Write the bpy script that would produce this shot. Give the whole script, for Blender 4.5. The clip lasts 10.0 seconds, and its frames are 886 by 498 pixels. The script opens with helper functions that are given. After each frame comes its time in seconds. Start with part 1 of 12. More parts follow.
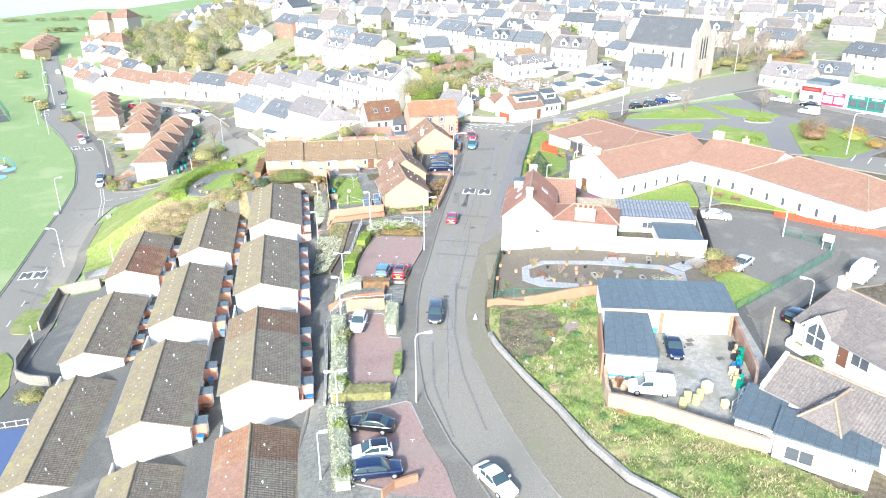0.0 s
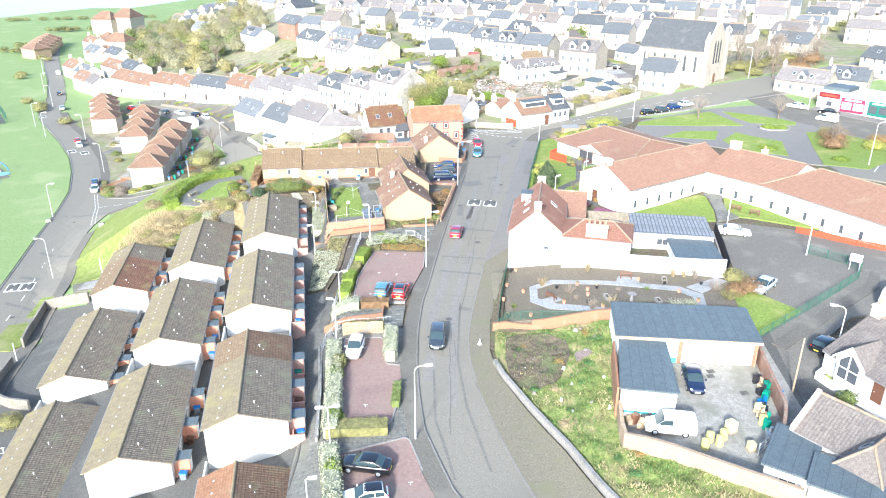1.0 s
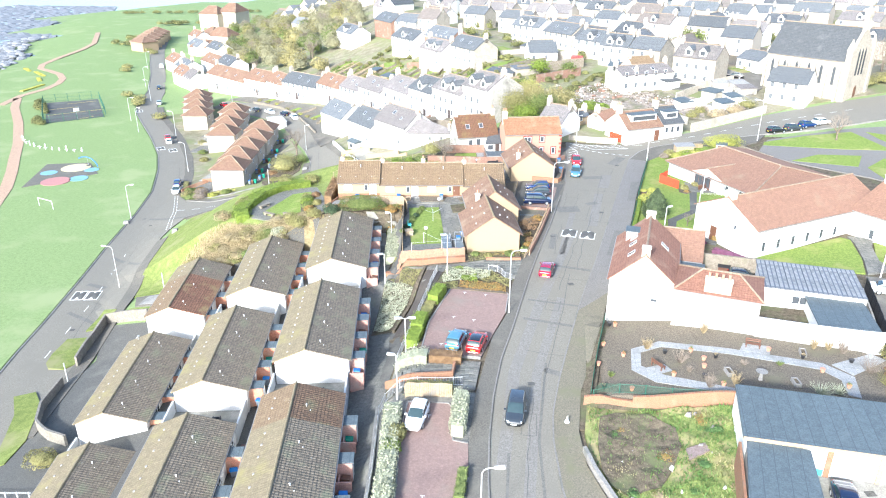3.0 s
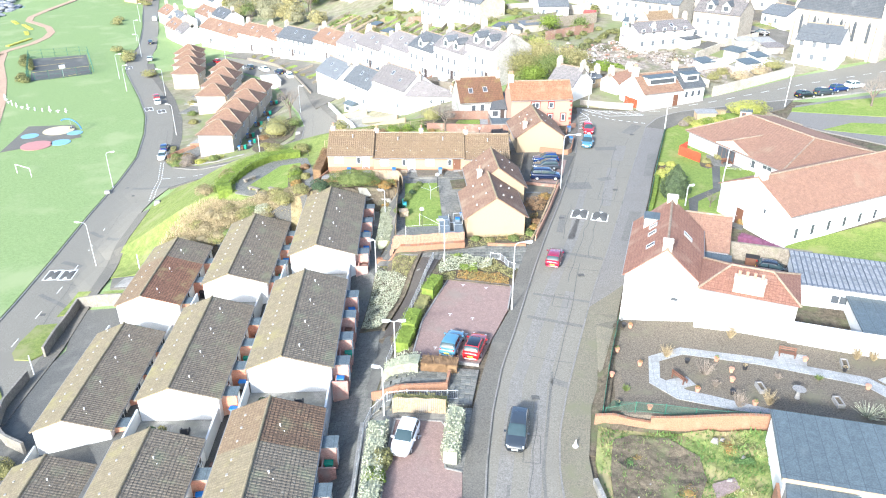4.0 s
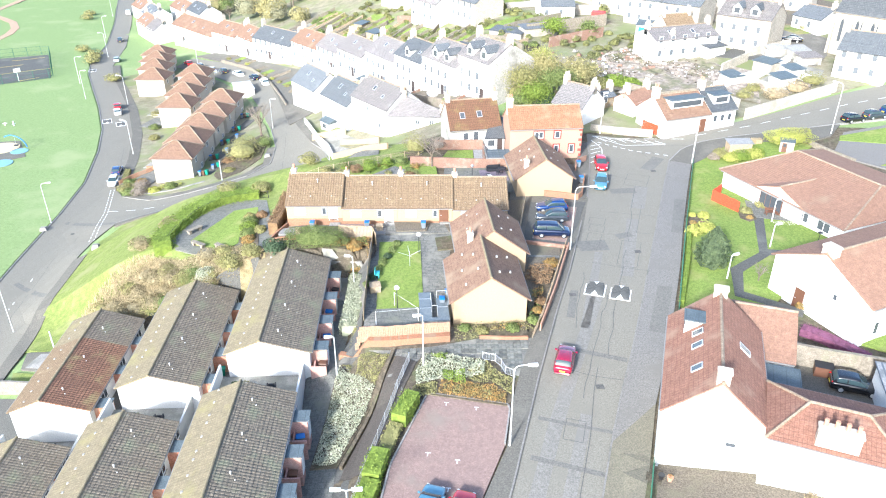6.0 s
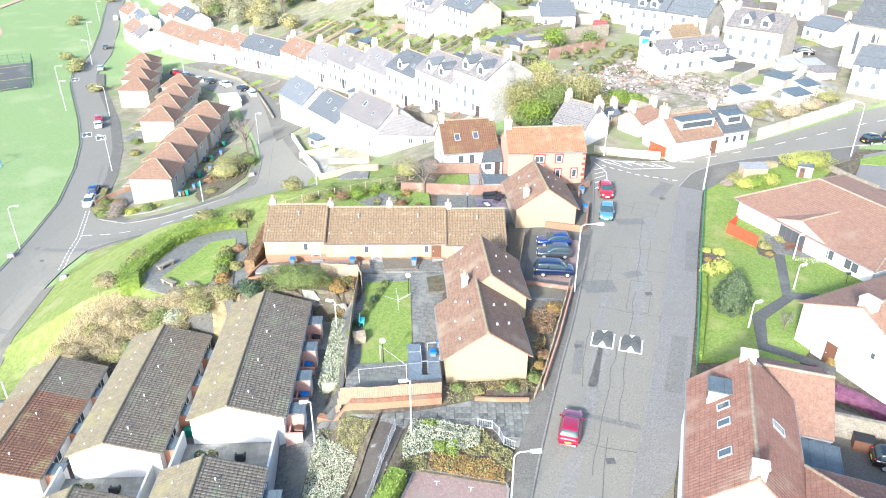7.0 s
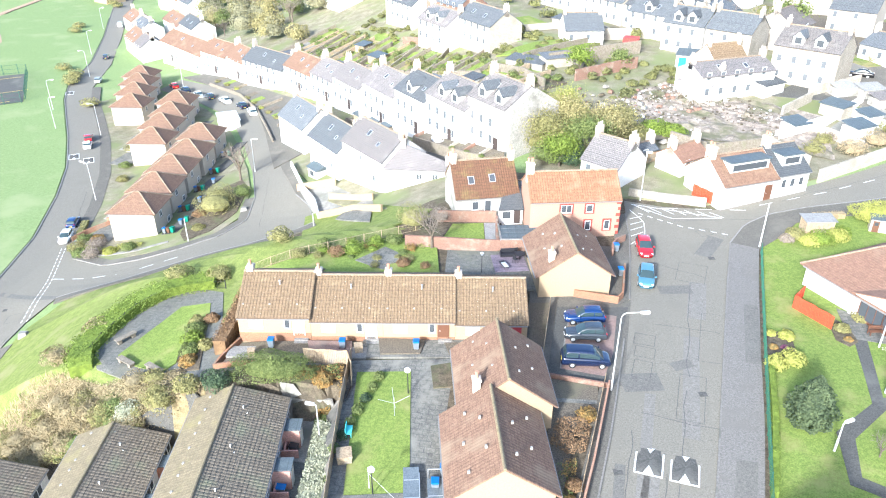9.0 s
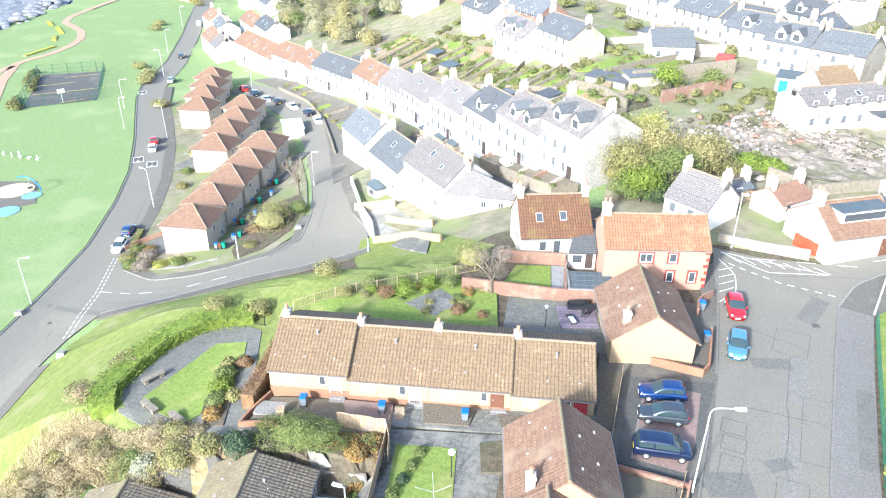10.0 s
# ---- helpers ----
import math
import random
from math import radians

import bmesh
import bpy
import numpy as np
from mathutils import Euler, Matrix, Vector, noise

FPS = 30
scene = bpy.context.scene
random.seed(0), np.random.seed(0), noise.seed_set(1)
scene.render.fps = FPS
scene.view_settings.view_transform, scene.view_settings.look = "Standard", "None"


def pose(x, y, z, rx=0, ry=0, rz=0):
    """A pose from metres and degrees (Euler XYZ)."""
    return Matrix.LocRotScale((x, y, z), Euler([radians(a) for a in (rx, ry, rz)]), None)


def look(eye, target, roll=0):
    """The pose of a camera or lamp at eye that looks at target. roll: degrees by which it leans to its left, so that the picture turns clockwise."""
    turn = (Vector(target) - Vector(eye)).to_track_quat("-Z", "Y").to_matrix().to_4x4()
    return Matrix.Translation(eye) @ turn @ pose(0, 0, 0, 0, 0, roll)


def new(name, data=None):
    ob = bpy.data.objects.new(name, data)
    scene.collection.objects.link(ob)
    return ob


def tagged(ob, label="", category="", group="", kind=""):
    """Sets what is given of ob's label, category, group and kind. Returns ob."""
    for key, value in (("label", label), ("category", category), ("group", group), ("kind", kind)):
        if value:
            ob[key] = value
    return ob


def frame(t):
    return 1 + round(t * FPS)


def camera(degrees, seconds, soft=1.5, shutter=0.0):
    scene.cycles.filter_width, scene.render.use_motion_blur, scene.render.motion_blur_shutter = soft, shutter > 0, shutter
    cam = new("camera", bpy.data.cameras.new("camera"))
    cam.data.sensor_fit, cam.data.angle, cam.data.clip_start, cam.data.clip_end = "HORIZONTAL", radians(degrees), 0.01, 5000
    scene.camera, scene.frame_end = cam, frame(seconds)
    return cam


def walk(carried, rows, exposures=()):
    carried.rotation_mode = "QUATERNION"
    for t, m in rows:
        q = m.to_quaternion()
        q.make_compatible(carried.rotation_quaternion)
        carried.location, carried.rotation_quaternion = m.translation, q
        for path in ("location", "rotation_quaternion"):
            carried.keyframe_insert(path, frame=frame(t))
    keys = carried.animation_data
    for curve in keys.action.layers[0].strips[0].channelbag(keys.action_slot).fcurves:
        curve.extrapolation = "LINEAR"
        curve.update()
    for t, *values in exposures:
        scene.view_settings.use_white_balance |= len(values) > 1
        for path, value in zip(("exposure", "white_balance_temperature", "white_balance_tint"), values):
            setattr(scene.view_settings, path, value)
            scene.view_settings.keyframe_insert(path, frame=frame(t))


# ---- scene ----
from mathutils.geometry import delaunay_2d_cdt

cam = camera(63.1, 10.0, soft=1.1)
METRES, EYE, TILT, LEAN, TURN = 86.0, 40.0, -23.2, 0.0, 0.0
ROWS = [
    (0.0, 0.0, 0.0, 0.0, -0.0, 0.0, -0.0),
    (0.5, 0.0007, 0.0346, 0.0149, 0.04, 0.03, -0.11),
    (1.0, 0.0028, 0.0636, 0.0269, 0.39, -0.01, -0.32),
    (1.5, 0.001, 0.0938, 0.0402, 2.08, -0.06, -1.08),
    (2.0, 0.0043, 0.1302, 0.0544, 4.47, -0.16, -2.08),
    (3.5, 0.005, 0.2717, 0.1089, 8.17, -1.0, -3.59),
    (4.0, 0.0022, 0.3273, 0.1323, 8.21, -4.25, -3.51),
    (4.5, -0.0015, 0.3865, 0.1608, 8.24, -5.55, -3.43),
    (5.0, -0.0055, 0.4453, 0.1874, 8.23, -5.53, -3.47),
    (5.5, -0.0105, 0.5037, 0.2131, 8.22, -5.5, -3.48),
    (7.0, -0.0245, 0.6474, 0.2797, 7.93, -5.35, -3.55),
    (7.5, -0.0284, 0.6826, 0.2956, 7.91, -5.38, -3.56),
    (8.0, -0.0327, 0.7212, 0.3129, 7.97, -5.36, -3.52),
    (8.5, -0.0378, 0.7651, 0.3318, 8.39, -5.39, -3.64),
    (9.0, -0.0439, 0.813, 0.352, 9.3, -5.46, -4.0),
    (9.5, -0.0505, 0.8636, 0.3739, 11.59, -5.63, -4.99),
    (10.0, -0.0577, 0.914, 0.3965, 14.96, -5.96, -6.5),
]
walk(cam, [(t, pose(0, 0, EYE, TILT, LEAN, TURN) @ pose(METRES * x, METRES * y, METRES * z, 90 + pitch, roll, yaw)) for t, x, y, z, yaw, pitch, roll in ROWS],
     exposures=[(0.0, 1.78, 5600, 7), (3.8, 1.77, 5600, 7), (4.5, 1.84, 5600, 7), (5.5, 1.84, 5600, 7), (7.5, 1.81, 5580, 7), (10.0, 1.85, 5560, 7)])

# ---- sky and sun: a low winter sun from behind on the sea side ----
SUN_EL, SUN_AZ = 25.0, 198.0   # degrees; azimuth clockwise from the +y axis
world = bpy.data.worlds.new("sky")
scene.world = world
world.use_nodes = True
wn = world.node_tree.nodes
sky = wn.new("ShaderNodeTexSky")
sky.sky_type, sky.sun_disc = "NISHITA", False
sky.sun_elevation, sky.sun_rotation = radians(SUN_EL), radians(SUN_AZ)
sky.air_density, sky.dust_density = 1.0, 2.5
wn["Background"].inputs["Strength"].default_value = 0.15
world.node_tree.links.new(sky.outputs["Color"], wn["Background"].inputs["Color"])
sun = new("sun", bpy.data.lights.new("sun", "SUN"))
sun.data.energy, sun.data.angle, sun.data.color = 3.0, radians(5.0), (1.0, 0.95, 0.88)
a, e = radians(SUN_AZ), radians(SUN_EL)
sun.matrix_world = look((0, 0, 90), (-math.sin(a) * math.cos(e), -math.cos(a) * math.cos(e), 90 - math.sin(e)))


# ---- ground form ----
def ease(lo, hi, v):
    u = min(1.0, max(0.0, (v - lo) / (hi - lo)))
    return u * u * (3 - 2 * u)


def line(v, pts):
    if v <= pts[0][0]:
        return pts[0][1]
    for (p, h), (q, k) in zip(pts, pts[1:]):
        if v <= q:
            return h + (k - h) * (v - p) / (q - p)
    return pts[-1][1]


PLATEAU = [(0, -5.5), (55, -3.6), (80, -2.0), (105, -0.8), (120, -0.1), (155, 0.6), (180, 2.2), (225, 6.0), (320, 9.0), (600, 16)]
FOOT = [(40, -60), (100, -62), (112, -68), (128, -76), (150, -82), (200, -92), (300, -150), (500, -200)]
CREST = [(40, -10), (100, -12), (118, -26), (126, -46), (142, -46), (156, -20), (175, -10), (230, -14), (320, -60), (500, -110)]


def ground_z(x, y):
    """Upper town on a gentle plateau, a bank down to the shore road and the links at -16.3 m."""
    top = line(y, PLATEAU) + 0.02 * min(max(x - 8, 0), 60)
    top += (0.8 + 1.2 * (1 - ease(88, 112, y))) * ease(8, 20, x) * (1 - ease(125, 150, y))
    top -= 1.5 * ease(-12.5, -15.5, x) * (1 - ease(98, 110, y))
    top -= 3.0 * ease(-30, -44, x) * ease(112, 122, y) * (1 - ease(140, 152, y))
    lo, hi = line(y, FOOT), line(y, CREST)
    u = min(1.0, max(0.0, (x - lo) / (hi - lo)))
    u += (u * u * (3 - 2 * u) - u) * ease(112, 124, y) * (1 - ease(146, 160, y))
    u = u ** (1 + 0.4 * ease(150, 160, y))
    z = -16.3 + (top + 16.3) * u - 1.5 * math.exp(-((x + 42) ** 2 + (y - 168) ** 2) / 150.0)
    # level courts cut into the slope beside the upper terrace blocks
    e, d = 0.9816 * x + 0.1908 * y, -0.1908 * x + 0.9816 * y
    w = ease(2.9, 2.3, e) * ease(-33, -31.5, e) * ease(103, 106, d) * (1 - ease(125, 125.4, d))
    f = -3.1 - 4.0 * ease(-9.1, -9.7, e) - 3.2 * ease(-20.1, -20.7, e)
    z += min(0.0, f - z) * w
    # the gravel garden, made up to an even fall behind its walls
    g = ease(6.2, 7.0, x) * (1 - ease(33, 36, x)) * ease(79.3, 80.2, y) * (1 - ease(93, 96, y))
    return z + ((-0.75 + 0.1 * (x - 9) if x < 20 else 0.35 + 0.03 * (x - 20)) - z) * g


# ---- materials ----
def nodes_of(name):
    m = bpy.data.materials.new(name)
    m.use_nodes = True
    nt = m.node_tree
    return m, nt, nt.nodes["Principled BSDF"]


def node(nt, kind, **given):
    n = nt.nodes.new(kind)
    for key, value in given.items():
        n.inputs[key.replace("_", " ")].default_value = value
    return n


def blend(nt, fac, one, two, how="MIX"):
    """Colour mix of two colours or sockets by a factor or socket."""
    n = nt.nodes.new("ShaderNodeMix")
    n.data_type, n.blend_type = "RGBA", how
    for slot, v in ((0, fac), (6, one), (7, two)):
        if isinstance(v, bpy.types.NodeSocket):
            nt.links.new(v, n.inputs[slot])
        else:
            n.inputs[slot].default_value = v if slot == 0 else (*v, 1)
    return n.outputs[2]


def ramp(nt, socket, lo, hi):
    n = nt.nodes.new("ShaderNodeMapRange")
    n.interpolation_type = "SMOOTHSTEP"
    n.inputs[1].default_value, n.inputs[2].default_value = lo, hi
    nt.links.new(socket, n.inputs[0])
    return n.outputs[0]


def surface(name, light, dark, stain=None, size=0.6, big=6.0, rough=0.85, relief=0.3, metal=0.0, pattern=None,
            cell=(0.3, 0.3), joint=(0.05, 0.05, 0.05), gap=0.02, wall=False, amount=0.55, vary=0.0, spec=0.3, speck=None, specks=1.1, grain=0.5):
    """A weathered surface: grain at one scale, stains at another, and, if asked, courses of bricks, tiles or slabs."""
    m, nt, out = nodes_of(name)
    out.inputs["Roughness"].default_value, out.inputs["Metallic"].default_value = rough, metal
    out.inputs["Specular IOR Level"].default_value = spec
    co = nt.nodes.new("ShaderNodeTexCoord").outputs["Object"]
    fine = node(nt, "ShaderNodeTexNoise", Scale=1.0 / size, Detail=6.0, Roughness=0.65)
    wide = node(nt, "ShaderNodeTexNoise", Scale=1.0 / big, Detail=4.0, Roughness=0.6)
    nt.links.new(co, fine.inputs["Vector"])
    nt.links.new(co, wide.inputs["Vector"])
    grit = node(nt, "ShaderNodeTexNoise", Scale=9.0, Detail=2.0, Roughness=0.7)
    nt.links.new(co, grit.inputs["Vector"])
    col = blend(nt, ramp(nt, fine.outputs[0], 0.3, 0.7), dark, light)
    col = blend(nt, grain, col, blend(nt, ramp(nt, grit.outputs[0], 0.3, 0.7), (0.6, 0.6, 0.6), (1.4, 1.4, 1.4)), "MULTIPLY")
    height = fine.outputs[0]
    if pattern:
        vec = co
        if wall:
            sep, com, add = nt.nodes.new("ShaderNodeSeparateXYZ"), nt.nodes.new("ShaderNodeCombineXYZ"), nt.nodes.new("ShaderNodeMath")
            nt.links.new(co, sep.inputs[0])
            nt.links.new(sep.outputs[0], add.inputs[0])
            nt.links.new(sep.outputs[1], add.inputs[1])
            nt.links.new(add.outputs[0], com.inputs[0])
            nt.links.new(sep.outputs[2], com.inputs[1])
            vec = com.outputs[0]
        br = nt.nodes.new("ShaderNodeTexBrick")
        br.offset = 0.5 if pattern == "bond" else 0.0
        br.inputs["Scale"].default_value = 1.0
        br.inputs["Brick Width"].default_value, br.inputs["Row Height"].default_value = cell
        br.inputs["Mortar Size"].default_value, br.inputs["Mortar Smooth"].default_value = gap, 0.3
        br.inputs["Color1"].default_value = (0.93, 0.93, 0.93, 1)
        br.inputs["Color2"].default_value = (1.07, 1.07, 1.07, 1)
        br.inputs["Mortar"].default_value = (0.8, 0.8, 0.8, 1)
        nt.links.new(vec, br.inputs["Vector"])
        col = blend(nt, 0.8, col, br.outputs["Color"], "MULTIPLY")
        col = blend(nt, br.outputs["Fac"], col, joint)
    if stain:
        col = blend(nt, blend_amount(nt, wide.outputs[0], amount), col, stain)
    if speck:
        vor = node(nt, "ShaderNodeTexVoronoi", Scale=specks)
        nt.links.new(co, vor.inputs["Vector"])
        col = blend(nt, ramp(nt, vor.outputs["Distance"], 0.12, 0.07), col, speck)
    if vary:
        info = nt.nodes.new("ShaderNodeObjectInfo")
        hsv = nt.nodes.new("ShaderNodeHueSaturation")
        rng = nt.nodes.new("ShaderNodeMapRange")
        rng.inputs[3].default_value, rng.inputs[4].default_value = 1 - vary, 1 + vary
        nt.links.new(info.outputs["Random"], rng.inputs[0])
        nt.links.new(rng.outputs[0], hsv.inputs["Value"])
        nt.links.new(col, hsv.inputs["Color"])
        col = hsv.outputs[0]
    nt.links.new(col, out.inputs["Base Color"])
    if relief:
        bump = nt.nodes.new("ShaderNodeBump")
        bump.inputs["Strength"].default_value, bump.inputs["Distance"].default_value = relief, 0.05
        nt.links.new(height, bump.inputs["Height"])
        nt.links.new(bump.outputs[0], out.inputs["Normal"])
    return m


def blend_amount(nt, socket, amount):
    return ramp(nt, socket, 0.72 - 0.4 * amount, 0.95 - 0.4 * amount)


def plain(name, colour, rough=0.4, metal=0.0, coat=0.0):
    m, nt, out = nodes_of(name)
    co = nt.nodes.new("ShaderNodeTexCoord").outputs["Object"]
    n = node(nt, "ShaderNodeTexNoise", Scale=3.0, Detail=4.0)
    nt.links.new(co, n.inputs["Vector"])
    nt.links.new(blend(nt, n.outputs[0], [c * 0.85 for c in colour], [min(1, c * 1.1) for c in colour]), out.inputs["Base Color"])
    out.inputs["Roughness"].default_value, out.inputs["Metallic"].default_value, out.inputs["Coat Weight"].default_value = rough, metal, coat
    return m


def leafy(name, light, dark, size=0.5):
    """Foliage: clump to clump and leaf to leaf variation."""
    m, nt, out = nodes_of(name)
    geo = nt.nodes.new("ShaderNodeNewGeometry")
    co = nt.nodes.new("ShaderNodeTexCoord").outputs["Object"]
    n = node(nt, "ShaderNodeTexNoise", Scale=1.0 / size, Detail=3.0)
    nt.links.new(co, n.inputs["Vector"])
    col = blend(nt, ramp(nt, n.outputs[0], 0.35, 0.65), dark, light)
    col = blend(nt, geo.outputs["Random Per Island"], col, blend(nt, 0.5, col, light))
    nt.links.new(col, out.inputs["Base Color"])
    out.inputs["Roughness"].default_value, out.inputs["Specular IOR Level"].default_value = 0.7, 0.2
    thin, mix = nt.nodes.new("ShaderNodeBsdfTranslucent"), node(nt, "ShaderNodeMixShader", Fac=0.12)
    nt.links.new(col, thin.inputs["Color"])
    nt.links.new(out.outputs[0], mix.inputs[1])
    nt.links.new(thin.outputs[0], mix.inputs[2])
    nt.links.new(mix.outputs[0], nt.nodes["Material Output"].inputs["Surface"])
    return m


ASPHALT = surface("asphalt", (0.214, 0.196, 0.158), (0.15, 0.137, 0.111), (0.172, 0.157, 0.127), 0.12, 5.0, 0.92, 0.08, grain=0.3)
CARPARK = surface("car_park_asphalt", (0.165, 0.15, 0.126), (0.12, 0.109, 0.0921), (0.215, 0.197, 0.164), 0.2, 5.0, 0.92, 0.1)
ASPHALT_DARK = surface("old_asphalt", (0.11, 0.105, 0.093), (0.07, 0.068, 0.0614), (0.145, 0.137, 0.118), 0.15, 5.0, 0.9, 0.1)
PAVING = surface("footway", (0.145, 0.132, 0.109), (0.103, 0.094, 0.0781), (0.165, 0.15, 0.123), 0.15, 4.0, 0.92, 0.08)
SLABS = surface("concrete_slabs", (0.188, 0.18, 0.154), (0.112, 0.107, 0.093), (0.235, 0.222, 0.186), 0.4, 3.0, 0.85, 0.2, pattern="bond", cell=(0.9, 0.6), joint=(0.07, 0.07, 0.07))
SLAB_PIECE = surface("paving_slab", (0.15, 0.149, 0.13), (0.105, 0.105, 0.093), (0.18, 0.172, 0.141), 0.3, 2.0, 0.85, 0.2, vary=0.25)
SLAB_PALE = surface("pale_paving_slab", (0.29, 0.285, 0.275), (0.22, 0.217, 0.21), (0.2, 0.195, 0.18), 0.3, 2.0, 0.85, 0.2, vary=0.12)
FOOT_MOSS = surface("mossy_footway", (0.18, 0.16, 0.116), (0.135, 0.12, 0.0856), (0.15, 0.142, 0.0884), 0.15, 2.5, 0.92, 0.1)
FOOT_PALE = surface("pale_footway", (0.19, 0.176, 0.158), (0.142, 0.131, 0.117), (0.155, 0.143, 0.125), 0.15, 3.0, 0.92, 0.08)
PATH_PALE = surface("pale_path_concrete", (0.31, 0.31, 0.3), (0.24, 0.24, 0.235), (0.2, 0.2, 0.19), 0.3, 2.0, 0.9, 0.15, pattern="stack", cell=(0.9, 0.9), joint=(0.17, 0.17, 0.165), gap=0.015)
OLD_WALL = surface("old_garden_wall", (0.26, 0.22, 0.17), (0.17, 0.145, 0.11), (0.2, 0.19, 0.12), 0.4, 2.0, 0.9, 0.5)
KERB = surface("kerb_stone", (0.27, 0.252, 0.225), (0.2, 0.19, 0.18), (0.15, 0.15, 0.13), 0.2, 2.0)
KERB_WORN = surface("worn_kerb_stone", (0.21, 0.195, 0.172), (0.16, 0.15, 0.135), (0.13, 0.125, 0.105), 0.2, 2.0)
GUTTER = plain("grey_gutter", (0.22, 0.21, 0.2), 0.5)
YARD_WALL = surface("yard_wall_concrete", (0.24, 0.215, 0.18), (0.16, 0.145, 0.122), (0.16, 0.155, 0.115), 0.4, 2.5, 0.9, 0.4)
RED_PAVERS = surface("red_block_paving", (0.27, 0.185, 0.153), (0.205, 0.142, 0.118), (0.21, 0.17, 0.14), 0.3, 4.0, 0.9, 0.2, pattern="bond", cell=(0.2, 0.1), joint=(0.18, 0.125, 0.115), gap=0.01)
GRASS = surface("lawn_grass", (0.2, 0.25, 0.062), (0.135, 0.182, 0.043), (0.26, 0.255, 0.095), 0.35, 4.0, 0.95, 0.5, spec=0.1)
# blue is raised in this grass colour to imitate haze over the far field
FIELD = surface("field_grass", (0.215, 0.275, 0.118), (0.168, 0.222, 0.09), (0.245, 0.285, 0.14), 0.6, 12.0, 0.95, 0.4, spec=0.1)
DARK_SLABS = surface("dark_path_slabs", (0.165, 0.16, 0.138), (0.112, 0.109, 0.095), (0.165, 0.16, 0.118), 0.4, 3.0, 0.85, 0.2, pattern="bond", cell=(0.9, 0.6), joint=(0.055, 0.058, 0.05), gap=0.012)
ROUGH_GRASS = surface("rough_grass", (0.2, 0.235, 0.075), (0.095, 0.13, 0.04), (0.27, 0.225, 0.12), 0.7, 3.5, 0.95, 0.9, spec=0.1, amount=0.7)
BANK_GRASS = surface("bank_grass", (0.19, 0.22, 0.066), (0.128, 0.156, 0.045), (0.22, 0.215, 0.1), 0.8, 5.0, 0.95, 0.7, spec=0.1)
EARTH = surface("bare_earth", (0.15, 0.122, 0.085), (0.068, 0.057, 0.042), (0.11, 0.12, 0.06), 0.5, 3.0, 0.95, 0.8, spec=0.1)
GRAVEL = surface("grey_gravel", (0.18, 0.15, 0.112), (0.084, 0.07, 0.052), (0.145, 0.13, 0.086), 0.12, 3.0, 0.95, 0.5)
CONCRETE = surface("concrete_yard", (0.3, 0.284, 0.248), (0.215, 0.203, 0.177), (0.175, 0.168, 0.135), 0.6, 4.0, 0.85, 0.2, pattern="stack", cell=(4.5, 5.0), joint=(0.09, 0.085, 0.075), gap=0.01, amount=0.7)
RUBBLE = surface("rubble_ground", (0.36, 0.3, 0.245), (0.15, 0.125, 0.1), (0.13, 0.125, 0.07), 1.1, 5.0, 0.95, 0.9, amount=0.7)
SAND = surface("sandy_path", (0.42, 0.29, 0.19), (0.3, 0.2, 0.14), None, 0.5, 4.0, 0.95, 0.3)
TOWN = surface("town_gardens", (0.26, 0.228, 0.16), (0.15, 0.138, 0.085), (0.165, 0.185, 0.078), 2.5, 9.0, 0.95, 0.5, amount=0.75)
WATER = surface("sea_water", (0.10, 0.14, 0.17), (0.07, 0.1, 0.13), None, 9.0, 60.0, 0.12, 0.25, spec=0.6, grain=0.15)
ROCKS = surface("shore_rocks", (0.23, 0.235, 0.245), (0.12, 0.125, 0.135), None, 2.5, 12.0, 0.9, 0.4)
WHITE_PAINT = surface("white_road_paint", (0.8, 0.8, 0.78), (0.55, 0.55, 0.53), (0.3, 0.3, 0.3), 0.2, 0.8, 0.7, 0.1, amount=0.35, grain=0.15)
RENDER_WHITE = surface("white_roughcast", (0.7, 0.69, 0.66), (0.6, 0.59, 0.56), (0.45, 0.43, 0.38), 0.15, 3.5, 0.9, 0.3, amount=0.25, grain=0.15)
RENDER_CREAM = surface("cream_roughcast", (0.37, 0.28, 0.175), (0.32, 0.24, 0.15), (0.28, 0.22, 0.15), 0.15, 3.0, 0.9, 0.3, amount=0.3, grain=0.15)
RENDER_PALE = surface("pale_beige_roughcast", (0.5, 0.44, 0.36), (0.43, 0.375, 0.305), (0.38, 0.33, 0.27), 0.15, 3.0, 0.9, 0.3, amount=0.3, grain=0.15)
RENDER_PINK = surface("pink_roughcast", (0.42, 0.255, 0.185), (0.36, 0.215, 0.155), (0.33, 0.22, 0.17), 0.15, 2.5, 0.9, 0.3, amount=0.3, grain=0.15)
RENDER_GREY = surface("grey_roughcast", (0.4, 0.375, 0.33), (0.28, 0.265, 0.235), (0.2, 0.19, 0.165), 0.3, 2.0, 0.9, 0.4)
# lightened so that haze over the distant church sits in the stone colour
STONE = surface("sandstone", (0.43, 0.385, 0.315), (0.34, 0.3, 0.24), (0.27, 0.245, 0.2), 0.5, 2.5, 0.9, 0.5, pattern="bond", cell=(0.6, 0.3), joint=(0.25, 0.22, 0.18), wall=True)
ORANGE_BRICK = surface("orange_brick", (0.31, 0.155, 0.088), (0.235, 0.115, 0.066), (0.27, 0.19, 0.125), 0.1, 2.0, 0.9, 0.3, pattern="bond", cell=(0.225, 0.075), joint=(0.25, 0.17, 0.115), gap=0.01, wall=True, amount=0.35)
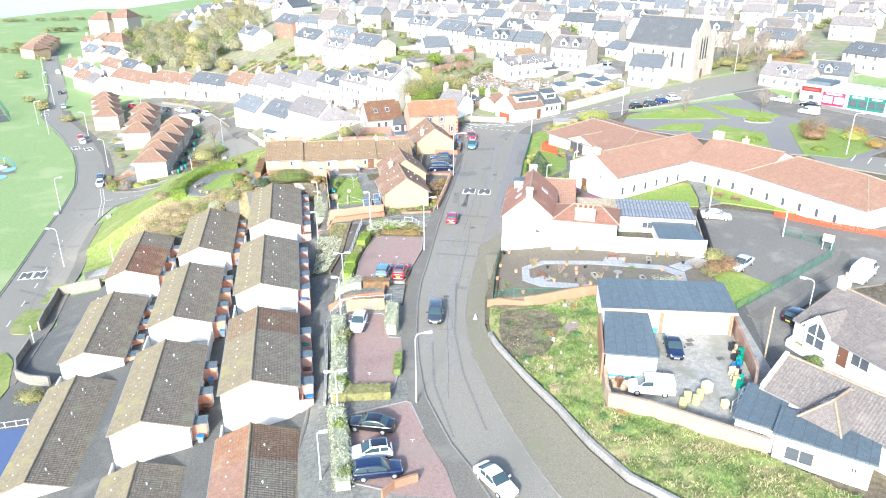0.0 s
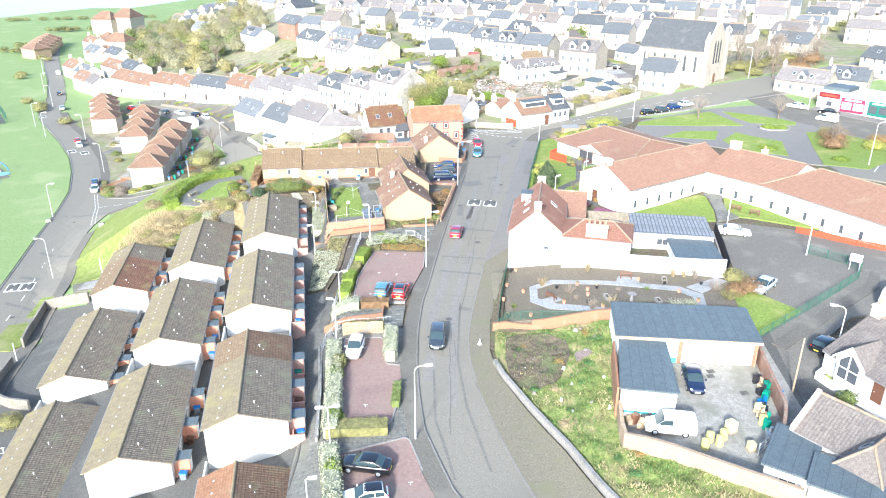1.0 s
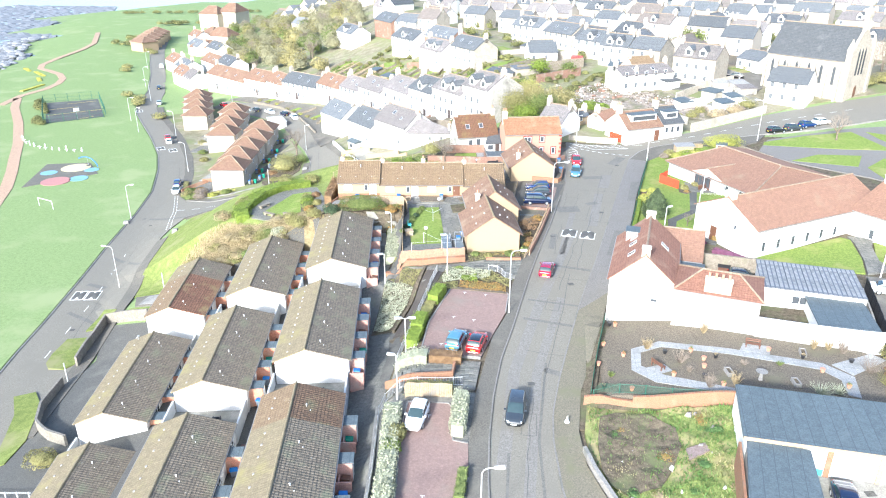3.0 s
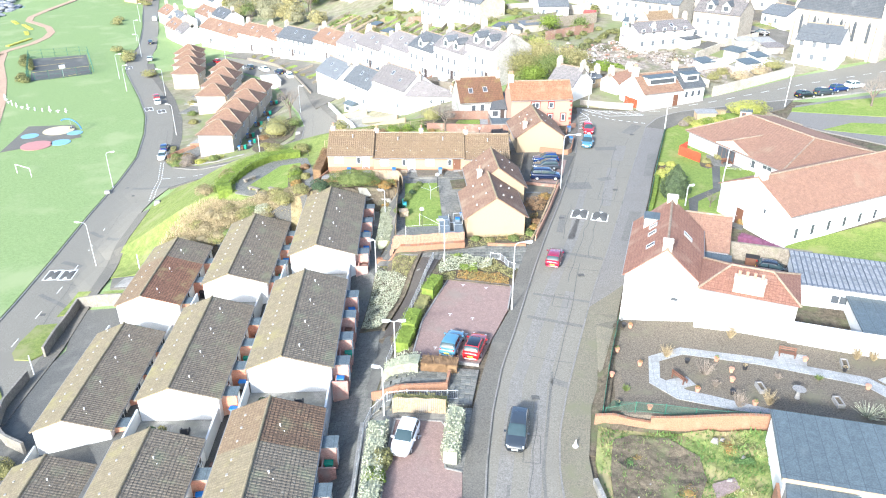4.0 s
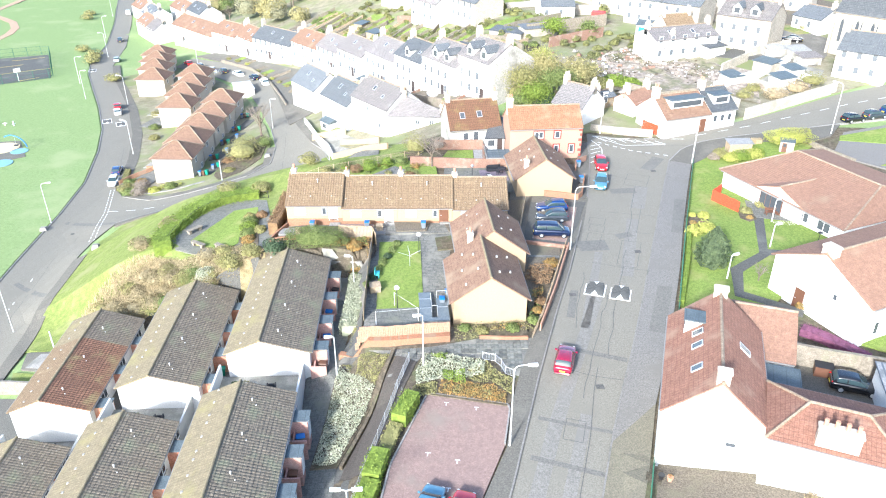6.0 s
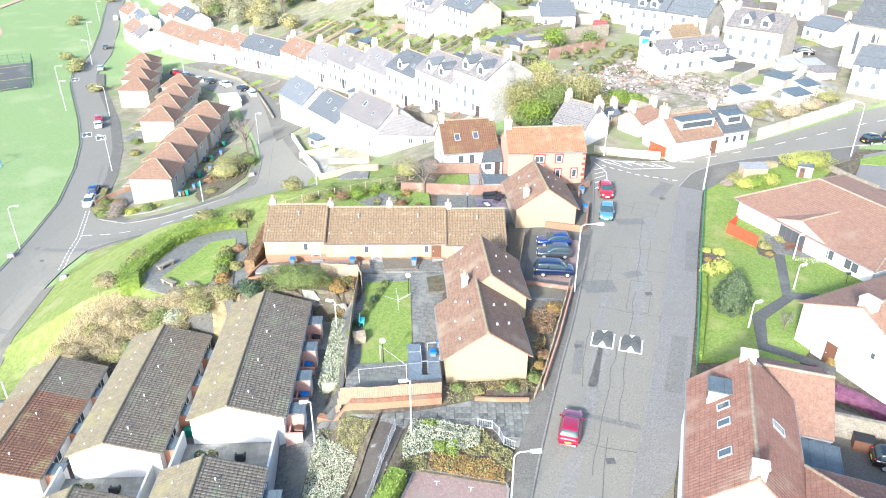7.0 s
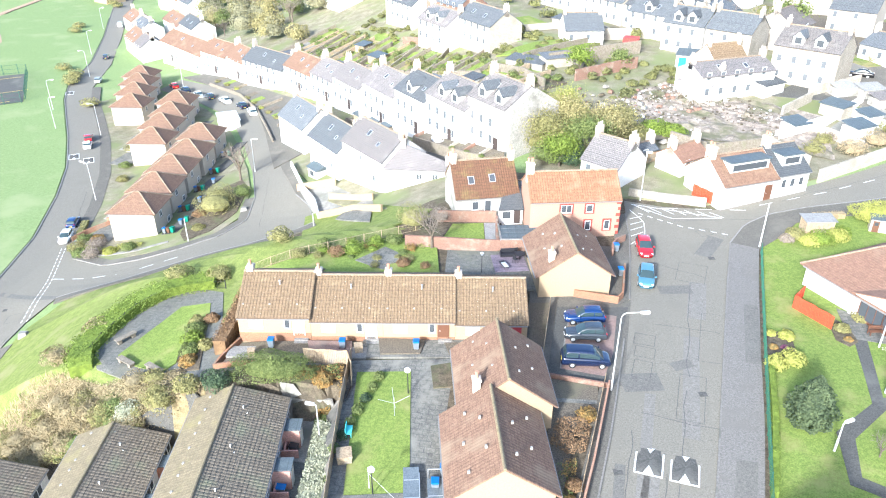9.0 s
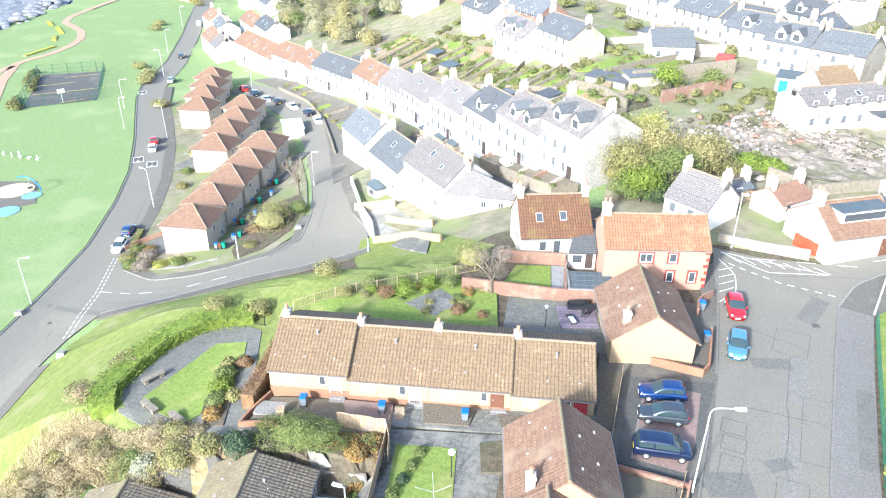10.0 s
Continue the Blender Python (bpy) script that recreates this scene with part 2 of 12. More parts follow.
TAN_BRICK = surface("tan_brick", (0.36, 0.27, 0.185), (0.27, 0.195, 0.13), (0.33, 0.28, 0.215), 0.12, 2.0, 0.9, 0.3, pattern="bond", cell=(0.225, 0.075), joint=(0.27, 0.21, 0.15), gap=0.01, wall=True, amount=0.5)
RED_BRICK = surface("red_brick", (0.28, 0.155, 0.11), (0.19, 0.1, 0.072), (0.29, 0.235, 0.18), 0.1, 1.5, 0.9, 0.3, pattern="bond", cell=(0.225, 0.075), joint=(0.2, 0.15, 0.115), gap=0.01, wall=True)
PORCH_PINK = surface("pink_render", (0.5, 0.29, 0.235), (0.43, 0.24, 0.19), (0.46, 0.33, 0.27), 0.2, 1.5, 0.85, 0.2, vary=0.1)
PORCH = surface("terracotta_render", (0.5, 0.235, 0.15), (0.43, 0.19, 0.12), (0.46, 0.3, 0.22), 0.2, 1.5, 0.85, 0.2, vary=0.18)
TILE_DARK = surface("dark_concrete_tiles", (0.19, 0.156, 0.113), (0.122, 0.1, 0.0735), (0.168, 0.162, 0.104), 0.4, 2.2, 0.9, 0.4, pattern="stack", cell=(0.3, 0.34), joint=(0.082, 0.07, 0.058), gap=0.016, speck=(0.23, 0.21, 0.17))
# paler twin of TILE_DARK: sunlight on the west slopes is put into its colour
TILE_MOSS_LIT = surface("lit_mossy_concrete_tiles", (0.235, 0.19, 0.118), (0.17, 0.139, 0.086), (0.23, 0.2, 0.092), 0.5, 3.0, 0.95, 0.4, pattern="stack", cell=(0.33, 0.34), joint=(0.15, 0.13, 0.09), gap=0.015)
TILE_BROWN = surface("brown_pantiles", (0.235, 0.168, 0.1), (0.16, 0.113, 0.067), (0.27, 0.207, 0.122), 0.25, 1.3, 0.9, 0.5, pattern="stack", cell=(0.3, 0.34), joint=(0.13, 0.088, 0.058), gap=0.022, amount=0.35, speck=(0.42, 0.37, 0.29), specks=2.6)
TILE_RUST = surface("rust_pantiles", (0.22, 0.115, 0.07), (0.14, 0.073, 0.045), (0.22, 0.165, 0.08), 0.35, 2.2, 0.9, 0.5, pattern="stack", cell=(0.3, 0.33), joint=(0.05, 0.03, 0.022), gap=0.018)
TILE_RUSTY = surface("rusty_dark_tiles", (0.172, 0.108, 0.0651), (0.11, 0.071, 0.0456), (0.165, 0.14, 0.0791), 0.35, 2.2, 0.9, 0.5, pattern="stack", cell=(0.3, 0.33), joint=(0.06, 0.04, 0.03), gap=0.018)
TILE_PINK = surface("salmon_concrete_tiles", (0.255, 0.15, 0.102), (0.2, 0.117, 0.08), (0.25, 0.175, 0.122), 0.4, 4.0, 0.9, 0.3, pattern="stack", cell=(0.33, 0.34), joint=(0.2, 0.12, 0.092), gap=0.01, amount=0.4)
TILE_RED = surface("red_pantiles", (0.25, 0.13, 0.09), (0.19, 0.096, 0.066), (0.27, 0.175, 0.125), 0.4, 3.0, 0.9, 0.4, pattern="stack", cell=(0.3, 0.33), joint=(0.12, 0.062, 0.046), gap=0.012)
TILE_ORANGE = surface("orange_clay_pantiles", (0.28, 0.152, 0.085), (0.21, 0.11, 0.062), (0.26, 0.19, 0.12), 0.4, 2.5, 0.9, 0.4, pattern="stack", cell=(0.27, 0.33), joint=(0.16, 0.088, 0.055), gap=0.015)
TILE_MAUVE = surface("mauve_brown_tiles", (0.222, 0.138, 0.093), (0.16, 0.099, 0.067), (0.24, 0.172, 0.118), 0.4, 3.0, 0.9, 0.3, pattern="stack", cell=(0.3, 0.33), joint=(0.11, 0.065, 0.05), gap=0.01)
TILE_LICHEN = surface("lichened_clay_pantiles", (0.165, 0.088, 0.052), (0.115, 0.06, 0.036), (0.175, 0.135, 0.055), 0.35, 2.6, 0.9, 0.5, pattern="stack", cell=(0.27, 0.33), joint=(0.08, 0.045, 0.028), gap=0.02, amount=0.65)
SLATE_DARK = surface("dark_slate", (0.1, 0.105, 0.108), (0.068, 0.072, 0.076), (0.13, 0.132, 0.13), 0.3, 3.0, 0.8, 0.3, pattern="bond", cell=(0.3, 0.25), joint=(0.045, 0.047, 0.05), gap=0.02, amount=0.4)
SLATE = surface("grey_slate", (0.14, 0.149, 0.155), (0.097, 0.104, 0.11), (0.172, 0.174, 0.17), 0.3, 2.5, 0.75, 0.3, pattern="bond", cell=(0.25, 0.22), joint=(0.055, 0.058, 0.064), gap=0.02, vary=0.25, amount=0.4)
# pale tone carries haze and glare on the far slate roofs in its colour
SLATE_PALE = surface("haze_pale_slate", (0.225, 0.203, 0.192), (0.155, 0.14, 0.132), (0.255, 0.235, 0.215), 0.3, 2.5, 0.8, 0.3, pattern="bond", cell=(0.25, 0.22), joint=(0.075, 0.072, 0.07), gap=0.02, vary=0.2, amount=0.4)
TILE_GREY = surface("grey_brown_tiles", (0.175, 0.152, 0.136), (0.125, 0.108, 0.097), (0.19, 0.168, 0.148), 0.35, 2.5, 0.85, 0.3, pattern="stack", cell=(0.3, 0.33), joint=(0.12, 0.103, 0.092), gap=0.012)
RIDGE = surface("ridge_tile", (0.27, 0.205, 0.145), (0.19, 0.142, 0.1), (0.31, 0.26, 0.19), 0.3, 1.0)
FELT = surface("roofing_felt", (0.102, 0.124, 0.132), (0.078, 0.095, 0.104), (0.12, 0.136, 0.142), 0.5, 2.2, 0.6, 0.2, pattern="stack", cell=(1.0, 40.0), joint=(0.06, 0.073, 0.08), gap=0.03, amount=0.35)
CHIMNEY_STONE = surface("chimney_render", (0.6, 0.52, 0.42), (0.42, 0.36, 0.3), (0.25, 0.22, 0.2), 0.3, 1.0)
CLAY = plain("clay_pot", (0.5, 0.24, 0.15), 0.8)
TIMBER = surface("fence_timber", (0.4, 0.31, 0.2), (0.27, 0.2, 0.13), (0.24, 0.22, 0.19), 0.3, 1.5, 0.9, 0.3)
FENCE_PINK = surface("stained_fence_boards", (0.38, 0.22, 0.145), (0.31, 0.175, 0.115), (0.34, 0.25, 0.185), 0.3, 2.0, 0.9, 0.3)
FENCE_RED = surface("red_fence_paint", (0.58, 0.075, 0.032), (0.48, 0.06, 0.026), None, 0.3, 2.0, 0.7, 0.2)
# pane colour raised to stand for haze over distant windows
GLASS_FAR = plain("far_window_glass", (0.12, 0.13, 0.14), 0.15)
# pale colour stands for net curtains and for sky reflected in the panes
NET_SKY_GLASS = plain("net_and_sky_glass", (0.46, 0.46, 0.45), 0.12)
GLASS = plain("window_glass", (0.07, 0.077, 0.085), 0.08)
PVC = plain("white_pvc", (0.8, 0.8, 0.78), 0.4)
STEEL = plain("galvanised_steel", (0.55, 0.56, 0.57), 0.45, 0.6)
LAMP_GREY = plain("lamp_column_paint", (0.5, 0.505, 0.49), 0.5)
DARK_METAL = plain("black_metal", (0.03, 0.03, 0.035), 0.5, 0.3)
GREEN_METAL = plain("green_wire", (0.03, 0.11, 0.07), 0.6)
RUBBER = plain("rubber", (0.02, 0.02, 0.02), 0.8)
BARK = surface("bark", (0.2, 0.16, 0.12), (0.1, 0.08, 0.06), None, 0.2, 1.0, 0.95, 0.5)
TWIG = surface("bare_twigs", (0.27, 0.225, 0.18), (0.17, 0.14, 0.11), None, 0.3, 1.0, 0.95, 0.0)
LEAF_GREEN = leafy("leaf_green", (0.18, 0.215, 0.07), (0.085, 0.11, 0.035))
LEAF_LIME = leafy("leaf_lime", (0.2, 0.26, 0.045), (0.1, 0.14, 0.025))
LEAF_YELLOW = leafy("leaf_yellow", (0.36, 0.36, 0.095), (0.22, 0.23, 0.05))
LEAF_OLIVE = leafy("leaf_olive", (0.27, 0.25, 0.1), (0.14, 0.135, 0.055))
LEAF_BROWN = leafy("leaf_brown", (0.25, 0.16, 0.085), (0.14, 0.085, 0.045))
LEAF_SILVER = leafy("leaf_silver", (0.42, 0.42, 0.3), (0.25, 0.265, 0.17))
LEAF_DARK = leafy("leaf_dark", (0.08, 0.115, 0.06), (0.03, 0.05, 0.027))
LEAF_PURPLE = leafy("leaf_purple", (0.23, 0.09, 0.15), (0.13, 0.05, 0.085))
LEAF_RUST = leafy("leaf_rust", (0.32, 0.19, 0.06), (0.15, 0.13, 0.055))
# wood and gold leaves are lightened to imitate haze on the hillside
LEAF_WOOD = leafy("leaf_wood", (0.27, 0.255, 0.15), (0.18, 0.173, 0.105), 3.0)
LEAF_GOLD = leafy("leaf_gold", (0.33, 0.29, 0.13), (0.23, 0.205, 0.09), 2.0)
SCRUB = leafy("dry_scrub", (0.33, 0.27, 0.155), (0.2, 0.165, 0.09), 1.2)
DRY_STEMS = leafy("dry_stems", (0.4, 0.32, 0.19), (0.22, 0.17, 0.1))
BIN_BLUE = plain("blue_bin_plastic", (0.01, 0.14, 0.42), 0.5)
BIN_GREY = plain("grey_bin_plastic", (0.16, 0.18, 0.2), 0.5)
BIN_BROWN = plain("brown_bin_plastic", (0.1, 0.05, 0.03), 0.5)
BIN_GREEN = plain("green_bin_plastic", (0.01, 0.2, 0.13), 0.5)
BIN_BLACK = plain("black_bin_plastic", (0.02, 0.02, 0.022), 0.5)
TURQUOISE = plain("turquoise_paint", (0.1, 0.5, 0.5), 0.6)


# ---- mesh building ----
class Shape:
    """Gathers vertices and faces of one part."""

    def __init__(self):
        self.v, self.f = [], []

    def add(self, pts, faces):
        k = len(self.v)
        self.v += [tuple(p) for p in pts]
        self.f += [tuple(k + i for i in fc) for fc in faces]
        return self

    def hexa(self, p):
        """Eight corners: the lower four anticlockwise, then the upper four."""
        return self.add(p, [(3, 2, 1, 0), (4, 5, 6, 7), (0, 1, 5, 4), (1, 2, 6, 5), (2, 3, 7, 6), (3, 0, 4, 7)])

    def box(self, x0, y0, z0, x1, y1, z1):
        return self.hexa([(x0, y0, z0), (x1, y0, z0), (x1, y1, z0), (x0, y1, z0), (x0, y0, z1), (x1, y0, z1), (x1, y1, z1), (x0, y1, z1)])

    def block(self, x, y, z, sx, sy, sz, turn=0.0):
        """A box by its base centre, size and turn about the vertical."""
        c, s = math.cos(turn), math.sin(turn)
        q = [(x + c * a * sx / 2 - s * b * sy / 2, y + s * a * sx / 2 + c * b * sy / 2) for a, b in ((-1, -1), (1, -1), (1, 1), (-1, 1))]
        return self.hexa([(u, w, z) for u, w in q] + [(u, w, z + sz) for u, w in q])

    def tube(self, p, q, r0, r1=None, n=8, cap=True):
        p, q, r1 = Vector(p), Vector(q), r0 if r1 is None else r1
        w = (q - p).normalized()
        a = w.orthogonal().normalized()
        b = w.cross(a)
        ring = lambda c, r: [c + r * (math.cos(2 * math.pi * i / n) * a + math.sin(2 * math.pi * i / n) * b) for i in range(n)]
        faces = [(i, (i + 1) % n, n + (i + 1) % n, n + i) for i in range(n)]
        if cap:
            faces += [tuple(range(n))[::-1], tuple(range(n, 2 * n))]
        return self.add(ring(p, r0) + ring(q, r1), faces)

    def loft(self, rings, cap=True):
        n = len(rings[0])
        faces = [(j * n + i, j * n + (i + 1) % n, (j + 1) * n + (i + 1) % n, (j + 1) * n + i) for j in range(len(rings) - 1) for i in range(n)]
        if cap:
            faces += [tuple(range(n))[::-1], tuple(range((len(rings) - 1) * n, len(rings) * n))]
        return self.add([p for r in rings for p in r], faces)

    def mesh(self, name, material):
        me = bpy.data.meshes.new(name)
        me.from_pydata(self.v, [], self.f)
        me.materials.append(material)
        me.update()
        return me


def part(name, shape, material, parent, label="", at=None, smooth=False):
    """Links a shape (or a mesh that is shared) as one mesh object under a thing or a part."""
    me = shape if isinstance(shape, bpy.types.Mesh) else shape.mesh(name, material)
    if smooth:
        for p in me.polygons:
            p.use_smooth = True
    ob = new(name, me)
    ob.parent = parent
    if at is not None:
        ob.matrix_basis = at
    if label:
        ob["label"] = label
    return ob


def thing(name, label, category, at, group="", kind=""):
    """An Empty at a thing's base, which parents its parts."""
    ob = new(name)
    ob.empty_display_size = 0.3
    ob.matrix_basis = at
    return tagged(ob, label, category, group, kind)


def solid(name, shape, material, label, category, at=Matrix(), group="", kind="", smooth=False):
    """A thing that is one mesh."""
    ob = part(name, shape, material, None, "", at, smooth)
    return tagged(ob, label, category, group, kind)


def on_ground(x, y, turn=0.0, up=0.0):
    return pose(x, y, ground_z(x, y) + up, 0, 0, turn)


def inside(x, y, poly):
    hit, n = False, len(poly)
    for i in range(n):
        (x0, y0), (x1, y1) = poly[i], poly[i - 1]
        if (y0 > y) != (y1 > y) and x < (x1 - x0) * (y - y0) / (y1 - y0) + x0:
            hit = not hit
    return hit


def sheet(name, poly, material, up, label, category, step=2.0, kind="structure", skirt=0.25, bumpy=0.0):
    """A piece of ground cover, draped over the ground, with an edge that reaches down into it."""
    edge = []
    for (x0, y0), (x1, y1) in zip(poly, poly[1:] + poly[:1]):
        k = max(1, int(math.hypot(x1 - x0, y1 - y0) / step))
        edge += [(x0 + (x1 - x0) * i / k, y0 + (y1 - y0) * i / k) for i in range(k)]
    xs, ys = [p[0] for p in edge], [p[1] for p in edge]
    pts = [Vector(p) for p in edge]
    gx = np.arange(math.floor(min(xs) / step) * step, max(xs), step)
    gy = np.arange(math.floor(min(ys) / step) * step, max(ys), step)
    pts += [Vector((x, y)) for x in gx for y in gy if inside(x, y, poly)]
    n = len(edge)
    vs, _, fs, _, _, _ = delaunay_2d_cdt(pts, [(i, (i + 1) % n) for i in range(n)], [list(range(n))], 1, 1e-4)
    s = Shape()
    s.add([(p.x, p.y, ground_z(p.x, p.y) + up + bumpy * (noise.noise((p.x * 0.6, p.y * 0.6, 3)) + 0.5)) for p in vs], fs)
    ring = [(x, y, ground_z(x, y) + up) for x, y in edge]
    low = [(x, y, z - skirt) for x, y, z in ring]
    s.add(ring + low, [(i, n + i, n + (i + 1) % n, (i + 1) % n) for i in range(n)])
    return solid(name, s, material, label, category, kind=kind)


def strip(name, left, right, material, up, label, category, kind="structure"):
    return sheet(name, list(left) + list(right)[::-1], material, up, label, category, kind=kind)


def offset(pts, d):
    """A polyline moved d to its right."""
    out = []
    for i, (x, y) in enumerate(pts):
        x0, y0 = pts[max(0, i - 1)]
        x1, y1 = pts[min(len(pts) - 1, i + 1)]
        k = math.hypot(x1 - x0, y1 - y0) or 1.0
        out.append((x + d * (y1 - y0) / k, y - d * (x1 - x0) / k))
    return out


def along(pts, step):
    """Points and headings at even steps along a polyline."""
    out, carry = [], 0.0
    for (x0, y0), (x1, y1) in zip(pts, pts[1:]):
        k = math.hypot(x1 - x0, y1 - y0)
        s = carry
        while s < k - 0.05:
            out.append((x0 + (x1 - x0) * s / k, y0 + (y1 - y0) * s / k, math.atan2(y1 - y0, x1 - x0)))
            s += step
        carry = s - k
    return out


def ribbon(name, pts, width, height, material, label, category, kind="structure", sink=0.3, step=1.5, group=""):
    """A wall, kerb or line of even width and height that follows the ground; pts is its centre line."""
    fine = [(x, y) for x, y, _ in along(pts, step)] + [pts[-1]]
    a, b = offset(fine, -width / 2), offset(fine, width / 2)
    rings = []
    for (cx, cy), (ax, ay), (bx, by) in zip(fine, a, b):
        z = ground_z(cx, cy)
        rings.append([(ax, ay, z - sink), (bx, by, z - sink), (bx, by, z + height), (ax, ay, z + height)])
    return solid(name, Shape().loft(rings), material, label, category, kind=kind, group=group)


# ---- the ground, one sheet out to the horizon, and what covers it ----
def build_ground():
    xs = list(np.arange(-110, 90, 1.6)) + [90, 100, 115, 135, 160, 200, 260, 350, 500, 800, 1400, 2600]
    xs = [-2600, -1400, -900, -600, -450, -380, -330, -290, -255, -225, -200, -180, -160, -145, -130, -120] + xs
    ys = [-900, -400, -150, -60, -20, 5, 20, 32] + list(np.arange(40, 260, 1.6)) + [264, 272, 282, 295, 310, 330, 355, 385, 420, 470, 540, 640, 800, 1100, 1600, 2600]
    s = Shape()
    rows = len(ys)

    def z(x, y):
        shore = -146 - 0.5 * max(0.0, y - 120) + 4 * math.sin(y / 17.0) if y < 430 else -301 - 0.75 * (y - 430) if y < 530 else -376 + 0.4 * (y - 530)
        shore = min(shore, -120 - 0.8 * max(0, 200 - y))
        return ground_z(x, y) - 0.12 - 6.0 * ease(0, -25, x - shore) if y < 1200 else ground_z(x, 600) - 6.0 * ease(0, -25, x + 60)
    s.add([(x, y, z(x, y)) for x in xs for y in ys],
          [(i * rows + j, (i + 1) * rows + j, (i + 1) * rows + j + 1, i * rows + j + 1) for i in range(len(xs) - 1) for j in range(rows - 1)])
    land = solid("ground", s, FIELD, "grassy ground falling from the town to the shore", "ground", kind="structure", smooth=True)
    land.data.materials.append(EARTH)
    for f in land.data.polygons:
        x, y, _ = f.center
        f.material_index = 1 if x > -58 and 42 < y < 172 else 0


build_ground()
sea = Shape().add([(-4500, -1500, -18.6), (-120, -1500, -18.6), (-120, 4500, -18.6), (-4500, 4500, -18.6)], [(0, 1, 2, 3)])
solid("water", sea, WATER, "calm pale sea beyond the links", "sea", kind="structure")

MAIN_L = [(24, 24), (13, 35), (7, 42.5), (3.9, 48.4), (2.2, 52.4), (0.8, 54.9), (-0.5, 58.4), (-1.9, 62.4), (-2.7, 68.3), (-3.1, 74), (-3.2, 80), (-2.9, 86), (-2.1, 92), (-1.5, 97.4),
          (-0.8, 103.7), (0, 109.7), (0.7, 114.8), (1.7, 121), (2.5, 127.5), (3.3, 134.5), (4.1, 141.5), (4.5, 149), (4.7, 155), (4.4, 161)]
MAIN_R = [(32, 26), (21, 35.5), (14, 42.5), (9.9, 48.3), (8.1, 52.9), (6.2, 58.4), (5, 62.4), (3.5, 68.3), (2.7, 73.9), (2.6, 78), (3.2, 83.5), (4.2, 90), (5.3, 97), (6.4, 103),
          (7.7, 109), (9.4, 118), (11, 127), (12.6, 136), (14.4, 146), (16.2, 155.5)]
HIGH_N = [(4.4, 164.6), (9.2, 163.6), (15.7, 163.6), (24.9, 169.3), (34.7, 175.8), (47.8, 185.6), (56.4, 190.5), (66, 196), (88, 208), (120, 224)]
HIGH_S = [(16.2, 155.5), (18.5, 160), (21.8, 163), (27, 165.5), (34, 168), (44.2, 172), (54.5, 175.5), (63, 179.5), (72, 184), (90, 192), (124, 208)]
PAVE_R = [(36, 30), (26, 38), (20, 43), (15.5, 48.2), (13.2, 53.2), (11, 59.2), (8.2, 65.2), (5.6, 71.3), (5, 75.5), (5.3, 81.6), (6.7, 88), (8.1, 95), (9.2, 102),
          (10.7, 108.4), (12.3, 116), (13.8, 124), (15.4, 134), (17.2, 144), (19.2, 154.5)]
PAVE_L = [(21, 21), (10, 33), (4, 41), (1.4, 47.4), (0.3, 51.8), (-1.7, 56.2), (-3.3, 61.3), (-4.2, 66.2), (-4.8, 72.7), (-5.0, 79), (-4.6, 85), (-4.2, 90), (-2.9, 95.3), (-2.9, 100),
          (-2.4, 105), (-1.6, 110), (-0.8, 115), (0.2, 121), (0.9, 127), (1.5, 128.5)]
strip("road", MAIN_L, MAIN_R, ASPHALT, 0.05, "worn grey asphalt road with patched repairs", "road")
sheet("road", HIGH_N + HIGH_S[::-1] + [(4.7, 155)], ASPHALT, 0.06, "wide asphalt street junction with worn markings", "road")
strip("pavement", MAIN_R[:13], PAVE_R[:13], FOOT_MOSS, 0.16, "brown mossy asphalt footway beside the road", "pavement")
strip("pavement", MAIN_R[12:], PAVE_R[12:], FOOT_PALE, 0.16, "worn grey asphalt footway beside the road", "pavement")
strip("pavement", PAVE_L, MAIN_L[:20], PAVING, 0.16, "grey footway along the car parks", "pavement")
strip("pavement", [(2.9, 140.2), (2.6, 147), (3.2, 152), (2.6, 160)], MAIN_L[20:], PAVING, 0.16, "narrow footway by the pink house", "pavement")
ribbon("kerb", MAIN_L[:20], 0.15, 0.19, KERB_WORN, "pale stone kerb along the road", "kerb")
ribbon("kerb", MAIN_L[20:], 0.15, 0.19, KERB_WORN, "pale stone kerb along the road", "kerb")
ribbon("kerb", MAIN_R, 0.15, 0.19, KERB_WORN, "pale stone kerb along the road", "kerb")
ribbon("kerb", HIGH_S, 0.15, 0.2, KERB, "stone kerb along the street", "kerb")

# shore road, side road and their footways
SHORE_W = [(-64, 60), (-70, 85), (-73.8, 100.1), (-75.9, 110), (-79.5, 125), (-83.6, 141), (-87.2, 157), (-91.2, 171), (-98.4, 187.2), (-105.8, 201), (-116.6, 217), (-127.6, 232), (-137, 245), (-144, 257),
           (-154, 283), (-172, 318), (-190, 350), (-211, 388), (-235, 440)]
SHORE_E = [(-54, 60), (-60, 82), (-63.5, 98), (-66.5, 115), (-70.2, 128), (-73, 140), (-78.5, 156), (-83.5, 169), (-89.5, 184), (-96.8, 198.6), (-107, 214.8), (-118, 230), (-128, 243), (-136, 256),
           (-146, 281), (-164, 316), (-182, 349), (-202, 387), (-226, 440)]
SIDE_S = [(-74, 146.5), (-73, 152), (-67, 154.6), (-62, 158), (-56, 161.6), (-50, 164.6), (-44.4, 168), (-40.5, 170.2), (-43.5, 176.5), (-47.5, 181), (-54.5, 192.5), (-64, 211), (-72.5, 226.5), (-82, 239), (-97, 252), (-112, 262)]
SIDE_N = [(-83.5, 169), (-79.5, 164.8), (-72, 161.8), (-66, 162.8), (-60.9, 165), (-55.8, 168.6), (-53.4, 174), (-55.4, 182), (-60.5, 193), (-70, 210), (-77.5, 222), (-87, 233), (-100.5, 245), (-115, 255)]
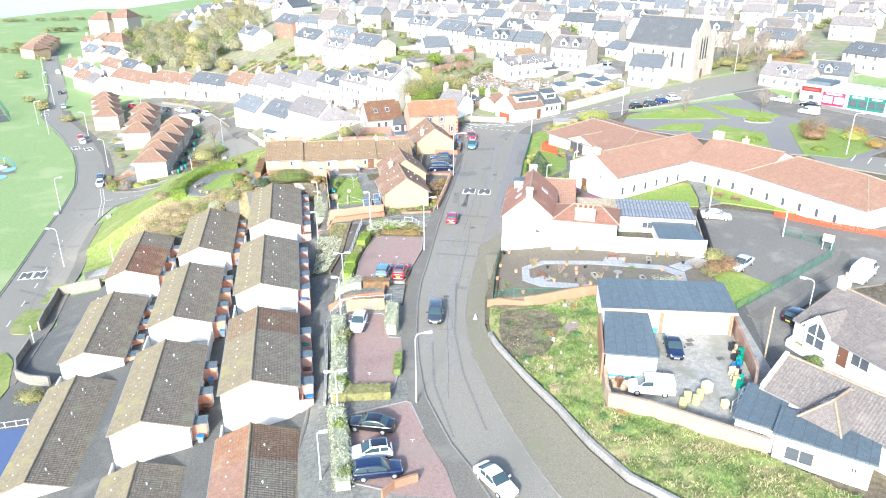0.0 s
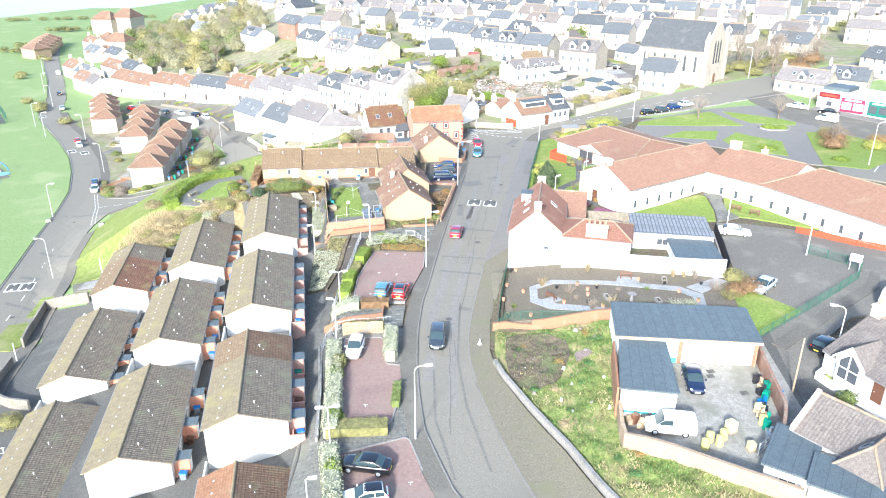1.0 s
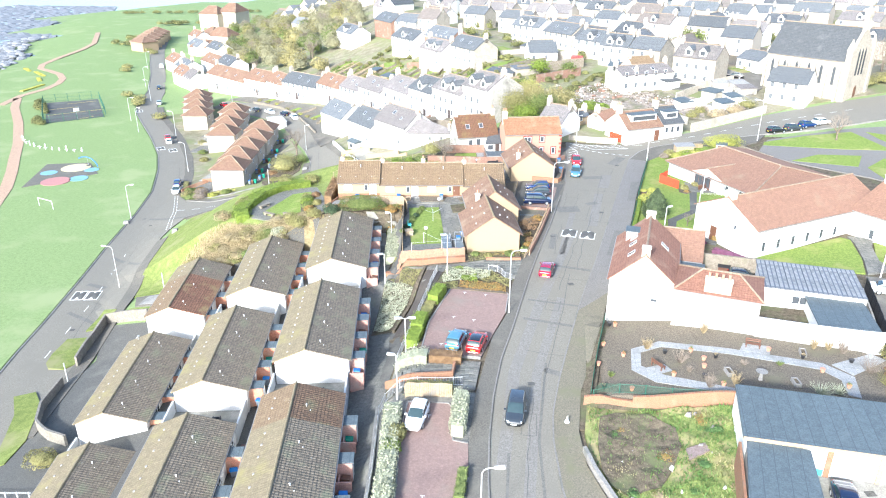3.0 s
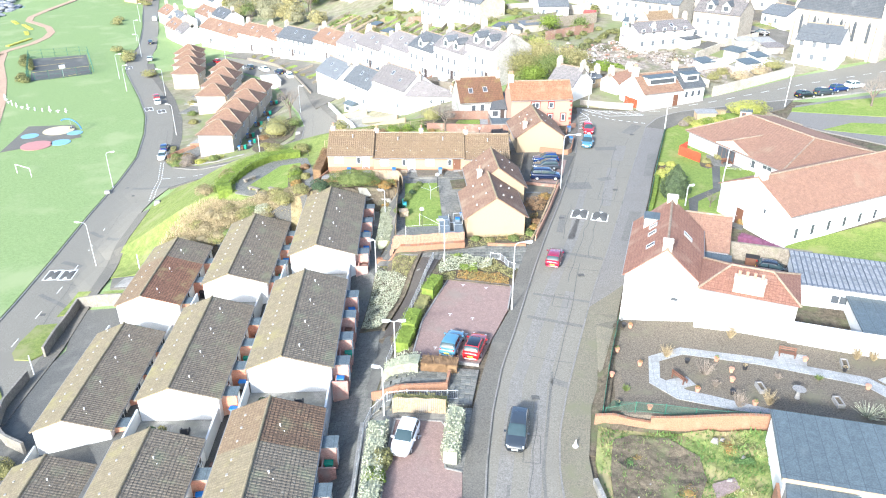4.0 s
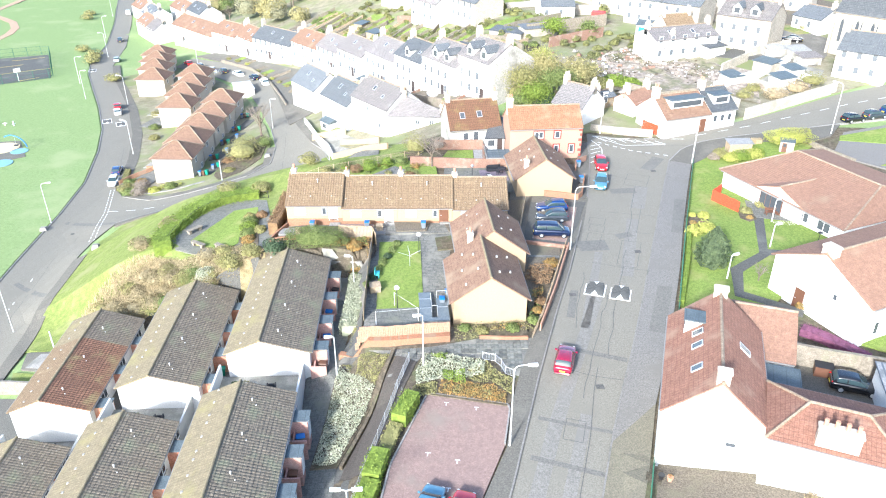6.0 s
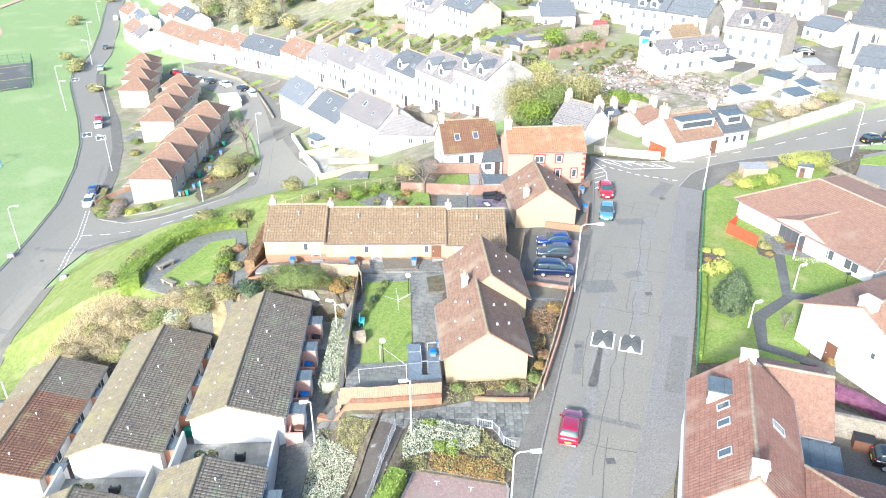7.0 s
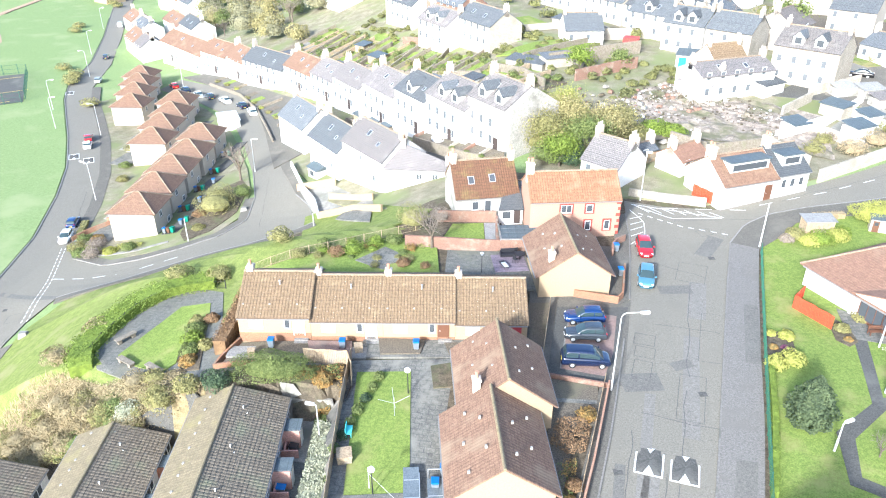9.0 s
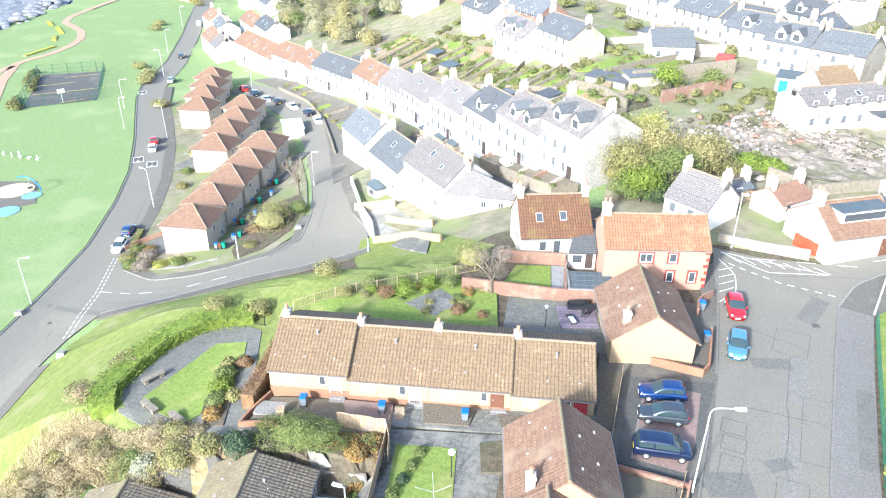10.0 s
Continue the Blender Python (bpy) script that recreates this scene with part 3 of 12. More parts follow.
sheet("pavement", [(35.0, 73.4), (51.6, 86.2), (53.8, 89.4), (54.6, 88.6), (52.8, 85.2), (36.0, 72.2)], PAVING, 0.17, "asphalt footway beside the car park fence", "pavement", step=1.5)
strip("road", SHORE_W, SHORE_E, ASPHALT, 0.05, "pale grey shore road with worn surface", "road")
sheet("road", [(-72.6, 139), (-74, 146.5), (-73, 152), (-70, 158), (-72, 161.8), (-79.5, 164.8), (-83.5, 169), (-80, 157)], ASPHALT, 0.045, "asphalt mouth of the side road", "road")
strip("road", SIDE_S, SIDE_N, ASPHALT, 0.06, "curving residential side road", "road")
strip("pavement", offset(SIDE_S[1:8], -0.2), offset(SIDE_S[1:8], 1.8), PAVING, 0.15, "narrow asphalt footway by the grass bank", "pavement")
strip("pavement", SHORE_E[1:6], offset(SHORE_E[1:6], 2.2), PAVING, 0.15, "asphalt footway by the shore road", "pavement")
strip("pavement", offset(SIDE_N[1:8], -1.7), SIDE_N[1:8], PAVING, 0.15, "footway round the corner garden", "pavement")
strip("pavement", SHORE_E[7:14], offset(SHORE_E[7:14], 2.2), PAVING, 0.15, "footway by the shore houses", "pavement")
strip("pavement", SIDE_S[8:14], offset(SIDE_S[8:14], 1.7), PAVING, 0.15, "footway by the white houses", "pavement")
ribbon("kerb", SHORE_W, 0.18, 0.17, KERB, "stone kerb at the edge of the playing field", "kerb", step=3)
ribbon("kerb", SIDE_N[1:9], 0.15, 0.18, KERB, "kerb round the corner garden", "kerb")
ribbon("kerb", SIDE_S[1:10], 0.15, 0.18, KERB, "kerb of the side road", "kerb")

# grass
sheet("grass", offset(SHORE_W, -0.4)[1:17] + [(-250, 350), (-240, 300), (-190, 240), (-150, 170), (-130, 120), (-118, 80)], FIELD, 0.06, "bright mown playing field", "grass", step=6.0)
sheet("grass", [(-66, 118), (-68.5, 126), (-71, 138), (-72, 145), (-70.5, 150.5), (-64, 153), (-57, 157.5), (-48, 161.5), (-42.5, 163.5), (-38, 160), (-37, 152), (-40, 145), (-47.5, 141), (-49, 134), (-49.5, 126), (-50.5, 121), (-55, 116.4), (-62, 116.4)],
      BANK_GRASS, 0.07, "sloping mown grass bank above the road junction", "grass")
sheet("grass", [(-68.4, 114.2), (-65.6, 113.4), (-65.5, 111.0), (-66.0, 108.6), (-67.6, 107.8)], BANK_GRASS, 0.2, "small grass verge beside the yard wall", "grass", step=1.0)
sheet("grass", [(-68.9, 105.2), (-65.9, 106.2), (-64.6, 102.6), (-63.7, 99.0), (-64.4, 97.6), (-66.6, 97.4), (-67.8, 98.6), (-68.5, 101.0)], BANK_GRASS, 0.2, "small rounded grass verge beside the yard wall", "grass", step=1.0)
sheet("grass", [(-66.8, 90.6), (-64.6, 92.0), (-62.2, 89.6), (-60.2, 85.4), (-58.4, 81.8), (-58.0, 77.6), (-59.6, 77.0), (-61.6, 81.6), (-64.0, 87.0)], BANK_GRASS, 0.2, "rounded grass verge outside the yard wall", "grass", step=1.0)
sheet("grass", [(-62.8, 112.4), (-56.4, 110.7), (-56.4, 109.2), (-61.8, 110.4)], BANK_GRASS, 0.2, "small grass verge", "grass", step=1.0)
sheet("pavement", [(-64.0, 116.6), (-60.0, 115.6), (-56.6, 114.4), (-56.4, 111.2), (-62.0, 112.8)], PAVING, 0.16, "slab drive beside the terrace end", "paving", step=1.0)
sheet("pavement", [(-61.0, 115.4), (-56.8, 114.2), (-56.5, 111.5), (-61.4, 112.9)], KERB, 0.21, "pale slab hardstanding beside the terrace end", "paving", step=1.0)

sheet("grass", [(-65, 117), (-70.5, 140), (-71.5, 146), (-56, 157), (-42, 163), (-37, 154), (-33.6, 140), (-36, 124), (-50, 118)], BANK_GRASS, 0.03, "grass round the triangular garden", "grass", step=1.5)
sheet("pavement", [(-29, 105), (-18, 105), (-19.4, 122.6), (-27.4, 122.6)], CARPARK, 0.035, "worn asphalt beside the terrace ends", "paving", step=1.5)
sheet("ground", [(4.6, 76), (4.9, 82), (6.4, 88), (7.9, 95.4), (9.6, 97), (7.6, 88), (6.4, 80), (6.2, 76)], EARTH, 0.07, "earth edge between footway and gravel garden", "earth", step=1.0)
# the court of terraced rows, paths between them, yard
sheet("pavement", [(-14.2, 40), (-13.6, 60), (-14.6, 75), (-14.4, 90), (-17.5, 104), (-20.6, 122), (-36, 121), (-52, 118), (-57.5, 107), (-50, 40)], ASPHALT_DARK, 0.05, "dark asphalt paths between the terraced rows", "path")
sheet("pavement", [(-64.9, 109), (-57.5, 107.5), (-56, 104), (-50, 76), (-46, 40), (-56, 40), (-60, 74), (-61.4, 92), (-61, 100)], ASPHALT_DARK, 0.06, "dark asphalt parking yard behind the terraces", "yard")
sheet("pavement", [(-56.3, 108.5), (-52, 108.2), (-53, 116.5), (-58, 116)], SLABS, 0.1, "pale slabbed hardstanding", "paving")

sheet("ground", [(-80, 166.5), (-72, 163.5), (-62, 166), (-57, 170), (-55, 176), (-57.5, 185), (-63, 196), (-72, 211), (-80, 223), (-90, 234), (-103, 246), (-118, 256), (-127, 243.4), (-116.6, 229.2), (-105.6, 213.8), (-95.4, 197.8), (-88.0, 183.2), (-82.2, 169.4)], TOWN, 0.1, "garden ground round the shore houses", "ground")
# car parks
sheet("pavement", [(-9.7, 59), (-3.4, 61.4), (-1.8, 56.3), (0.2, 51.8), (1.2, 48), (-4.2, 48.6), (-8.2, 50)], RED_PAVERS, 0.12, "red block paving of a small car park", "paving")
sheet("pavement", [(-11.4, 77.7), (-7.1, 78), (-6.4, 72.9), (-4.9, 72.7), (-4.4, 68.5), (-5.2, 63.2), (-9.7, 62.8), (-11.2, 72.6)], RED_PAVERS, 0.12, "red block paving of a small car park", "paving")
sheet("pavement", [(-10.2, 100.6), (-3.0, 100.2), (-3.1, 95.4), (-4.3, 90), (-5.1, 86), (-11.6, 86.2), (-11.7, 92.2)], RED_PAVERS, 0.12, "red block paving of a small car park", "paving")
for edge in ([(-9.7, 59), (-3.4, 61.4), (-1.9, 57.0)], [(-9.7, 59), (-8.2, 50), (-4.4, 48.9)], [(-11.4, 77.7), (-7.1, 78), (-6.4, 72.9), (-4.9, 72.7)], [(-4.4, 68.5), (-5.2, 63.2), (-9.7, 62.8), (-11.2, 72.6), (-11.4, 77.7)], [(-5.1, 86), (-11.6, 86.2), (-11.7, 92.2), (-10.2, 100.6), (-3.0, 100.2), (-3.1, 95.6)]):
    ribbon("kerb", edge, 0.14, 0.2, KERB, "pale kerb edging the red paving", "kerb", step=0.8)
sheet("pavement", [(-12.6, 60), (-14.6, 79), (-5, 80), (-4.7, 73), (-4.1, 66), (-3.2, 61.3), (-1.6, 56.2), (0.4, 51.8), (1.3, 47.8), (-10.6, 47.8)], SLABS, 0.07, "grey slabs round the car parks", "paving")
GATE = [(-14.2, 85), (-5.0, 85.2), (-5.1, 80.4), (-9, 79.9), (-14, 79)]
slab_gate = sheet("pavement", GATE, SLABS, 0.11, "grey slab path crossing to the footway", "paving")
CROSS = [(-16.8, 106.0), (-12.5, 106.4), (-10.6, 107.0), (-5.9, 109.1), (-1.6, 109.6), (-2.3, 103.9), (-4.2, 104.4), (-4.2, 105.7), (-6.0, 105.9), (-11.4, 105.9), (-11.9, 104.5), (-12.7, 98.6), (-13.6, 92.4), (-16.0, 92.4), (-15.3, 99.3), (-14.0, 105.4)]
slab_cross = sheet("pavement", CROSS, SLABS, 0.11, "sloping grey slab path", "paving", step=0.6)
sheet("pavement", [(-16.0, 92.4), (-13.6, 92.4), (-12.7, 98.6), (-11.9, 104.5), (-14.0, 105.4), (-15.3, 99.3)], surface("dark_ramp_asphalt", (0.085, 0.072, 0.06), (0.055, 0.047, 0.04), (0.1, 0.09, 0.07), 0.15, 2.5, 0.92, 0.1), 0.15, "dark asphalt ramp beside the wall", "ramp", step=0.8)
sheet("ground", [(-16.2, 92.2), (-12.6, 92.2), (-11.4, 86.0), (-14.3, 85.2), (-14.4, 90.0), (-16.6, 92.0)], EARTH, 0.08, "earth strip beside the ramp", "flower bed", step=0.8)
sheet("ground", [(-16.0, 92.2), (-11.8, 92.2), (-10.3, 100.5), (-3.0, 100.0), (-1.9, 103.8), (-1.3, 110.6), (-9.5, 110.3), (-18.4, 108.9), (-20.0, 106.6), (-15.5, 105.6)], EARTH, 0.07, "earth between wall, path and shrub bed", "flower bed", step=0.8)
sheet("pavement", [(-9.8, 50), (-3.8, 49.2), (1.2, 47.8), (5, 40), (-10, 40)], SLABS, 0.11, "pale slab paving with light squares", "paving")
sheet("pavement", [(-3.6, 128.3), (2.0, 127.8), (2.6, 131), (3.2, 136), (3.9, 140), (-3.2, 138.8)], ASPHALT_DARK, 0.14, "small asphalt parking bay beside the cottages", "paving")

# rough plot, gravel garden, garage yard, lanes to the east
sheet("grass", [(5.8, 79.2), (19.6, 78), (17.6, 70), (15.7, 58), (28.2, 50.4), (36, 43), (40, 30), (26.5, 38.4), (20.5, 43.4), (16.0, 48.6), (13.7, 53.6), (11.5, 59.6), (8.7, 65.6), (6.1, 71.6), (5.5, 75.5)],
      ROUGH_GRASS, 0.12, "tussocky rough grass on a vacant plot", "grass", bumpy=0.35, step=1.0)
sheet("ground", [(6.9, 77.4), (8.4, 78.3), (11.3, 77.8), (13.4, 75.8), (13.6, 73.4), (12.6, 70.8), (11.4, 68.8), (8.9, 68.0), (7.4, 69.0), (6.8, 70.8), (6.6, 74.0)], EARTH, 0.3, "bare stony earth patch in the rough grass", "earth", bumpy=0.3, step=0.8)
sheet("ground", [(5.6, 80), (20.6, 78.7), (34, 77.5), (36.5, 86.5), (25, 95), (9.0, 97.5), (6.8, 88)], GRAVEL, 0.08, "dark gravel garden with a pale path", "garden")
sheet("ground", [(5.0, 79.4), (5.2, 82.4), (6.6, 88.2), (8.0, 95.4), (8.8, 95.2), (7.6, 88), (6.6, 80.0)], EARTH, 0.1, "narrow earth strip below the garden fence", "earth", step=0.6)
sheet("pavement", [(15.8, 58.2), (28.2, 50.8), (31.2, 57.6), (33.6, 62), (34.2, 74), (33, 76.5), (19.2, 77)], CONCRETE, 0.1, "stained concrete garage yard", "yard")
sheet("road", [(34.5, 66.5), (37.8, 67.3), (41, 74), (46, 78.5), (54, 80), (75, 95), (75, 103), (62, 97), (53, 91), (45, 84.5), (36, 78)], CARPARK, 0.08, "asphalt lane behind the garage yard", "road")
sheet("pavement", [(39.3, 101), (40.5, 107.5), (45, 106.8), (52, 103.5), (60, 97), (62, 95), (54, 91.5), (51.4, 87.4), (41.2, 79.8), (37.5, 84.2), (36.6, 89)], CARPARK, 0.09, "asphalt car park of the care home", "car park")
sheet("grass", [(35.4, 86.6), (37.7, 84.0), (41.0, 79.9), (34.3, 74.8), (33.7, 78.4), (34.4, 82.8)], GRASS, 0.12, "small lawn beside the car park", "grass")
sheet("grass", [(28.2, 111.6), (41.4, 119.2), (42.4, 118.4), (41.8, 112.4), (40.8, 108.4), (33, 109.2)], GRASS, 0.1, "lawn in front of the care home", "grass")
sheet("pavement", [(42.4, 119.6), (45.6, 119.2), (44.4, 116.4), (43.8, 112.2), (44.8, 109.6), (41.0, 108.2), (42.0, 112.4), (42.6, 117.6)], SLABS, 0.13, "slab path to the entrance porch", "path", step=1.0)
sheet("grass", [(45.2, 118), (53.2, 109.8), (55, 104.2), (46.3, 109.4), (43, 110.6)], GRASS, 0.1, "lawn strip with benches", "grass")
sheet("grass", [(19.6, 155), (22.3, 162), (32, 166.6), (38, 163), (30.5, 153), (24, 150), (24.8, 144), (29.6, 139), (32, 131), (27, 124), (21.5, 116.5), (13, 116.4), (14.2, 124), (15.8, 134), (17.6, 144)],
      GRASS, 0.1, "tidy garden lawn of the care home", "grass")
sheet("pavement", [(24.2, 137.4), (25.3, 137), (23.8, 128.4), (26.4, 128.3), (27.8, 127.6), (27.5, 126.9), (25.6, 127.2), (23.7, 127.0), (20.1, 123.0), (19.4, 119), (24.6, 116.4), (24.2, 115.4), (18.4, 118.2), (18.9, 123.6), (22.7, 127.5)], ASPHALT_DARK, 0.13, "narrow garden path", "path")
sheet("pavement", [(24.2, 142.6), (29.5, 139.4), (28.6, 136.4), (23.8, 137.2)], SLABS, 0.14, "pale slab patio", "paving")
sheet("pavement", [(16.2, 155.5), (19.2, 154.4), (22.0, 157.4), (24.8, 161.3), (30.4, 163.7), (37.8, 164.4), (41.6, 166.8), (44.4, 171.8), (34, 168), (27, 165.5), (21.8, 163), (18.5, 160)], PAVING, 0.165, "worn asphalt footway round the garden corner", "pavement", step=1.5)
ribbon("garden_wall", [(37.6, 163.6), (39.6, 160.4), (42.2, 157.2)], 0.3, 0.7, OLD_WALL, "low stone wall at the end of the garden", "wall", sink=0.5)
sheet("ground", [(15.8, 133.6), (16.4, 136.6), (17.6, 137.4), (18.6, 136.4), (18.4, 133.8), (17.0, 132.8)], EARTH, 0.16, "dark planted bed in the lawn", "flower bed", step=0.8)
sheet("ground", [(22.6, 138.5), (23.5, 140.4), (24.3, 139.2), (24.4, 136.6), (23.4, 135.7), (22.5, 136.7)], EARTH, 0.17, "dark earth bed beside the red fence", "flower bed", step=0.6)
sheet("pavement", [(44, 168.6), (52, 172.5), (63, 177.2), (75, 180), (77.5, 168), (82, 160.5), (91, 151.5), (92, 142), (78, 131), (66, 136), (56, 148), (40, 160)], FOOT_PALE, 0.1, "asphalt paths of the public garden", "path", step=3)
for lawn in ([(43.0, 167.0), (52.0, 171.4), (61.5, 174.6), (63.6, 168.4), (65.3, 163.4), (57.0, 163.6), (42.4, 165.2)], [(64.4, 174.6), (70, 171.6), (75.4, 168.6), (78, 165.8), (76.6, 163.6), (67.6, 165.4), (65.4, 170)], [(45.5, 156.6), (51, 160.2), (58.6, 160), (56, 154)],
             [(62, 158.8), (64, 156.4), (69, 152), (65.8, 141.2), (58, 147), (57.4, 153.6)], [(77, 158.8), (83, 158.6), (90, 151), (90.4, 143.4), (76, 131.6), (69.4, 134.8)]):
    sheet("grass", lawn, GRASS, 0.17, "mown public lawn beside the street junction", "grass", step=3)
ribbon("bed_edge", [(71.3 + 3.4 * math.cos(i * 0.524), 161.6 + 2.0 * math.sin(i * 0.524)) for i in range(13)], 0.3, 0.4, KERB, "pale stone edge of the oval flower bed", "kerb")
sheet("road", [(75, 181), (77.5, 168), (82, 160.5), (91, 151.5), (108, 134), (120, 141), (103, 158), (86.2, 177), (84, 192), (74, 186)], PAVING, 0.1, "dark asphalt street leading away by the shops", "road", step=4)
sheet("pavement", [(70, 139), (80, 134.5), (92, 126), (86, 116), (70, 128)], ASPHALT, 0.1, "marked asphalt car park", "car park", step=3)

# cottage gardens
sheet("pavement", [(-33, 124.6), (-21, 127), (-12.2, 128.8), (-5.4, 130.8), (-4, 131.6), (-4.4, 128.4), (-9.8, 127), (-10.6, 119), (-9.6, 110.4), (-18, 108.6), (-19.9, 118), (-21.8, 125.6), (-33, 122.8)], SLABS, 0.09, "grey slab paths round the cottage gardens", "paving")
sheet("grass", [(-20.3, 125.4), (-15.6, 126.3), (-12.8, 113), (-17.5, 112)], GRASS, 0.15, "narrow bright lawn between cottages", "lawn")
sheet("ground", [(-11.9, 127), (-10.2, 127.4), (-10.4, 119), (-11.4, 119)], EARTH, 0.14, "bare flower bed beside the cottage", "flower bed")
sheet("ground", [(-9.6, 110.2), (-2.3, 112), (-2.0, 109.3), (-6.2, 108.8)], EARTH, 0.16, "weedy sloping bed below the cottage gable", "flower bed")
sheet("ground", [(-2.0, 113), (-1.0, 122), (0.6, 126.8), (-3.4, 127.4), (-3.2, 120)], GRAVEL, 0.16, "gravel bed with shrubs beside the cottages", "flower bed")
sheet("pavement", [(-45.2, 138.9), (-42.4, 140.0), (-39.7, 139.0), (-32.5, 123.7), (-37.5, 122.4), (-46.6, 125.4), (-48.3, 127.8), (-47.6, 134.1)], DARK_SLABS, 0.1, "dark path round the triangular garden", "path")
sheet("grass", [(-40.2, 136.9), (-43.4, 136.4), (-45.5, 127.4), (-45.0, 126.7), (-39.1, 124.9), (-38.4, 126.0), (-40.7, 132.7), (-39.1, 134.5)], GRASS, 0.17, "triangular lawn with benches", "lawn")
sheet("ground", [(-39.0, 134.3), (-40.7, 132.5), (-38.3, 126.0), (-36.9, 124.4), (-35.0, 124.3)], EARTH, 0.19, "planted bed beside the lawn", "flower bed")
sheet("ground", [(-33, 125), (-21.6, 127.4), (-20.8, 129.8), (-32.4, 128)], GRAVEL, 0.12, "gravel front gardens of the terrace", "garden")
sheet("grass", [(-36, 143), (-29, 146), (-23, 150.5), (-17.8, 150.4), (-15.8, 142), (-34, 138.6)], GRASS, 0.1, "back gardens with lawn and shrubs", "grass")
sheet("pavement", [(-26, 144.4), (-23.4, 148), (-21, 146.6), (-22.4, 143)], SLABS, 0.16, "round stone patio in a back garden", "paving")
sheet("pavement", [(-16.1, 148.4), (-6.6, 149.6), (-5.2, 141.6), (-15.2, 140.2)], DARK_SLABS, 0.16, "dark slab yard behind the terrace", "paving")
sheet("ground", [(-22.6, 152.4), (-18.0, 156), (-10.8, 156.8), (-9.8, 149.4), (-20.8, 148.8)], EARTH, 0.1, "brown garden ground behind the brick wall", "flower bed", step=1.5)
sheet("grass", [(-17.4, 149.8), (-16.6, 155.0), (-12.9, 155.8), (-11.9, 149.9)], GRASS, 0.16, "small lawn behind the brick wall", "lawn", step=1.5)
sheet("pavement", [(-12.8, 155.8), (-11.4, 156.0), (-10.6, 149.6), (-11.8, 149.6)], SLAB_PALE, 0.2, "pale slab strip beside the lawn", "paving", step=1.5)
sheet("ground", [(-43, 173), (-36, 176), (-20, 160), (-24, 153), (-36, 158), (-41, 166)], BANK_GRASS, 0.1, "overgrown slope with weeds", "grass")

sheet("grass", [(-49.2, 134), (-47.6, 141.2), (-40.2, 145.2), (-37.2, 152), (-38.2, 160), (-24, 153.4), (-20, 152.6), (-24, 150), (-30, 145.6), (-36.4, 142.6), (-34.4, 138.8), (-38.0, 140.6), (-44, 140.6), (-47.6, 138)], BANK_GRASS, 0.065, "rough grass between garden fence and side road", "grass", step=1.5)
sheet("pavement", [(-26.6, 122.9), (-20.8, 122.6), (-20.2, 117), (-25.6, 117)], CONCRETE, 0.16, "concrete court behind the terrace", "paving", step=0.6)
sheet("ground", [(-34, 121), (-31, 124.4), (-21.4, 126.4), (-20.4, 121.4), (-21.6, 121.0), (-26, 121.4), (-30, 120.4)], EARTH, 0.1, "shaded earth below the shrubs", "flower bed", step=0.7)

# links and far ground
sheet("pavement", [(-179, 257), (-164.5, 266), (-146.2, 240.6), (-159.4, 229)], ASPHALT_DARK, 0.14, "dark asphalt ball court", "court")
sheet("pavement", [(-130, 187.5), (-119.5, 190.6), (-112, 182), (-123.7, 169)], PAVING, 0.14, "grey play area surface", "play area")
for line_pts in ([(-192.7, 251.1), (-196.8, 267.9), (-196.1, 281.3), (-198.6, 292.7), (-203.2, 302.4), (-211.5, 312.3), (-220.5, 318.6), (-229.0, 324.0), (-235.0, 333.9), (-240.8, 355.8), (-246.1, 381.8), (-253.6, 404.7), (-279.5, 450.3)],
                 [(-194.8, 263.0), (-185.1, 248.4), (-168.6, 228.2), (-151.2, 204.7), (-141.8, 190.5), (-135.0, 180.6), (-127.0, 168.0), (-118.0, 150.0)]):
    strip("path", offset(line_pts, -1.4), offset(line_pts, 1.4), SAND, 0.16, "sandy path across the links", "path")
sheet("ground", [(-232, 300), (-253, 340), (-271, 376), (-284, 405), (-308, 451), (-336, 481), (-352, 511), (-345, 570), (-380, 640), (-480, 640), (-480, 460), (-370, 370), (-290, 290)], ROCKS, -2.55, "grey rocky foreshore beside the sea", "rocks", step=4, bumpy=1.1)
sheet("ground", [(2, 199), (14, 210), (36, 196), (34, 180), (27, 183.5), (13, 186), (2, 180), (-6, 186)], RUBBLE, 0.12, "pale cleared ground with rubble", "rubble", bumpy=0.5, step=1.5)
sheet("ground", [(5, 165.6), (15, 165), (25, 170.8), (57, 193), (90, 211), (130, 230), (360, 330), (420, 700), (-200, 720), (-190, 560), (-185, 470), (-165, 400), (-135, 320), (-100, 262), (-74, 232), (-53, 194), (-42, 178), (-18, 158)],
      TOWN, 0.07, "gardens and yards of the old town", "ground", step=8)


# ---- houses ----
SHARED = {}


def shared(key, make):
    if key not in SHARED:
        SHARED[key] = make()
    return SHARED[key]


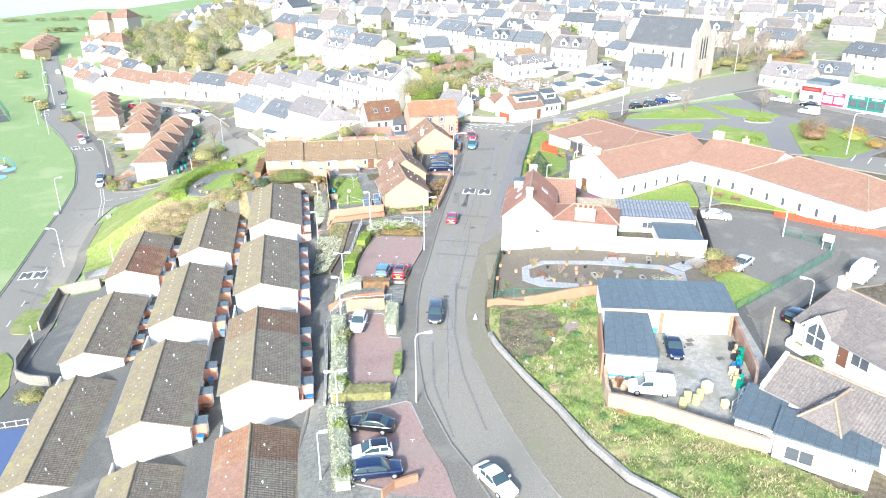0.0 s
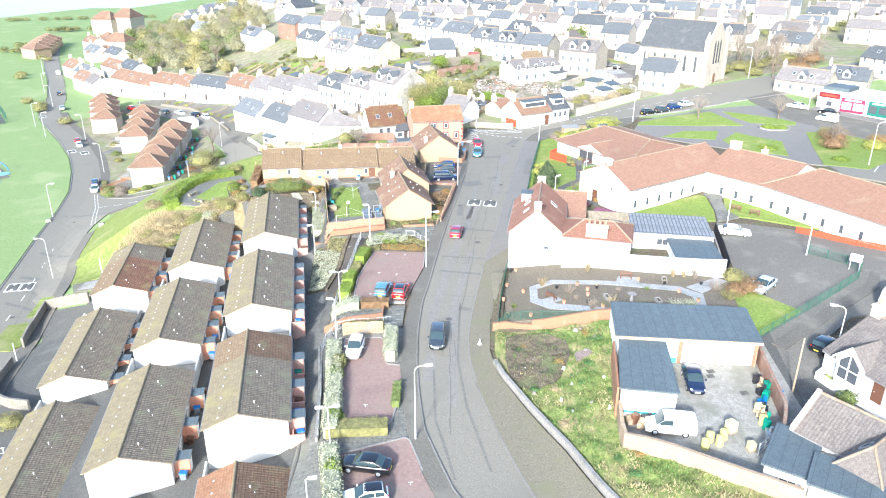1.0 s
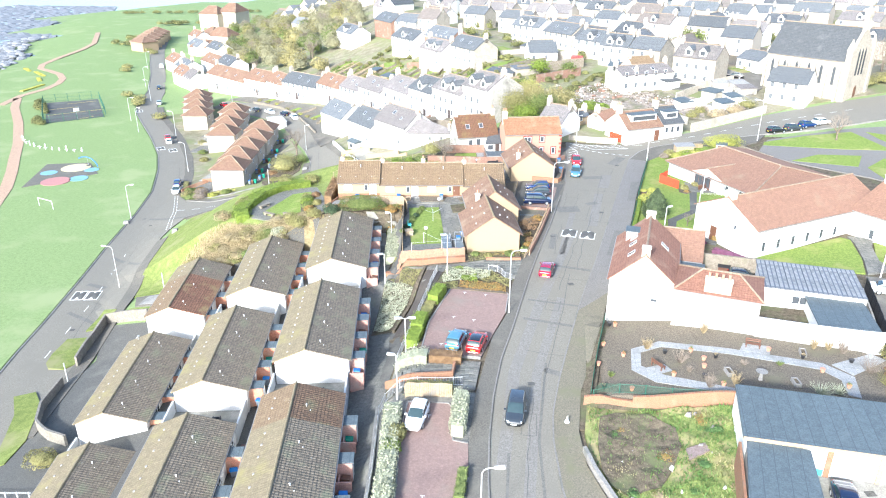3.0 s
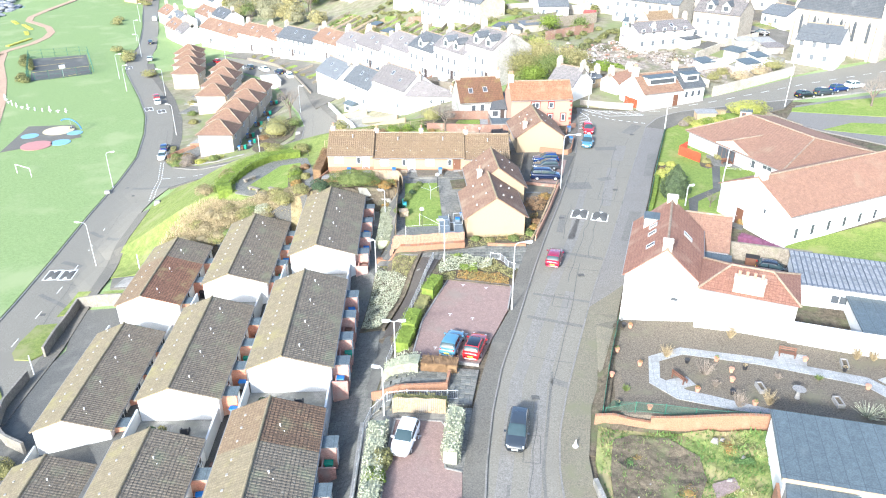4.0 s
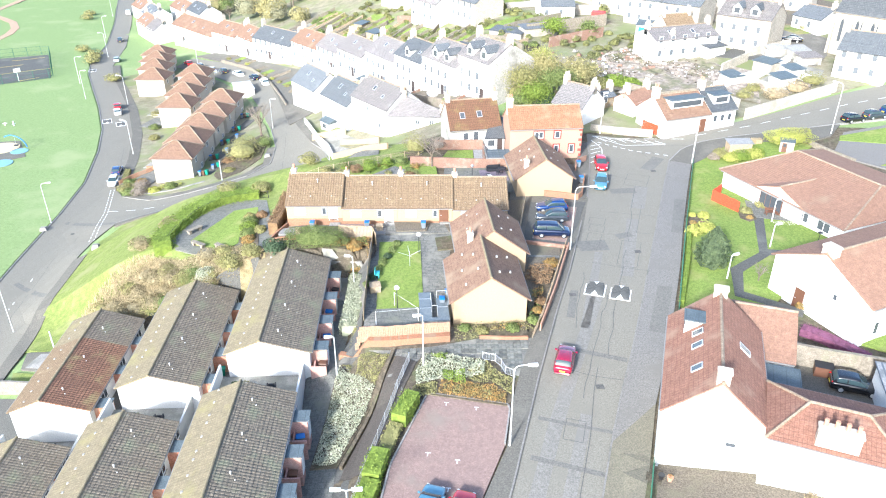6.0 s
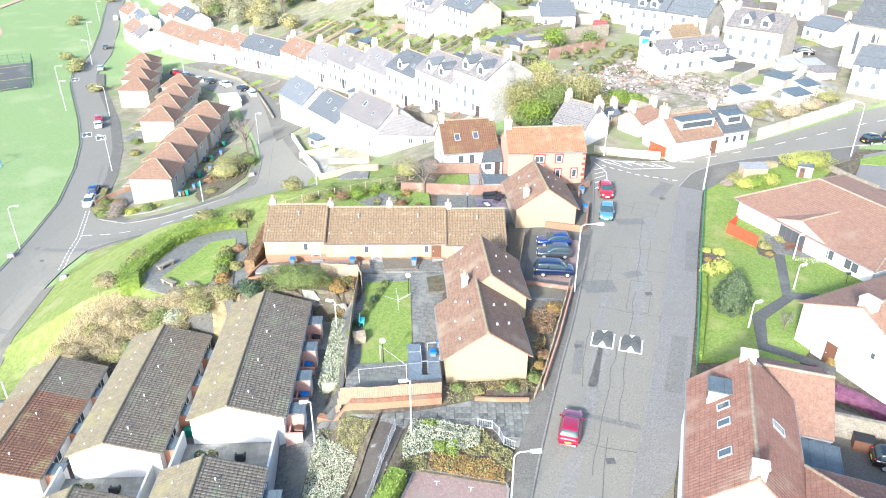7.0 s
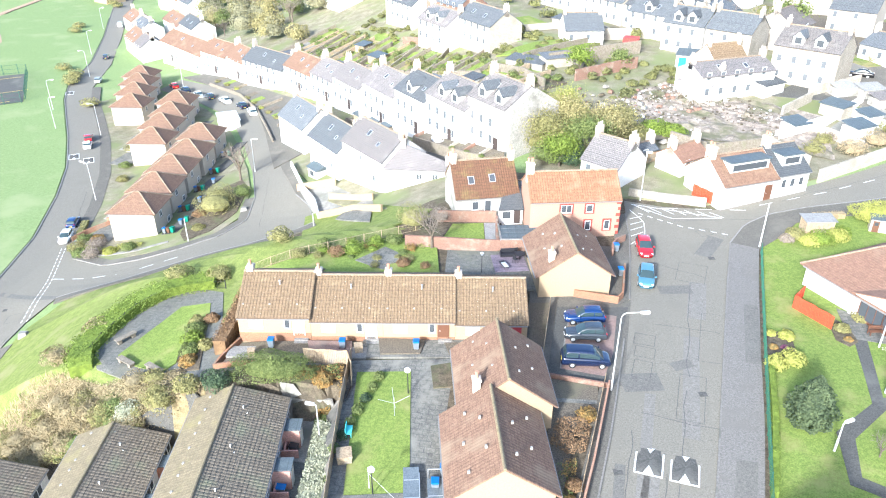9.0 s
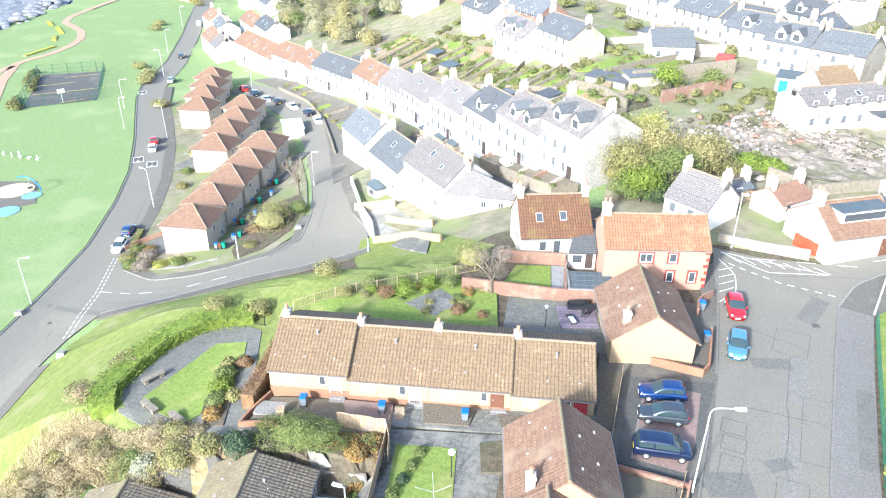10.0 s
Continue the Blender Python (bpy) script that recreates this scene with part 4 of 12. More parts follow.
def window_at(parent, at, w, h, glass=GLASS, frame_mat=PVC, bars=1, sill=True):
    """A framed window in the local x-z plane, its outside towards -y."""
    def ring():
        t = 0.07
        q = [(0, 0), (w, 0), (w, h), (0, h), (t, t), (w - t, t), (w - t, h - t), (t, h - t)]
        s = Shape().add([(x, -0.06, z) for x, z in q] + [(x, 0.03, z) for x, z in q],
                        [(i, (i + 1) % 4, 4 + (i + 1) % 4, 4 + i) for i in range(4)] + [(8 + (i + 1) % 4, (i + 1) % 4, i, 8 + i) for i in range(4)] + [(4 + i, 4 + (i + 1) % 4, 12 + (i + 1) % 4, 12 + i) for i in range(4)])
        return s.mesh("window", frame_mat)
    if not sill:
        def whole():
            me = Shape().add([(0, -0.05, 0), (w, -0.05, 0), (w, -0.05, h), (0, -0.05, h), (0.09, -0.05, 0.09), (w - 0.09, -0.05, 0.09), (w - 0.09, -0.05, h - 0.09), (0.09, -0.05, h - 0.09), (0, 0.02, 0), (w, 0.02, 0), (w, 0.02, h), (0, 0.02, h)],
                             [(0, 1, 5, 4), (1, 2, 6, 5), (2, 3, 7, 6), (3, 0, 4, 7), (8, 9, 1, 0), (9, 10, 2, 1), (10, 11, 3, 2), (11, 8, 0, 3), (4, 5, 6, 7)]).mesh("window", frame_mat)
            me.materials.append(GLASS_FAR)
            me.polygons[8].material_index = 1
            return me
        return part("window", shared(("farwin", w, h), whole), None, parent, at=at)
    win = part("window", shared(("win", w, h, frame_mat.name), ring), None, parent, at=at)
    part("pane", shared(("pane", w, h, glass.name), lambda: Shape().box(0.06, -0.02, 0.06, w - 0.06, 0.02, h - 0.06).mesh("pane", glass)), None, win)
    if bars and sill:
        part("mullion", shared(("mullion", h, frame_mat.name), lambda: Shape().box(-0.03, -0.05, 0.07, 0.03, 0.03, h - 0.07).mesh("mullion", frame_mat)), None, win, at=pose(w / 2, 0, 0))
    if sill:
        part("sill", shared(("sill", w), lambda: Shape().box(-0.06, -0.12, -0.07, w + 0.06, 0.02, 0).mesh("sill", KERB)), None, win)
    return win


def door_at(parent, at, material, w=0.95, h=2.05):
    d = part("door", shared(("door", material.name, w, h), lambda: Shape().box(0, -0.05, 0, w, 0.03, h).box(-0.08, -0.07, 0, 0, 0.03, h + 0.08).box(w, -0.07, 0, w + 0.08, 0.03, h + 0.08)
             .box(0, -0.07, h, w, 0.03, h + 0.08).box(0.15, -0.07, 1.1, w - 0.15, -0.04, h - 0.2).mesh("door", material)), None, parent, at=at)
    part("handle", shared("handle", lambda: Shape().box(0.08, -0.12, 1.0, 0.2, -0.04, 1.05).mesh("handle", STEEL)), None, d)
    return d


def slope(a, b, c, d, course=0.34, thick=0.03, rib=0.0, roll=0.055):
    """A roof slope of overlapping courses, rolled into ribs if asked: a-b along the eave, d-c along the ridge."""
    a, b, c, d = Vector(a), Vector(b), Vector(c), Vector(d)
    n = (b - a).cross(c.lerp(d, 0.5) - a).normalized()
    k = max(2, int(((d - a).length + (c - b).length) / 2 / course))
    lines = [(a - n * 0.1, b - n * 0.1, 0.0)]
    for i in range(k):
        for u, lift in ((i / k, thick), ((i + 1) / k, 0.0)):
            lines.append((a.lerp(d, u) + n * lift, b.lerp(c, u) + n * lift, 1.0))
    lines.append((d - n * 0.1, c - n * 0.1, 0.0))
    across = [(0.0, 0.0), (1.0, 0.0)]
    if rib:
        m = max(2, int((b - a).length / rib))
        across = [((j + q) / m, h) for j in range(m) for q, h in ((0.0, 0.0), (0.3, roll), (0.7, roll))] + [(1.0, 0.0)]
    w, r = len(across), len(lines)
    s = Shape().add([p.lerp(q, u) + n * h * on for p, q, on in lines for u, h in across],
                    [(i * w + j, i * w + j + 1, (i + 1) * w + j + 1, (i + 1) * w + j) for i in range(r - 1) for j in range(w - 1)])
    s.f += [((r - 1) * w + j, (r - 1) * w + j + 1, j + 1, j) for j in range(w - 1)]
    s.f += [tuple(i * w for i in range(r)), tuple(i * w + w - 1 for i in range(r))[::-1]]
    return s


def chimney_on(h, x, y, z, sx, sy, tall, pots=2, material=CHIMNEY_STONE, far=False):
    if far:
        s = Shape().box(-sx / 2, -sy / 2, -1.2, sx / 2, sy / 2, tall)
        for i in range(pots):
            s.tube((0, ((i + 0.5) / pots - 0.5) * sy, tall), (0, ((i + 0.5) / pots - 0.5) * sy, tall + 0.5), 0.15, 0.12, 6)
        return part("chimney", shared(("farchim", sx, sy, tall, pots, material.name), lambda: s.mesh("chimney", material)), None, h, at=pose(x, y, z))
    c = part("chimney", Shape().box(-sx / 2, -sy / 2, -1.2, sx / 2, sy / 2, tall).box(-sx / 2 - 0.07, -sy / 2 - 0.07, tall - 0.25, sx / 2 + 0.07, sy / 2 + 0.07, tall - 0.08), material, h, at=pose(x, y, z))
    for i in range(pots):
        u = (i + 0.5) / pots - 0.5
        part("chimney_pot", shared("pot", lambda: Shape().tube((0, 0, 0), (0, 0, 0.5), 0.15, 0.12, 8).tube((0, 0, 0.42), (0, 0, 0.55), 0.16, 0.15, 8).mesh("chimney_pot", CLAY)), None, c,
             at=pose(u * sx if sx > sy else 0, 0 if sx > sy else u * sy, tall))
    return c


def skylight_on(h, x, y, z, rx, ry, w=0.8, l=1.1):
    """A roof light lying in a slope that is turned rx or ry degrees."""
    f = part("skylight", shared(("sky", w, l), lambda: Shape().box(-w / 2, -l / 2, -0.1, w / 2, -l / 2 + 0.07, 0.08).box(-w / 2, l / 2 - 0.07, -0.1, w / 2, l / 2, 0.08)
             .box(-w / 2, -l / 2 + 0.07, -0.1, -w / 2 + 0.07, l / 2 - 0.07, 0.08).box(w / 2 - 0.07, -l / 2 + 0.07, -0.1, w / 2, l / 2 - 0.07, 0.08).mesh("skylight", STEEL)), None, h, at=pose(x, y, z, rx, ry, 0))
    part("pane", shared(("skyp", w, l), lambda: Shape().box(-w / 2 + 0.06, -l / 2 + 0.06, -0.05, w / 2 - 0.06, l / 2 - 0.06, 0.05).mesh("pane", GLASS)), None, f)


def house(name, label, p, turn, w, d, eave, rise, roof, wall, ridge=0.5, gable=False, hip=0.0, over=0.3, base=None, deep=3.0, chimneys=(), windows=(), doors=(),
          lights=(), group="", category="house", roof_back=None, course=0.34, trim=None, far=False, splits=None, glass=GLASS):
    """A pitched-roof house. p: front left corner; local x along the front, y to the back. gable: the ridge runs front to back.
    windows: (side, along, sill, width, height); chimneys: (x, y, sx, sy, tall, pots); lights: (x, y, w, l) on the roof."""
    z = ground_z(*(Vector((p[0], p[1], 0)) + Matrix.Rotation(radians(turn), 3, "Z") @ Vector((w / 2, d / 2, 0)))[:2]) if base is None else base
    h = thing(name, label, category, pose(p[0], p[1], z, 0, 0, turn), group)
    top = eave + rise
    if gable:
        rx = ridge * w
        prof = [(0, -deep), (w, -deep), (w, eave), (rx, top - 0.02), (0, eave)]
        body = Shape().loft([[(x, 0, k) for x, k in prof], [(x, d, k) for x, k in prof]])
    else:
        ry = ridge * d
        prof = [(0, -deep), (0, eave), (ry, top - 0.02), (d, eave), (d, -deep)]
        if hip:
            body = Shape().box(0, 0, -deep, w, d, eave)
        else:
            body = Shape().loft([[(0, y, k) for y, k in prof], [(w, y, k) for y, k in prof]])
    part("wall", body, wall, h)
    g = 0.1 if not hip else 0.0
    back = roof if roof_back is None else roof_back
    rib = 0.0 if far or hip or course > 0.34 or roof in (SLATE, SLATE_PALE) else 0.3
    roll = 0.05 if roof in (TILE_BROWN, TILE_ORANGE, TILE_LICHEN) else 0.026
    if gable:
        ka, kb = rise / rx, rise / (w - rx)
        for u0, u1, ml, mr in splits or [(0, 1, back, roof)]:
            y0, y1 = (-g if u0 == 0 else u0 * d), (d + g if u1 == 1 else u1 * d)
            part("roof_slope", slope((-over, y1, eave - over * ka), (-over, y0, eave - over * ka), (rx, y0, top), (rx, y1, top), course, rib=rib, roll=roll * 0.45), ml, h)
            part("roof_slope", slope((w + over, y0, eave - over * kb), (w + over, y1, eave - over * kb), (rx, y1, top), (rx, y0, top), course, rib=rib, roll=roll), mr, h)
        cap = Shape().tube((rx, -g - 0.03, top + 0.02), (rx, d + g + 0.03, top + 0.02), 0.13, n=8)
    else:
        ka, kb = rise / ry, rise / (d - ry)
        e, i = (over, hip) if hip else (g, -g)
        part("roof_slope", slope((-e, -over, eave - over * ka), (w + e, -over, eave - over * ka), (w - i, ry, top), (i, ry, top), course, rib=rib, roll=roll), roof, h)
        part("roof_slope", slope((w + e, d + over, eave - over * kb), (-e, d + over, eave - over * kb), (i, ry, top), (w - i, ry, top), course, rib=rib, roll=roll), back, h)
        if hip:
            part("roof_slope", slope((-e, d + over, eave - over * kb), (-e, -over, eave - over * ka), (hip, ry - 0.01, top), (hip, ry + 0.01, top), course), back, h)
            part("roof_slope", slope((w + e, -over, eave - over * ka), (w + e, d + over, eave - over * kb), (w - hip, ry + 0.01, top), (w - hip, ry - 0.01, top), course), roof, h)
        cap = Shape().tube((i, ry, top + 0.02), (w - i, ry, top + 0.02), 0.13, n=8)
        if hip:
            for x0, x1 in ((-over, hip), (w + over, w - hip)):
                cap.tube((x0, -over, eave - over * ka + 0.03), (x1, ry, top + 0.02), 0.12, n=6)
                cap.tube((x0, d + over, eave - over * kb + 0.03), (x1, ry, top + 0.02), 0.12, n=6)
    part("ridge", cap, RIDGE if trim is None else trim, h)
    if far:
        pass
    elif gable:
        part("gutter", Shape().box(-over - 0.1, 0, eave - over * ka - 0.12, -over, d, eave - over * ka - 0.02), GUTTER, h)
        part("gutter", Shape().box(w + over, 0, eave - over * kb - 0.12, w + over + 0.1, d, eave - over * kb - 0.02), GUTTER, h)
    else:
        part("gutter", Shape().box(0, -over - 0.1, eave - over * ka - 0.12, w, -over, eave - over * ka - 0.02), GUTTER, h)
        part("gutter", Shape().box(0, d + over, eave - over * kb - 0.12, w, d + over + 0.1, eave - over * kb - 0.02), GUTTER, h)

    def roof_z(x, y):
        if gable:
            return eave + rise * (x / rx if x < rx else (w - x) / (w - rx))
        return eave + rise * (y / ry if y < ry else (d - y) / (d - ry))
    for x, y, sx, sy, tall, pots in chimneys:
        chimney_on(h, x, y, roof_z(x, y), sx, sy, tall, pots, CHIMNEY_STONE if wall is not RENDER_WHITE else RENDER_PALE, far)
    place = {"f": lambda u, k: pose(u, 0, k), "b": lambda u, k: pose(w - u, d, k, 0, 0, 180), "l": lambda u, k: pose(0, d - u, k, 0, 0, -90), "r": lambda u, k: pose(w, u, k, 0, 0, 90)}
    for side, u, k, ww, hh in windows:
        window_at(h, place[side](u, k), ww, hh, glass if ww > 0.7 else GLASS, bars=1 if ww > 0.9 else 0, sill=not far)
    for side, u, k, m in doors:
        door_at(h, place[side](u, k), m)
    for x, y, ww, ll in lights:
        if gable:
            skylight_on(h, x, y, roof_z(x, y) + 0.06, 0, -math.degrees(math.atan2(rise, rx)) if x < rx else math.degrees(math.atan2(rise, w - rx)), ll, ww)
        else:
            skylight_on(h, x, y, roof_z(x, y) + 0.06, math.degrees(math.atan2(rise, ry)) if y < ry else -math.degrees(math.atan2(rise, d - ry)), 0, ww, ll)
    return h


DOOR_DARK = plain("dark_door", (0.06, 0.045, 0.04), 0.5)
DOOR_RED, DOOR_WHITE, DOOR_BROWN = plain("red_door", (0.4, 0.05, 0.06), 0.4), plain("white_door", (0.75, 0.75, 0.73), 0.4), plain("brown_door", (0.13, 0.06, 0.035), 0.5)

# the terraced rows on the slope: local x across to the east, y along the row
E_DIR, D_DIR = Vector((math.cos(radians(11)), math.sin(radians(11)))), Vector((-math.sin(radians(11)), math.cos(radians(11))))


def row_house(e_ridge, d0, d1, ridge_z, roof, roof_west, units, label, splits=None):
    e0 = e_ridge - 3.2
    p = E_DIR * e0 + D_DIR * d0
    length = d1 - d0
    h = house("terrace_block", label, p, 11, 7.7, length, 2.5, 1.35, roof, RENDER_WHITE, ridge=3.2 / 7.7, gable=True, base=ridge_z - 3.85, deep=4.5, roof_back=roof_west, over=0.25, group="white terrace blocks", category="terraced house", trim=TILE_MOSS_LIT, splits=splits)
    unit = length / units
    for i in range(units):
        y = i * unit
        # porch with a grey felt roof, door and window beside it
        pink = PORCH_PINK if e_ridge > -10 else PORCH
        pt = part("porch", Shape().box(7.7, y + 0.9, -2.5, 9.2, y + 2.1, 2.0), pink, h)
        if e_ridge > -10:
            part("bin_store", Shape().box(7.72, y - 0.3, -2.5, 9.2, y - 0.16, 0.9).box(8.0, y - 0.16, -2.5, 8.14, y + 0.88, 0.9), pink, h)
        part("roof", Shape().box(7.72, y + 0.8, 2.02, 9.35, y + 2.2, 2.14), FELT, pt)
        part("door", Shape().box(9.2, y + 1.1, -0.1, 9.25, y + 1.95, 1.85), DOOR_WHITE, pt)
        window_at(h, pose(7.7, y + 2.7, 0.9, 0, 0, 90), 1.5, 1.1)
        fl = Shape().tube((4.6, y + 2.0, 3.2), (4.6, y + 2.0, 3.66), 0.05, n=8).tube((4.6, y + 2.0, 3.62), (4.6, y + 2.0, 3.7), 0.075, n=8)
        part("flue", fl, PVC, h)
        fl = Shape().tube((5.0, y + 1.5, 3.0), (5.0, y + 1.5, 3.4), 0.04, n=8)
        part("flue", fl, PVC, h)
        for k in range(3):
            part("roof_vent", shared("vent", lambda: Shape().box(-0.08, -0.08, -0.1, 0.08, 0.08, 0.05).box(-0.09, -0.09, 0.05, 0.09, 0.09, 0.07).mesh("roof_vent", RENDER_GREY)), None, h, at=pose(1.3, y + 0.7 + 1.6 * k, 3.1))
    return h


BLOCKS = [  # ridge across, start and end along, ridge height, units
    (-6.3, 106.6, 124.4, 0.8, 4), (-7.0, 85.0, 101.5, 0.2, 4), (-7.2, 64.0, 80.0, -0.6, 3), (-7.4, 40.0, 60.8, -3.6, 4),
    (-17.3, 107.0, 124.4, -3.2, 4), (-18.2, 85.8, 102.6, -3.8, 4), (-18.4, 64.4, 80.6, -4.3, 3), (-18.6, 41, 61.4, -7.0, 4),
    (-28.6, 107.6, 123.6, -6.4, 3), (-30.0, 87.2, 104.8, -8.6, 4), (-30.2, 64.0, 83.5, -9.8, 4)]
# each pair: a paler tile for the sunlit west slope, a darker one east
SPLITS = {2: [(0, 0.66, TILE_MOSS_LIT, TILE_DARK), (0.66, 1, TILE_BROWN, TILE_RUSTY)], 3: [(0, 0.76, TILE_PINK, TILE_DARK), (0.76, 1, TILE_ORANGE, TILE_RUSTY)], 8: [(0, 0.66, TILE_BROWN, TILE_RUST), (0.66, 1, TILE_MOSS_LIT, TILE_DARK)]}
for i, (er, d0, d1, rz, un) in enumerate(BLOCKS):
    row_house(er, d0, d1, rz, TILE_DARK, TILE_MOSS_LIT, un, "white roughcast terrace block with dark roof partly retiled in rust" if i in SPLITS else "white roughcast terrace block with dark tiled low-pitched roof", SPLITS.get(i))

# long cottage terrace
for i in range(4):
    x = i * 6.8
    v = Vector((-32.6, 128.3)) + Vector((math.cos(radians(9.6)), math.sin(radians(9.6)))) * x
    cot = house("cottage", "cream bungalow of a terrace with mottled brown pantiles", v, 9.6, 6.78, 8.6, 2.4, 2.25, TILE_BROWN, RENDER_CREAM, over=0.35, base=0.05 + (0.45, 0.06, 0.04, -0.2)[i], glass=NET_SKY_GLASS, group="cottage terrace", category="cottage",
          windows=[("f", 1.0, 0.9, 1.3, 1.1), ("f", 4.3, 0.9, 0.6, 1.0), ("b", 1.0, 0.9, 1.4, 1.1)], doors=[("f", 5.2, 0.15, (DOOR_WHITE, DOOR_WHITE, DOOR_BROWN, DOOR_RED)[i])],
          chimneys=[(0.3 if i else 0.5, 4.5, 0.6, 0.75, 0.7, 1)])
    part("plinth", Shape().box(0.0, -0.05, -0.6, 6.78, -0.003, 0.4), ORANGE_BRICK, cot)
    part("roof_vent", Shape().tube((3.6, 2.9, 3.6), (3.6, 2.9, 4.4), 0.07, n=8).tube((3.6, 2.9, 4.36), (3.6, 2.9, 4.44), 0.1, n=8), STEEL, cot)
    for u in (0.4, 2.9, 5.5):
        part("roof_vent", SHARED["vent"], None, cot, at=pose(u, 1.0, 2.95))
house("cottage", "cream gabled cottage with brown tiled roof by the road", (-9.4, 110.8), 13, 7.2, 8.6, 2.5, 2.5, TILE_MAUVE, RENDER_CREAM, trim=TILE_MOSS_LIT, gable=True, over=0.4, group="gabled cottages", category="cottage", windows=[("r", 3, 1, 1.2, 1.1), ("l", 3, 1, 1.2, 1.1)])
house("cottage", "cream gabled cottage set behind its neighbour", (-10.0, 119.6), 13, 7.2, 8.0, 2.6, 2.7, TILE_MAUVE, RENDER_CREAM, trim=TILE_MOSS_LIT, gable=True, over=0.4, group="gabled cottages", category="cottage", windows=[("r", 3, 1, 1.2, 1.1)],
      chimneys=[(1.2, 1.0, 0.6, 0.6, 1.2, 1)])
house("cottage", "cream gabled cottage beside the parking bay", (-5.2, 140.4), 13, 7.4, 9.0, 2.6, 2.6, TILE_MAUVE, RENDER_CREAM, trim=TILE_MOSS_LIT, gable=True, over=0.4, group="gabled cottages", category="cottage", chimneys=[(1.4, 1.4, 0.6, 0.6, 1.1, 1)])
pink = house("house", "pink two-storey house with orange pantiles and red window surrounds", (-7.1, 153.2), 14, 10.7, 6.4, 4.7, 2.3, TILE_ORANGE, RENDER_PINK, chimneys=[(0.3, 3.2, 0.9, 0.7, 1.2, 2)],
      windows=[("f", 3.6, 3.0, 1.3, 1.0), ("f", 6.6, 3.0, 0.8, 1.0), ("f", 8.9, 0.7, 0.7, 1.2), ("f", 6.6, 0.7, 0.7, 1.2), ("r", 2.5, 1.0, 0.9, 1.2)])
RED_TRIM = plain("red_window_surround", (0.3, 0.05, 0.035), 0.6)
for u, k, w, hh in ((3.6, 3.0, 1.3, 1.0), (6.6, 3.0, 0.8, 1.0), (8.9, 0.7, 0.7, 1.2), (6.6, 0.7, 0.7, 1.2)):
    part("surround", Shape().box(u - 0.2, -0.035, k - 0.2, u, -0.003, k + hh + 0.2).box(u + w, -0.035, k - 0.2, u + w + 0.2, -0.003, k + hh + 0.2).box(u, -0.035, k + hh, u + w, -0.003, k + hh + 0.2).box(u, -0.035, k - 0.2, u + w, -0.003, k - 0.08), RED_TRIM, pink, "red painted window surround")
for k in range(6):
    part("quoin", Shape().box(10.72 - (0.5 if k % 2 else 0.32), -0.03, 0.05 + 0.78 * k, 10.74, -0.003, 0.45 + 0.78 * k), RED_TRIM, pink)
house("house", "cottage with mossy rust pantile roof and rooflights", (-16.4, 156.2), 20, 8.0, 7.6, 2.8, 3.3, TILE_LICHEN, RENDER_GREY, chimneys=[(0.3, 3.8, 0.7, 0.8, 1.1, 2), (7.7, 3.8, 0.7, 0.8, 1.1, 2)], lights=[(2.2, 1.6, 0.8, 1.1), (4.9, 1.7, 0.8, 1.1)],
      windows=[("f", 2.0, 0.9, 0.9, 1.2), ("f", 3.6, 0.2, 0.9, 2.0)])
ext = thing("extension", "slate-roofed lean-to between the cottages", "extension", pose(-11.0, 156.1, ground_z(-9.6, 157), 0, 0, 14))
part("wall", Shape().box(0, 0, -1, 2.9, 2.9, 1.9), RENDER_WHITE, ext)
part("roof", Shape().hexa([(-0.15, -0.25, 1.85), (3.0, -0.25, 1.85), (3.0, 2.9, 3.3), (0.9, 2.9, 3.3), (-0.15, -0.25, 1.97), (3.0, -0.25, 1.97), (3.0, 2.9, 3.42), (0.9, 2.9, 3.42)]), SLATE_DARK, ext)
part("window", Shape().box(0.4, -0.04, 0.7, 1.4, -0.003, 1.6), GLASS, ext)
part("door", Shape().box(1.8, -0.04, 0.0, 2.6, -0.003, 1.8), DOOR_DARK, ext)
store = thing("garage", "low store with a flat blue-grey felt roof", "garage", pose(-10.1, 149.5, ground_z(-8, 151), 0, 0, 11))
part("wall", Shape().box(0, 0, -1, 4.6, 3.9, 1.35), RED_BRICK, store)
part("roof", Shape().box(0.12, 0.12, 1.35, 4.5, 3.8, 1.43), FELT, store)
for k in range(3):
    part("roof_seam", Shape().box(0.14, 0.9 + 1.0 * k, 1.43, 4.48, 0.96 + 1.0 * k, 1.455), SLATE, store)
part("coping", Shape().box(-0.08, -0.08, 1.35, 0.12, 4.0, 1.55).box(0.12, -0.08, 1.35, 4.6, 0.12, 1.55), KERB, store)
house("outbuilding", "small slate-roofed outbuilding behind the cottage", (-9.2, 159.5), 20, 4.2, 3.6, 2.2, 1.2, SLATE, RENDER_WHITE, category="outbuilding")

# large white house
main = house("house", "large white house with red pantiled roof and chimneys", (8.4, 95.3), -9, 7.2, 13.0, 5.0, 3.2, TILE_RED, RENDER_WHITE, gable=True, over=0.25, deep=4, base=-0.6, chimneys=[(3.6, 0.4, 0.9, 0.6, 0.9, 0), (3.6, 12.6, 1.1, 0.6, 0.6, 0)],
      lights=[(2.0, 3.2, 0.75, 1.0), (2.0, 6.2, 0.75, 1.0), (2.0, 8.0, 0.75, 1.0), (5.6, 7.2, 0.8, 1.2)], windows=[("f", 4.6, 2.6, 0.8, 0.5)])
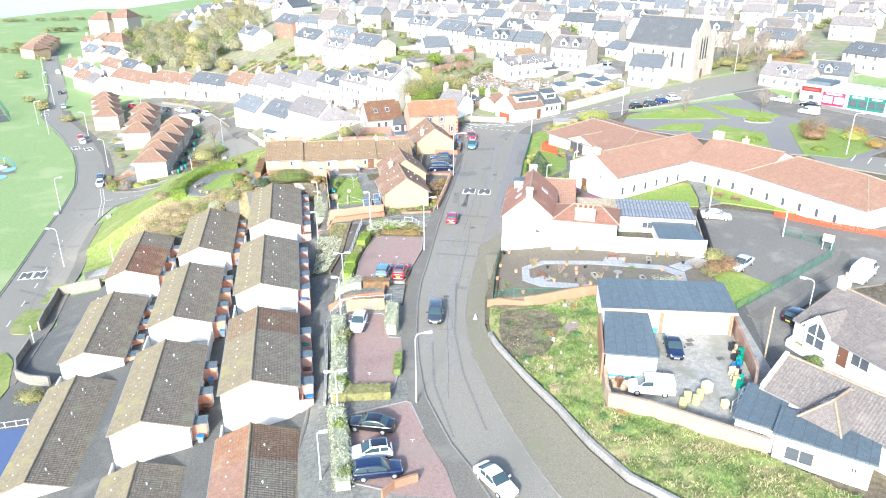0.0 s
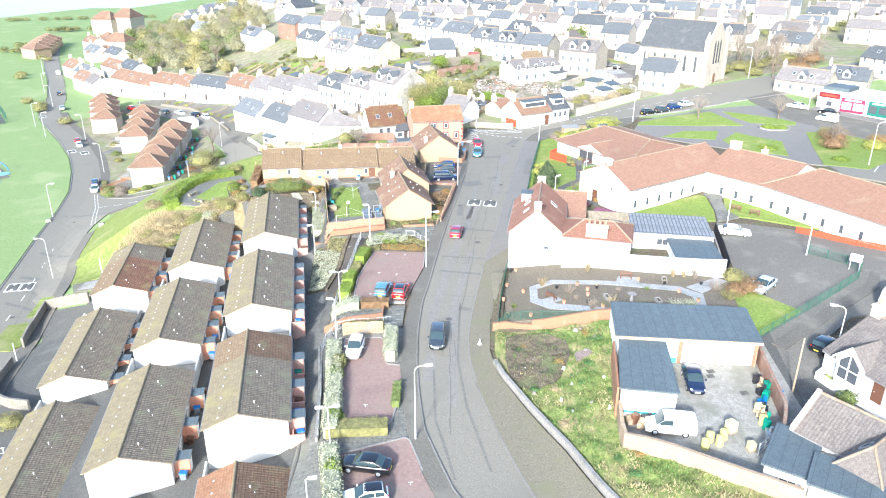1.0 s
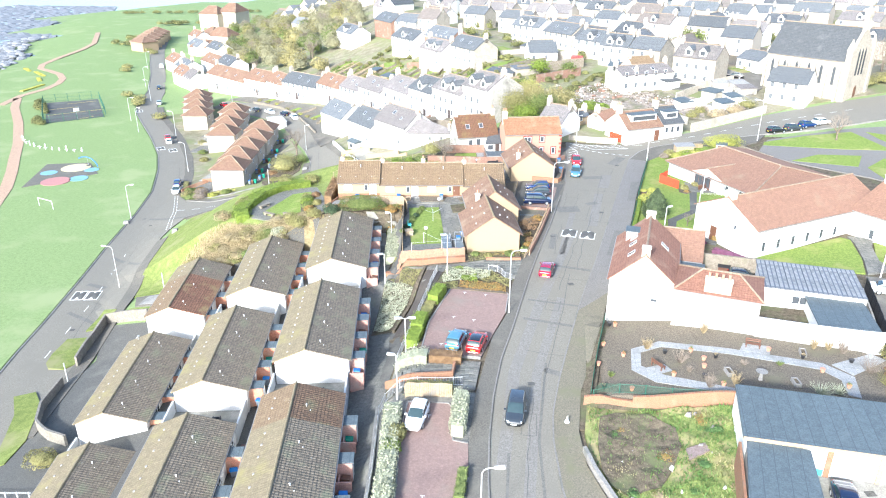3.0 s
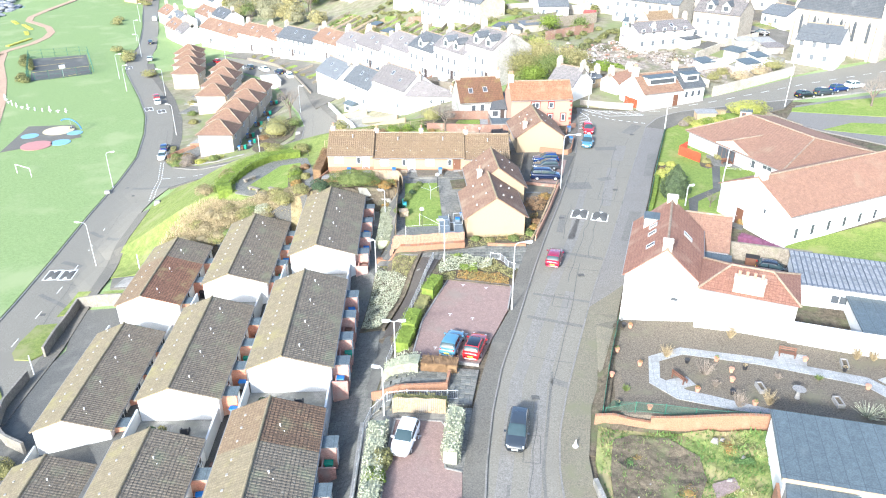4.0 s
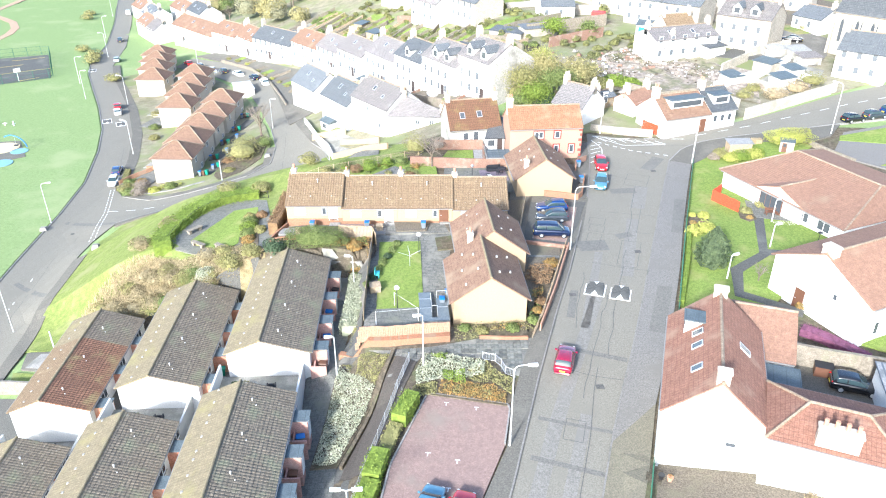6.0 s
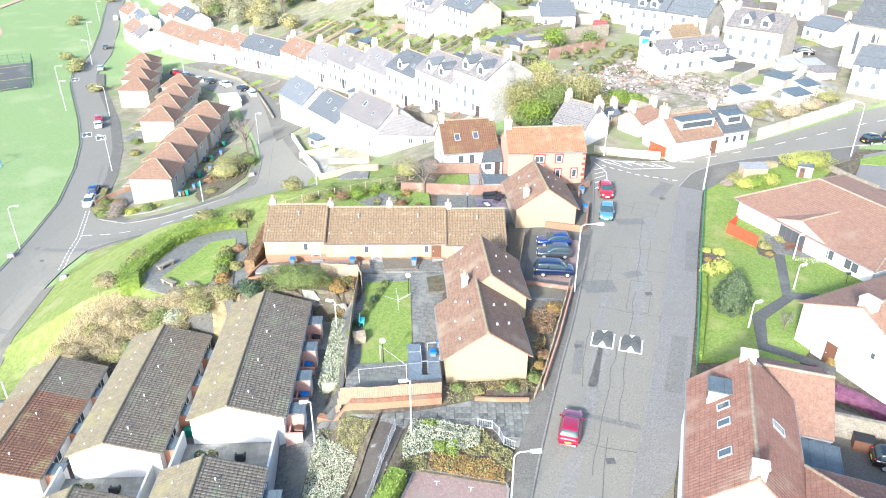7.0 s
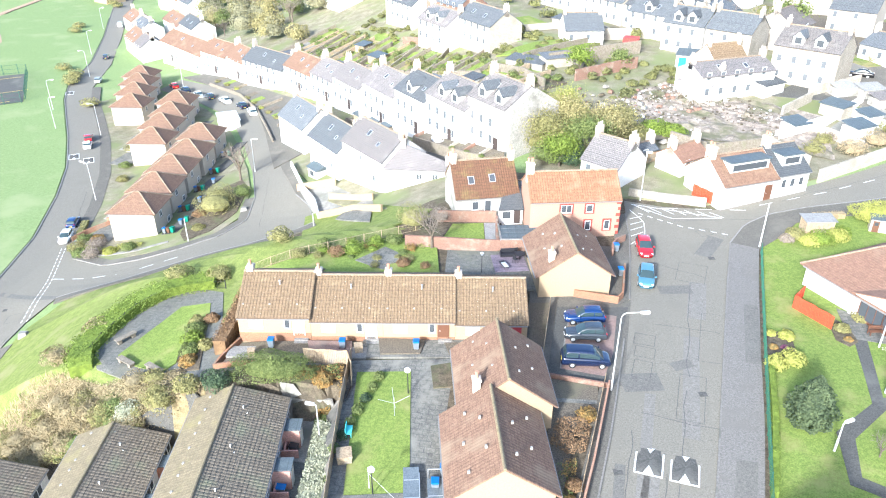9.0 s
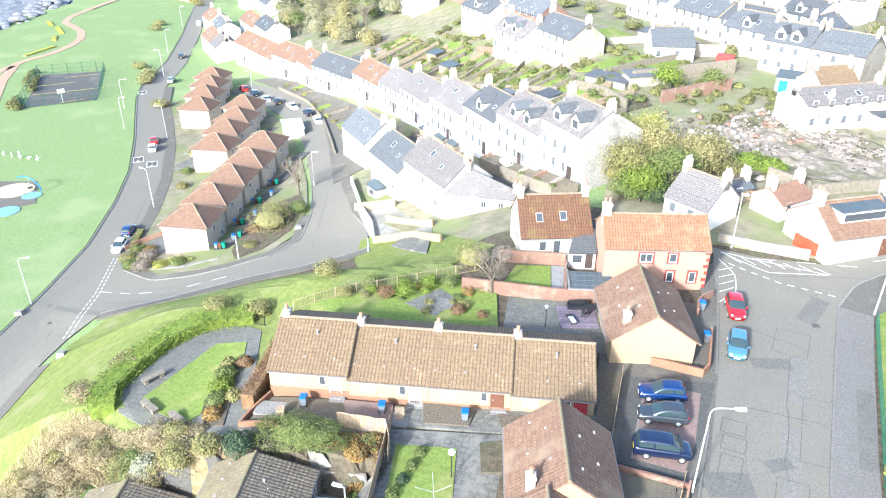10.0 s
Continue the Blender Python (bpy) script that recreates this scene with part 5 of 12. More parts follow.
house("house_wing", "white wing with hipped red pantile roof and chimney row", (15.3, 93.3), -14, 8.6, 6.2, 4.9, 1.3, TILE_RED, RENDER_WHITE, hip=2.4, over=0.25, deep=4, base=-0.3, category="house", chimneys=[(4.2, 0.4, 2.7, 0.7, 1.5, 4)])
house("house_wing", "white rear wing with orange-brown pantiles", (15.3, 105.4), -10, 5.0, 8.6, 3.2, 2.3, TILE_PINK, RENDER_WHITE, over=0.25, deep=4, base=-0.2, category="house", windows=[("f", 3.7, 1.0, 0.9, 1.1)], doors=[("f", 2.2, 0.1, DOOR_RED)])
dm = part("dormer", Shape().box(1.0, 9.0, 5.4, 3.3, 10.5, 7.2), RENDER_WHITE, main)
part("roof", Shape().box(0.85, 8.85, 7.2, 3.5, 10.65, 7.32), FELT, dm)
part("pane", Shape().box(0.94, 9.3, 6.2, 1.0, 10.2, 6.95), GLASS, dm)

# care home: two-storey ranges that meet at an angle, and a wide single-storey range
house("care_home", "white two-storey care home range with salmon tiles", (27.8, 111.2), 33.5, 24.0, 10.6, 4.3, 2.6, TILE_PINK, RENDER_WHITE, over=0.5, base=0.8, glass=NET_SKY_GLASS, category="care home", chimneys=[(0.5, 5.3, 0.9, 1.3, 0.8, 0)],
      windows=[("f", 1.5 + 2.7 * i, k, w, h) for i in range(6) for k, w, h in ((0.7, 0.7, 1.4), (2.9, 0.8, 0.9))] + [("l", 7.0, 2.9, 0.5, 0.7)], doors=[("l", 3.2, 0.0, DOOR_BROWN)])
house("care_home", "white two-storey care home range with salmon tiles", (42.8, 121.2), -50, 13.0, 13.6, 4.3, 2.6, TILE_PINK, RENDER_WHITE, over=0.5, base=0.9, glass=NET_SKY_GLASS, category="care home", chimneys=[(1.0, 6.8, 1.6, 0.9, 1.2, 0), (5.5, 8.0, 0.8, 0.8, 1.0, 1)],
      windows=[("f", 3.0 + 2.6 * i, k, w, h) for i in range(3) for k, w, h in ((0.7, 0.7, 1.4), (2.9, 0.8, 0.9))])
wing = house("care_home", "white two-storey care home range with salmon tiles", (49.4, 113.4), -60, 20.6, 13.0, 4.3, 2.7, TILE_PINK, RENDER_WHITE, over=0.5, base=0.9, glass=NET_SKY_GLASS, category="care home", hip=4.5,
      windows=[("f", 1.5 + 2.9 * i, k, w, h) for i in range(6) for k, w, h in ((0.7, 0.7, 1.4), (2.9, 0.8, 0.9))])
porch = part("porch", Shape().box(-0.1, 0, 0, 0.1, 2.4, 2.3).box(3.4, 0, 0, 3.6, 2.4, 2.3).box(0.1, 0.1, -0.6, 3.4, 2.4, 0.1).box(0.1, 0.0, 2.0, 3.4, 0.15, 2.3), DOOR_BROWN, wing, "timber and glass entrance porch", at=wing.matrix_world.inverted() @ pose(42.1, 119.2, ground_z(43.6, 119.3) + 0.1, 0, 0, -8))
part("roof_slope", slope((-0.4, -0.5, 2.3), (3.9, -0.5, 2.3), (3.9, 2.4, 3.2), (-0.4, 2.4, 3.2)), TILE_PINK, porch)
part("pane", Shape().box(0.15, 0.3, 0.1, 3.35, 0.36, 2.0), GLASS, porch)
house("care_home", "wide single-storey care home range with salmon roof", (22.1, 147.1), -58, 19.0, 18.0, 2.5, 2.3, TILE_PINK, RENDER_WHITE, over=0.5, base=0.9, hip=3.2, category="care home", windows=[("f", 15.6, 0.8, 1.8, 1.2), ("f", 12.8, 0.8, 1.5, 1.2)])
gab = house("care_home", "gabled front of the care home with a tall timber window", (25.0, 141.9), -58, 7.4, 7.0, 2.5, 1.3, TILE_PINK, RENDER_WHITE, gable=True, over=0.4, base=0.9, category="care home")
part("bay_window", Shape().box(1.0, -0.08, 0.2, 4.6, 0.0, 2.4), DOOR_BROWN, gab, "brown timber framed garden window")
for k in range(4):
    part("pane", Shape().box(1.15 + 0.86 * k, -0.12, 0.5, 1.9 + 0.86 * k, -0.08, 2.2), GLASS, gab)

# old town rows; the front faces the sea side
def town_row(name, specs, label, roof, wall, depth=7.5, rise=2.6, sparse=False, group=""):
    made = []
    for (x0, y0), (x1, y1), eave in specs:
        w = math.hypot(x1 - x0, y1 - y0)
        t = math.degrees(math.atan2(y1 - y0, x1 - x0))
        wins = [("f", 0.8 + i * 2.4, k, 0.95, 1.4) for i in range(max(1, int((w - 1) / 2.4))) for k in ([0.9, 3.4] if eave > 4 else [0.9])]
        if sparse:
            wins = [("f", w * 0.45, 3.2, 0.8, 0.9), ("f", w * 0.75, 0.9, 0.8, 1.1), ("l", 3.0, 1.2, 0.9, 1.2)]
        made.append(house(name, label, (x0, y0), t, w, depth, eave, rise, roof[int(abs(x0)) % len(roof)], wall, group=group, windows=wins, course=0.5, far=True, lights=[(w * 0.4, depth * 0.3, 0.8, 1.1), (w * 0.7, depth * 0.2, 0.6, 0.8)],
              chimneys=[(0.3, depth / 2, 0.6, 1.2, 1.2, 3), (w - 0.3, depth / 2, 0.6, 1.2, 1.2, 3)], doors=() if sparse else [("f", min(6.95, w - 1.2), 0.0, DOOR_DARK)]))
    return made


town_row("town_house", [((-60, 206.4), (-52, 198), 4.6), ((-48.2, 191), (-40.4, 183), 4.6), ((-39.6, 183.4), (-30.6, 174.8), 5.0)], "white town house with slate roof and gable chimneys", [SLATE, SLATE_PALE], RENDER_WHITE, 8.0, 3.2, sparse=True, group="white slate-roofed houses")
corner = thing("town_house", "white corner house with a wedge of slate roof", "house", pose(-30.4, 174.6, -0.6))
plan = [(0.0, -0.2), (11.2, 0.6), (11.6, 2.2), (5.2, 6.6), (0.4, 5.0)]
part("wall", Shape().loft([[(x, y, z) for x, y in plan] for z in (-8.0, 0.0)]), RENDER_WHITE, corner)
part("gable", Shape().loft([[(x, 0.0, 0.0), (x + 5.2, 6.4, 0.0), (x + 2.5, 3.2, 2.7)] for x in (0.0, 0.3)]), RENDER_WHITE, corner)
part("roof_slope", slope((-0.2, -0.5, -0.05), (11.5, 0.3, -0.05), (10.8, 1.3, 0.5), (2.6, 3.2, 2.85)), SLATE_PALE, corner)
part("roof_slope", slope((11.8, 2.4, -0.05), (5.2, 6.9, -0.05), (2.6, 3.2, 2.85), (10.8, 1.3, 0.5)), SLATE_PALE, corner)
chimney_on(corner, 2.5, 3.2, 2.0, 0.7, 1.2, 1.8, 3)
chimney_on(corner, 9.6, 1.5, 0.4, 0.7, 0.7, 1.6, 2)
for x, z in ((5.0, -1.6), (7.4, -1.6), (6.8, -4.4)):
    window_at(corner, pose(x, -0.2 + x * 0.0714, z, 0, 0, 4.1), 0.8, 1.0)
TENEMENTS = town_row("town_house", [((-19.0, 183.6), (-12.6, 176.5), 7.0), ((-27.2, 191.5), (-19.2, 182.4), 6.4), ((-34.4, 199), (-27.4, 191.2), 6.4), ((-43, 208), (-34.6, 198.6), 6.2)], "tall white tenement house with slate roof", [SLATE, SLATE_PALE], RENDER_WHITE, 9.0, 2.8, group="white tenement row")
town_row("town_house", [((-53, 220), (-44.6, 211), 5.4), ((-61, 228.6), (-53.4, 221), 5.0)], "pale town house with grey roof", [SLATE_PALE], RENDER_WHITE, 8.0, 2.8, group="white tenement row")
town_row("town_house", [((-71, 238), (-61.2, 229), 5.0), ((-94.9, 256.9), (-86.6, 249), 4.8)], "pale town house with brown tiled roof", [TILE_MAUVE], RENDER_WHITE, 8.0, 2.8, group="white tenement row")
town_row("town_house", [((-86, 248), (-71.8, 238.6), 5.0)], "pale town house with slate roof", [SLATE], RENDER_WHITE, 8.0, 2.8, group="white tenement row")
town_row("town_house", [((-128.4, 282), (-106.6, 264.6), 5.2), ((-106, 264.2), (-95.4, 257), 5.2)], "white block of flats with brown tiled roof", [TILE_MAUVE], RENDER_WHITE, 9.0, 2.8, group="shore flats")

# pyramid-roofed houses by the shore road
for x, y in [(-72.2, 174.1), (-73.8, 182.4), (-75.1, 190.6), (-75.9, 198.5), (-77.3, 206.7), (-88.8, 207.4), (-91.3, 215.6), (-92.8, 222.7), (-95.6, 230.7), (-107.9, 231.0), (-112.3, 240.1), (-116.1, 248.3), (-119.5, 255.4)]:
    a = radians(8)
    p = Vector((x, y)) + Matrix.Rotation(a, 2) @ Vector((-3.7, -3.4))
    house("shore_house", "cream shore house with low hipped red-brown roof", p, 8, 7.4, 6.8, 4.9, 2.1, TILE_MAUVE, RENDER_PALE, hip=3.3, over=0.45, group="hipped shore houses", course=0.4,
          windows=[("r", 2.0, 3.0, 1.0, 1.1), ("r", 4.6, 0.8, 1.0, 1.1)])


# ---- more of the old town ----
def town_house(p, turn, w, eave, roof, wall, depth=8.0, rise=2.8, label="pale town house with pitched roof", dormers=0, group="old town houses", hill=False):
    cols = 2 if hill else max(1, int((w - 1) / 2.5))
    wins = [("f", 0.8 + i * (w - 1) / cols, k, 0.95, 1.3) for i in range(cols if p[1] < 305 else 0) for k in ([0.9, 3.5] if eave > 4 else [0.9])]
    h = house("town_house", label, p, turn, w, depth, eave, rise, roof, wall, windows=wins, course=0.7, group=group, deep=4, far=True,
              chimneys=[(0.3, depth / 2, 0.6, 1.2, 1.1, 3), (w - 0.3, depth / 2, 0.6, 1.2, 1.1, 3)], lights=[(w * 0.3, depth * 0.25, 0.8, 1.1), (w * 0.65, depth * 0.22, 0.8, 1.1)] if w > 9 and not hill else ())
    for i in range(dormers):
        dormer_on(h, w * (i + 1) / (dormers + 1), eave)
    return h


def dormer_on(h, x, eave):
    """A gabled dormer on the front slope of a town house."""
    d = part("dormer", Shape().loft([[(x - 0.9, k, eave + 0.2), (x + 0.9, k, eave + 0.2), (x + 0.9, k, eave + 1.5), (x, k, eave + 2.4), (x - 0.9, k, eave + 1.5)] for k in (0.35, 3.2)]), RENDER_WHITE, h)
    part("pane", Shape().box(x - 0.55, 0.3, eave + 0.45, x + 0.55, 0.36, eave + 1.5), GLASS, d)
    for sgn in (-1, 1):
        part("roof_slope", Shape().hexa([(x + sgn * 1.1, 0.2, eave + 1.4), (x, 0.2, eave + 2.5), (x, 3.4, eave + 2.5), (x + sgn * 1.1, 3.4, eave + 1.4),
                                             (x + sgn * 1.1, 0.2, eave + 1.5), (x, 0.2, eave + 2.6), (x, 3.4, eave + 2.6), (x + sgn * 1.1, 3.4, eave + 1.5)]), SLATE, d)


for h, spots in zip(TENEMENTS, ((3.2, 7.4), (4.4, 8.4), (4.8,))):
    for x in spots:
        dormer_on(h, x, 7.0 if h is TENEMENTS[0] else 6.4)
part("gable_wall", Shape().loft([[(u, y, k) for y, k in ((0.0, -3.0), (0.0, 7.0), (4.5, 9.75), (9.0, 7.0), (9.0, -3.0))] for u in (10.72, 10.82)]), RENDER_GREY, TENEMENTS[0], "bare grey harled gable")


for p, turn, w, eave, roof, wall, dorm in [
        ((-30, 240.2), -51, 14.2, 5.0, SLATE, STONE, 0), ((-40.2, 247), -50, 13.0, 5.0, SLATE_PALE, RENDER_WHITE, 2), ((-54, 271), -50, 15.0, 5.0, SLATE, RENDER_WHITE, 1),
        ((-41, 262), -48, 15.0, 4.2, SLATE, RED_BRICK, 0), ((-5.6, 231), 12, 8.0, 3.0, SLATE, RENDER_WHITE, 0), ((6.6, 250.6), -43, 11.0, 5.0, SLATE, RENDER_WHITE, 1),
        ((13.6, 230.6), -33, 8.6, 5.5, SLATE, RENDER_WHITE, 2), ((21.2, 225.8), -34, 9.0, 5.5, SLATE, STONE, 0), ((31, 213), -34, 11.0, 6.4, SLATE_PALE, STONE, 2),
        ((-84, 307), -53, 15.0, 5.0, SLATE, RENDER_WHITE, 1), ((-68, 305), -54, 16.0, 5.0, SLATE, RED_BRICK, 0), ((-13, 272), -46, 13.0, 5.0, SLATE, RENDER_WHITE, 2),
        ((-2.4, 260), -50, 13.5, 5.0, SLATE, STONE, 0), ((7.4, 243.4), -42, 10.0, 5.0, SLATE, RENDER_WHITE, 1), ((97.4, 231.7), -45, 11.0, 5.0, SLATE, STONE, 0), ((49.4, 195), -31, 8.6, 5.0, SLATE, RENDER_WHITE, 0),
        ((83.8, 193.7), -46, 12.5, 3.2, SLATE_PALE, STONE, 1), ((96.5, 194.4), -37, 10.0, 3.2, SLATE, STONE, 1), ((114, 211), -60, 12.0, 5.0, SLATE, STONE, 0)]:
    town_house(p, turn, w, eave, roof, wall, dormers=dorm, label="stone house with a slate roof" if wall is STONE else "brick house with slate roof" if wall is RED_BRICK else "white town house with slate roof")
town_house((21.6, 213), 29, 7.0, 2.8, TILE_BROWN, RENDER_WHITE, 6.0, 2.4, "white barn with brown tiled roof")
town_house((14.6, 204.6), -38, 6.4, 2.8, SLATE_PALE, RENDER_WHITE, 5.5, 1.8, "low white workshop with slate roof")
town_house((17.6, 199.6), 30, 15.0, 4.2, SLATE_PALE, RENDER_WHITE, 7.0, 1.6, "low white workshop with slate roof")
town_house((-1.4, 171), -36, 6.0, 2.8, SLATE_PALE, RENDER_WHITE, 6.5, 2.8, "small white cottage with slate roof")
town_house((6.6, 175.4), 41, 3.6, 2.0, SLATE, TIMBER, 2.6, 0.8, "small dark garden shed with pitched roof")
town_house((12.1, 172.4), 45, 5.6, 2.2, TILE_PINK, RENDER_WHITE, 4.4, 1.4, "low outbuilding with red tiles")
white_end = house("house", "white house with brown tiles and a long dormer beside the street", (16.2, 163.6), 30, 8.4, 7.6, 3.0, 2.6, TILE_MAUVE, RENDER_WHITE, chimneys=[(0.3, 3.8, 0.8, 1.2, 1.3, 2)], doors=[("f", 6.6, 0.0, DOOR_BROWN)], deep=3)
slate_end = house("house", "white house with slate roof and dormer beside the street", (23.48, 167.8), 30, 5.0, 7.6, 3.0, 2.6, SLATE, RENDER_WHITE, chimneys=[(0.5, 3.8, 0.8, 1.0, 1.3, 2)], windows=[("f", 0.6 + 1.4 * k, 1.0, 0.8, 1.2) for k in range(3)], deep=3)
dm = part("dormer", Shape().box(1.6, 1.3, 3.3, 7.6, 4.2, 5.2), RENDER_WHITE, white_end)
part("roof", Shape().box(1.4, 1.1, 5.2, 7.8, 4.4, 5.34), FELT, dm)
part("pane", Shape().box(2.0, 1.24, 4.1, 7.2, 1.3, 4.9), GLASS, dm)
dm = part("dormer", Shape().box(1.0, 0.9, 3.3, 4.0, 4.0, 5.0), RENDER_WHITE, slate_end)
part("roof", Shape().box(0.8, 0.7, 5.0, 4.2, 4.2, 5.14), FELT, dm)
part("pane", Shape().box(1.4, 0.84, 3.9, 3.6, 0.9, 4.7), GLASS, dm)

# church with lancet windows and a small spire
church = house("church", "stone church with steep slate roof and lancet windows", (52.4, 209), -42, 18.5, 12.0, 8.4, 6.6, SLATE_DARK, STONE, deep=4, category="church", course=0.6)
for i in range(6):
    for k in range(2 if i in (1, 2, 3) else 1):
        x = 1.6 + i * 2.9 + k * 1.0
        part("window", Shape().loft([[(x - 0.3, y, 2.6), (x + 0.3, y, 2.6), (x + 0.3, y, 6.2), (x, y, 7.0), (x - 0.3, y, 6.2)] for y in (-0.04, 0.05)]), GLASS, church)
for i in range(7):
    part("buttress", Shape().hexa([(2.9 * i - 0.25, -0.8, -3), (2.9 * i + 0.25, -0.8, -3), (2.9 * i + 0.25, 0.1, -3), (2.9 * i - 0.25, 0.1, -3), (2.9 * i - 0.25, -0.4, 6.4), (2.9 * i + 0.25, -0.4, 6.4), (2.9 * i + 0.25, 0.1, 7.4), (2.9 * i - 0.25, 0.1, 7.4)]), STONE, church)
part("gable_parapet", Shape().loft([[(x, y, k) for y, k in ((-0.3, -3.0), (-0.3, 8.9), (6.0, 15.7), (12.3, 8.9), (12.3, -3.0))] for x in (18.4, 19.0)]), STONE, church)
part("bellcote", Shape().box(18.2, 5.2, 14.4, 19.2, 5.6, 17.4).box(18.2, 6.4, 14.4, 19.2, 6.8, 17.4).box(18.1, 5.0, 17.4, 19.3, 7.0, 17.8).loft([[(18.1, 5.0, 17.8), (19.3, 5.0, 17.8), (19.3, 7.0, 17.8), (18.1, 7.0, 17.8)], [(18.65, 5.95, 20.2), (18.75, 5.95, 20.2), (18.75, 6.05, 20.2), (18.65, 6.05, 20.2)]]), STONE, church, "open stone bellcote on the gable")
for y in (0.2, 11.8):
    part("pinnacle", Shape().box(18.2, y - 0.6, -3, 19.4, y + 0.6, 10.4).loft([[(18.1, y - 0.7, 10.4), (19.5, y - 0.7, 10.4), (19.5, y + 0.7, 10.4), (18.1, y + 0.7, 10.4)], [(18.75, y - 0.05, 13.0), (18.85, y - 0.05, 13.0), (18.85, y + 0.05, 13.0), (18.75, y + 0.05, 13.0)]]), STONE, church)
for y in (4.4, 6.0, 7.6):
    part("window", Shape().loft([[(x, y - 0.4, 4.6), (x, y + 0.4, 4.6), (x, y + 0.4, 9.6), (x, y, 10.6), (x, y - 0.4, 9.6)] for x in (18.98, 19.05)]), GLASS, church)
part("door", Shape().loft([[(x, 5.4, -0.4), (x, 6.6, -0.4), (x, 6.6, 1.6), (x, 6.0, 2.2), (x, 5.4, 1.6)] for x in (18.98, 19.08)]), DOOR_BROWN, church)

# shops beside the street
shop = thing("shop_row", "low row of flat-roofed white shops with coloured fronts", "shop", pose(88.5, 179.6, ground_z(92, 176), 0, 0, -47.5))
part("wall", Shape().box(0, 0.0, -2, 26, 10, 3.9), RENDER_WHITE, shop)
part("roof", Shape().box(-0.3, -0.2, 3.9, 26.3, 10.3, 4.1), LAMP_GREY, shop)
part("roof_box", Shape().box(0.2, 2.0, 4.1, 6.0, 8.0, 4.9), FELT, shop)
CRIMSON, SHOP_PINK, SHOP_TEAL = plain("crimson_sign", (0.16, 0.012, 0.022), 0.5), plain("magenta_shopfront", (0.33, 0.018, 0.06), 0.5), plain("teal_shopfront", (0.01, 0.12, 0.09), 0.5)
part("sign", Shape().box(0.3, -0.2, 2.7, 5.0, -0.01, 3.8), CRIMSON, shop, "dark red shop sign")
part("lettering", Shape().box(0.9, -0.25, 3.05, 4.4, -0.2, 3.4), FENCE_RED, shop)
part("window", Shape().box(2.2, -0.06, 0.8, 3.4, 0.0, 1.9), GLASS, shop)
for x0, x1, m in ((5.4, 10.6, SHOP_PINK), (11.4, 15.6, SHOP_TEAL), (15.7, 19.4, SHOP_TEAL), (20.0, 25.6, DARK_METAL)):
    fr = part("shopfront", Shape().box(x0, -0.12, 0, x1, -0.02, 3.2), m, shop)
    part("sign", Shape().box(x0 + 0.8, -0.17, 2.6, x1 - 0.8, -0.13, 2.95), PVC, fr, "plain white lettering bar")
    for k in range(2):
        half = (x1 - x0) / 2
        part("pane", Shape().box(x0 + half * k + 0.3, -0.17, 0.6, x0 + half * (k + 1) - 0.2, -0.13, 2.2), PVC if m is SHOP_PINK else GLASS, fr)
sheet("pavement", [(88.2, 179.0), (105.8, 159.8), (103.2, 157.4), (85.8, 176.6)], FOOT_PALE, 0.2, "paved footway in front of the shops", "pavement", step=3)

# the town goes on up the hill: street after street of the same houses
rng = random.Random(5)
TAKEN = [(-30, 240), (-40, 247), (-54, 271), (-41, 262), (-5, 231), (7, 250), (14, 230), (22, 226), (31, 213), (-84, 307), (-68, 305), (-13, 272), (-2, 260), (8, 243), (97, 232), (52, 205), (64, 200), (50, 195), (84, 194), (97, 194), (114, 211)]
far_walls, far_roofs = Shape(), Shape()
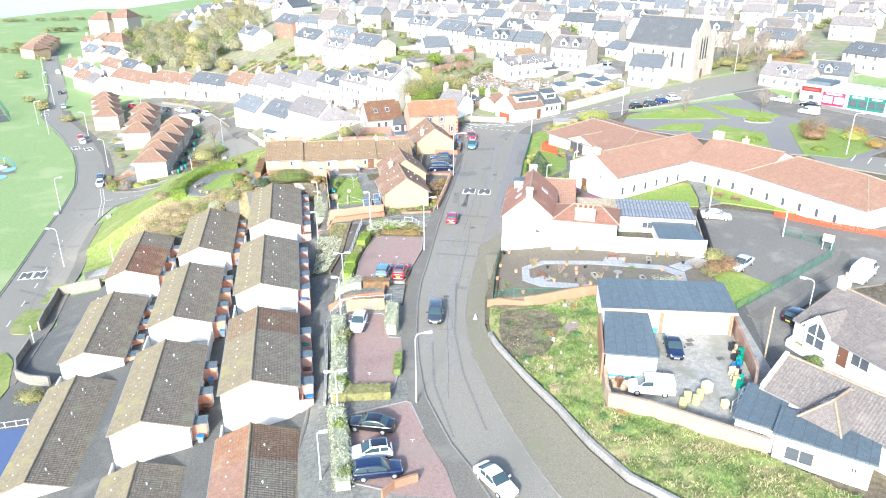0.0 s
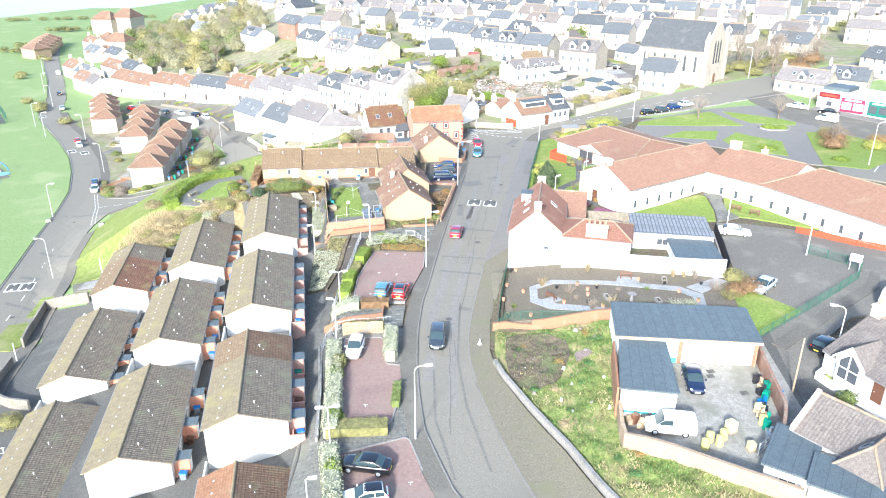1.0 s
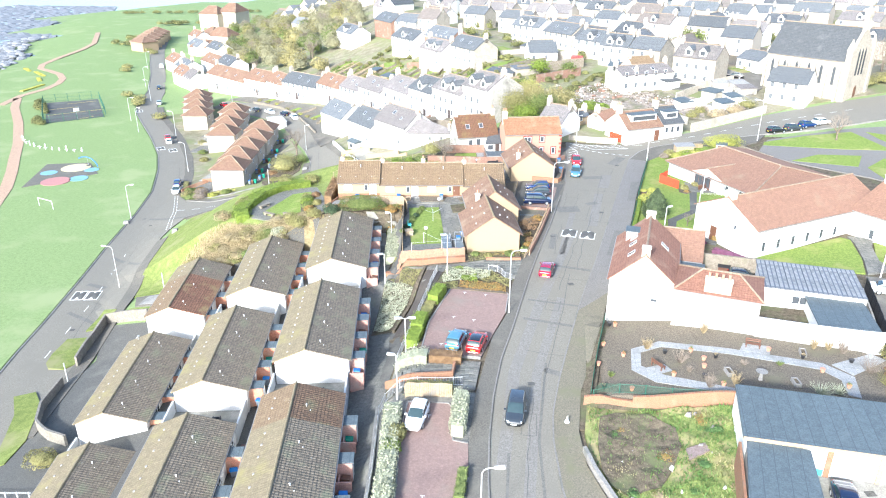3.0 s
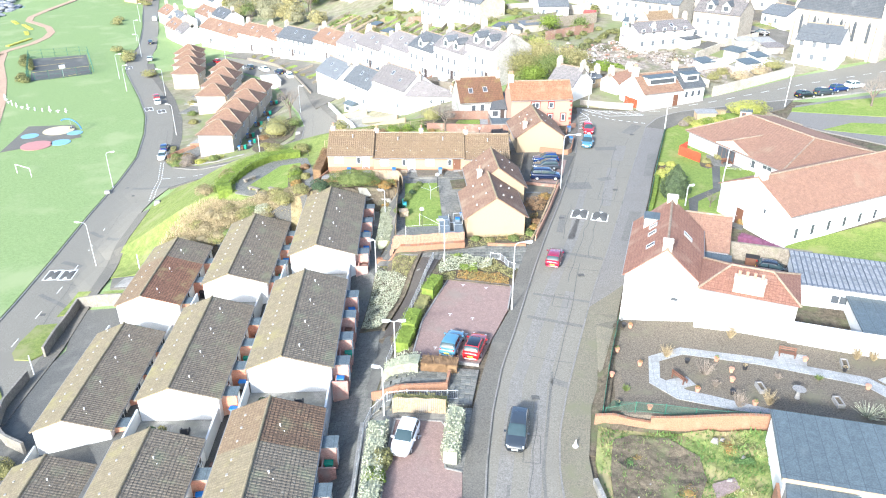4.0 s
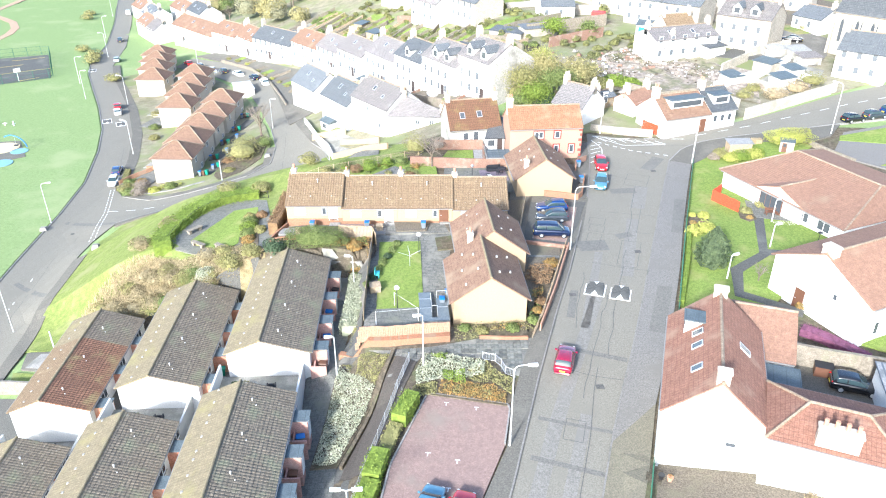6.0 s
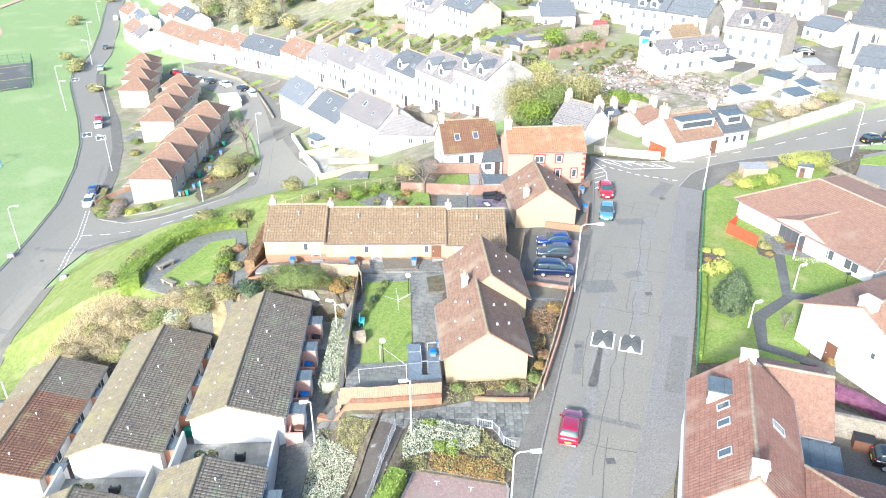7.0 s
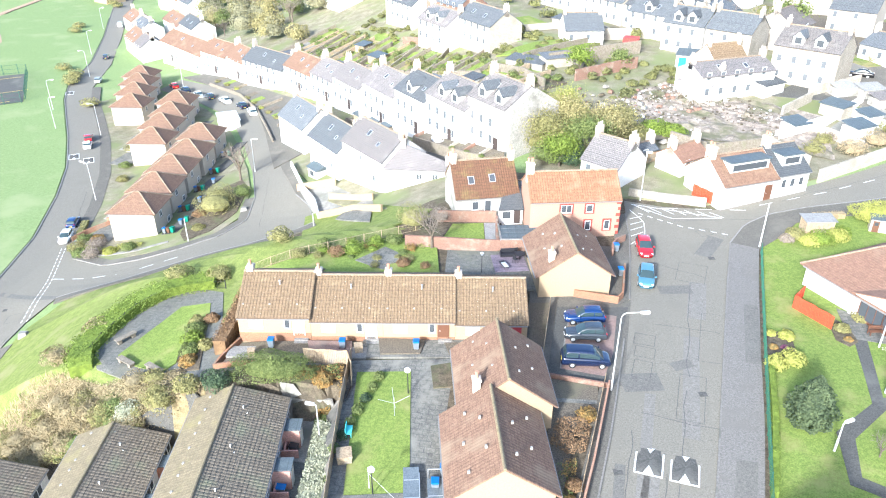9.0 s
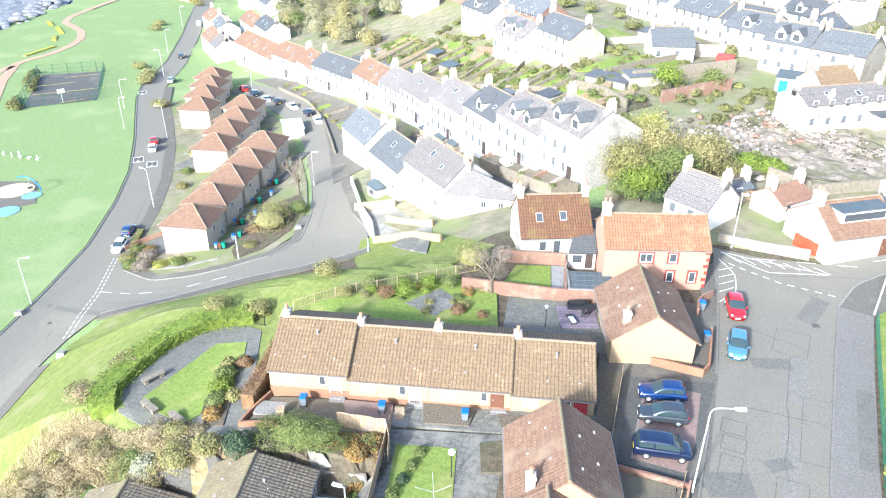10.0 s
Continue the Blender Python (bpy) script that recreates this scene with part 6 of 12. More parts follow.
for row in range(26):
    for col in range(36):
        u, v = -150 + col * 16 + rng.uniform(-3, 3), 16 + row * 19 + rng.uniform(-3, 3)
        x = -62 + u * math.cos(radians(-32)) - v * math.sin(radians(-32))
        y = 272 + u * math.sin(radians(-32)) + v * math.cos(radians(-32))
        skip, w = rng.random(), rng.uniform(8.5, 13)
        roof, wall = rng.choice([SLATE, SLATE, SLATE, SLATE_PALE, SLATE_PALE, TILE_GREY]), rng.choice([RENDER_WHITE, RENDER_WHITE, STONE, RENDER_PALE])
        turn, eave, d, rise = -32 + rng.choice([0, 0, 0, 90, -14]) + rng.uniform(-5, 5), rng.choice([3.0, 4.6, 5.0, 5.2]), rng.uniform(7, 9), rng.uniform(2.4, 3.2)
        if y < 226 or x < -75 - (y - 300) * (0.2 if y < 400 else 0.6) or x > 330 or y > 680 or (x > 40 and y < 240) or skip < 0.12 or any((x + 5 - a) ** 2 + (y - b) ** 2 < 170 for a, b in TAKEN):
            continue
        if y < 390 and x < 190:
            town_house((x, y), turn, w, eave, roof, wall, d, rise, label="pale town house with a grey slate roof" if roof in (SLATE, SLATE_PALE) else "pale town house with a tiled roof", group="hill town houses", dormers=rng.choice([0, 0, 0, 1]), hill=True)
        else:
            m = pose(x, y, ground_z(x, y), 0, 0, turn)
            prof = [(0, -4), (0, eave), (d / 2, eave + rise - 0.05), (d, eave), (d, -4)]
            far_walls.loft([[m @ Vector((q, a, b)) for a, b in prof] for q in (0, w)])
            far_walls.hexa([m @ Vector(q) for q in [(0.1, d / 2 - 0.5, eave + rise - 1), (0.7, d / 2 - 0.5, eave + rise - 1), (0.7, d / 2 + 0.5, eave + rise - 1), (0.1, d / 2 + 0.5, eave + rise - 1), (0.1, d / 2 - 0.5, eave + rise + 1.2), (0.7, d / 2 - 0.5, eave + rise + 1.2), (0.7, d / 2 + 0.5, eave + rise + 1.2), (0.1, d / 2 + 0.5, eave + rise + 1.2)]])
            far_roofs.add([m @ Vector(q) for q in [(-0.2, -0.3, eave - 0.15), (w + 0.2, -0.3, eave - 0.15), (w + 0.2, d / 2, eave + rise), (-0.2, d / 2, eave + rise), (w + 0.2, d + 0.3, eave - 0.15), (-0.2, d + 0.3, eave - 0.15)]], [(0, 1, 2, 3), (3, 2, 4, 5)])
rng = random.Random(8)
for row in range(14):
    for col in range(17):
        x, y = -205 + col * 9 + row * 6 + rng.uniform(-3, 3), 452 + row * 21 - col * 5 + rng.uniform(-4, 4)
        w, d, eave, rise, turn, skip = rng.uniform(9, 14), rng.uniform(7, 9), rng.choice([3.0, 4.8, 5.2]), rng.uniform(2.4, 3.4), rng.choice([-34, -28, 58]), rng.random()
        if skip < 0.25 or x < -75 - (y - 300) * 0.6 or x > -70 - (y - 400) * 0.2 or y < 425:
            continue
        m = pose(x, y, ground_z(x, y), 0, 0, turn)
        far_walls.loft([[m @ Vector((q, a, b)) for a, b in ((0, -4), (0, eave), (d / 2, eave + rise - 0.05), (d, eave), (d, -4))] for q in (0, w)])
        far_roofs.add([m @ Vector(q) for q in [(-0.2, -0.3, eave - 0.15), (w + 0.2, -0.3, eave - 0.15), (w + 0.2, d / 2, eave + rise), (-0.2, d / 2, eave + rise), (w + 0.2, d + 0.3, eave - 0.15), (-0.2, d + 0.3, eave - 0.15)]], [(0, 1, 2, 3), (3, 2, 4, 5)])
solid("distant_houses", far_walls, RENDER_PALE, "pale walls of the distant town", "houses", kind="stuff")
m, nt, out = nodes_of("distant_roofs")
info = nt.nodes.new("ShaderNodeNewGeometry")
col = blend(nt, ramp(nt, info.outputs["Random Per Island"], 0.84, 0.88), (0.15, 0.158, 0.168), (0.24, 0.165, 0.13))
nt.links.new(col, out.inputs["Base Color"])
out.inputs["Roughness"].default_value = 0.8
solid("distant_roofs", far_roofs, m, "slate and tile roofs of the distant town", "roofs", kind="stuff")

# shore houses and flats further along
for p, turn, w, eave, roof in [((-152, 300), -46, 13, 4.6, TILE_MAUVE), ((-142, 289), -46, 9, 4.6, SLATE_PALE), ((-172, 332), -46, 13, 4.6, TILE_MAUVE), ((-160, 318), -46, 12, 4.6, SLATE), ((-150, 322), -46, 18, 4.8, TILE_MAUVE),
                               ((-136, 308), -46, 14, 4.8, SLATE), ((-168, 366), -47, 16, 5, SLATE), ((-184, 378), -47, 16, 5, SLATE), ((-202, 415), -45, 14, 4.6, TILE_MAUVE)]:
    town_house(p, turn, w, eave, roof, RENDER_WHITE, label="white shore house with pitched roof", group="shore houses")
for i in range(5):
    a = Vector((-219 - 3.5 * i, 384 + 10 * i))
    house("shore_house", "cream shore house with low hipped red-brown roof", a, -28, 11, 9, 4.8, 2.4, TILE_MAUVE, RENDER_CREAM, hip=4.2, over=0.4, group="hipped shore houses", course=0.7)

for p, turn, w, d, eave, rise in [((-229, 486), -10, 14, 13, 9.0, 4.4), ((-217, 489), -10, 13, 16, 10.0, 5.0), ((-189, 411), -14, 14, 11, 5.0, 4.0), ((-180, 372), -20, 15, 9, 4.6, 3.2), ((-200, 428), -30, 10, 9, 4.6, 3.0)]:
    house("shore_house", "large cream shore house with hipped brown roof", p, turn, w, d, eave, rise, TILE_MAUVE, RENDER_PALE, hip=4.0, over=0.4, group="hipped shore houses", course=0.7, far=True, deep=5)


# ---- garage yard ----
garage = thing("garage", "flat-roofed garage with dark felt roof and white doors", "garage", pose(17.8, 70.7, ground_z(25, 73), 0, 0, -5))
part("wall", Shape().box(0, 0, -2, 14.0, 6.4, 2.75), RENDER_WHITE, garage)
part("roof", Shape().hexa([(-0.3, -0.4, 2.7), (14.3, -0.4, 2.7), (14.5, 6.7, 3.0), (-0.1, 6.7, 3.0), (-0.3, -0.4, 2.95), (14.3, -0.4, 2.95), (14.5, 6.7, 3.25), (-0.1, 6.7, 3.25)]), FELT, garage)
for u0, u1, m in ((6.15, 6.55, ORANGE_BRICK), (9.92, 10.28, RENDER_CREAM), (13.62, 14.0, ORANGE_BRICK)):
    part("pillar", Shape().box(u0, -0.14, -1.0, u1, 0.0, 2.6), m, garage)
part("lintel", Shape().box(6.15, -0.1, 2.47, 14.0, -0.004, 2.62), RENDER_GREY, garage)
part("plinth", Shape().box(3.0, -0.03, -0.5, 6.1, 0.0, 0.5), TURQUOISE, garage, "turquoise painted plinth")
part("fascia", Shape().box(-0.3, -0.46, 2.62, 14.3, -0.41, 2.95), RENDER_CREAM, garage)
for x0 in (6.6, 10.3):
    dr = part("garage_door", Shape().box(x0, -0.07, 0.05, x0 + 3.3, 0.0, 2.45), PVC, garage)
    for k in range(4):
        part("rib", Shape().box(x0 + 0.1, -0.1, 0.35 + 0.55 * k, x0 + 3.2, -0.07, 0.41 + 0.55 * k), PVC, dr)
annex = thing("garage_annex", "flat-roofed white annex with worn blue-grey felt", "outbuilding", pose(16.4, 62.4, ground_z(19, 66), 0, 0, -9))
part("wall", Shape().hexa([(0, 0, -2), (5.0, 0, -2), (4.4, 8.2, -2), (0.2, 8.2, -2), (0, 0, 2.6), (5.0, 0, 2.6), (4.4, 8.2, 3.05), (0.2, 8.2, 3.05)]), RENDER_WHITE, annex)
part("roof", Shape().hexa([(-0.2, -0.3, 2.6), (5.2, -0.3, 2.6), (4.8, 8.1, 3.06), (0.1, 8.1, 3.06), (-0.2, -0.3, 2.78), (5.2, -0.3, 2.78), (4.8, 8.1, 3.24), (0.1, 8.1, 3.24)]), FELT, annex)
part("side_wall", Shape().box(-0.42, -0.2, -2, -0.21, 8.3, 2.75), ORANGE_BRICK, annex, "orange brick outer wall")
part("door", Shape().box(0.8, -0.06, 0.0, 3.0, 0.0, 2.1), PVC, annex)
part("trim", Shape().box(0.1, -0.1, 0.0, 4.9, -0.06, 0.25), TURQUOISE, annex, "turquoise painted plinth")
ribbon("yard_wall", [(16.4, 62.4), (15.8, 58.2), (22.0, 54.4), (28.2, 50.6)], 0.35, 1.9, TAN_BRICK, "weathered tan brick wall along the garage yard", "wall", sink=1.5)
ribbon("yard_wall", [(29.3, 57.2), (31.2, 61.0), (32.0, 68.2), (33.2, 77.0)], 0.3, 1.9, RED_BRICK, "old brick wall between yard and lane", "wall", sink=1.0)
ribbon("yard_fence", [(31.6, 69.2), (31.9, 73.2)], 0.1, 1.9, FENCE_PINK, "orange timber gate panel", "fence", kind="")
for x, y, t, k in [(25.9, 59.7, 24, 0.95), (26.8, 57.2, 8, 0.7), (29.4, 62.2, 15, 0.8)]:
    cube = thing("container", "pale yellow cube-shaped liquid container in the yard", "container", on_ground(x, y, t, 0.1), "cube containers")
    part("tank", Shape().loft([[(a * k * 0.46, b * k * 0.46, z) for a, b in ((-1, -0.8), (-0.8, -1), (0.8, -1), (1, -0.8), (1, 0.8), (0.8, 1), (-0.8, 1), (-1, 0.8))] for z in (0.14, 0.2 + 0.8 * k, 0.26 + 0.8 * k)]), shared("cubemat", lambda: plain("pale_yellow_tank", (0.5, 0.47, 0.25), 0.5)), cube)
    part("pallet", Shape().box(-k * 0.5, -k * 0.5, 0, k * 0.5, k * 0.5, 0.13), TIMBER, cube)
for x, y, c in [(22.9, 57.5, 0), (23.6, 58.4, 0), (24.3, 57.9, 0), (24.9, 58.7, 0), (29.1, 60.6, 0)]:
    solid("barrel", Shape().tube((0, 0, 0), (0, 0, 0.9), 0.36, 0.36, 12).tube((0, 0, 0.9), (0, 0, 0.98), 0.2, 0.18, 10), shared("barrelmat", lambda: plain("yellow_plastic", (0.52, 0.47, 0.17), 0.5)), "pale yellow plastic drum standing in the yard", "barrel", on_ground(x, y, 20 * x, 0.1), group="yellow drums")
for i in range(14):
    r2 = random.Random(i + 40)
    x, y = 29.3 + 0.24 * (i - 1) + r2.uniform(-0.4, 0.3), 59.0 + 0.85 * i
    if i > 9:
        x, y = r2.uniform(17.2, 18.8), r2.uniform(60.4, 61.6)
    solid("scrap", Shape().block(0, 0, 0, r2.uniform(0.4, 1.2), r2.uniform(0.3, 0.8), r2.uniform(0.3, 1.0), r2.uniform(0, 3)).block(0.2, 0.1, 0, 0.3, 0.2, 1.1, r2.uniform(0, 3)), r2.choice([DARK_METAL, STEEL, BIN_BLUE, TIMBER, BIN_GREEN, DOOR_BROWN]),
          "piled yard scrap and boards", "scrap", on_ground(x, y, r2.uniform(0, 360), 0.1), group="yard clutter")

# ---- outbuildings of the white house ----
ribbon("garden_wall", [(23.5, 91.2), (29, 89.9), (35.2, 88.7)], 0.3, 2.3, RENDER_WHITE, "tall white garden wall", "wall", sink=1.0)
ribbon("garden_wall", [(35.2, 89.0), (37, 96), (38.6, 103.4)], 0.2, 0.35, RENDER_GREY, "low wall beside the car park", "wall", sink=1.0)
out = thing("workshop", "flat corrugated-roof workshop with white walls", "outbuilding", pose(25.6, 97.8, ground_z(31, 101), 0, 0, -9))
part("wall", Shape().box(0, 0, -1, 10.6, 7.2, 2.5), RENDER_WHITE, out)
CORRUGATED = surface("corrugated_sheets", (0.3, 0.295, 0.285), (0.19, 0.19, 0.19), (0.12, 0.125, 0.13), 0.7, 1.6, 0.6, 0.3, pattern="stack", cell=(0.5, 30), joint=(0.09, 0.1, 0.12), gap=0.09, amount=0.7)
for i in range(11):
    part("roof_sheet", shared("sheet", lambda: Shape().box(-0.48, -0.3, 0, 0.48, 7.5, 0.09).mesh("roof_sheet", CORRUGATED)), None, out, at=pose(0.3 + 0.98 * i, 0, 2.5 + 0.012 * (i % 2)))
window_at(out, pose(3.2, 0, 0.8), 1.6, 1.0)
low = thing("lean_to", "low lean-to with patched blue-grey roof", "outbuilding", pose(29.6, 90.6, ground_z(32, 93), 0, 0, -5))
part("wall", Shape().box(0, 0, -1, 5.5, 6.3, 1.9), RENDER_WHITE, low)
part("roof", Shape().box(-0.2, -0.2, 1.9, 5.7, 6.5, 2.05), FELT, low)
lean = thing("lean_to", "small dark flat-roofed extension behind the white house", "outbuilding", pose(16.6, 100.3, ground_z(18, 102), 0, 0, -11))
part("wall", Shape().box(0, 0, -1, 3.0, 3.9, 2.4), RENDER_WHITE, lean)
part("roof", Shape().box(-0.05, -0.1, 2.4, 3.1, 4.0, 2.55), FELT, lean)
sheet("pavement", [(19, 99), (25.8, 98), (28, 108.6), (21, 112)], PAVING, 0.12, "concrete yard behind the white house", "yard")
sheet("pavement", [(23.4, 91.6), (35, 89.4), (36.4, 96.4), (25.4, 98)], EARTH, 0.12, "small back yard with pots", "yard")

# ---- bungalows to the south-east ----
bung = house("bungalow", "white bungalow with grey-brown tiled roof and chimney", (38.1, 68.6), -66, 17, 11.6, 2.6, 2.7, TILE_GREY, RENDER_WHITE, over=0.4, category="bungalow", base=0.0, deep=3, chimneys=[(0.5, 5.8, 1.0, 0.9, 1.2, 1)], windows=[("f", 7.0, 0.8, 2.0, 1.3)], doors=[("f", 5.6, 0.0, DOOR_BROWN)])
bay = part("bay", Shape().loft([[(1.6, y, 2.2), (4.6, y, 2.2), (4.6, y, 2.7), (3.1, y, 4.2), (1.6, y, 2.7)] for y in (-0.5, 3.0)]).box(1.8, -0.5, -2, 4.4, 0.3, 2.2), RENDER_WHITE, bung)
part("pane", Shape().loft([[(2.1, y, 0.8), (4.1, y, 0.8), (4.1, y, 2.6), (3.1, y, 3.6), (2.1, y, 2.6)] for y in (-0.56, -0.5)]), GLASS, bay)
part("bar", Shape().box(3.04, -0.62, 0.8, 3.16, -0.56, 3.6).box(2.1, -0.62, 1.9, 3.04, -0.56, 2.0).box(3.16, -0.62, 1.9, 4.1, -0.56, 2.0), PVC, bay)
for sx in (-1, 1):
    part("bargeboard", Shape().hexa([(3.1 + sx * 1.75, -0.82, 2.5), (3.1, -0.82, 4.25), (3.1, -0.7, 4.25), (3.1 + sx * 1.75, -0.7, 2.5), (3.1 + sx * 1.75, -0.82, 2.75), (3.1, -0.82, 4.5), (3.1, -0.7, 4.5), (3.1 + sx * 1.75, -0.7, 2.75)]), PVC, bay)
for x0, x1, z in ((1.4, 3.1, 0), (4.8, 3.1, 0)):
    part("roof_slope", Shape().hexa([(x0, -0.75, 2.55), (x1, -0.75, 4.3), (x1, 3.2, 4.3), (x0, 3.2, 2.55), (x0, -0.75, 2.67), (x1, -0.75, 4.42), (x1, 3.2, 4.42), (x0, 3.2, 2.67)]), TILE_GREY, bay)
bung = house("bungalow", "white bungalow with grey-brown tiled roof", (30.2, 57.2), -52, 17, 7.0, 2.8, 2.1, TILE_GREY, RENDER_WHITE, over=0.3, category="bungalow", base=-1.3, deep=4)
part("parapet", Shape().hexa([(-0.3, -0.3, 2.0), (0.1, -0.3, 2.0), (0.1, 3.5, 4.3), (-0.3, 3.5, 4.3), (-0.3, -0.3, 3.0), (0.1, -0.3, 3.0), (0.1, 3.5, 5.2), (-0.3, 3.5, 5.2)]), CHIMNEY_STONE, bung)
house("bungalow_bay", "projecting bay with hipped grey-brown tiles and rooflight", (33.6, 49.8), 37, 6.4, 3.6, 2.85, 1.9, TILE_GREY, RENDER_WHITE, hip=1.8, over=0.35, base=-1.4, deep=4, category="bungalow", lights=[(2.6, 2.6, 0.8, 1.1)])
ext = thing("extension", "flat-roofed white extension with dark felt", "extension", pose(28.5, 50.5, -1.4, 0, 0, -33))
part("wall", Shape().box(0, 0, -4, 7.4, 4.0, 2.6), RENDER_WHITE, ext)
part("roof", Shape().box(-0.3, -0.3, 2.6, 7.7, 4.2, 2.8), FELT, ext)
window_at(ext, pose(0.9, 0, 0.4), 2.3, 1.4)
window_at(ext, pose(5.9, 0, 1.2), 0.5, 0.5)
ext = thing("extension", "flat-roofed link with dark felt", "extension", pose(26.0, 53.0, -1.5, 0, 0, -33))
part("wall", Shape().box(0, 0, -4, 3.5, 6.0, 2.5), RENDER_WHITE, ext)
part("roof", Shape().box(-0.25, -0.25, 2.5, 3.6, 6.2, 2.68), FELT, ext)
window_at(ext, pose(1.2, 0, 1.3), 1.3, 0.5)
ribbon("garden_wall", [(39.4, 69.0), (36.9, 67.2), (38.9, 63.4), (40.6, 60.6), (42.6, 57.4)], 0.3, 0.9, RENDER_WHITE, "low white garden wall in front of the bungalow", "wall", sink=1.0)
ribbon("garden_wall", [(39.2, 63.6), (40.8, 65.0)], 0.25, 0.6, RENDER_WHITE, "low white garden wall in front of the bungalow", "wall", sink=1.0)
sheet("grass", [(37.3, 67.2), (39.3, 68.4), (40.6, 65.2), (39.1, 63.9)], GRASS, 0.16, "tiny front lawn of the bungalow", "lawn", step=1.0)

# ---- walls of the near gardens and car parks ----
ribbon("plot_wall", [(25.5, 39.2), (19.6, 44.2), (15.9, 48.4), (13.6, 53.4), (11.4, 59.4), (8.6, 65.4), (6.2, 70.6), (5.4, 73)], 0.35, 0.75, KERB, "low lichened stone wall along the footway", "wall")
ribbon("garden_wall", [(5.5, 79.7), (7.5, 79.6), (10.0, 79.3)], 0.3, 1.0, ORANGE_BRICK, "orange brick garden wall", "wall", sink=1.2)
ribbon("garden_wall", [(10.0, 79.3), (15, 78.9), (20.2, 78.5)], 0.3, 1.5, ORANGE_BRICK, "orange brick garden wall", "wall", sink=1.2)
ribbon("retaining_wall", [(-14.6, 82.2), (-13.4, 81.2), (-10.4, 81.4), (-7.6, 82.0), (-7.6, 83.8)], 0.25, 0.9, ORANGE_BRICK, "curved orange brick retaining wall", "wall", sink=1.6)
ribbon("retaining_wall", [(-5.2, 48.2), (-4.0, 49.6), (-2.2, 50.2)], 0.25, 0.9, ORANGE_BRICK, "curved orange brick retaining wall", "wall", sink=1.2)
ribbon("retaining_wall", [(-20.0, 106.9), (-18.6, 106.65), (-17.5, 106.65), (-13.2, 107.2), (-9.4, 108.2)], 0.6, 0.75, ORANGE_BRICK, "orange brick wall below the fence", "wall", sink=1.4)
ribbon("retaining_wall", [(-16.2, 93.6), (-15.2, 99), (-14.4, 105.8)], 0.3, 0.5, EARTH, "dark sloping retaining wall beside the ramp", "wall", sink=2.0)
ribbon("retaining_wall", [(-12.0, 61), (-13.0, 69), (-14.7, 78.6)], 0.25, 0.6, KERB, "pale retaining wall above the terrace path", "wall", sink=1.8)
ribbon("garden_wall", [(-1.6, 141.2), (3.3, 140.6), (3.8, 147.6)], 0.2, 0.9, ORANGE_BRICK, "low orange brick wall round the cottage corner", "wall")
ribbon("garden_wall", [(2.6, 150.4), (2.6, 152.6), (4.1, 154.2)], 0.2, 1.0, RED_BRICK, "red brick wall beside the pink house", "wall")
ribbon("garden_wall", [(-3.8, 127.6), (1.8, 127.1)], 0.2, 0.6, RED_BRICK, "low brick wall at the end of the parking bay", "wall")
ribbon("garden_wall", [(-21.2, 148.8), (-18.0, 149.0), (-11.6, 149.3), (-6.7, 150.1)], 0.25, 1.45, RED_BRICK, "old red brick garden wall", "wall", sink=1.0)
ribbon("garden_wall", [(-11.3, 156.0), (-10.9, 152.6), (-10.4, 149.6)], 0.25, 1.2, RED_BRICK, "old red brick garden wall", "wall", sink=1.0)
ribbon("garden_wall", [(-18.6, 155.4), (-11.4, 156.4)], 0.25, 1.6, RED_BRICK, "old red brick garden wall", "wall", sink=1.0)
ribbon("garden_wall", [(-33.4, 124.2), (-33.2, 126), (-32.6, 128.2)], 0.2, 0.6, ORANGE_BRICK, "low brick edging of the terrace garden", "wall")
ribbon("garden_wall", [(-33.4, 124.2), (-28, 125)], 0.2, 0.6, ORANGE_BRICK, "low brick edging of the terrace garden", "wall")
ribbon("yard_wall", [(-65.2, 109.8), (-61.4, 109.3), (-57, 108.2)], 0.3, 1.7, YARD_WALL, "grey concrete yard wall", "wall")
ribbon("yard_wall", [(-65.2, 109.8), (-64.2, 103), (-63.0, 98.6)], 0.3, 1.7, YARD_WALL, "dark timber and stone yard wall", "wall")
ribbon("yard_wall", [(-62.0, 94.0), (-61.0, 88.4), (-58.4, 84.0), (-55.2, 81.6), (-51.4, 79.8)], 0.3, 1.5, YARD_WALL, "dark curved yard wall", "wall")
ribbon("street_wall", [(5.0, 166.2), (9.2, 165.4), (14.6, 164.6)], 0.3, 1.1, STONE, "pale stone wall beside the junction", "wall")
ribbon("street_wall", [(30, 173.2), (40, 181), (48, 187)], 0.3, 1.8, STONE, "pale stone wall along the street", "wall")
ribbon("street_wall", [(-40.2, 171.4), (-42.6, 176.6), (-46.4, 181.8), (-53, 193.4)], 0.3, 1.1, RENDER_WHITE, "white garden wall along the side road", "wall")
ribbon("street_wall", [(-40.2, 171.4), (-34, 170.6), (-28.6, 166)], 0.3, 1.2, RENDER_CREAM, "cream garden wall", "wall", sink=1.5)
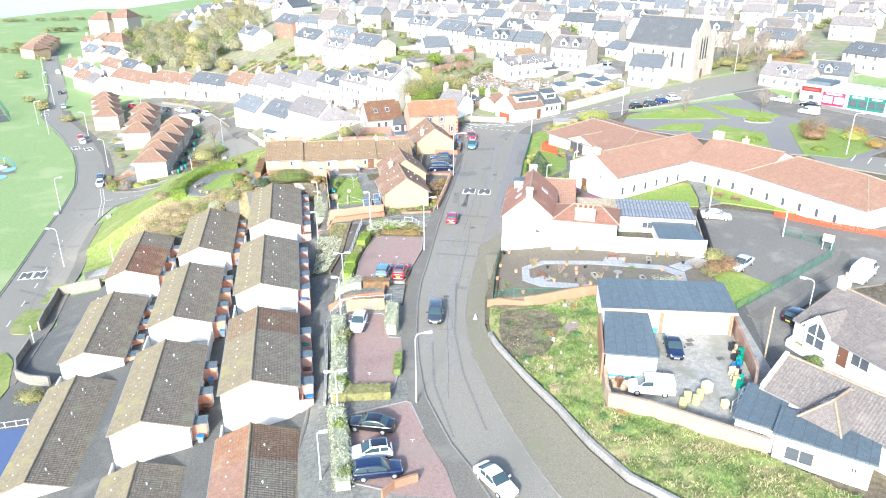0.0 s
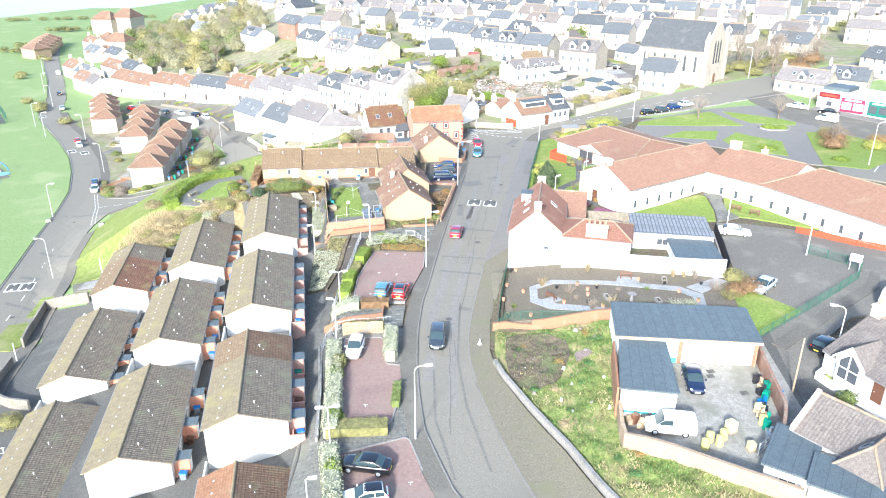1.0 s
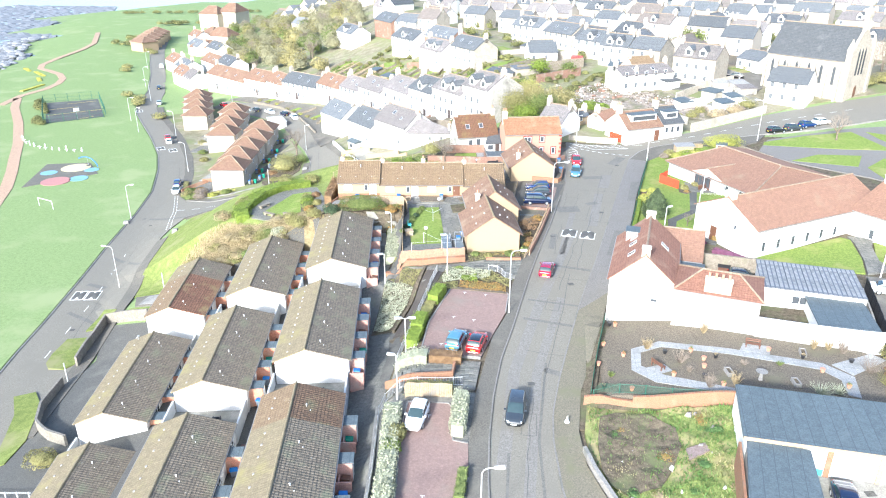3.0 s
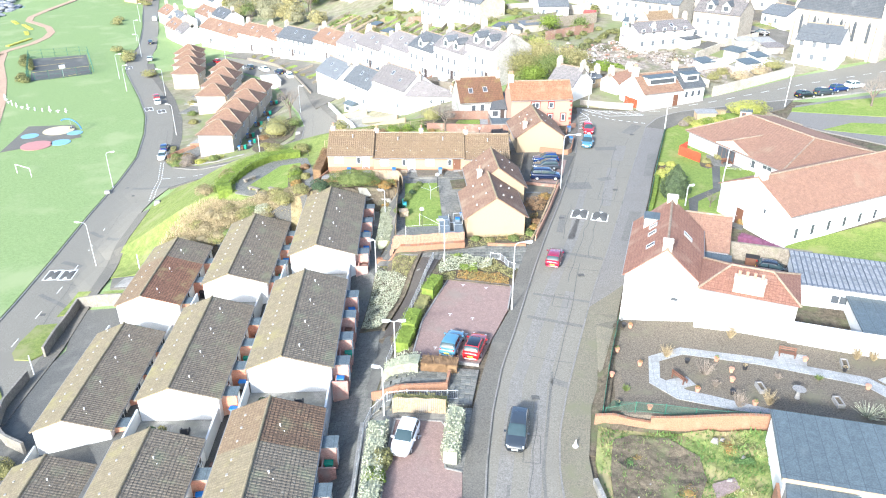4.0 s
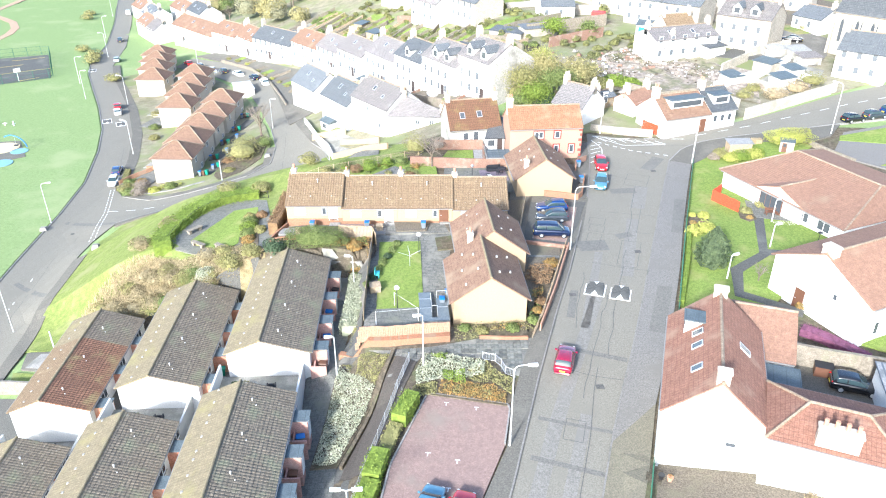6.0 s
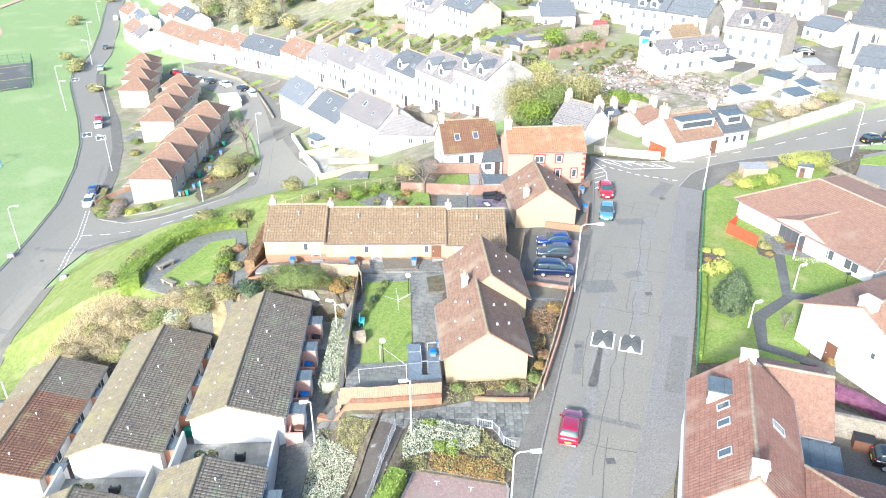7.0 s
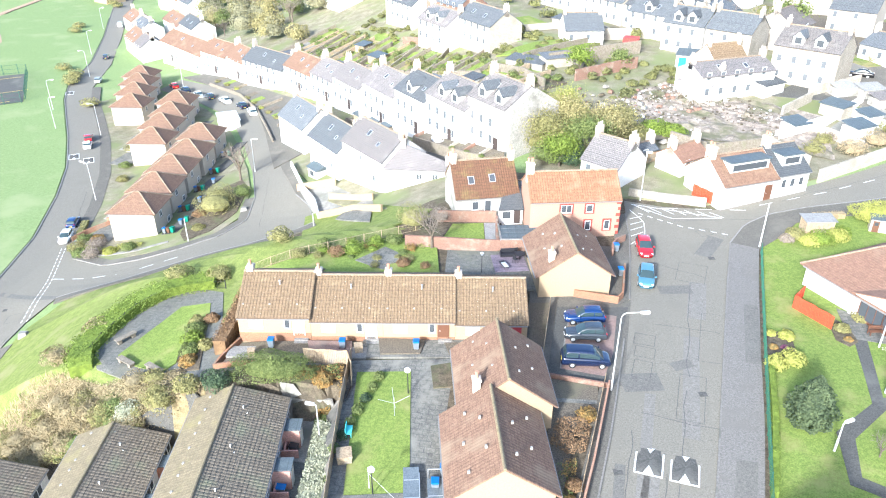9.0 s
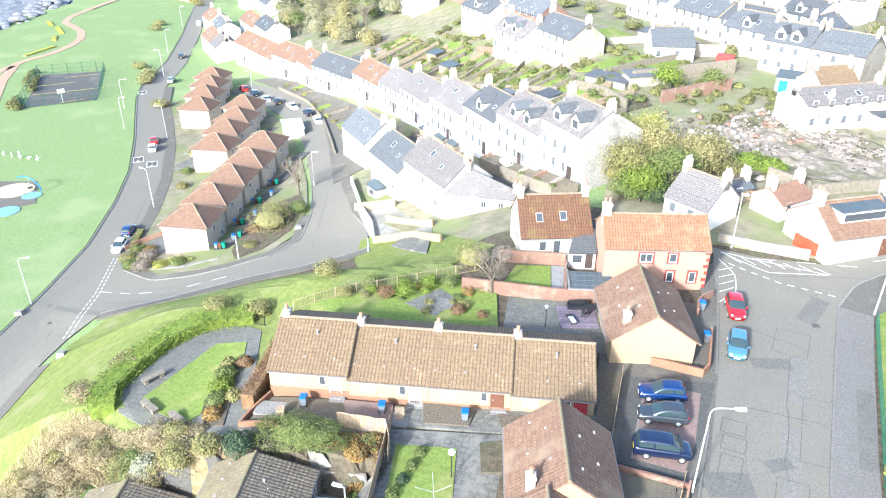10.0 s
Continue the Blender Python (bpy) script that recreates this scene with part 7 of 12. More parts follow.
for i in range(90):
    r2 = random.Random(i + 300)
    x, y = r2.gauss(8, 7), r2.gauss(199, 5)
    k = r2.uniform(0.2, 0.7)
    solid("rubble_block", Shape().hexa([(-k, -k * 0.7, 0), (k, -k * 0.6, 0), (k * 0.8, k * 0.7, 0), (-k * 0.9, k * 0.6, 0), (-k * 0.6, -k * 0.5, k * 0.7), (k * 0.7, -k * 0.4, k * 0.5), (k * 0.5, k * 0.5, k * 0.6), (-k * 0.6, k * 0.4, k * 0.8)]),
          r2.choice([RENDER_GREY, STONE, EARTH, RED_BRICK]), "broken masonry lying on cleared ground", "rubble", on_ground(x, y, r2.uniform(0, 360), 0.3), group="demolition rubble")

bits = [Shape(), Shape(), Shape()]
r2 = random.Random(510)
for i in range(1300):
    heap = r2.choice([(4, 197, 3.5), (11, 201, 4.5), (20, 198, 5.0), (8, 192, 5.0), (26, 193, 5.0), (16, 205, 4.0), (-1, 191, 3.0)])
    x, y, k = r2.gauss(heap[0], heap[2] * 0.7), r2.gauss(heap[1], heap[2] * 0.5), r2.uniform(0.06, 0.3)
    rise = 1.1 * math.exp(-((x - heap[0]) ** 2 + (y - heap[1]) ** 2) / heap[2] ** 2)
    bits[0 if i % 7 == 0 else 1 + i % 2].block(x, y, ground_z(x, y) + 0.2 + rise * r2.random(), k * r2.uniform(0.6, 1.6), k, k * r2.uniform(0.3, 0.9), r2.uniform(0, 3))
for one, m, l in zip(bits, (RENDER_WHITE, RUBBLE, EARTH), ("white plaster", "stone", "earth")):
    solid("demolition_rubble", one, m, "heaps of broken " + l + " on the cleared ground", "rubble", kind="stuff")

sheet("pavement", [(33.8, 60.6), (38.6, 57.2), (40.6, 66), (38.2, 67.8), (34.6, 67)], ASPHALT_DARK, 0.1, "asphalt drive beside the bungalows", "drive")
sheet("pavement", [(37.8, 69), (44, 60), (40, 57), (37.5, 60)], SLABS, 0.14, "slab terrace in front of the bungalow", "paving")


# ---- plants ----
def leaf_cards(s, pts, size, rnd, centre=None, out=None):
    """One small folded leaf or spray at each point, turned more or less outwards."""
    for n, p in enumerate(pts):
        a = Vector((rnd.gauss(0, 1), rnd.gauss(0, 1), rnd.gauss(0, 0.7))).normalized()
        if centre is not None:
            a = (a * 0.8 + (p - centre).normalized()).normalized()
        elif out is not None:
            a = (a * 0.8 + out[n]).normalized()
        b = a.orthogonal().normalized()
        b = Matrix.Rotation(rnd.uniform(0, 6.28), 3, a) @ b
        k = size * rnd.uniform(0.6, 1.3)
        c = a.cross(b)
        s.add([p - b * k * 0.5, p - c * k * 0.32, p + b * k * 0.5 + a * k * 0.1, p + c * k * 0.32], [(0, 3, 2, 1)])


def lump(rx, ry, rz, rnd, n, out=1.0):
    """Points in the rind of an uneven rounded mass that stands on its base."""
    seed, pts = rnd.uniform(0, 99), []
    while len(pts) < n:
        d = Vector((rnd.gauss(0, 1), rnd.gauss(0, 1), rnd.gauss(0, 1))).normalized()
        if d.z < -0.35:
            continue
        k = 0.84 + 0.32 * noise.noise(d * 1.9 + Vector((seed, 0, 0))) + 0.12 * rnd.random()
        if rnd.random() < 0.25:
            k *= rnd.uniform(0.6, 0.95)
        pts.append(Vector((d.x * rx * k, d.y * ry * k, max(0.05, rz * (0.45 + 0.62 * d.z * k)))))
    return pts


def core(s, rx, ry, rz, k=0.62):
    rings = []
    for j in range(5):
        a = -0.5 + j * 0.48
        r = math.cos(a) * k
        rings.append([(rx * r * math.cos(2 * math.pi * i / 10) * (1 + 0.12 * math.sin(i * 2.3 + j)), ry * r * math.sin(2 * math.pi * i / 10), rz * (0.42 + 0.5 * math.sin(a) * k)) for i in range(10)])
    s.loft(rings)


def bush(x, y, rx, ry, rz, leaf, label, n=420, size=0.32, turn=0.0, group="", name="bush", up=0.0):
    rnd = random.Random(int(x * 31 + y * 57) & 65535)
    s = Shape()
    if y < 240:
        n, size = int(n * 2.6), size * 0.58
    core(s, rx, ry, rz)
    leaf_cards(s, lump(rx, ry, rz, rnd, n), size, rnd, Vector((0, 0, rz * 0.25)))
    return solid(name, s, leaf, label, "bush" if name == "bush" else name.replace("_", " "), on_ground(x, y, turn, up), group)


def hedge(pts, width, height, leaf, label, per=70, size=0.26, name="hedge", ragged=0.12):
    """A clipped or shaggy hedge along a line on the ground."""
    rnd = random.Random(int(pts[0][0] * 13 + pts[0][1] * 7) & 65535)
    fine = [(x, y) for x, y, _ in along(pts, 0.7)] + [pts[-1]]
    a, b = offset(fine, -width * 0.4), offset(fine, width * 0.4)
    s = Shape()
    s.loft([[(ax, ay, ground_z(*c) - 0.2), (bx, by, ground_z(*c) - 0.2), (bx, by, ground_z(*c) + height * 0.84), (ax, ay, ground_z(*c) + height * 0.84)] for c, (ax, ay), (bx, by) in zip(fine, a, b)])
    cards, outs = [], []
    for (x, y, h) in along(pts, 1.0 / per * 0.8):
        u = rnd.uniform(-0.5, 0.5)
        if rnd.random() < 0.55:
            o = Vector((0, 0, 1))
            v, z = u * width, height * (0.9 + ragged * (noise.noise((x * 1.3, y * 1.3, 0)) * 1.5 + rnd.uniform(-0.5, 0.8)))
        else:
            v, z = (0.47 + ragged * rnd.uniform(-0.3, 0.6)) * width * rnd.choice((-1, 1)), rnd.uniform(0.05, 0.95) * height
            o = Vector((-math.sin(h), math.cos(h), 0.3)) * (1 if v > 0 else -1)
        j = rnd.uniform(-0.3, 0.3)
        outs.append(o)
        px, py = x - math.sin(h) * v + math.cos(h) * j, y + math.cos(h) * v + math.sin(h) * j
        cards.append(Vector((px, py, ground_z(x, y) + z)))
    leaf_cards(s, cards, size * 0.62, rnd, out=outs)
    return solid(name, s, leaf, label, name)


def limbs(s, twigs, p, d, length, r, level, rnd, tips, last=4):
    q = p + d * length
    (s if level < 2 else twigs).tube(p, q, r, r * 0.62, 6 if level < 2 else 3, cap=False)
    if level >= last:
        tips.append(q)
        return
    for i in range(3 if level else 5):
        a = Matrix.Rotation(rnd.uniform(0.3, 0.75), 3, d.orthogonal()) @ d
        a = Matrix.Rotation(i * 6.283 / (3 if level else 5) + rnd.uniform(-0.5, 0.5), 3, d) @ a
        a.z += 0.12
        limbs(s, twigs, p + d * length * rnd.uniform(0.65, 1.0), a.normalized(), length * rnd.uniform(0.6, 0.82), r * 0.55, level + 1, rnd, tips, last)


def tree(x, y, tall, label, leaf=None, n=0, size=0.35, seed=1, spread=1.0, group="", up=0.0):
    """A tree: tapered trunk with limbs, and a crown of twigs or leaves with gaps."""
    rnd = random.Random(seed)
    t = thing("tree", label, "tree", on_ground(x, y, rnd.uniform(0, 360), up), group)
    s, tw, tips = Shape(), Shape(), []
    limbs(s, tw, Vector((0, 0, -0.3)), Vector((0.04, 0.02, 1)).normalized(), tall * 0.3, tall * 0.028, 0, rnd, tips, 4 if leaf or tall < 6.4 else 5)
    part("trunk", s, BARK, t)
    if leaf is None:
        part("crown", tw, TWIG, t, "bare twiggy crown")
    else:
        for c in tips:
            for _ in range(max(1, n // max(1, len(tips)))):
                p = c + Vector((rnd.gauss(0, 0.5), rnd.gauss(0, 0.5), rnd.gauss(0, 0.4))) * spread
                leaf_cards(tw, [p], size, rnd, Vector((0, 0, tall * 0.55)))
        part("crown", tw, leaf, t)
    return t


def stems(x, y, r, z, material, label, n=70, up=0.1):
    """A clump of thin upright stems that spread from one foot."""
    rnd, s = random.Random(int(x * 71 + y * 13) & 65535), Shape()
    for _ in range(n):
        a, d, k = rnd.uniform(0, 6.283), r * rnd.random() ** 0.6, z * rnd.uniform(0.5, 1.0)
        q = Vector((d * math.cos(a), d * math.sin(a), k))
        s.tube((q.x * 0.2, q.y * 0.2, 0), q, 0.02, 0.008, 3, cap=False)
        leaf_cards(s, [q * u for u in (0.7, 1.0)], 0.12, rnd)
    return solid("dry_plant", s, material, label, "plant", on_ground(x, y, 0, up), "gravel garden plants")


# hedges and shrubs of the car parks
hedge([(-10.8, 61.4), (-11.3, 68.0), (-12.6, 76.6)], 1.5, 1.4, LEAF_SILVER, "silvery pale shrub hedge beside the terrace path", 280, 0.28, ragged=0.24)
hedge([(-11.2, 62.0), (-5.4, 62.4)], 2.0, 1.1, LEAF_OLIVE, "low olive hedge between car parks", 80)
hedge([(-10.6, 59.4), (-9.6, 55.0), (-8.6, 49.0)], 1.6, 1.3, LEAF_SILVER, "pale shrub bed beside the car park", 260, 0.28, ragged=0.24)
hedge([(-11.9, 79.3), (-7.2, 79.7)], 1.0, 1.3, LEAF_OLIVE, "low hedge behind the timber fence", 80)
hedge([(-6.2, 78.6), (-6.0, 73.4)], 1.4, 1.6, LEAF_SILVER, "silvery hedge at the car park entrance", 280, 0.28, ragged=0.2)
hedge([(-4.9, 69.0), (-4.9, 65.6)], 0.9, 1.0, LEAF_GREEN, "small green hedge on the traffic island", 80)
for x, y, m in [(-11.6, 70.8, LEAF_LIME), (-11.4, 72.6, LEAF_OLIVE), (-10.9, 65.6, LEAF_SILVER), (-10.6, 63.6, LEAF_LIME), (-9.8, 56.8, LEAF_LIME), (-9.2, 53.0, LEAF_SILVER), (-8.6, 50.4, LEAF_GREEN)]:
    bush(x, y, 0.9, 1.1, 1.4, m, "rounded shrub beside the car park", 380)
hedge([(-12.9, 87.6), (-12.7, 90.2)], 1.7, 1.2, LEAF_LIME, "bright lime green clipped hedge", 120)
hedge([(-12.8, 90.4), (-12.6, 93.0)], 1.7, 1.5, LEAF_LIME, "bright lime green clipped hedge", 120)
hedge([(-11.9, 96.4), (-11.3, 99.4)], 1.6, 1.5, LEAF_LIME, "bright lime green clipped hedge", 120)
hedge([(-12.4, 93.2), (-12.1, 96.2)], 1.3, 0.8, LEAF_OLIVE, "low dark olive planting", 90)
hedge([(-14.0, 84.6), (-10.6, 84.7)], 1.9, 1.3, LEAF_SILVER, "silvery white-flowered shrubs over the brick wall", 182, ragged=0.34)
hedge([(-10.4, 84.9), (-7.0, 85.0)], 1.6, 1.2, LEAF_BROWN, "dark reddish shrubs over the brick wall", 120)


def mat(poly, leaf, height, per, size, label, seed, name="ground_cover"):
    """A bed of low plants that covers a piece of ground without gaps."""
    r, s, cards, outs = random.Random(seed), Shape(), [], []
    xs, ys = [p[0] for p in poly], [p[1] for p in poly]
    area = abs(sum(a[0] * b[1] - b[0] * a[1] for a, b in zip(poly, poly[1:] + poly[:1]))) / 2
    while len(cards) < per * area:
        x, y = r.uniform(min(xs), max(xs)), r.uniform(min(ys), max(ys))
        if inside(x, y, poly):
            h = 0.55 + 0.45 * noise.noise((x * 1.1, y * 1.1, seed)) + 0.2 * noise.noise((x * 4.0, y * 4.0, seed))
            cards.append(Vector((x, y, ground_z(x, y) + 0.12 + height * max(0.08, h) * r.uniform(0.75, 1.0))))
            outs.append(Vector((r.uniform(-0.4, 0.4), r.uniform(-0.7, 0.2), 1)).normalized())
    leaf_cards(s, cards, size, r, out=outs)
    return solid(name, s, leaf, label, "plants")


BED = [(-11.3, 105.4), (-10.0, 105.6), (-5.7, 105.4), (-4.4, 104.0), (-2.9, 103.3), (-2.8, 100.8), (-3.3, 99.9), (-9.9, 100.3), (-11.5, 101.1), (-11.8, 103.0)]
sheet("ground", BED, EARTH, 0.2, "earth of the sloping shrub bed", "flower bed", step=1.0)
mat([(-11.7, 102.9), (-11.3, 105.3), (-10.0, 105.5), (-5.7, 105.3), (-5.6, 103.1), (-9.4, 102.1), (-11.3, 101.0)], LEAF_SILVER, 0.9, 260, 0.13, "silvery white-flowered shrubs in the sloping bed", 1)
mat([(-9.4, 103.1), (-7.4, 103.6), (-7.0, 101.6), (-9.1, 102.1)], LEAF_LIME, 1.1, 260, 0.13, "bright lime shrub in the sloping bed", 2)
mat([(-10.8, 105.3), (-9.2, 105.6), (-9.3, 104.4)], LEAF_LIME, 1.1, 260, 0.13, "bright lime shrub in the sloping bed", 3)
mat([(-9.3, 102.1), (-7.0, 102.3), (-4.6, 102.2), (-3.4, 101.4), (-3.4, 100.0), (-9.3, 100.4)], LEAF_RUST, 0.5, 200, 0.13, "rust and orange low shrubs in the sloping bed", 4)
mat([(-7.2, 103.6), (-5.6, 105.2), (-4.4, 103.9), (-3.0, 103.2), (-2.9, 101.0), (-4.6, 102.4), (-6.8, 102.4)], LEAF_OLIVE, 0.6, 220, 0.13, "olive low shrubs in the sloping bed", 5)
mat([(-11.5, 101.0), (-9.6, 102.0), (-9.4, 100.4), (-10.6, 99.9), (-12.0, 98.8)], LEAF_OLIVE, 0.5, 220, 0.13, "dark olive low shrubs beside the path", 6)
sheet("ground", [(-19.7, 105.8), (-14.5, 105.6), (-15.6, 99.2), (-16.6, 93.8), (-19.0, 93.8), (-19.4, 99.6)], EARTH, 0.15, "earth of the ramp bed", "flower bed", step=1.0)
mat([(-19.5, 105.7), (-14.6, 105.5), (-15.4, 102.4), (-17.7, 103.9)], LEAF_OLIVE, 0.4, 240, 0.12, "low olive ground cover on the ramp bed", 7)
mat([(-9.0, 101.6), (-6.6, 102.0), (-4.4, 101.8), (-3.5, 101.0), (-4.0, 100.4), (-8.8, 100.7)], LEAF_OLIVE, 0.42, 110, 0.13, "olive low shrubs in the sloping bed", 14)
mat([(-19.6, 105.4), (-17.7, 103.9), (-15.4, 102.3), (-15.7, 99.3), (-16.7, 94.0), (-18.8, 94.0), (-19.2, 99.5)], LEAF_SILVER, 0.6, 250, 0.13, "pale silvery ground cover on the ramp bed", 8)
mat([(-8.8, 107.9), (-9.3, 110.5), (-2.5, 112.2), (-1.3, 110.9), (-5.8, 109.7), (-6.4, 108.7)], LEAF_OLIVE, 0.3, 70, 0.12, "weedy plants below the cottage gable", 9)
mat([(-7.6, 109.4), (-5.0, 111.0), (-2.8, 111.9), (-2.2, 111.2), (-5.6, 110.0)], LEAF_RUST, 0.35, 70, 0.12, "rusty plants below the cottage gable", 10)
BANK = [(-58.0, 118.6), (-52.9, 123.8), (-49.1, 124.8), (-44.7, 123.6), (-41.2, 124.4), (-36.0, 122.2), (-33.0, 121.6), (-33.6, 119.2), (-41.5, 120.4), (-46.0, 119.6), (-50.0, 117.6), (-55.0, 116.4)]
sheet("ground", BANK, surface("dry_bank_soil", (0.25, 0.2, 0.115), (0.15, 0.125, 0.068), (0.17, 0.17, 0.075), 0.5, 2.5, 0.95, 0.6, spec=0.1), 0.16, "dry straw-coloured bank", "bank", step=1.0)
mat([(-3.0, 119.2), (-2.6, 122.0), (-0.6, 122.6), (0.2, 121.6), (-0.2, 119.0), (-1.4, 118.2)], LEAF_BROWN, 0.9, 200, 0.14, "flat reddish-brown shrub mound beside the cottages", 15)
mat([(-2.2, 113.0), (-2.4, 117.6), (-0.8, 118.0), (-1.3, 113.0)], LEAF_GREEN, 0.3, 50, 0.12, "mixed green weeds beside the footway", 16)
mat([(-2.0, 116.2), (-1.9, 118.0), (-0.9, 118.2), (-0.9, 116.4)], LEAF_RUST, 0.5, 120, 0.13, "rust-coloured shrub beside the footway", 17)
mat([(-58.4, 118.0), (-57.0, 122.4), (-54.6, 124.6), (-52.4, 124.9), (-49.6, 125.4), (-50.4, 122.4), (-53.0, 119.2)], DRY_STEMS, 0.6, 130, 0.15, "bleached straw-coloured grass on the bank", 18, "dry_grass")
mat(BANK, SCRUB, 0.8, 130, 0.17, "tangle of dry scrub on the bank", 11, "scrub")
mat([(-26.0, 124.6), (-21.6, 126.0), (-20.8, 121.6), (-21.6, 123.6), (-25.8, 123.0)], LEAF_RUST, 0.8, 90, 0.18, "mixed shrubs behind the retaining wall", 12)
mat([(-24.4, 125.0), (-22.0, 125.6), (-21.4, 123.8), (-23.0, 123.8)], LEAF_GREEN, 0.9, 90, 0.18, "mixed shrubs behind the retaining wall", 13)
hedge([(-21.6, 120.6), (-20.7, 115.6), (-20.0, 110.6)], 2.1, 1.6, LEAF_SILVER, "tall silvery white hedge beside the terrace", 760, 0.26, ragged=0.12)
hedge([(-18.9, 110.2), (-18.6, 107.8)], 1.2, 1.2, LEAF_OLIVE, "low hedge by the brick wall", 100)

# triangular garden, bank and terrace planting
hedge([(-41.6, 141.2), (-44.4, 140.4), (-46.8, 138.6), (-48.7, 135.6), (-49.5, 131.0), (-49.4, 127.4), (-48.0, 125.0)], 2.6, 1.3, LEAF_LIME, "bright green ivy-clad hedge round the triangular garden", 260, ragged=0.3)
hedge([(-33.8, 126.4), (-34.2, 130.0), (-35.2, 136.0)], 1.4, 1.9, LEAF_BROWN, "clipped brown beech hedge at the end of the terrace", 170)
for x, y, m, r, z in [(-39.5, 132.6, LEAF_OLIVE, 0.9, 1.1), (-38.9, 131.0, LEAF_GREEN, 1.1, 1.3), (-38.2, 129.2, LEAF_LIME, 1.2, 1.2), (-37.6, 127.4, LEAF_GREEN, 1.0, 1.1), (-36.8, 125.6, LEAF_RUST, 0.9, 0.9), (-38.0, 133.0, LEAF_BROWN, 0.8, 0.9), (-36.2, 128.0, LEAF_OLIVE, 0.8, 0.9),
                      (-22.6, 122.8, LEAF_RUST, 1.0, 1.0), (-31.8, 121.6, LEAF_DARK, 1.4, 1.8), (-34.6, 121.4, LEAF_OLIVE, 1.3, 1.6), (-37.0, 120.6, LEAF_OLIVE, 1.5, 1.8),
                      (-40.4, 120.6, LEAF_SILVER, 1.3, 1.5), (-43.2, 121.0, LEAF_OLIVE, 1.6, 1.8), (-45.6, 121.8, SCRUB, 1.6, 1.6), (-48.0, 122.2, SCRUB, 1.7, 1.6), (-50.2, 121.4, SCRUB, 1.6, 1.5), (-47.0, 119.4, SCRUB, 1.7, 1.7),
                      (-44.0, 118.4, LEAF_OLIVE, 1.6, 1.6), (-41.2, 118.0, LEAF_GREEN, 1.3, 1.3), (-38.6, 117.6, LEAF_DARK, 1.4, 1.5), (-51.8, 119.6, SCRUB, 1.5, 1.4), (-53.8, 118.4, LEAF_OLIVE, 1.3, 1.3), (-22.8, 123.4, LEAF_RUST, 1.0, 1.0),
                      (-22.4, 121.6, LEAF_GREEN, 0.9, 0.9), (-52.6, 127.6, SCRUB, 1.6, 1.5), (-50.4, 131.6, SCRUB, 1.5, 1.6), (-46.4, 141.6, LEAF_OLIVE, 1.7, 1.7), (-41.6, 142.0, LEAF_OLIVE, 1.5, 1.6), (-36.4, 148.4, LEAF_OLIVE, 1.6, 1.7)]:
    bush(x, y, r, r * 0.95, z, m, "dry brown scrub on the bank" if m in (SCRUB,) else "garden shrub beside the path" if x > -39 else "shrub on the grassy bank", 460, 0.3)
dry = Shape()
rnd = random.Random(77)
for _ in range(6500):
    x, y = rnd.uniform(-60, -47), rnd.uniform(117, 126.5)
    if (x + 53) ** 2 / 40 + (y - 121) ** 2 / 22 > 1:
        continue
    k = rnd.uniform(0.4, 0.9)
    dx, dy = rnd.uniform(-0.35, 0.35), rnd.uniform(-0.35, 0.35)
    z = ground_z(x, y)
    dry.add([(x - 0.05, y, z), (x + 0.05, y, z), (x + dx, y + dy, z + k)], [(0, 1, 2)])
solid("dry_grass", dry, DRY_STEMS, "long dry straw grass on the bank", "grass", kind="stuff")
for x, y, m, r in [(-26.6, 146.2, LEAF_LIME, 1.3), (-24.6, 148.4, LEAF_LIME, 1.0), (-28.4, 145.4, LEAF_BROWN, 1.0), (-20.4, 144.4, LEAF_BROWN, 0.8), (-30.5, 146.8, LEAF_GREEN, 1.0), (-22.6, 149.2, LEAF_GREEN, 1.0), (-32.6, 144.6, LEAF_OLIVE, 1.0)]:
    bush(x, y, r, r, r * 1.1, m, "rounded shrub in a back garden", 340, 0.26)
for x, y, m, r in [(-1.3, 114.0, LEAF_RUST, 0.6), (-1.0, 115.6, LEAF_BROWN, 0.7), (-3.6, 110.6, LEAF_GREEN, 0.7), (-6.4, 109.8, LEAF_OLIVE, 0.6), (-1.6, 112.2, LEAF_GREEN, 0.7), (-8.2, 110.0, LEAF_GREEN, 0.6), (-0.2, 123.0, LEAF_RUST, 0.9)]:
    bush(x, y, r, r, r, m, "reddish shrub in the cottage bed", 300, 0.24)
for i in range(9):
    bush(-17.9 + 0.22 * i - 2.0, 113.0 + 1.5 * i, 0.5, 0.6, 0.7, LEAF_GREEN if i % 3 else LEAF_DARK, "small border shrub beside the lawn", 160, 0.22, group="border shrubs")

# care home garden and the streets beyond
hedge([(13.0, 116.6), (14.5, 124), (15.6, 131.0)], 0.55, 0.9, LEAF_LIME, "thin green hedge behind the garden fence", 70, 0.2, ragged=0.3)
fir = thing("conifer", "broad grey-green conifer on the lawn", "tree", on_ground(17.1, 124.6))
part("trunk", Shape().tube((0, 0, -0.2), (0, 0, 4.6), 0.2, 0.04, 8), BARK, fir)
crown, rnd = Shape(), random.Random(9)
crown.loft([[(r * math.cos(i * 0.628) * (1 + 0.15 * math.sin(3 * i + z)), r * math.sin(i * 0.628), z) for i in range(10)] for z, r in ((0.2, 0.8), (0.9, 1.25), (1.8, 1.2), (3.0, 0.75), (4.1, 0.15))])
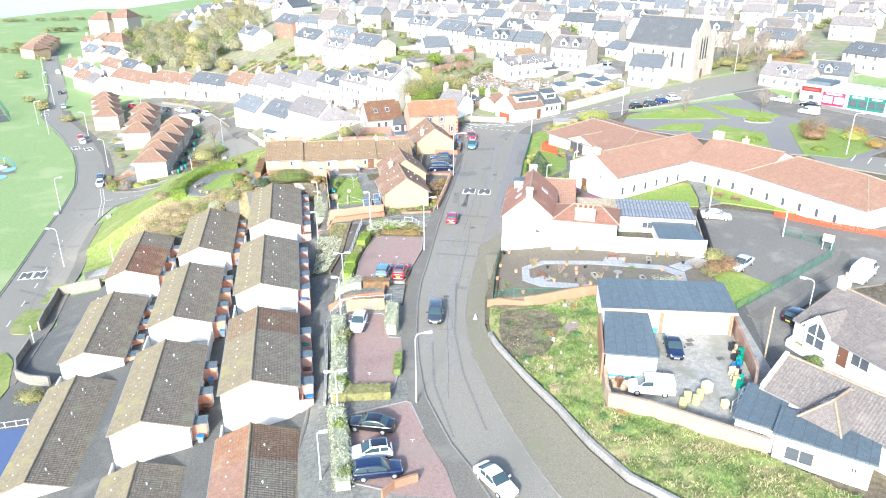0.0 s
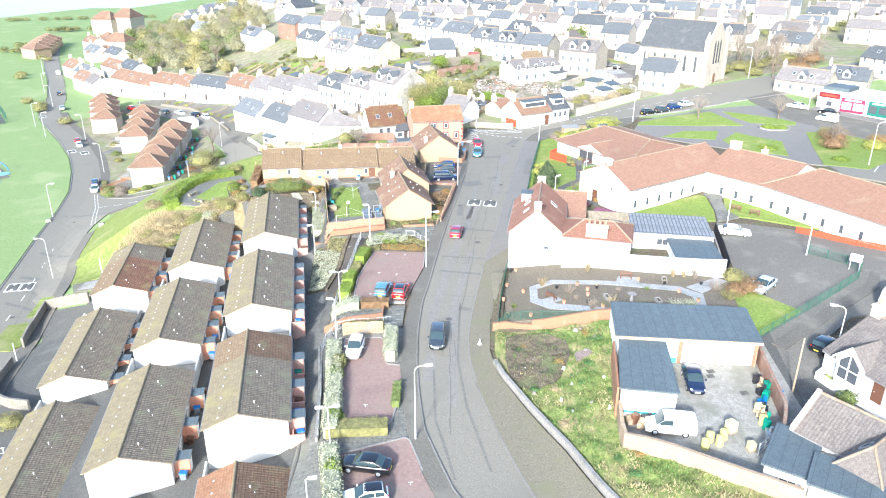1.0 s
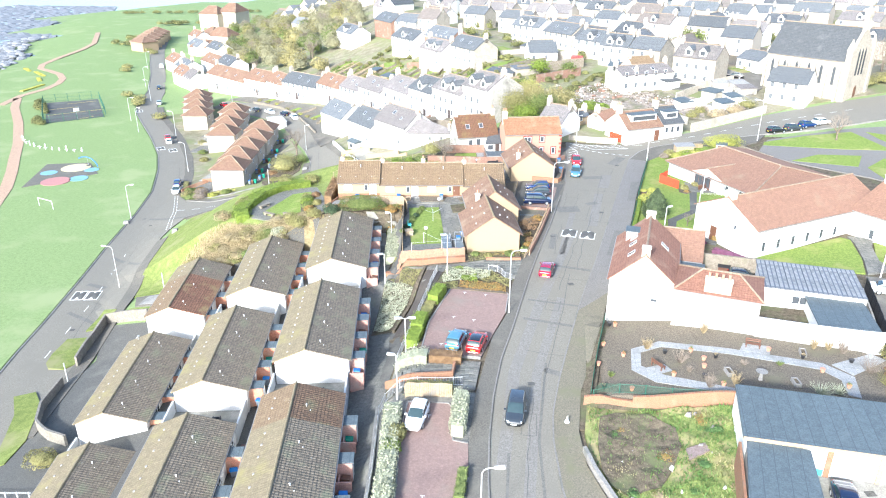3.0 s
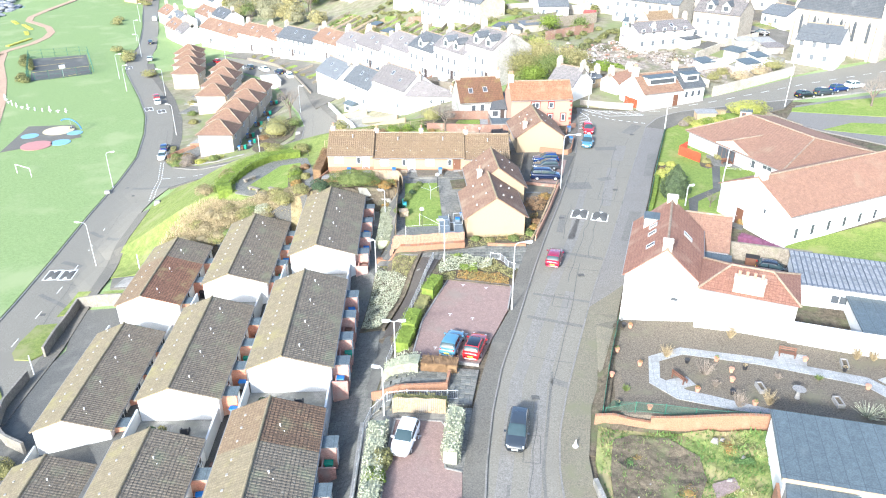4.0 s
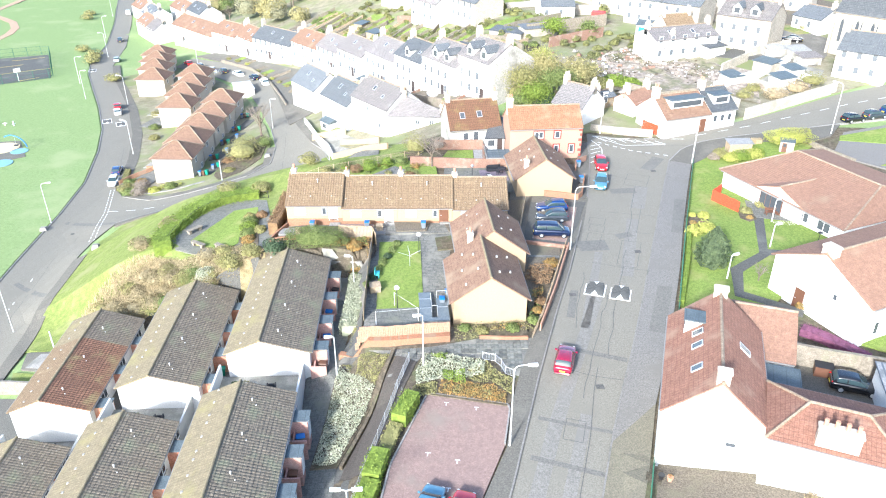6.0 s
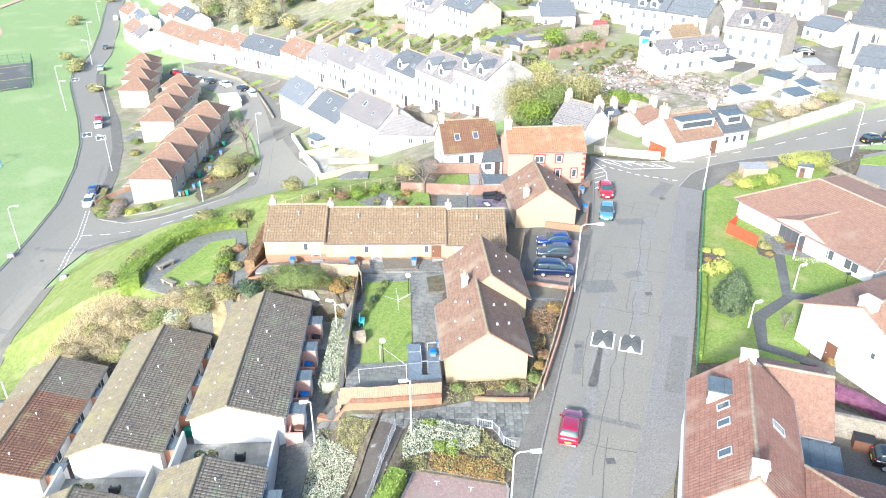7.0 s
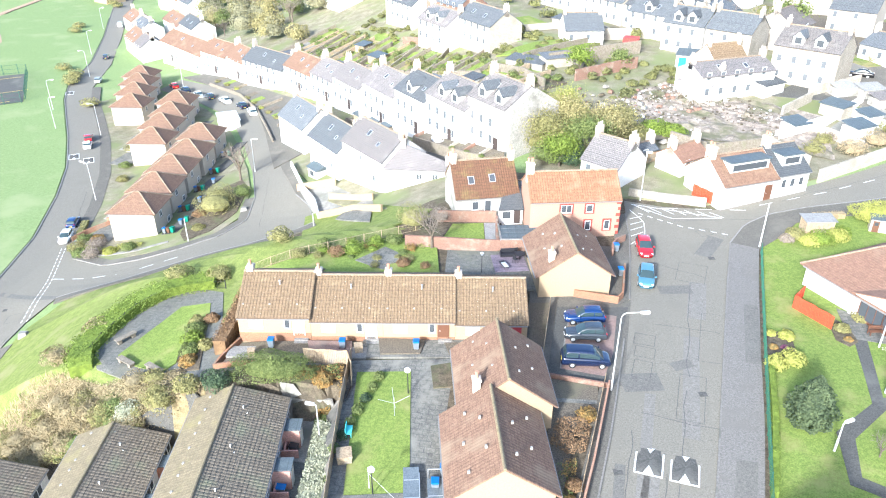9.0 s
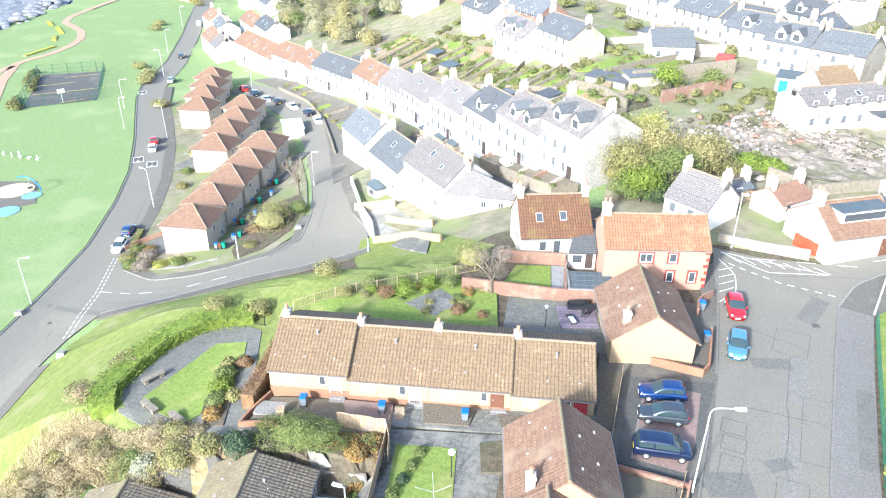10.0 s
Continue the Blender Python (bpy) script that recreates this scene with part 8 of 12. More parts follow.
for _ in range(5600):
    k = rnd.random()
    z = 0.15 + 4.5 * k ** 1.25
    a = rnd.uniform(0, 6.283)
    r = line(z, [(0.0, 1.2), (0.5, 1.65), (1.3, 1.95), (2.2, 1.7), (3.2, 1.15), (4.0, 0.55), (4.7, 0.05)]) * (0.82 + 0.16 * rnd.random() + 0.14 * math.sin(7 * a + 2.5 * z) + 0.08 * math.sin(9 * z))
    leaf_cards(crown, [Vector((r * math.cos(a), r * math.sin(a), z))], 0.2, rnd, Vector((0, 0, z * 0.7)))
part("crown", crown, leafy("leaf_conifer", (0.1, 0.13, 0.062), (0.035, 0.052, 0.03), 0.5), fir)
bush(22.4, 115.4, 0.6, 0.6, 0.7, LEAF_PURPLE, "small purple heather by the door", 200, 0.2)
hedge([(23.4, 112.9), (25.0, 112.0), (26.4, 110.6), (28.0, 109.0)], 1.4, 0.7, LEAF_PURPLE, "low purple heather bed below the wall", 110, 0.2, "heather")
bush(-27.4, 123.5, 3.9, 1.8, 2.5, LEAF_GREEN, "large rounded clipped shrub above the terrace", 4200, 0.2, turn=8)
for x, y, m, r, z in [(16.2, 131.7, LEAF_YELLOW, 1.0, 1.2), (17.6, 132.3, LEAF_YELLOW, 1.15, 1.4), (18.1, 136.4, LEAF_YELLOW, 0.7, 0.8), (16.8, 136.9, LEAF_YELLOW, 0.5, 0.5), (16.6, 134.6, LEAF_RUST, 0.4, 0.5), (17.6, 134.7, LEAF_PURPLE, 0.35, 0.3), (23.5, 138.4, LEAF_OLIVE, 0.7, 0.8), (23.6, 136.8, LEAF_RUST, 0.4, 0.4),
                      (24.9, 156.2, LEAF_YELLOW, 1.2, 1.3), (26.5, 156.8, LEAF_LIME, 1.5, 1.5), (28.3, 157.6, LEAF_YELLOW, 1.3, 1.5), (23.6, 157.4, LEAF_OLIVE, 1.2, 1.5), (29.2, 158.8, LEAF_LIME, 1.0, 1.2), (22.6, 156.6, TWIG, 0.9, 1.0),
                      (24.4, 116.8, LEAF_RUST, 0.6, 0.8), (37.0, 84.6, LEAF_BROWN, 1.6, 1.6), (35.8, 87.2, LEAF_OLIVE, 1.5, 1.5), (35.0, 84.0, LEAF_BROWN, 1.4, 1.4),
                      (47, 73, LEAF_LIME, 1.2, 2.2), (49, 70, LEAF_DARK, 1.4, 2.0), (38.2, 63.6, LEAF_GREEN, 1.0, 1.2), (64.0, 147.0, LEAF_LIME, 2.0, 0.7), (72.4, 161.4, LEAF_LIME, 1.9, 0.7), (70.2, 161.8, LEAF_LIME, 1.8, 0.7), (79.5, 152.0, LEAF_BROWN, 3.4, 3.0), (77.0, 147.0, LEAF_BROWN, 3.0, 2.6), (80.5, 157.0, LEAF_OLIVE, 2.0, 1.6), (87.5, 150.0, LEAF_RUST, 2.4, 2.2), (85.0, 146.5, LEAF_YELLOW, 2.2, 1.8), (74.0, 138.0, LEAF_LIME, 1.6, 0.8), (26.0, 141.0, LEAF_OLIVE, 1.0, 0.8), (27.6, 140.4, LEAF_GREEN, 0.8, 0.7),
                      (44.5, 190, LEAF_OLIVE, 2.6, 2.4), (41, 186, DRY_STEMS, 2.4, 2.2), (37, 183, DRY_STEMS, 2.2, 1.8), (104, 172, LEAF_GREEN, 4.0, 6.0), (95, 138, LEAF_OLIVE, 2.5, 2.2), (86, 140, LEAF_RUST, 2.0, 2.0)]:
    bush(x, y, r, r, z, m, "purple heather mound by the wall" if m is LEAF_PURPLE else "golden shrub in the garden" if m is LEAF_YELLOW else "leafy shrub in a garden bed", int(260 + 120 * r), 0.3)
bush(34.2, 162.6, 4.0, 1.9, 2.9, LEAF_YELLOW, "long rounded golden hedge behind the shed", 2400, 0.24, turn=10)
hedge([(26.4, 162.2), (28.6, 162.9), (30.6, 163.4)], 0.9, 0.9, DRY_STEMS, "dry brown hedge beside the footway", 90, 0.2)
mat([(26.0, 135.4), (26.2, 136.0), (28.4, 136.0), (28.6, 135.2), (27.4, 134.8)], LEAF_SILVER, 0.3, 60, 0.14, "silvery low plants edging the patio", 41)
feeder = thing("bird_feeder", "dark bird table on a thin pole", "bird feeder", on_ground(29.9, 131.1))
part("pole", Shape().tube((0, 0, -0.2), (0, 0, 1.2), 0.03, 0.03, 6), DARK_METAL, feeder)
part("tray", Shape().box(-0.22, -0.22, 1.2, 0.22, 0.22, 0.9 + 0.36), DARK_METAL, feeder)
# corner garden by the shore houses
for x, y, m, r, z in [(-80.6, 167.6, LEAF_OLIVE, 1.5, 1.3), (-78.6, 165.8, LEAF_GREEN, 1.5, 1.2), (-76.2, 165.4, TWIG, 1.6, 1.7), (-73.6, 166.2, LEAF_YELLOW, 1.3, 0.8), (-70.6, 166.8, LEAF_GREEN, 1.2, 1.3), (-81.4, 171.0, LEAF_GREEN, 1.3, 1.0), (-79.0, 171.0, LEAF_RUST, 1.2, 0.9), (-77.6, 168.8, TWIG, 1.5, 1.5),
                      (-60.6, 177.8, LEAF_OLIVE, 3.7, 4.2), (-61.6, 181.6, LEAF_OLIVE, 2.6, 3.4), (-58.2, 183.4, LEAF_GREEN, 1.7, 2.0), (-63.6, 177.6, LEAF_BROWN, 1.4, 0.9), (-61, 172, LEAF_OLIVE, 1.2, 0.8), (-90, 196, LEAF_OLIVE, 1.3, 1.2), (-93.6, 203, LEAF_GREEN, 1.4, 1.2), (-98, 212, LEAF_OLIVE, 1.3, 1.4)]:
    bush(x, y, r, r, z, m, "leafy shrub in the corner garden", int(240 + 150 * r), 0.3)
tree(-61.8, 190.4, 9.6, "bare tree beside the side road", seed=3)
tree(-18.0, 148.8, 7.0, "bare garden tree with a spreading crown", seed=5)
bush(-21.2, 153.2, 2.1, 2.0, 3.4, LEAF_OLIVE, "tall olive-green shrub by the garden fence", 620, 0.26)
bush(-18.2, 155.6, 1.5, 1.3, 1.9, TWIG, "bare brown shrub beside the cottage wall", 420, 0.24)
bush(-17.9, 144.3, 0.6, 0.6, 0.7, LEAF_BROWN, "dark red shrub in the lawn", 200, 0.2)
tree(21.3, 121.3, 3.2, "small bare garden tree", seed=8)
for i, (x, y, h, m, n) in enumerate([(-6.5, 177.0, 8.5, LEAF_OLIVE, 2000), (-3.0, 181.5, 9.5, LEAF_GOLD, 1700), (-1.0, 176.5, 8.0, LEAF_GREEN, 1700), (2.2, 180.5, 8.0, LEAF_GOLD, 1500), (-8.4, 183.0, 9.0, LEAF_GOLD, 1700), (4.6, 185.0, 6.0, LEAF_OLIVE, 1800), (-4.4, 173.6, 6.0, LEAF_LIME, 1800), (-4.6, 188.0, 8.0, LEAF_YELLOW, 1600)]):
    tree(x, y, h, "leafy tree of the copse behind the houses", m, int(n * 2.6), 0.25, seed=20 + i, spread=1.7, group="copse trees")
for x, y, m, r, z in [(-6, 174.6, LEAF_GREEN, 2.6, 3.2), (-2.4, 174.2, LEAF_DARK, 2.6, 3.0), (1.0, 176.0, LEAF_GREEN, 2.2, 2.8), (-7.6, 179, LEAF_OLIVE, 2.8, 3.6), (-3.5, 179, LEAF_LIME, 2.4, 4.4), (9.6, 187.4, LEAF_LIME, 2.4, 2.2), (12.4, 186.8, LEAF_LIME, 2.0, 1.8), (6.4, 185.0, LEAF_OLIVE, 2.4, 2.4), (3, 187, DRY_STEMS, 2.6, 2.0)]:
    bush(x, y, r, r, z, m, "dense undergrowth of the copse", 700, 0.4)
for i, (x, y, h) in enumerate([(57, 169, 7.5), (78, 149, 6.5), (74.6, 168, 7), (62, 214, 9), (72, 208, 10), (77, 213, 11), (83, 216, 10), (89, 220, 11), (95, 224, 10), (101, 218, 9), (68, 219, 11), (109, 226, 10), (88, 205, 8), (34, 236, 10), (29, 246, 11), (74, 216, 11), (80, 221, 12), (86, 212, 10), (92, 215, 11), (98, 228, 11), (104, 232, 12), (66, 206, 8), (112, 234, 12), (86, 226, 12)]):
    tree(x, y, h, "bare winter tree in the town", seed=50 + i, group="bare town trees")
for x, y, r in [(76, 210, 2.4), (82, 213, 2.6), (88, 216, 2.4), (94, 219, 2.8), (100, 224, 2.6), (106, 222, 3.0), (84, 208, 2.0), (98, 212, 3.4)]:
    bush(x, y, r * 1.3, r, r * 1.1, LEAF_BROWN if r > 2.9 else LEAF_OLIVE, "undergrowth below the churchyard trees", 500, 0.45)
tree(40, 240, 9, "green leafy tree behind the church", LEAF_GREEN, 3200, 0.6, seed=90, spread=2.0)
tree(-2.4, 213.6, 5.5, "leafy tree beside the boundary wall", LEAF_LIME, 1500, 0.4, seed=91, spread=1.4)
tree(5.4, 217.0, 4.5, "leafy tree beside the boundary wall", LEAF_GREEN, 1200, 0.4, seed=92, spread=1.3)
# hillside wood
rnd = random.Random(31)
wood = [(rnd.uniform(-195, -78), rnd.uniform(272, 500)) for _ in range(420)]
k = 0
for x, y in wood:
    if x < -78 - (y - 272) * 0.62 - 22 or x > -58 - (y - 272) * 0.33 or y < 262 - (x + 60) * 0.8 - 5 or (x < -165 and y < 440):
        continue
    k += 1
    if k % 4 == 0:
        tree(x, y, rnd.uniform(7, 11), "bare tree of the hillside wood", seed=100 + k, group="hillside wood")
    else:
        bush(x, y, rnd.uniform(3, 4.8), rnd.uniform(3, 4.8), rnd.uniform(5, 8.5), rnd.choice([LEAF_WOOD, LEAF_WOOD, LEAF_OLIVE, LEAF_WOOD, LEAF_GOLD, LEAF_GREEN]), "autumn-coloured tree of the hillside wood", 900, 0.5, name="wood_tree", group="hillside wood")
# shrubs that nobody could count, in back gardens, among the houses and by the court
MIXED = leafy("mixed_foliage", (0.2, 0.2, 0.075), (0.1, 0.105, 0.045), 5.0)


def shrub_mass(spots, label, n, size):
    s = Shape()
    for x, y, r, z in spots:
        k = len(s.v)
        core(s, r, r, z)
        leaf_cards(s, lump(r, r, z, rnd, n), size, rnd, Vector((0, 0, z * 0.25)))
        g = ground_z(x, y)
        s.v[k:] = [(a + x, b + y, c + g) for a, b, c in s.v[k:]]
    solid("shrubs", s, MIXED, label, "shrubs", kind="stuff")


rnd = random.Random(32)
spots = []
for i in range(150):
    t, v = rnd.random(), rnd.uniform(11, 32)
    spots.append((-78 + 74 * t + v * 0.7, 256 - 66 * t + v * 0.72, rnd.uniform(0.5, 1.4), rnd.uniform(0.5, 1.7)))
shrub_mass(spots, "dense mixed shrubs of the back gardens", 170, 0.4)
spots = [(rnd.uniform(-40, 170), rnd.uniform(232, 470), rnd.uniform(1.2, 2.6), rnd.uniform(1.4, 4)) for i in range(260)]
shrub_mass([q for q in spots if q[0] < 46 or q[1] > 262], "shrubs and small trees among the town houses", 130, 0.6)
shrub_mass([(-160 - 22 * a + rnd.uniform(-2, 2), 227 + 32 * a, 1.3, 1.4) for a in [rnd.random() for _ in range(26)]], "windblown shrubs by the ball court", 150, 0.4)
for x, y in ((-146, 262), (-144, 258), (-148, 266), (-126, 240), (-156, 272), (-190, 330), (-186, 322), (-200, 372), (-206, 378)):
    bush(x, y, 2.6, 2.4, 2.2, LEAF_OLIVE, "shrub clump at the edge of the links", 260, 0.45)
shrub_mass([(-243 + 17 * a + rnd.uniform(-2, 2), 398 + 34 * rnd.random(), 2.2, 2.6) for a in [rnd.random() for _ in range(20)]] + [(-262 + 40 * a, 494 + 16 * a + rnd.uniform(-3, 3), 2.4, 3.0) for a in [rnd.random() for _ in range(18)]]
           + [(-330 + 100 * a, 560 + 30 * a, 3.0, 2.2) for a in [rnd.random() for _ in range(26)]], "dark hedges beyond the shore houses", 120, 0.6)
boulders = Shape()
for y in np.arange(60, 430, 4.0):
    for k in range(3):
        shore = min(-146 - 0.5 * max(0.0, y - 120) + 4 * math.sin(y / 17.0), -120 - 0.8 * max(0, 200 - y))
        r, at = rnd.uniform(1.0, 2.6), len(boulders.v)
        core(boulders, r * 1.2, r, r * 0.9, 1.0)
        ox, oy = shore - 3 - 5 * k + rnd.uniform(-2, 2), y + rnd.uniform(-2, 2)
        boulders.v[at:] = [(a + ox, b + oy, c - 17.5 - 0.7 * k) for a, b, c in boulders.v[at:]]
solid("shore_boulders", boulders, ROCKS, "dark boulders along the shore", "rocks", kind="stuff")
# weeds and stones of the rough plot
tufts, rnd = [Shape(), Shape(), Shape()], random.Random(12)
PLOT = [(5.8, 79.2), (19.6, 78), (17.6, 70), (15.7, 58), (28.2, 50.4), (36, 43), (40, 30), (26.5, 38.4), (20.5, 43.4), (16.0, 48.6), (11.5, 59.6), (6.1, 71.6)]
for _ in range(60000):
    x, y = rnd.uniform(5, 38), rnd.uniform(36, 79)
    if not inside(x, y, PLOT) or noise.noise((x * 0.5, y * 0.5, 1)) < rnd.uniform(-0.9, 0.2):
        continue
    z = ground_z(x, y) + 0.1 + 0.35 * (noise.noise((x * 0.6, y * 0.6, 3)) + 0.5)
    k, a = rnd.uniform(0.12, 0.38), rnd.uniform(0, 6.28)
    straw = noise.noise((x * 0.28, y * 0.28, 7)) + rnd.uniform(-0.3, 0.3) + 0.02 * (62 - y)
    t = tufts[0 if straw > 0.3 else 1 if straw > -0.1 else 2]
    t.add([(x - 0.07 * math.cos(a), y - 0.07 * math.sin(a), z), (x + 0.07 * math.cos(a), y + 0.07 * math.sin(a), z), (x + rnd.uniform(-0.25, 0.25), y + rnd.uniform(-0.25, 0.25), z + k)], [(0, 1, 2)])
for t, name, light, dark, l in zip(tufts, ("straw_grass", "tussock_grass", "weedy_grass"), ((0.36, 0.31, 0.17), (0.24, 0.25, 0.1), (0.14, 0.22, 0.06)), ((0.2, 0.17, 0.09), (0.1, 0.13, 0.045), (0.06, 0.11, 0.03)), ("bleached straw", "tussocky", "bright green weedy")):
    solid("tussocks", t, leafy(name, light, dark, 2.0), "long " + l + " grass on the vacant plot", "grass", kind="stuff")


# ---- vehicles: local +y is the front ----
CAR_GLASS = plain("car_glass", (0.035, 0.055, 0.06), 0.04)
LAMP_CLEAR, LAMP_RED, PLATE_W, PLATE_Y, TRIM_BLACK = plain("clear_lamp", (0.7, 0.72, 0.74), 0.15), plain("red_lamp", (0.45, 0.01, 0.01), 0.25), plain("white_plate", (0.7, 0.7, 0.68), 0.5), plain("yellow_plate", (0.7, 0.55, 0.05), 0.5), plain("black_trim", (0.015, 0.015, 0.016), 0.5)
FORMS = {  # length, width, then stations (along, top of lower body, half width) and cabin (belt rear, roof rear, roof front, belt front, roof height)
    "hatchback": (3.95, 1.72, [(-1.97, 0.55, 0.66), (-1.9, 0.88, 0.78), (-1.2, 0.95, 0.86), (0.4, 0.93, 0.86), (1.2, 0.86, 0.84), (1.75, 0.74, 0.76), (1.97, 0.55, 0.6)], (-1.85, -1.45, 0.0, 0.95, 1.46)),
    "saloon": (4.55, 1.78, [(-2.27, 0.6, 0.7), (-2.2, 0.92, 0.8), (-1.3, 0.98, 0.88), (0.4, 0.95, 0.88), (1.3, 0.88, 0.86), (2.05, 0.76, 0.78), (2.27, 0.55, 0.62)], (-1.75, -0.95, 0.25, 1.15, 1.43)),
    "estate": (4.55, 1.8, [(-2.27, 0.55, 0.72), (-2.22, 0.95, 0.82), (-1.3, 0.99, 0.89), (0.4, 0.96, 0.89), (1.3, 0.88, 0.87), (2.05, 0.76, 0.79), (2.27, 0.55, 0.62)], (-2.18, -1.8, 0.2, 1.15, 1.52)),
    "mpv": (4.4, 1.8, [(-2.2, 0.55, 0.74), (-2.15, 1.0, 0.84), (-1.3, 1.05, 0.89), (0.5, 1.02, 0.89), (1.4, 0.94, 0.87), (2.0, 0.8, 0.8), (2.2, 0.55, 0.64)], (-2.1, -1.75, 0.45, 1.5, 1.66)),
    "coupe": (4.6, 1.86, [(-2.3, 0.58, 0.72), (-2.22, 0.9, 0.84), (-1.3, 0.95, 0.92), (0.3, 0.9, 0.9), (1.3, 0.82, 0.88), (2.1, 0.7, 0.8), (2.3, 0.5, 0.64)], (-1.95, -0.9, 0.1, 1.0, 1.36)),
    "van": (4.4, 1.8, [(-2.2, 0.55, 0.82), (-2.18, 1.1, 0.88), (-1.0, 1.12, 0.9), (0.6, 1.08, 0.9), (1.5, 1.0, 0.87), (2.05, 0.8, 0.8), (2.2, 0.55, 0.64)], (-2.19, -2.12, 0.55, 1.35, 1.82)),
    "large_van": (5.2, 2.0, [(-2.6, 0.6, 0.92), (-2.58, 1.3, 0.98), (-1.0, 1.3, 1.0), (1.0, 1.26, 1.0), (1.9, 1.15, 0.96), (2.45, 0.9, 0.88), (2.6, 0.6, 0.72)], (-2.59, -2.5, 1.0, 1.95, 2.3))}


def car(form, paint, label, x, y, heading, up=0.0, roof_paint=None, group="parked cars"):
    length, width, stations, (rb, rr, fr, fb, rh) = FORMS[form]
    van = form.endswith("van")
    key = (form, paint.name)
    t = thing("van" if van else "car", label, "van" if van else "car", on_ground(x, y, heading, up), group)

    def body():
        """Rounded lower body, smoothed between its stations."""
        fine = []
        for k in range(len(stations) - 1):
            p = [stations[max(0, min(len(stations) - 1, k + d))] for d in (-1, 0, 1, 2)]
            for u in (0.0, 0.33, 0.67):
                fine.append([0.5 * (2 * b + (c - a) * u + (2 * a - 5 * b + 4 * c - d) * u * u + (3 * b - a - 3 * c + d) * u ** 3) for a, b, c, d in zip(*p)])
        rings = []
        for q, z, h in fine + [stations[-1]]:
            side = [(0.86, 0.2), (0.98, 0.3), (1.0, 0.45), (1.03, z * 0.66), (1.0, z * 0.8), (0.95, z * 0.93), (0.85, z * 0.985), (0.5, z)]
            rings.append([(h * a, q, b) for a, b in side] + [(-h * a, q, b) for a, b in side[::-1]])
        return Shape().loft(rings).mesh("body", paint)
    part("body", shared((key, "body"), body), None, t, smooth=True)
    belt = max(z for _, z, _ in stations) - 0.05
    h, lean = width / 2 * 0.92, 0.45 if van else 1.0
    keys = [(rb, 0.0), (rb * 0.55 + rr * 0.45, 0.56), (rr, 0.92), (rr * 0.72 + fr * 0.28, 1.0), ((rr + fr) / 2, 1.02), (fr, 0.95), ((fr + fb) / 2, 0.55), (fb, 0.0)]
    section = [(1.0, 0.0), (0.97, 0.25), (0.925, 0.5), (0.87, 0.75), (0.79, 0.91), (0.62, 0.985), (0.3, 1.0)]

    def skin(k, q):
        """A point of the cabin: k runs from the tail to the windscreen's foot, q from one side over the roof to the other."""
        i = min(len(keys) - 2, int(k))
        w = [keys[max(0, min(len(keys) - 1, i + d))] for d in (-1, 0, 1, 2)]
        u = k - i
        y, f = [0.5 * (2 * b + (c - a) * u + (2 * a - 5 * b + 4 * c - d) * u * u + (3 * b - a - 3 * c + d) * u ** 3) for a, b, c, d in zip(*w)]
        f = max(0.0, f)
        e = min(q, 13 - q)
        j = min(5, int(e))
        xf, zf = [m + (n - m) * min(1.0, e - j) for m, n in zip(section[j], section[j + 1])]
        if e > 6:
            xf *= 1 - (e - 6) / 0.5
        low = belt - 0.09 * (y - rb) / (fb - rb)
        x = h * (1 - (1 - xf) * lean * (0.4 + 0.6 * f)) if e <= 6 else h * 0.3 * (1 - (e - 6) * 2)
        return Vector(((-x if q < 6.5 else x) * (1 - 0.07 * abs(2 * k / 7 - 1) ** 3), y, low + (rh + 0.02 - low) * f * zf))

    def patch(name, material, k0, k1, q0, q1, lift=0.012, nk=6, nq=6):
        """A piece of the cabin's skin, lifted off it: a pane or the roof panel."""
        def make():
            c, pts = Vector((0, (rb + fb) / 2, belt)), []
            for i in range(nk + 1):
                for j in range(nq + 1):
                    k, q = k0 + (k1 - k0) * i / nk, q0 + (q1 - q0) * j / nq
                    o = skin(k, q)
                    n = (skin(min(7, k + 0.05), q) - skin(max(0, k - 0.05), q)).cross(skin(k, min(13, q + 0.05)) - skin(k, max(0, q - 0.05)))
                    n = n.normalized() if n.length > 1e-9 else Vector((0, 0, 1))
                    pts.append(o + n * (lift if n.dot(o - c) > 0 else -lift))
            return Shape().add(pts, [(i * (nq + 1) + j, i * (nq + 1) + j + 1, (i + 1) * (nq + 1) + j + 1, (i + 1) * (nq + 1) + j) for i in range(nk) for j in range(nq)]).mesh(name, material)
        part(name, shared((form, name, material.name, k0, q0), make), None, t, smooth=True)
    part("cabin", shared((key, "cabin"), lambda: Shape().loft([[skin(i * 0.5, j * 1.0) for j in range(14)] for i in range(15)]).mesh("cabin", paint)), None, t, smooth=True)
    patch("roof", roof_paint or paint, 2.0, 5.1, 4.4, 8.6, 0.008)
    patch("windscreen", CAR_GLASS, 5.2, 6.86, 3.4, 9.6)
    for side in (0, 1):
        for k0, k1 in ((1.5, 3.75), (3.95, 6.25)):
            if not van or k0 > 3:
                patch("side_window", CAR_GLASS, k0 if not van else 4.5, k1, 0.7 if not side else 9.9, 3.1 if not side else 12.3)
    if not van:
        patch("rear_window", CAR_GLASS, 0.35, 1.75, 3.6, 9.4)
    r = 0.31 if not form == "large_van" else 0.35
    tyre = shared(("tyre", r), lambda: Shape().tube((-0.1, 0, 0), (0.1, 0, 0), r, r, 16).mesh("tyre", RUBBER))
    rim = shared(("rim", r), lambda: Shape().tube((-0.115, 0, 0), (0.115, 0, 0), r * 0.62, r * 0.62, 10).mesh("rim", STEEL))
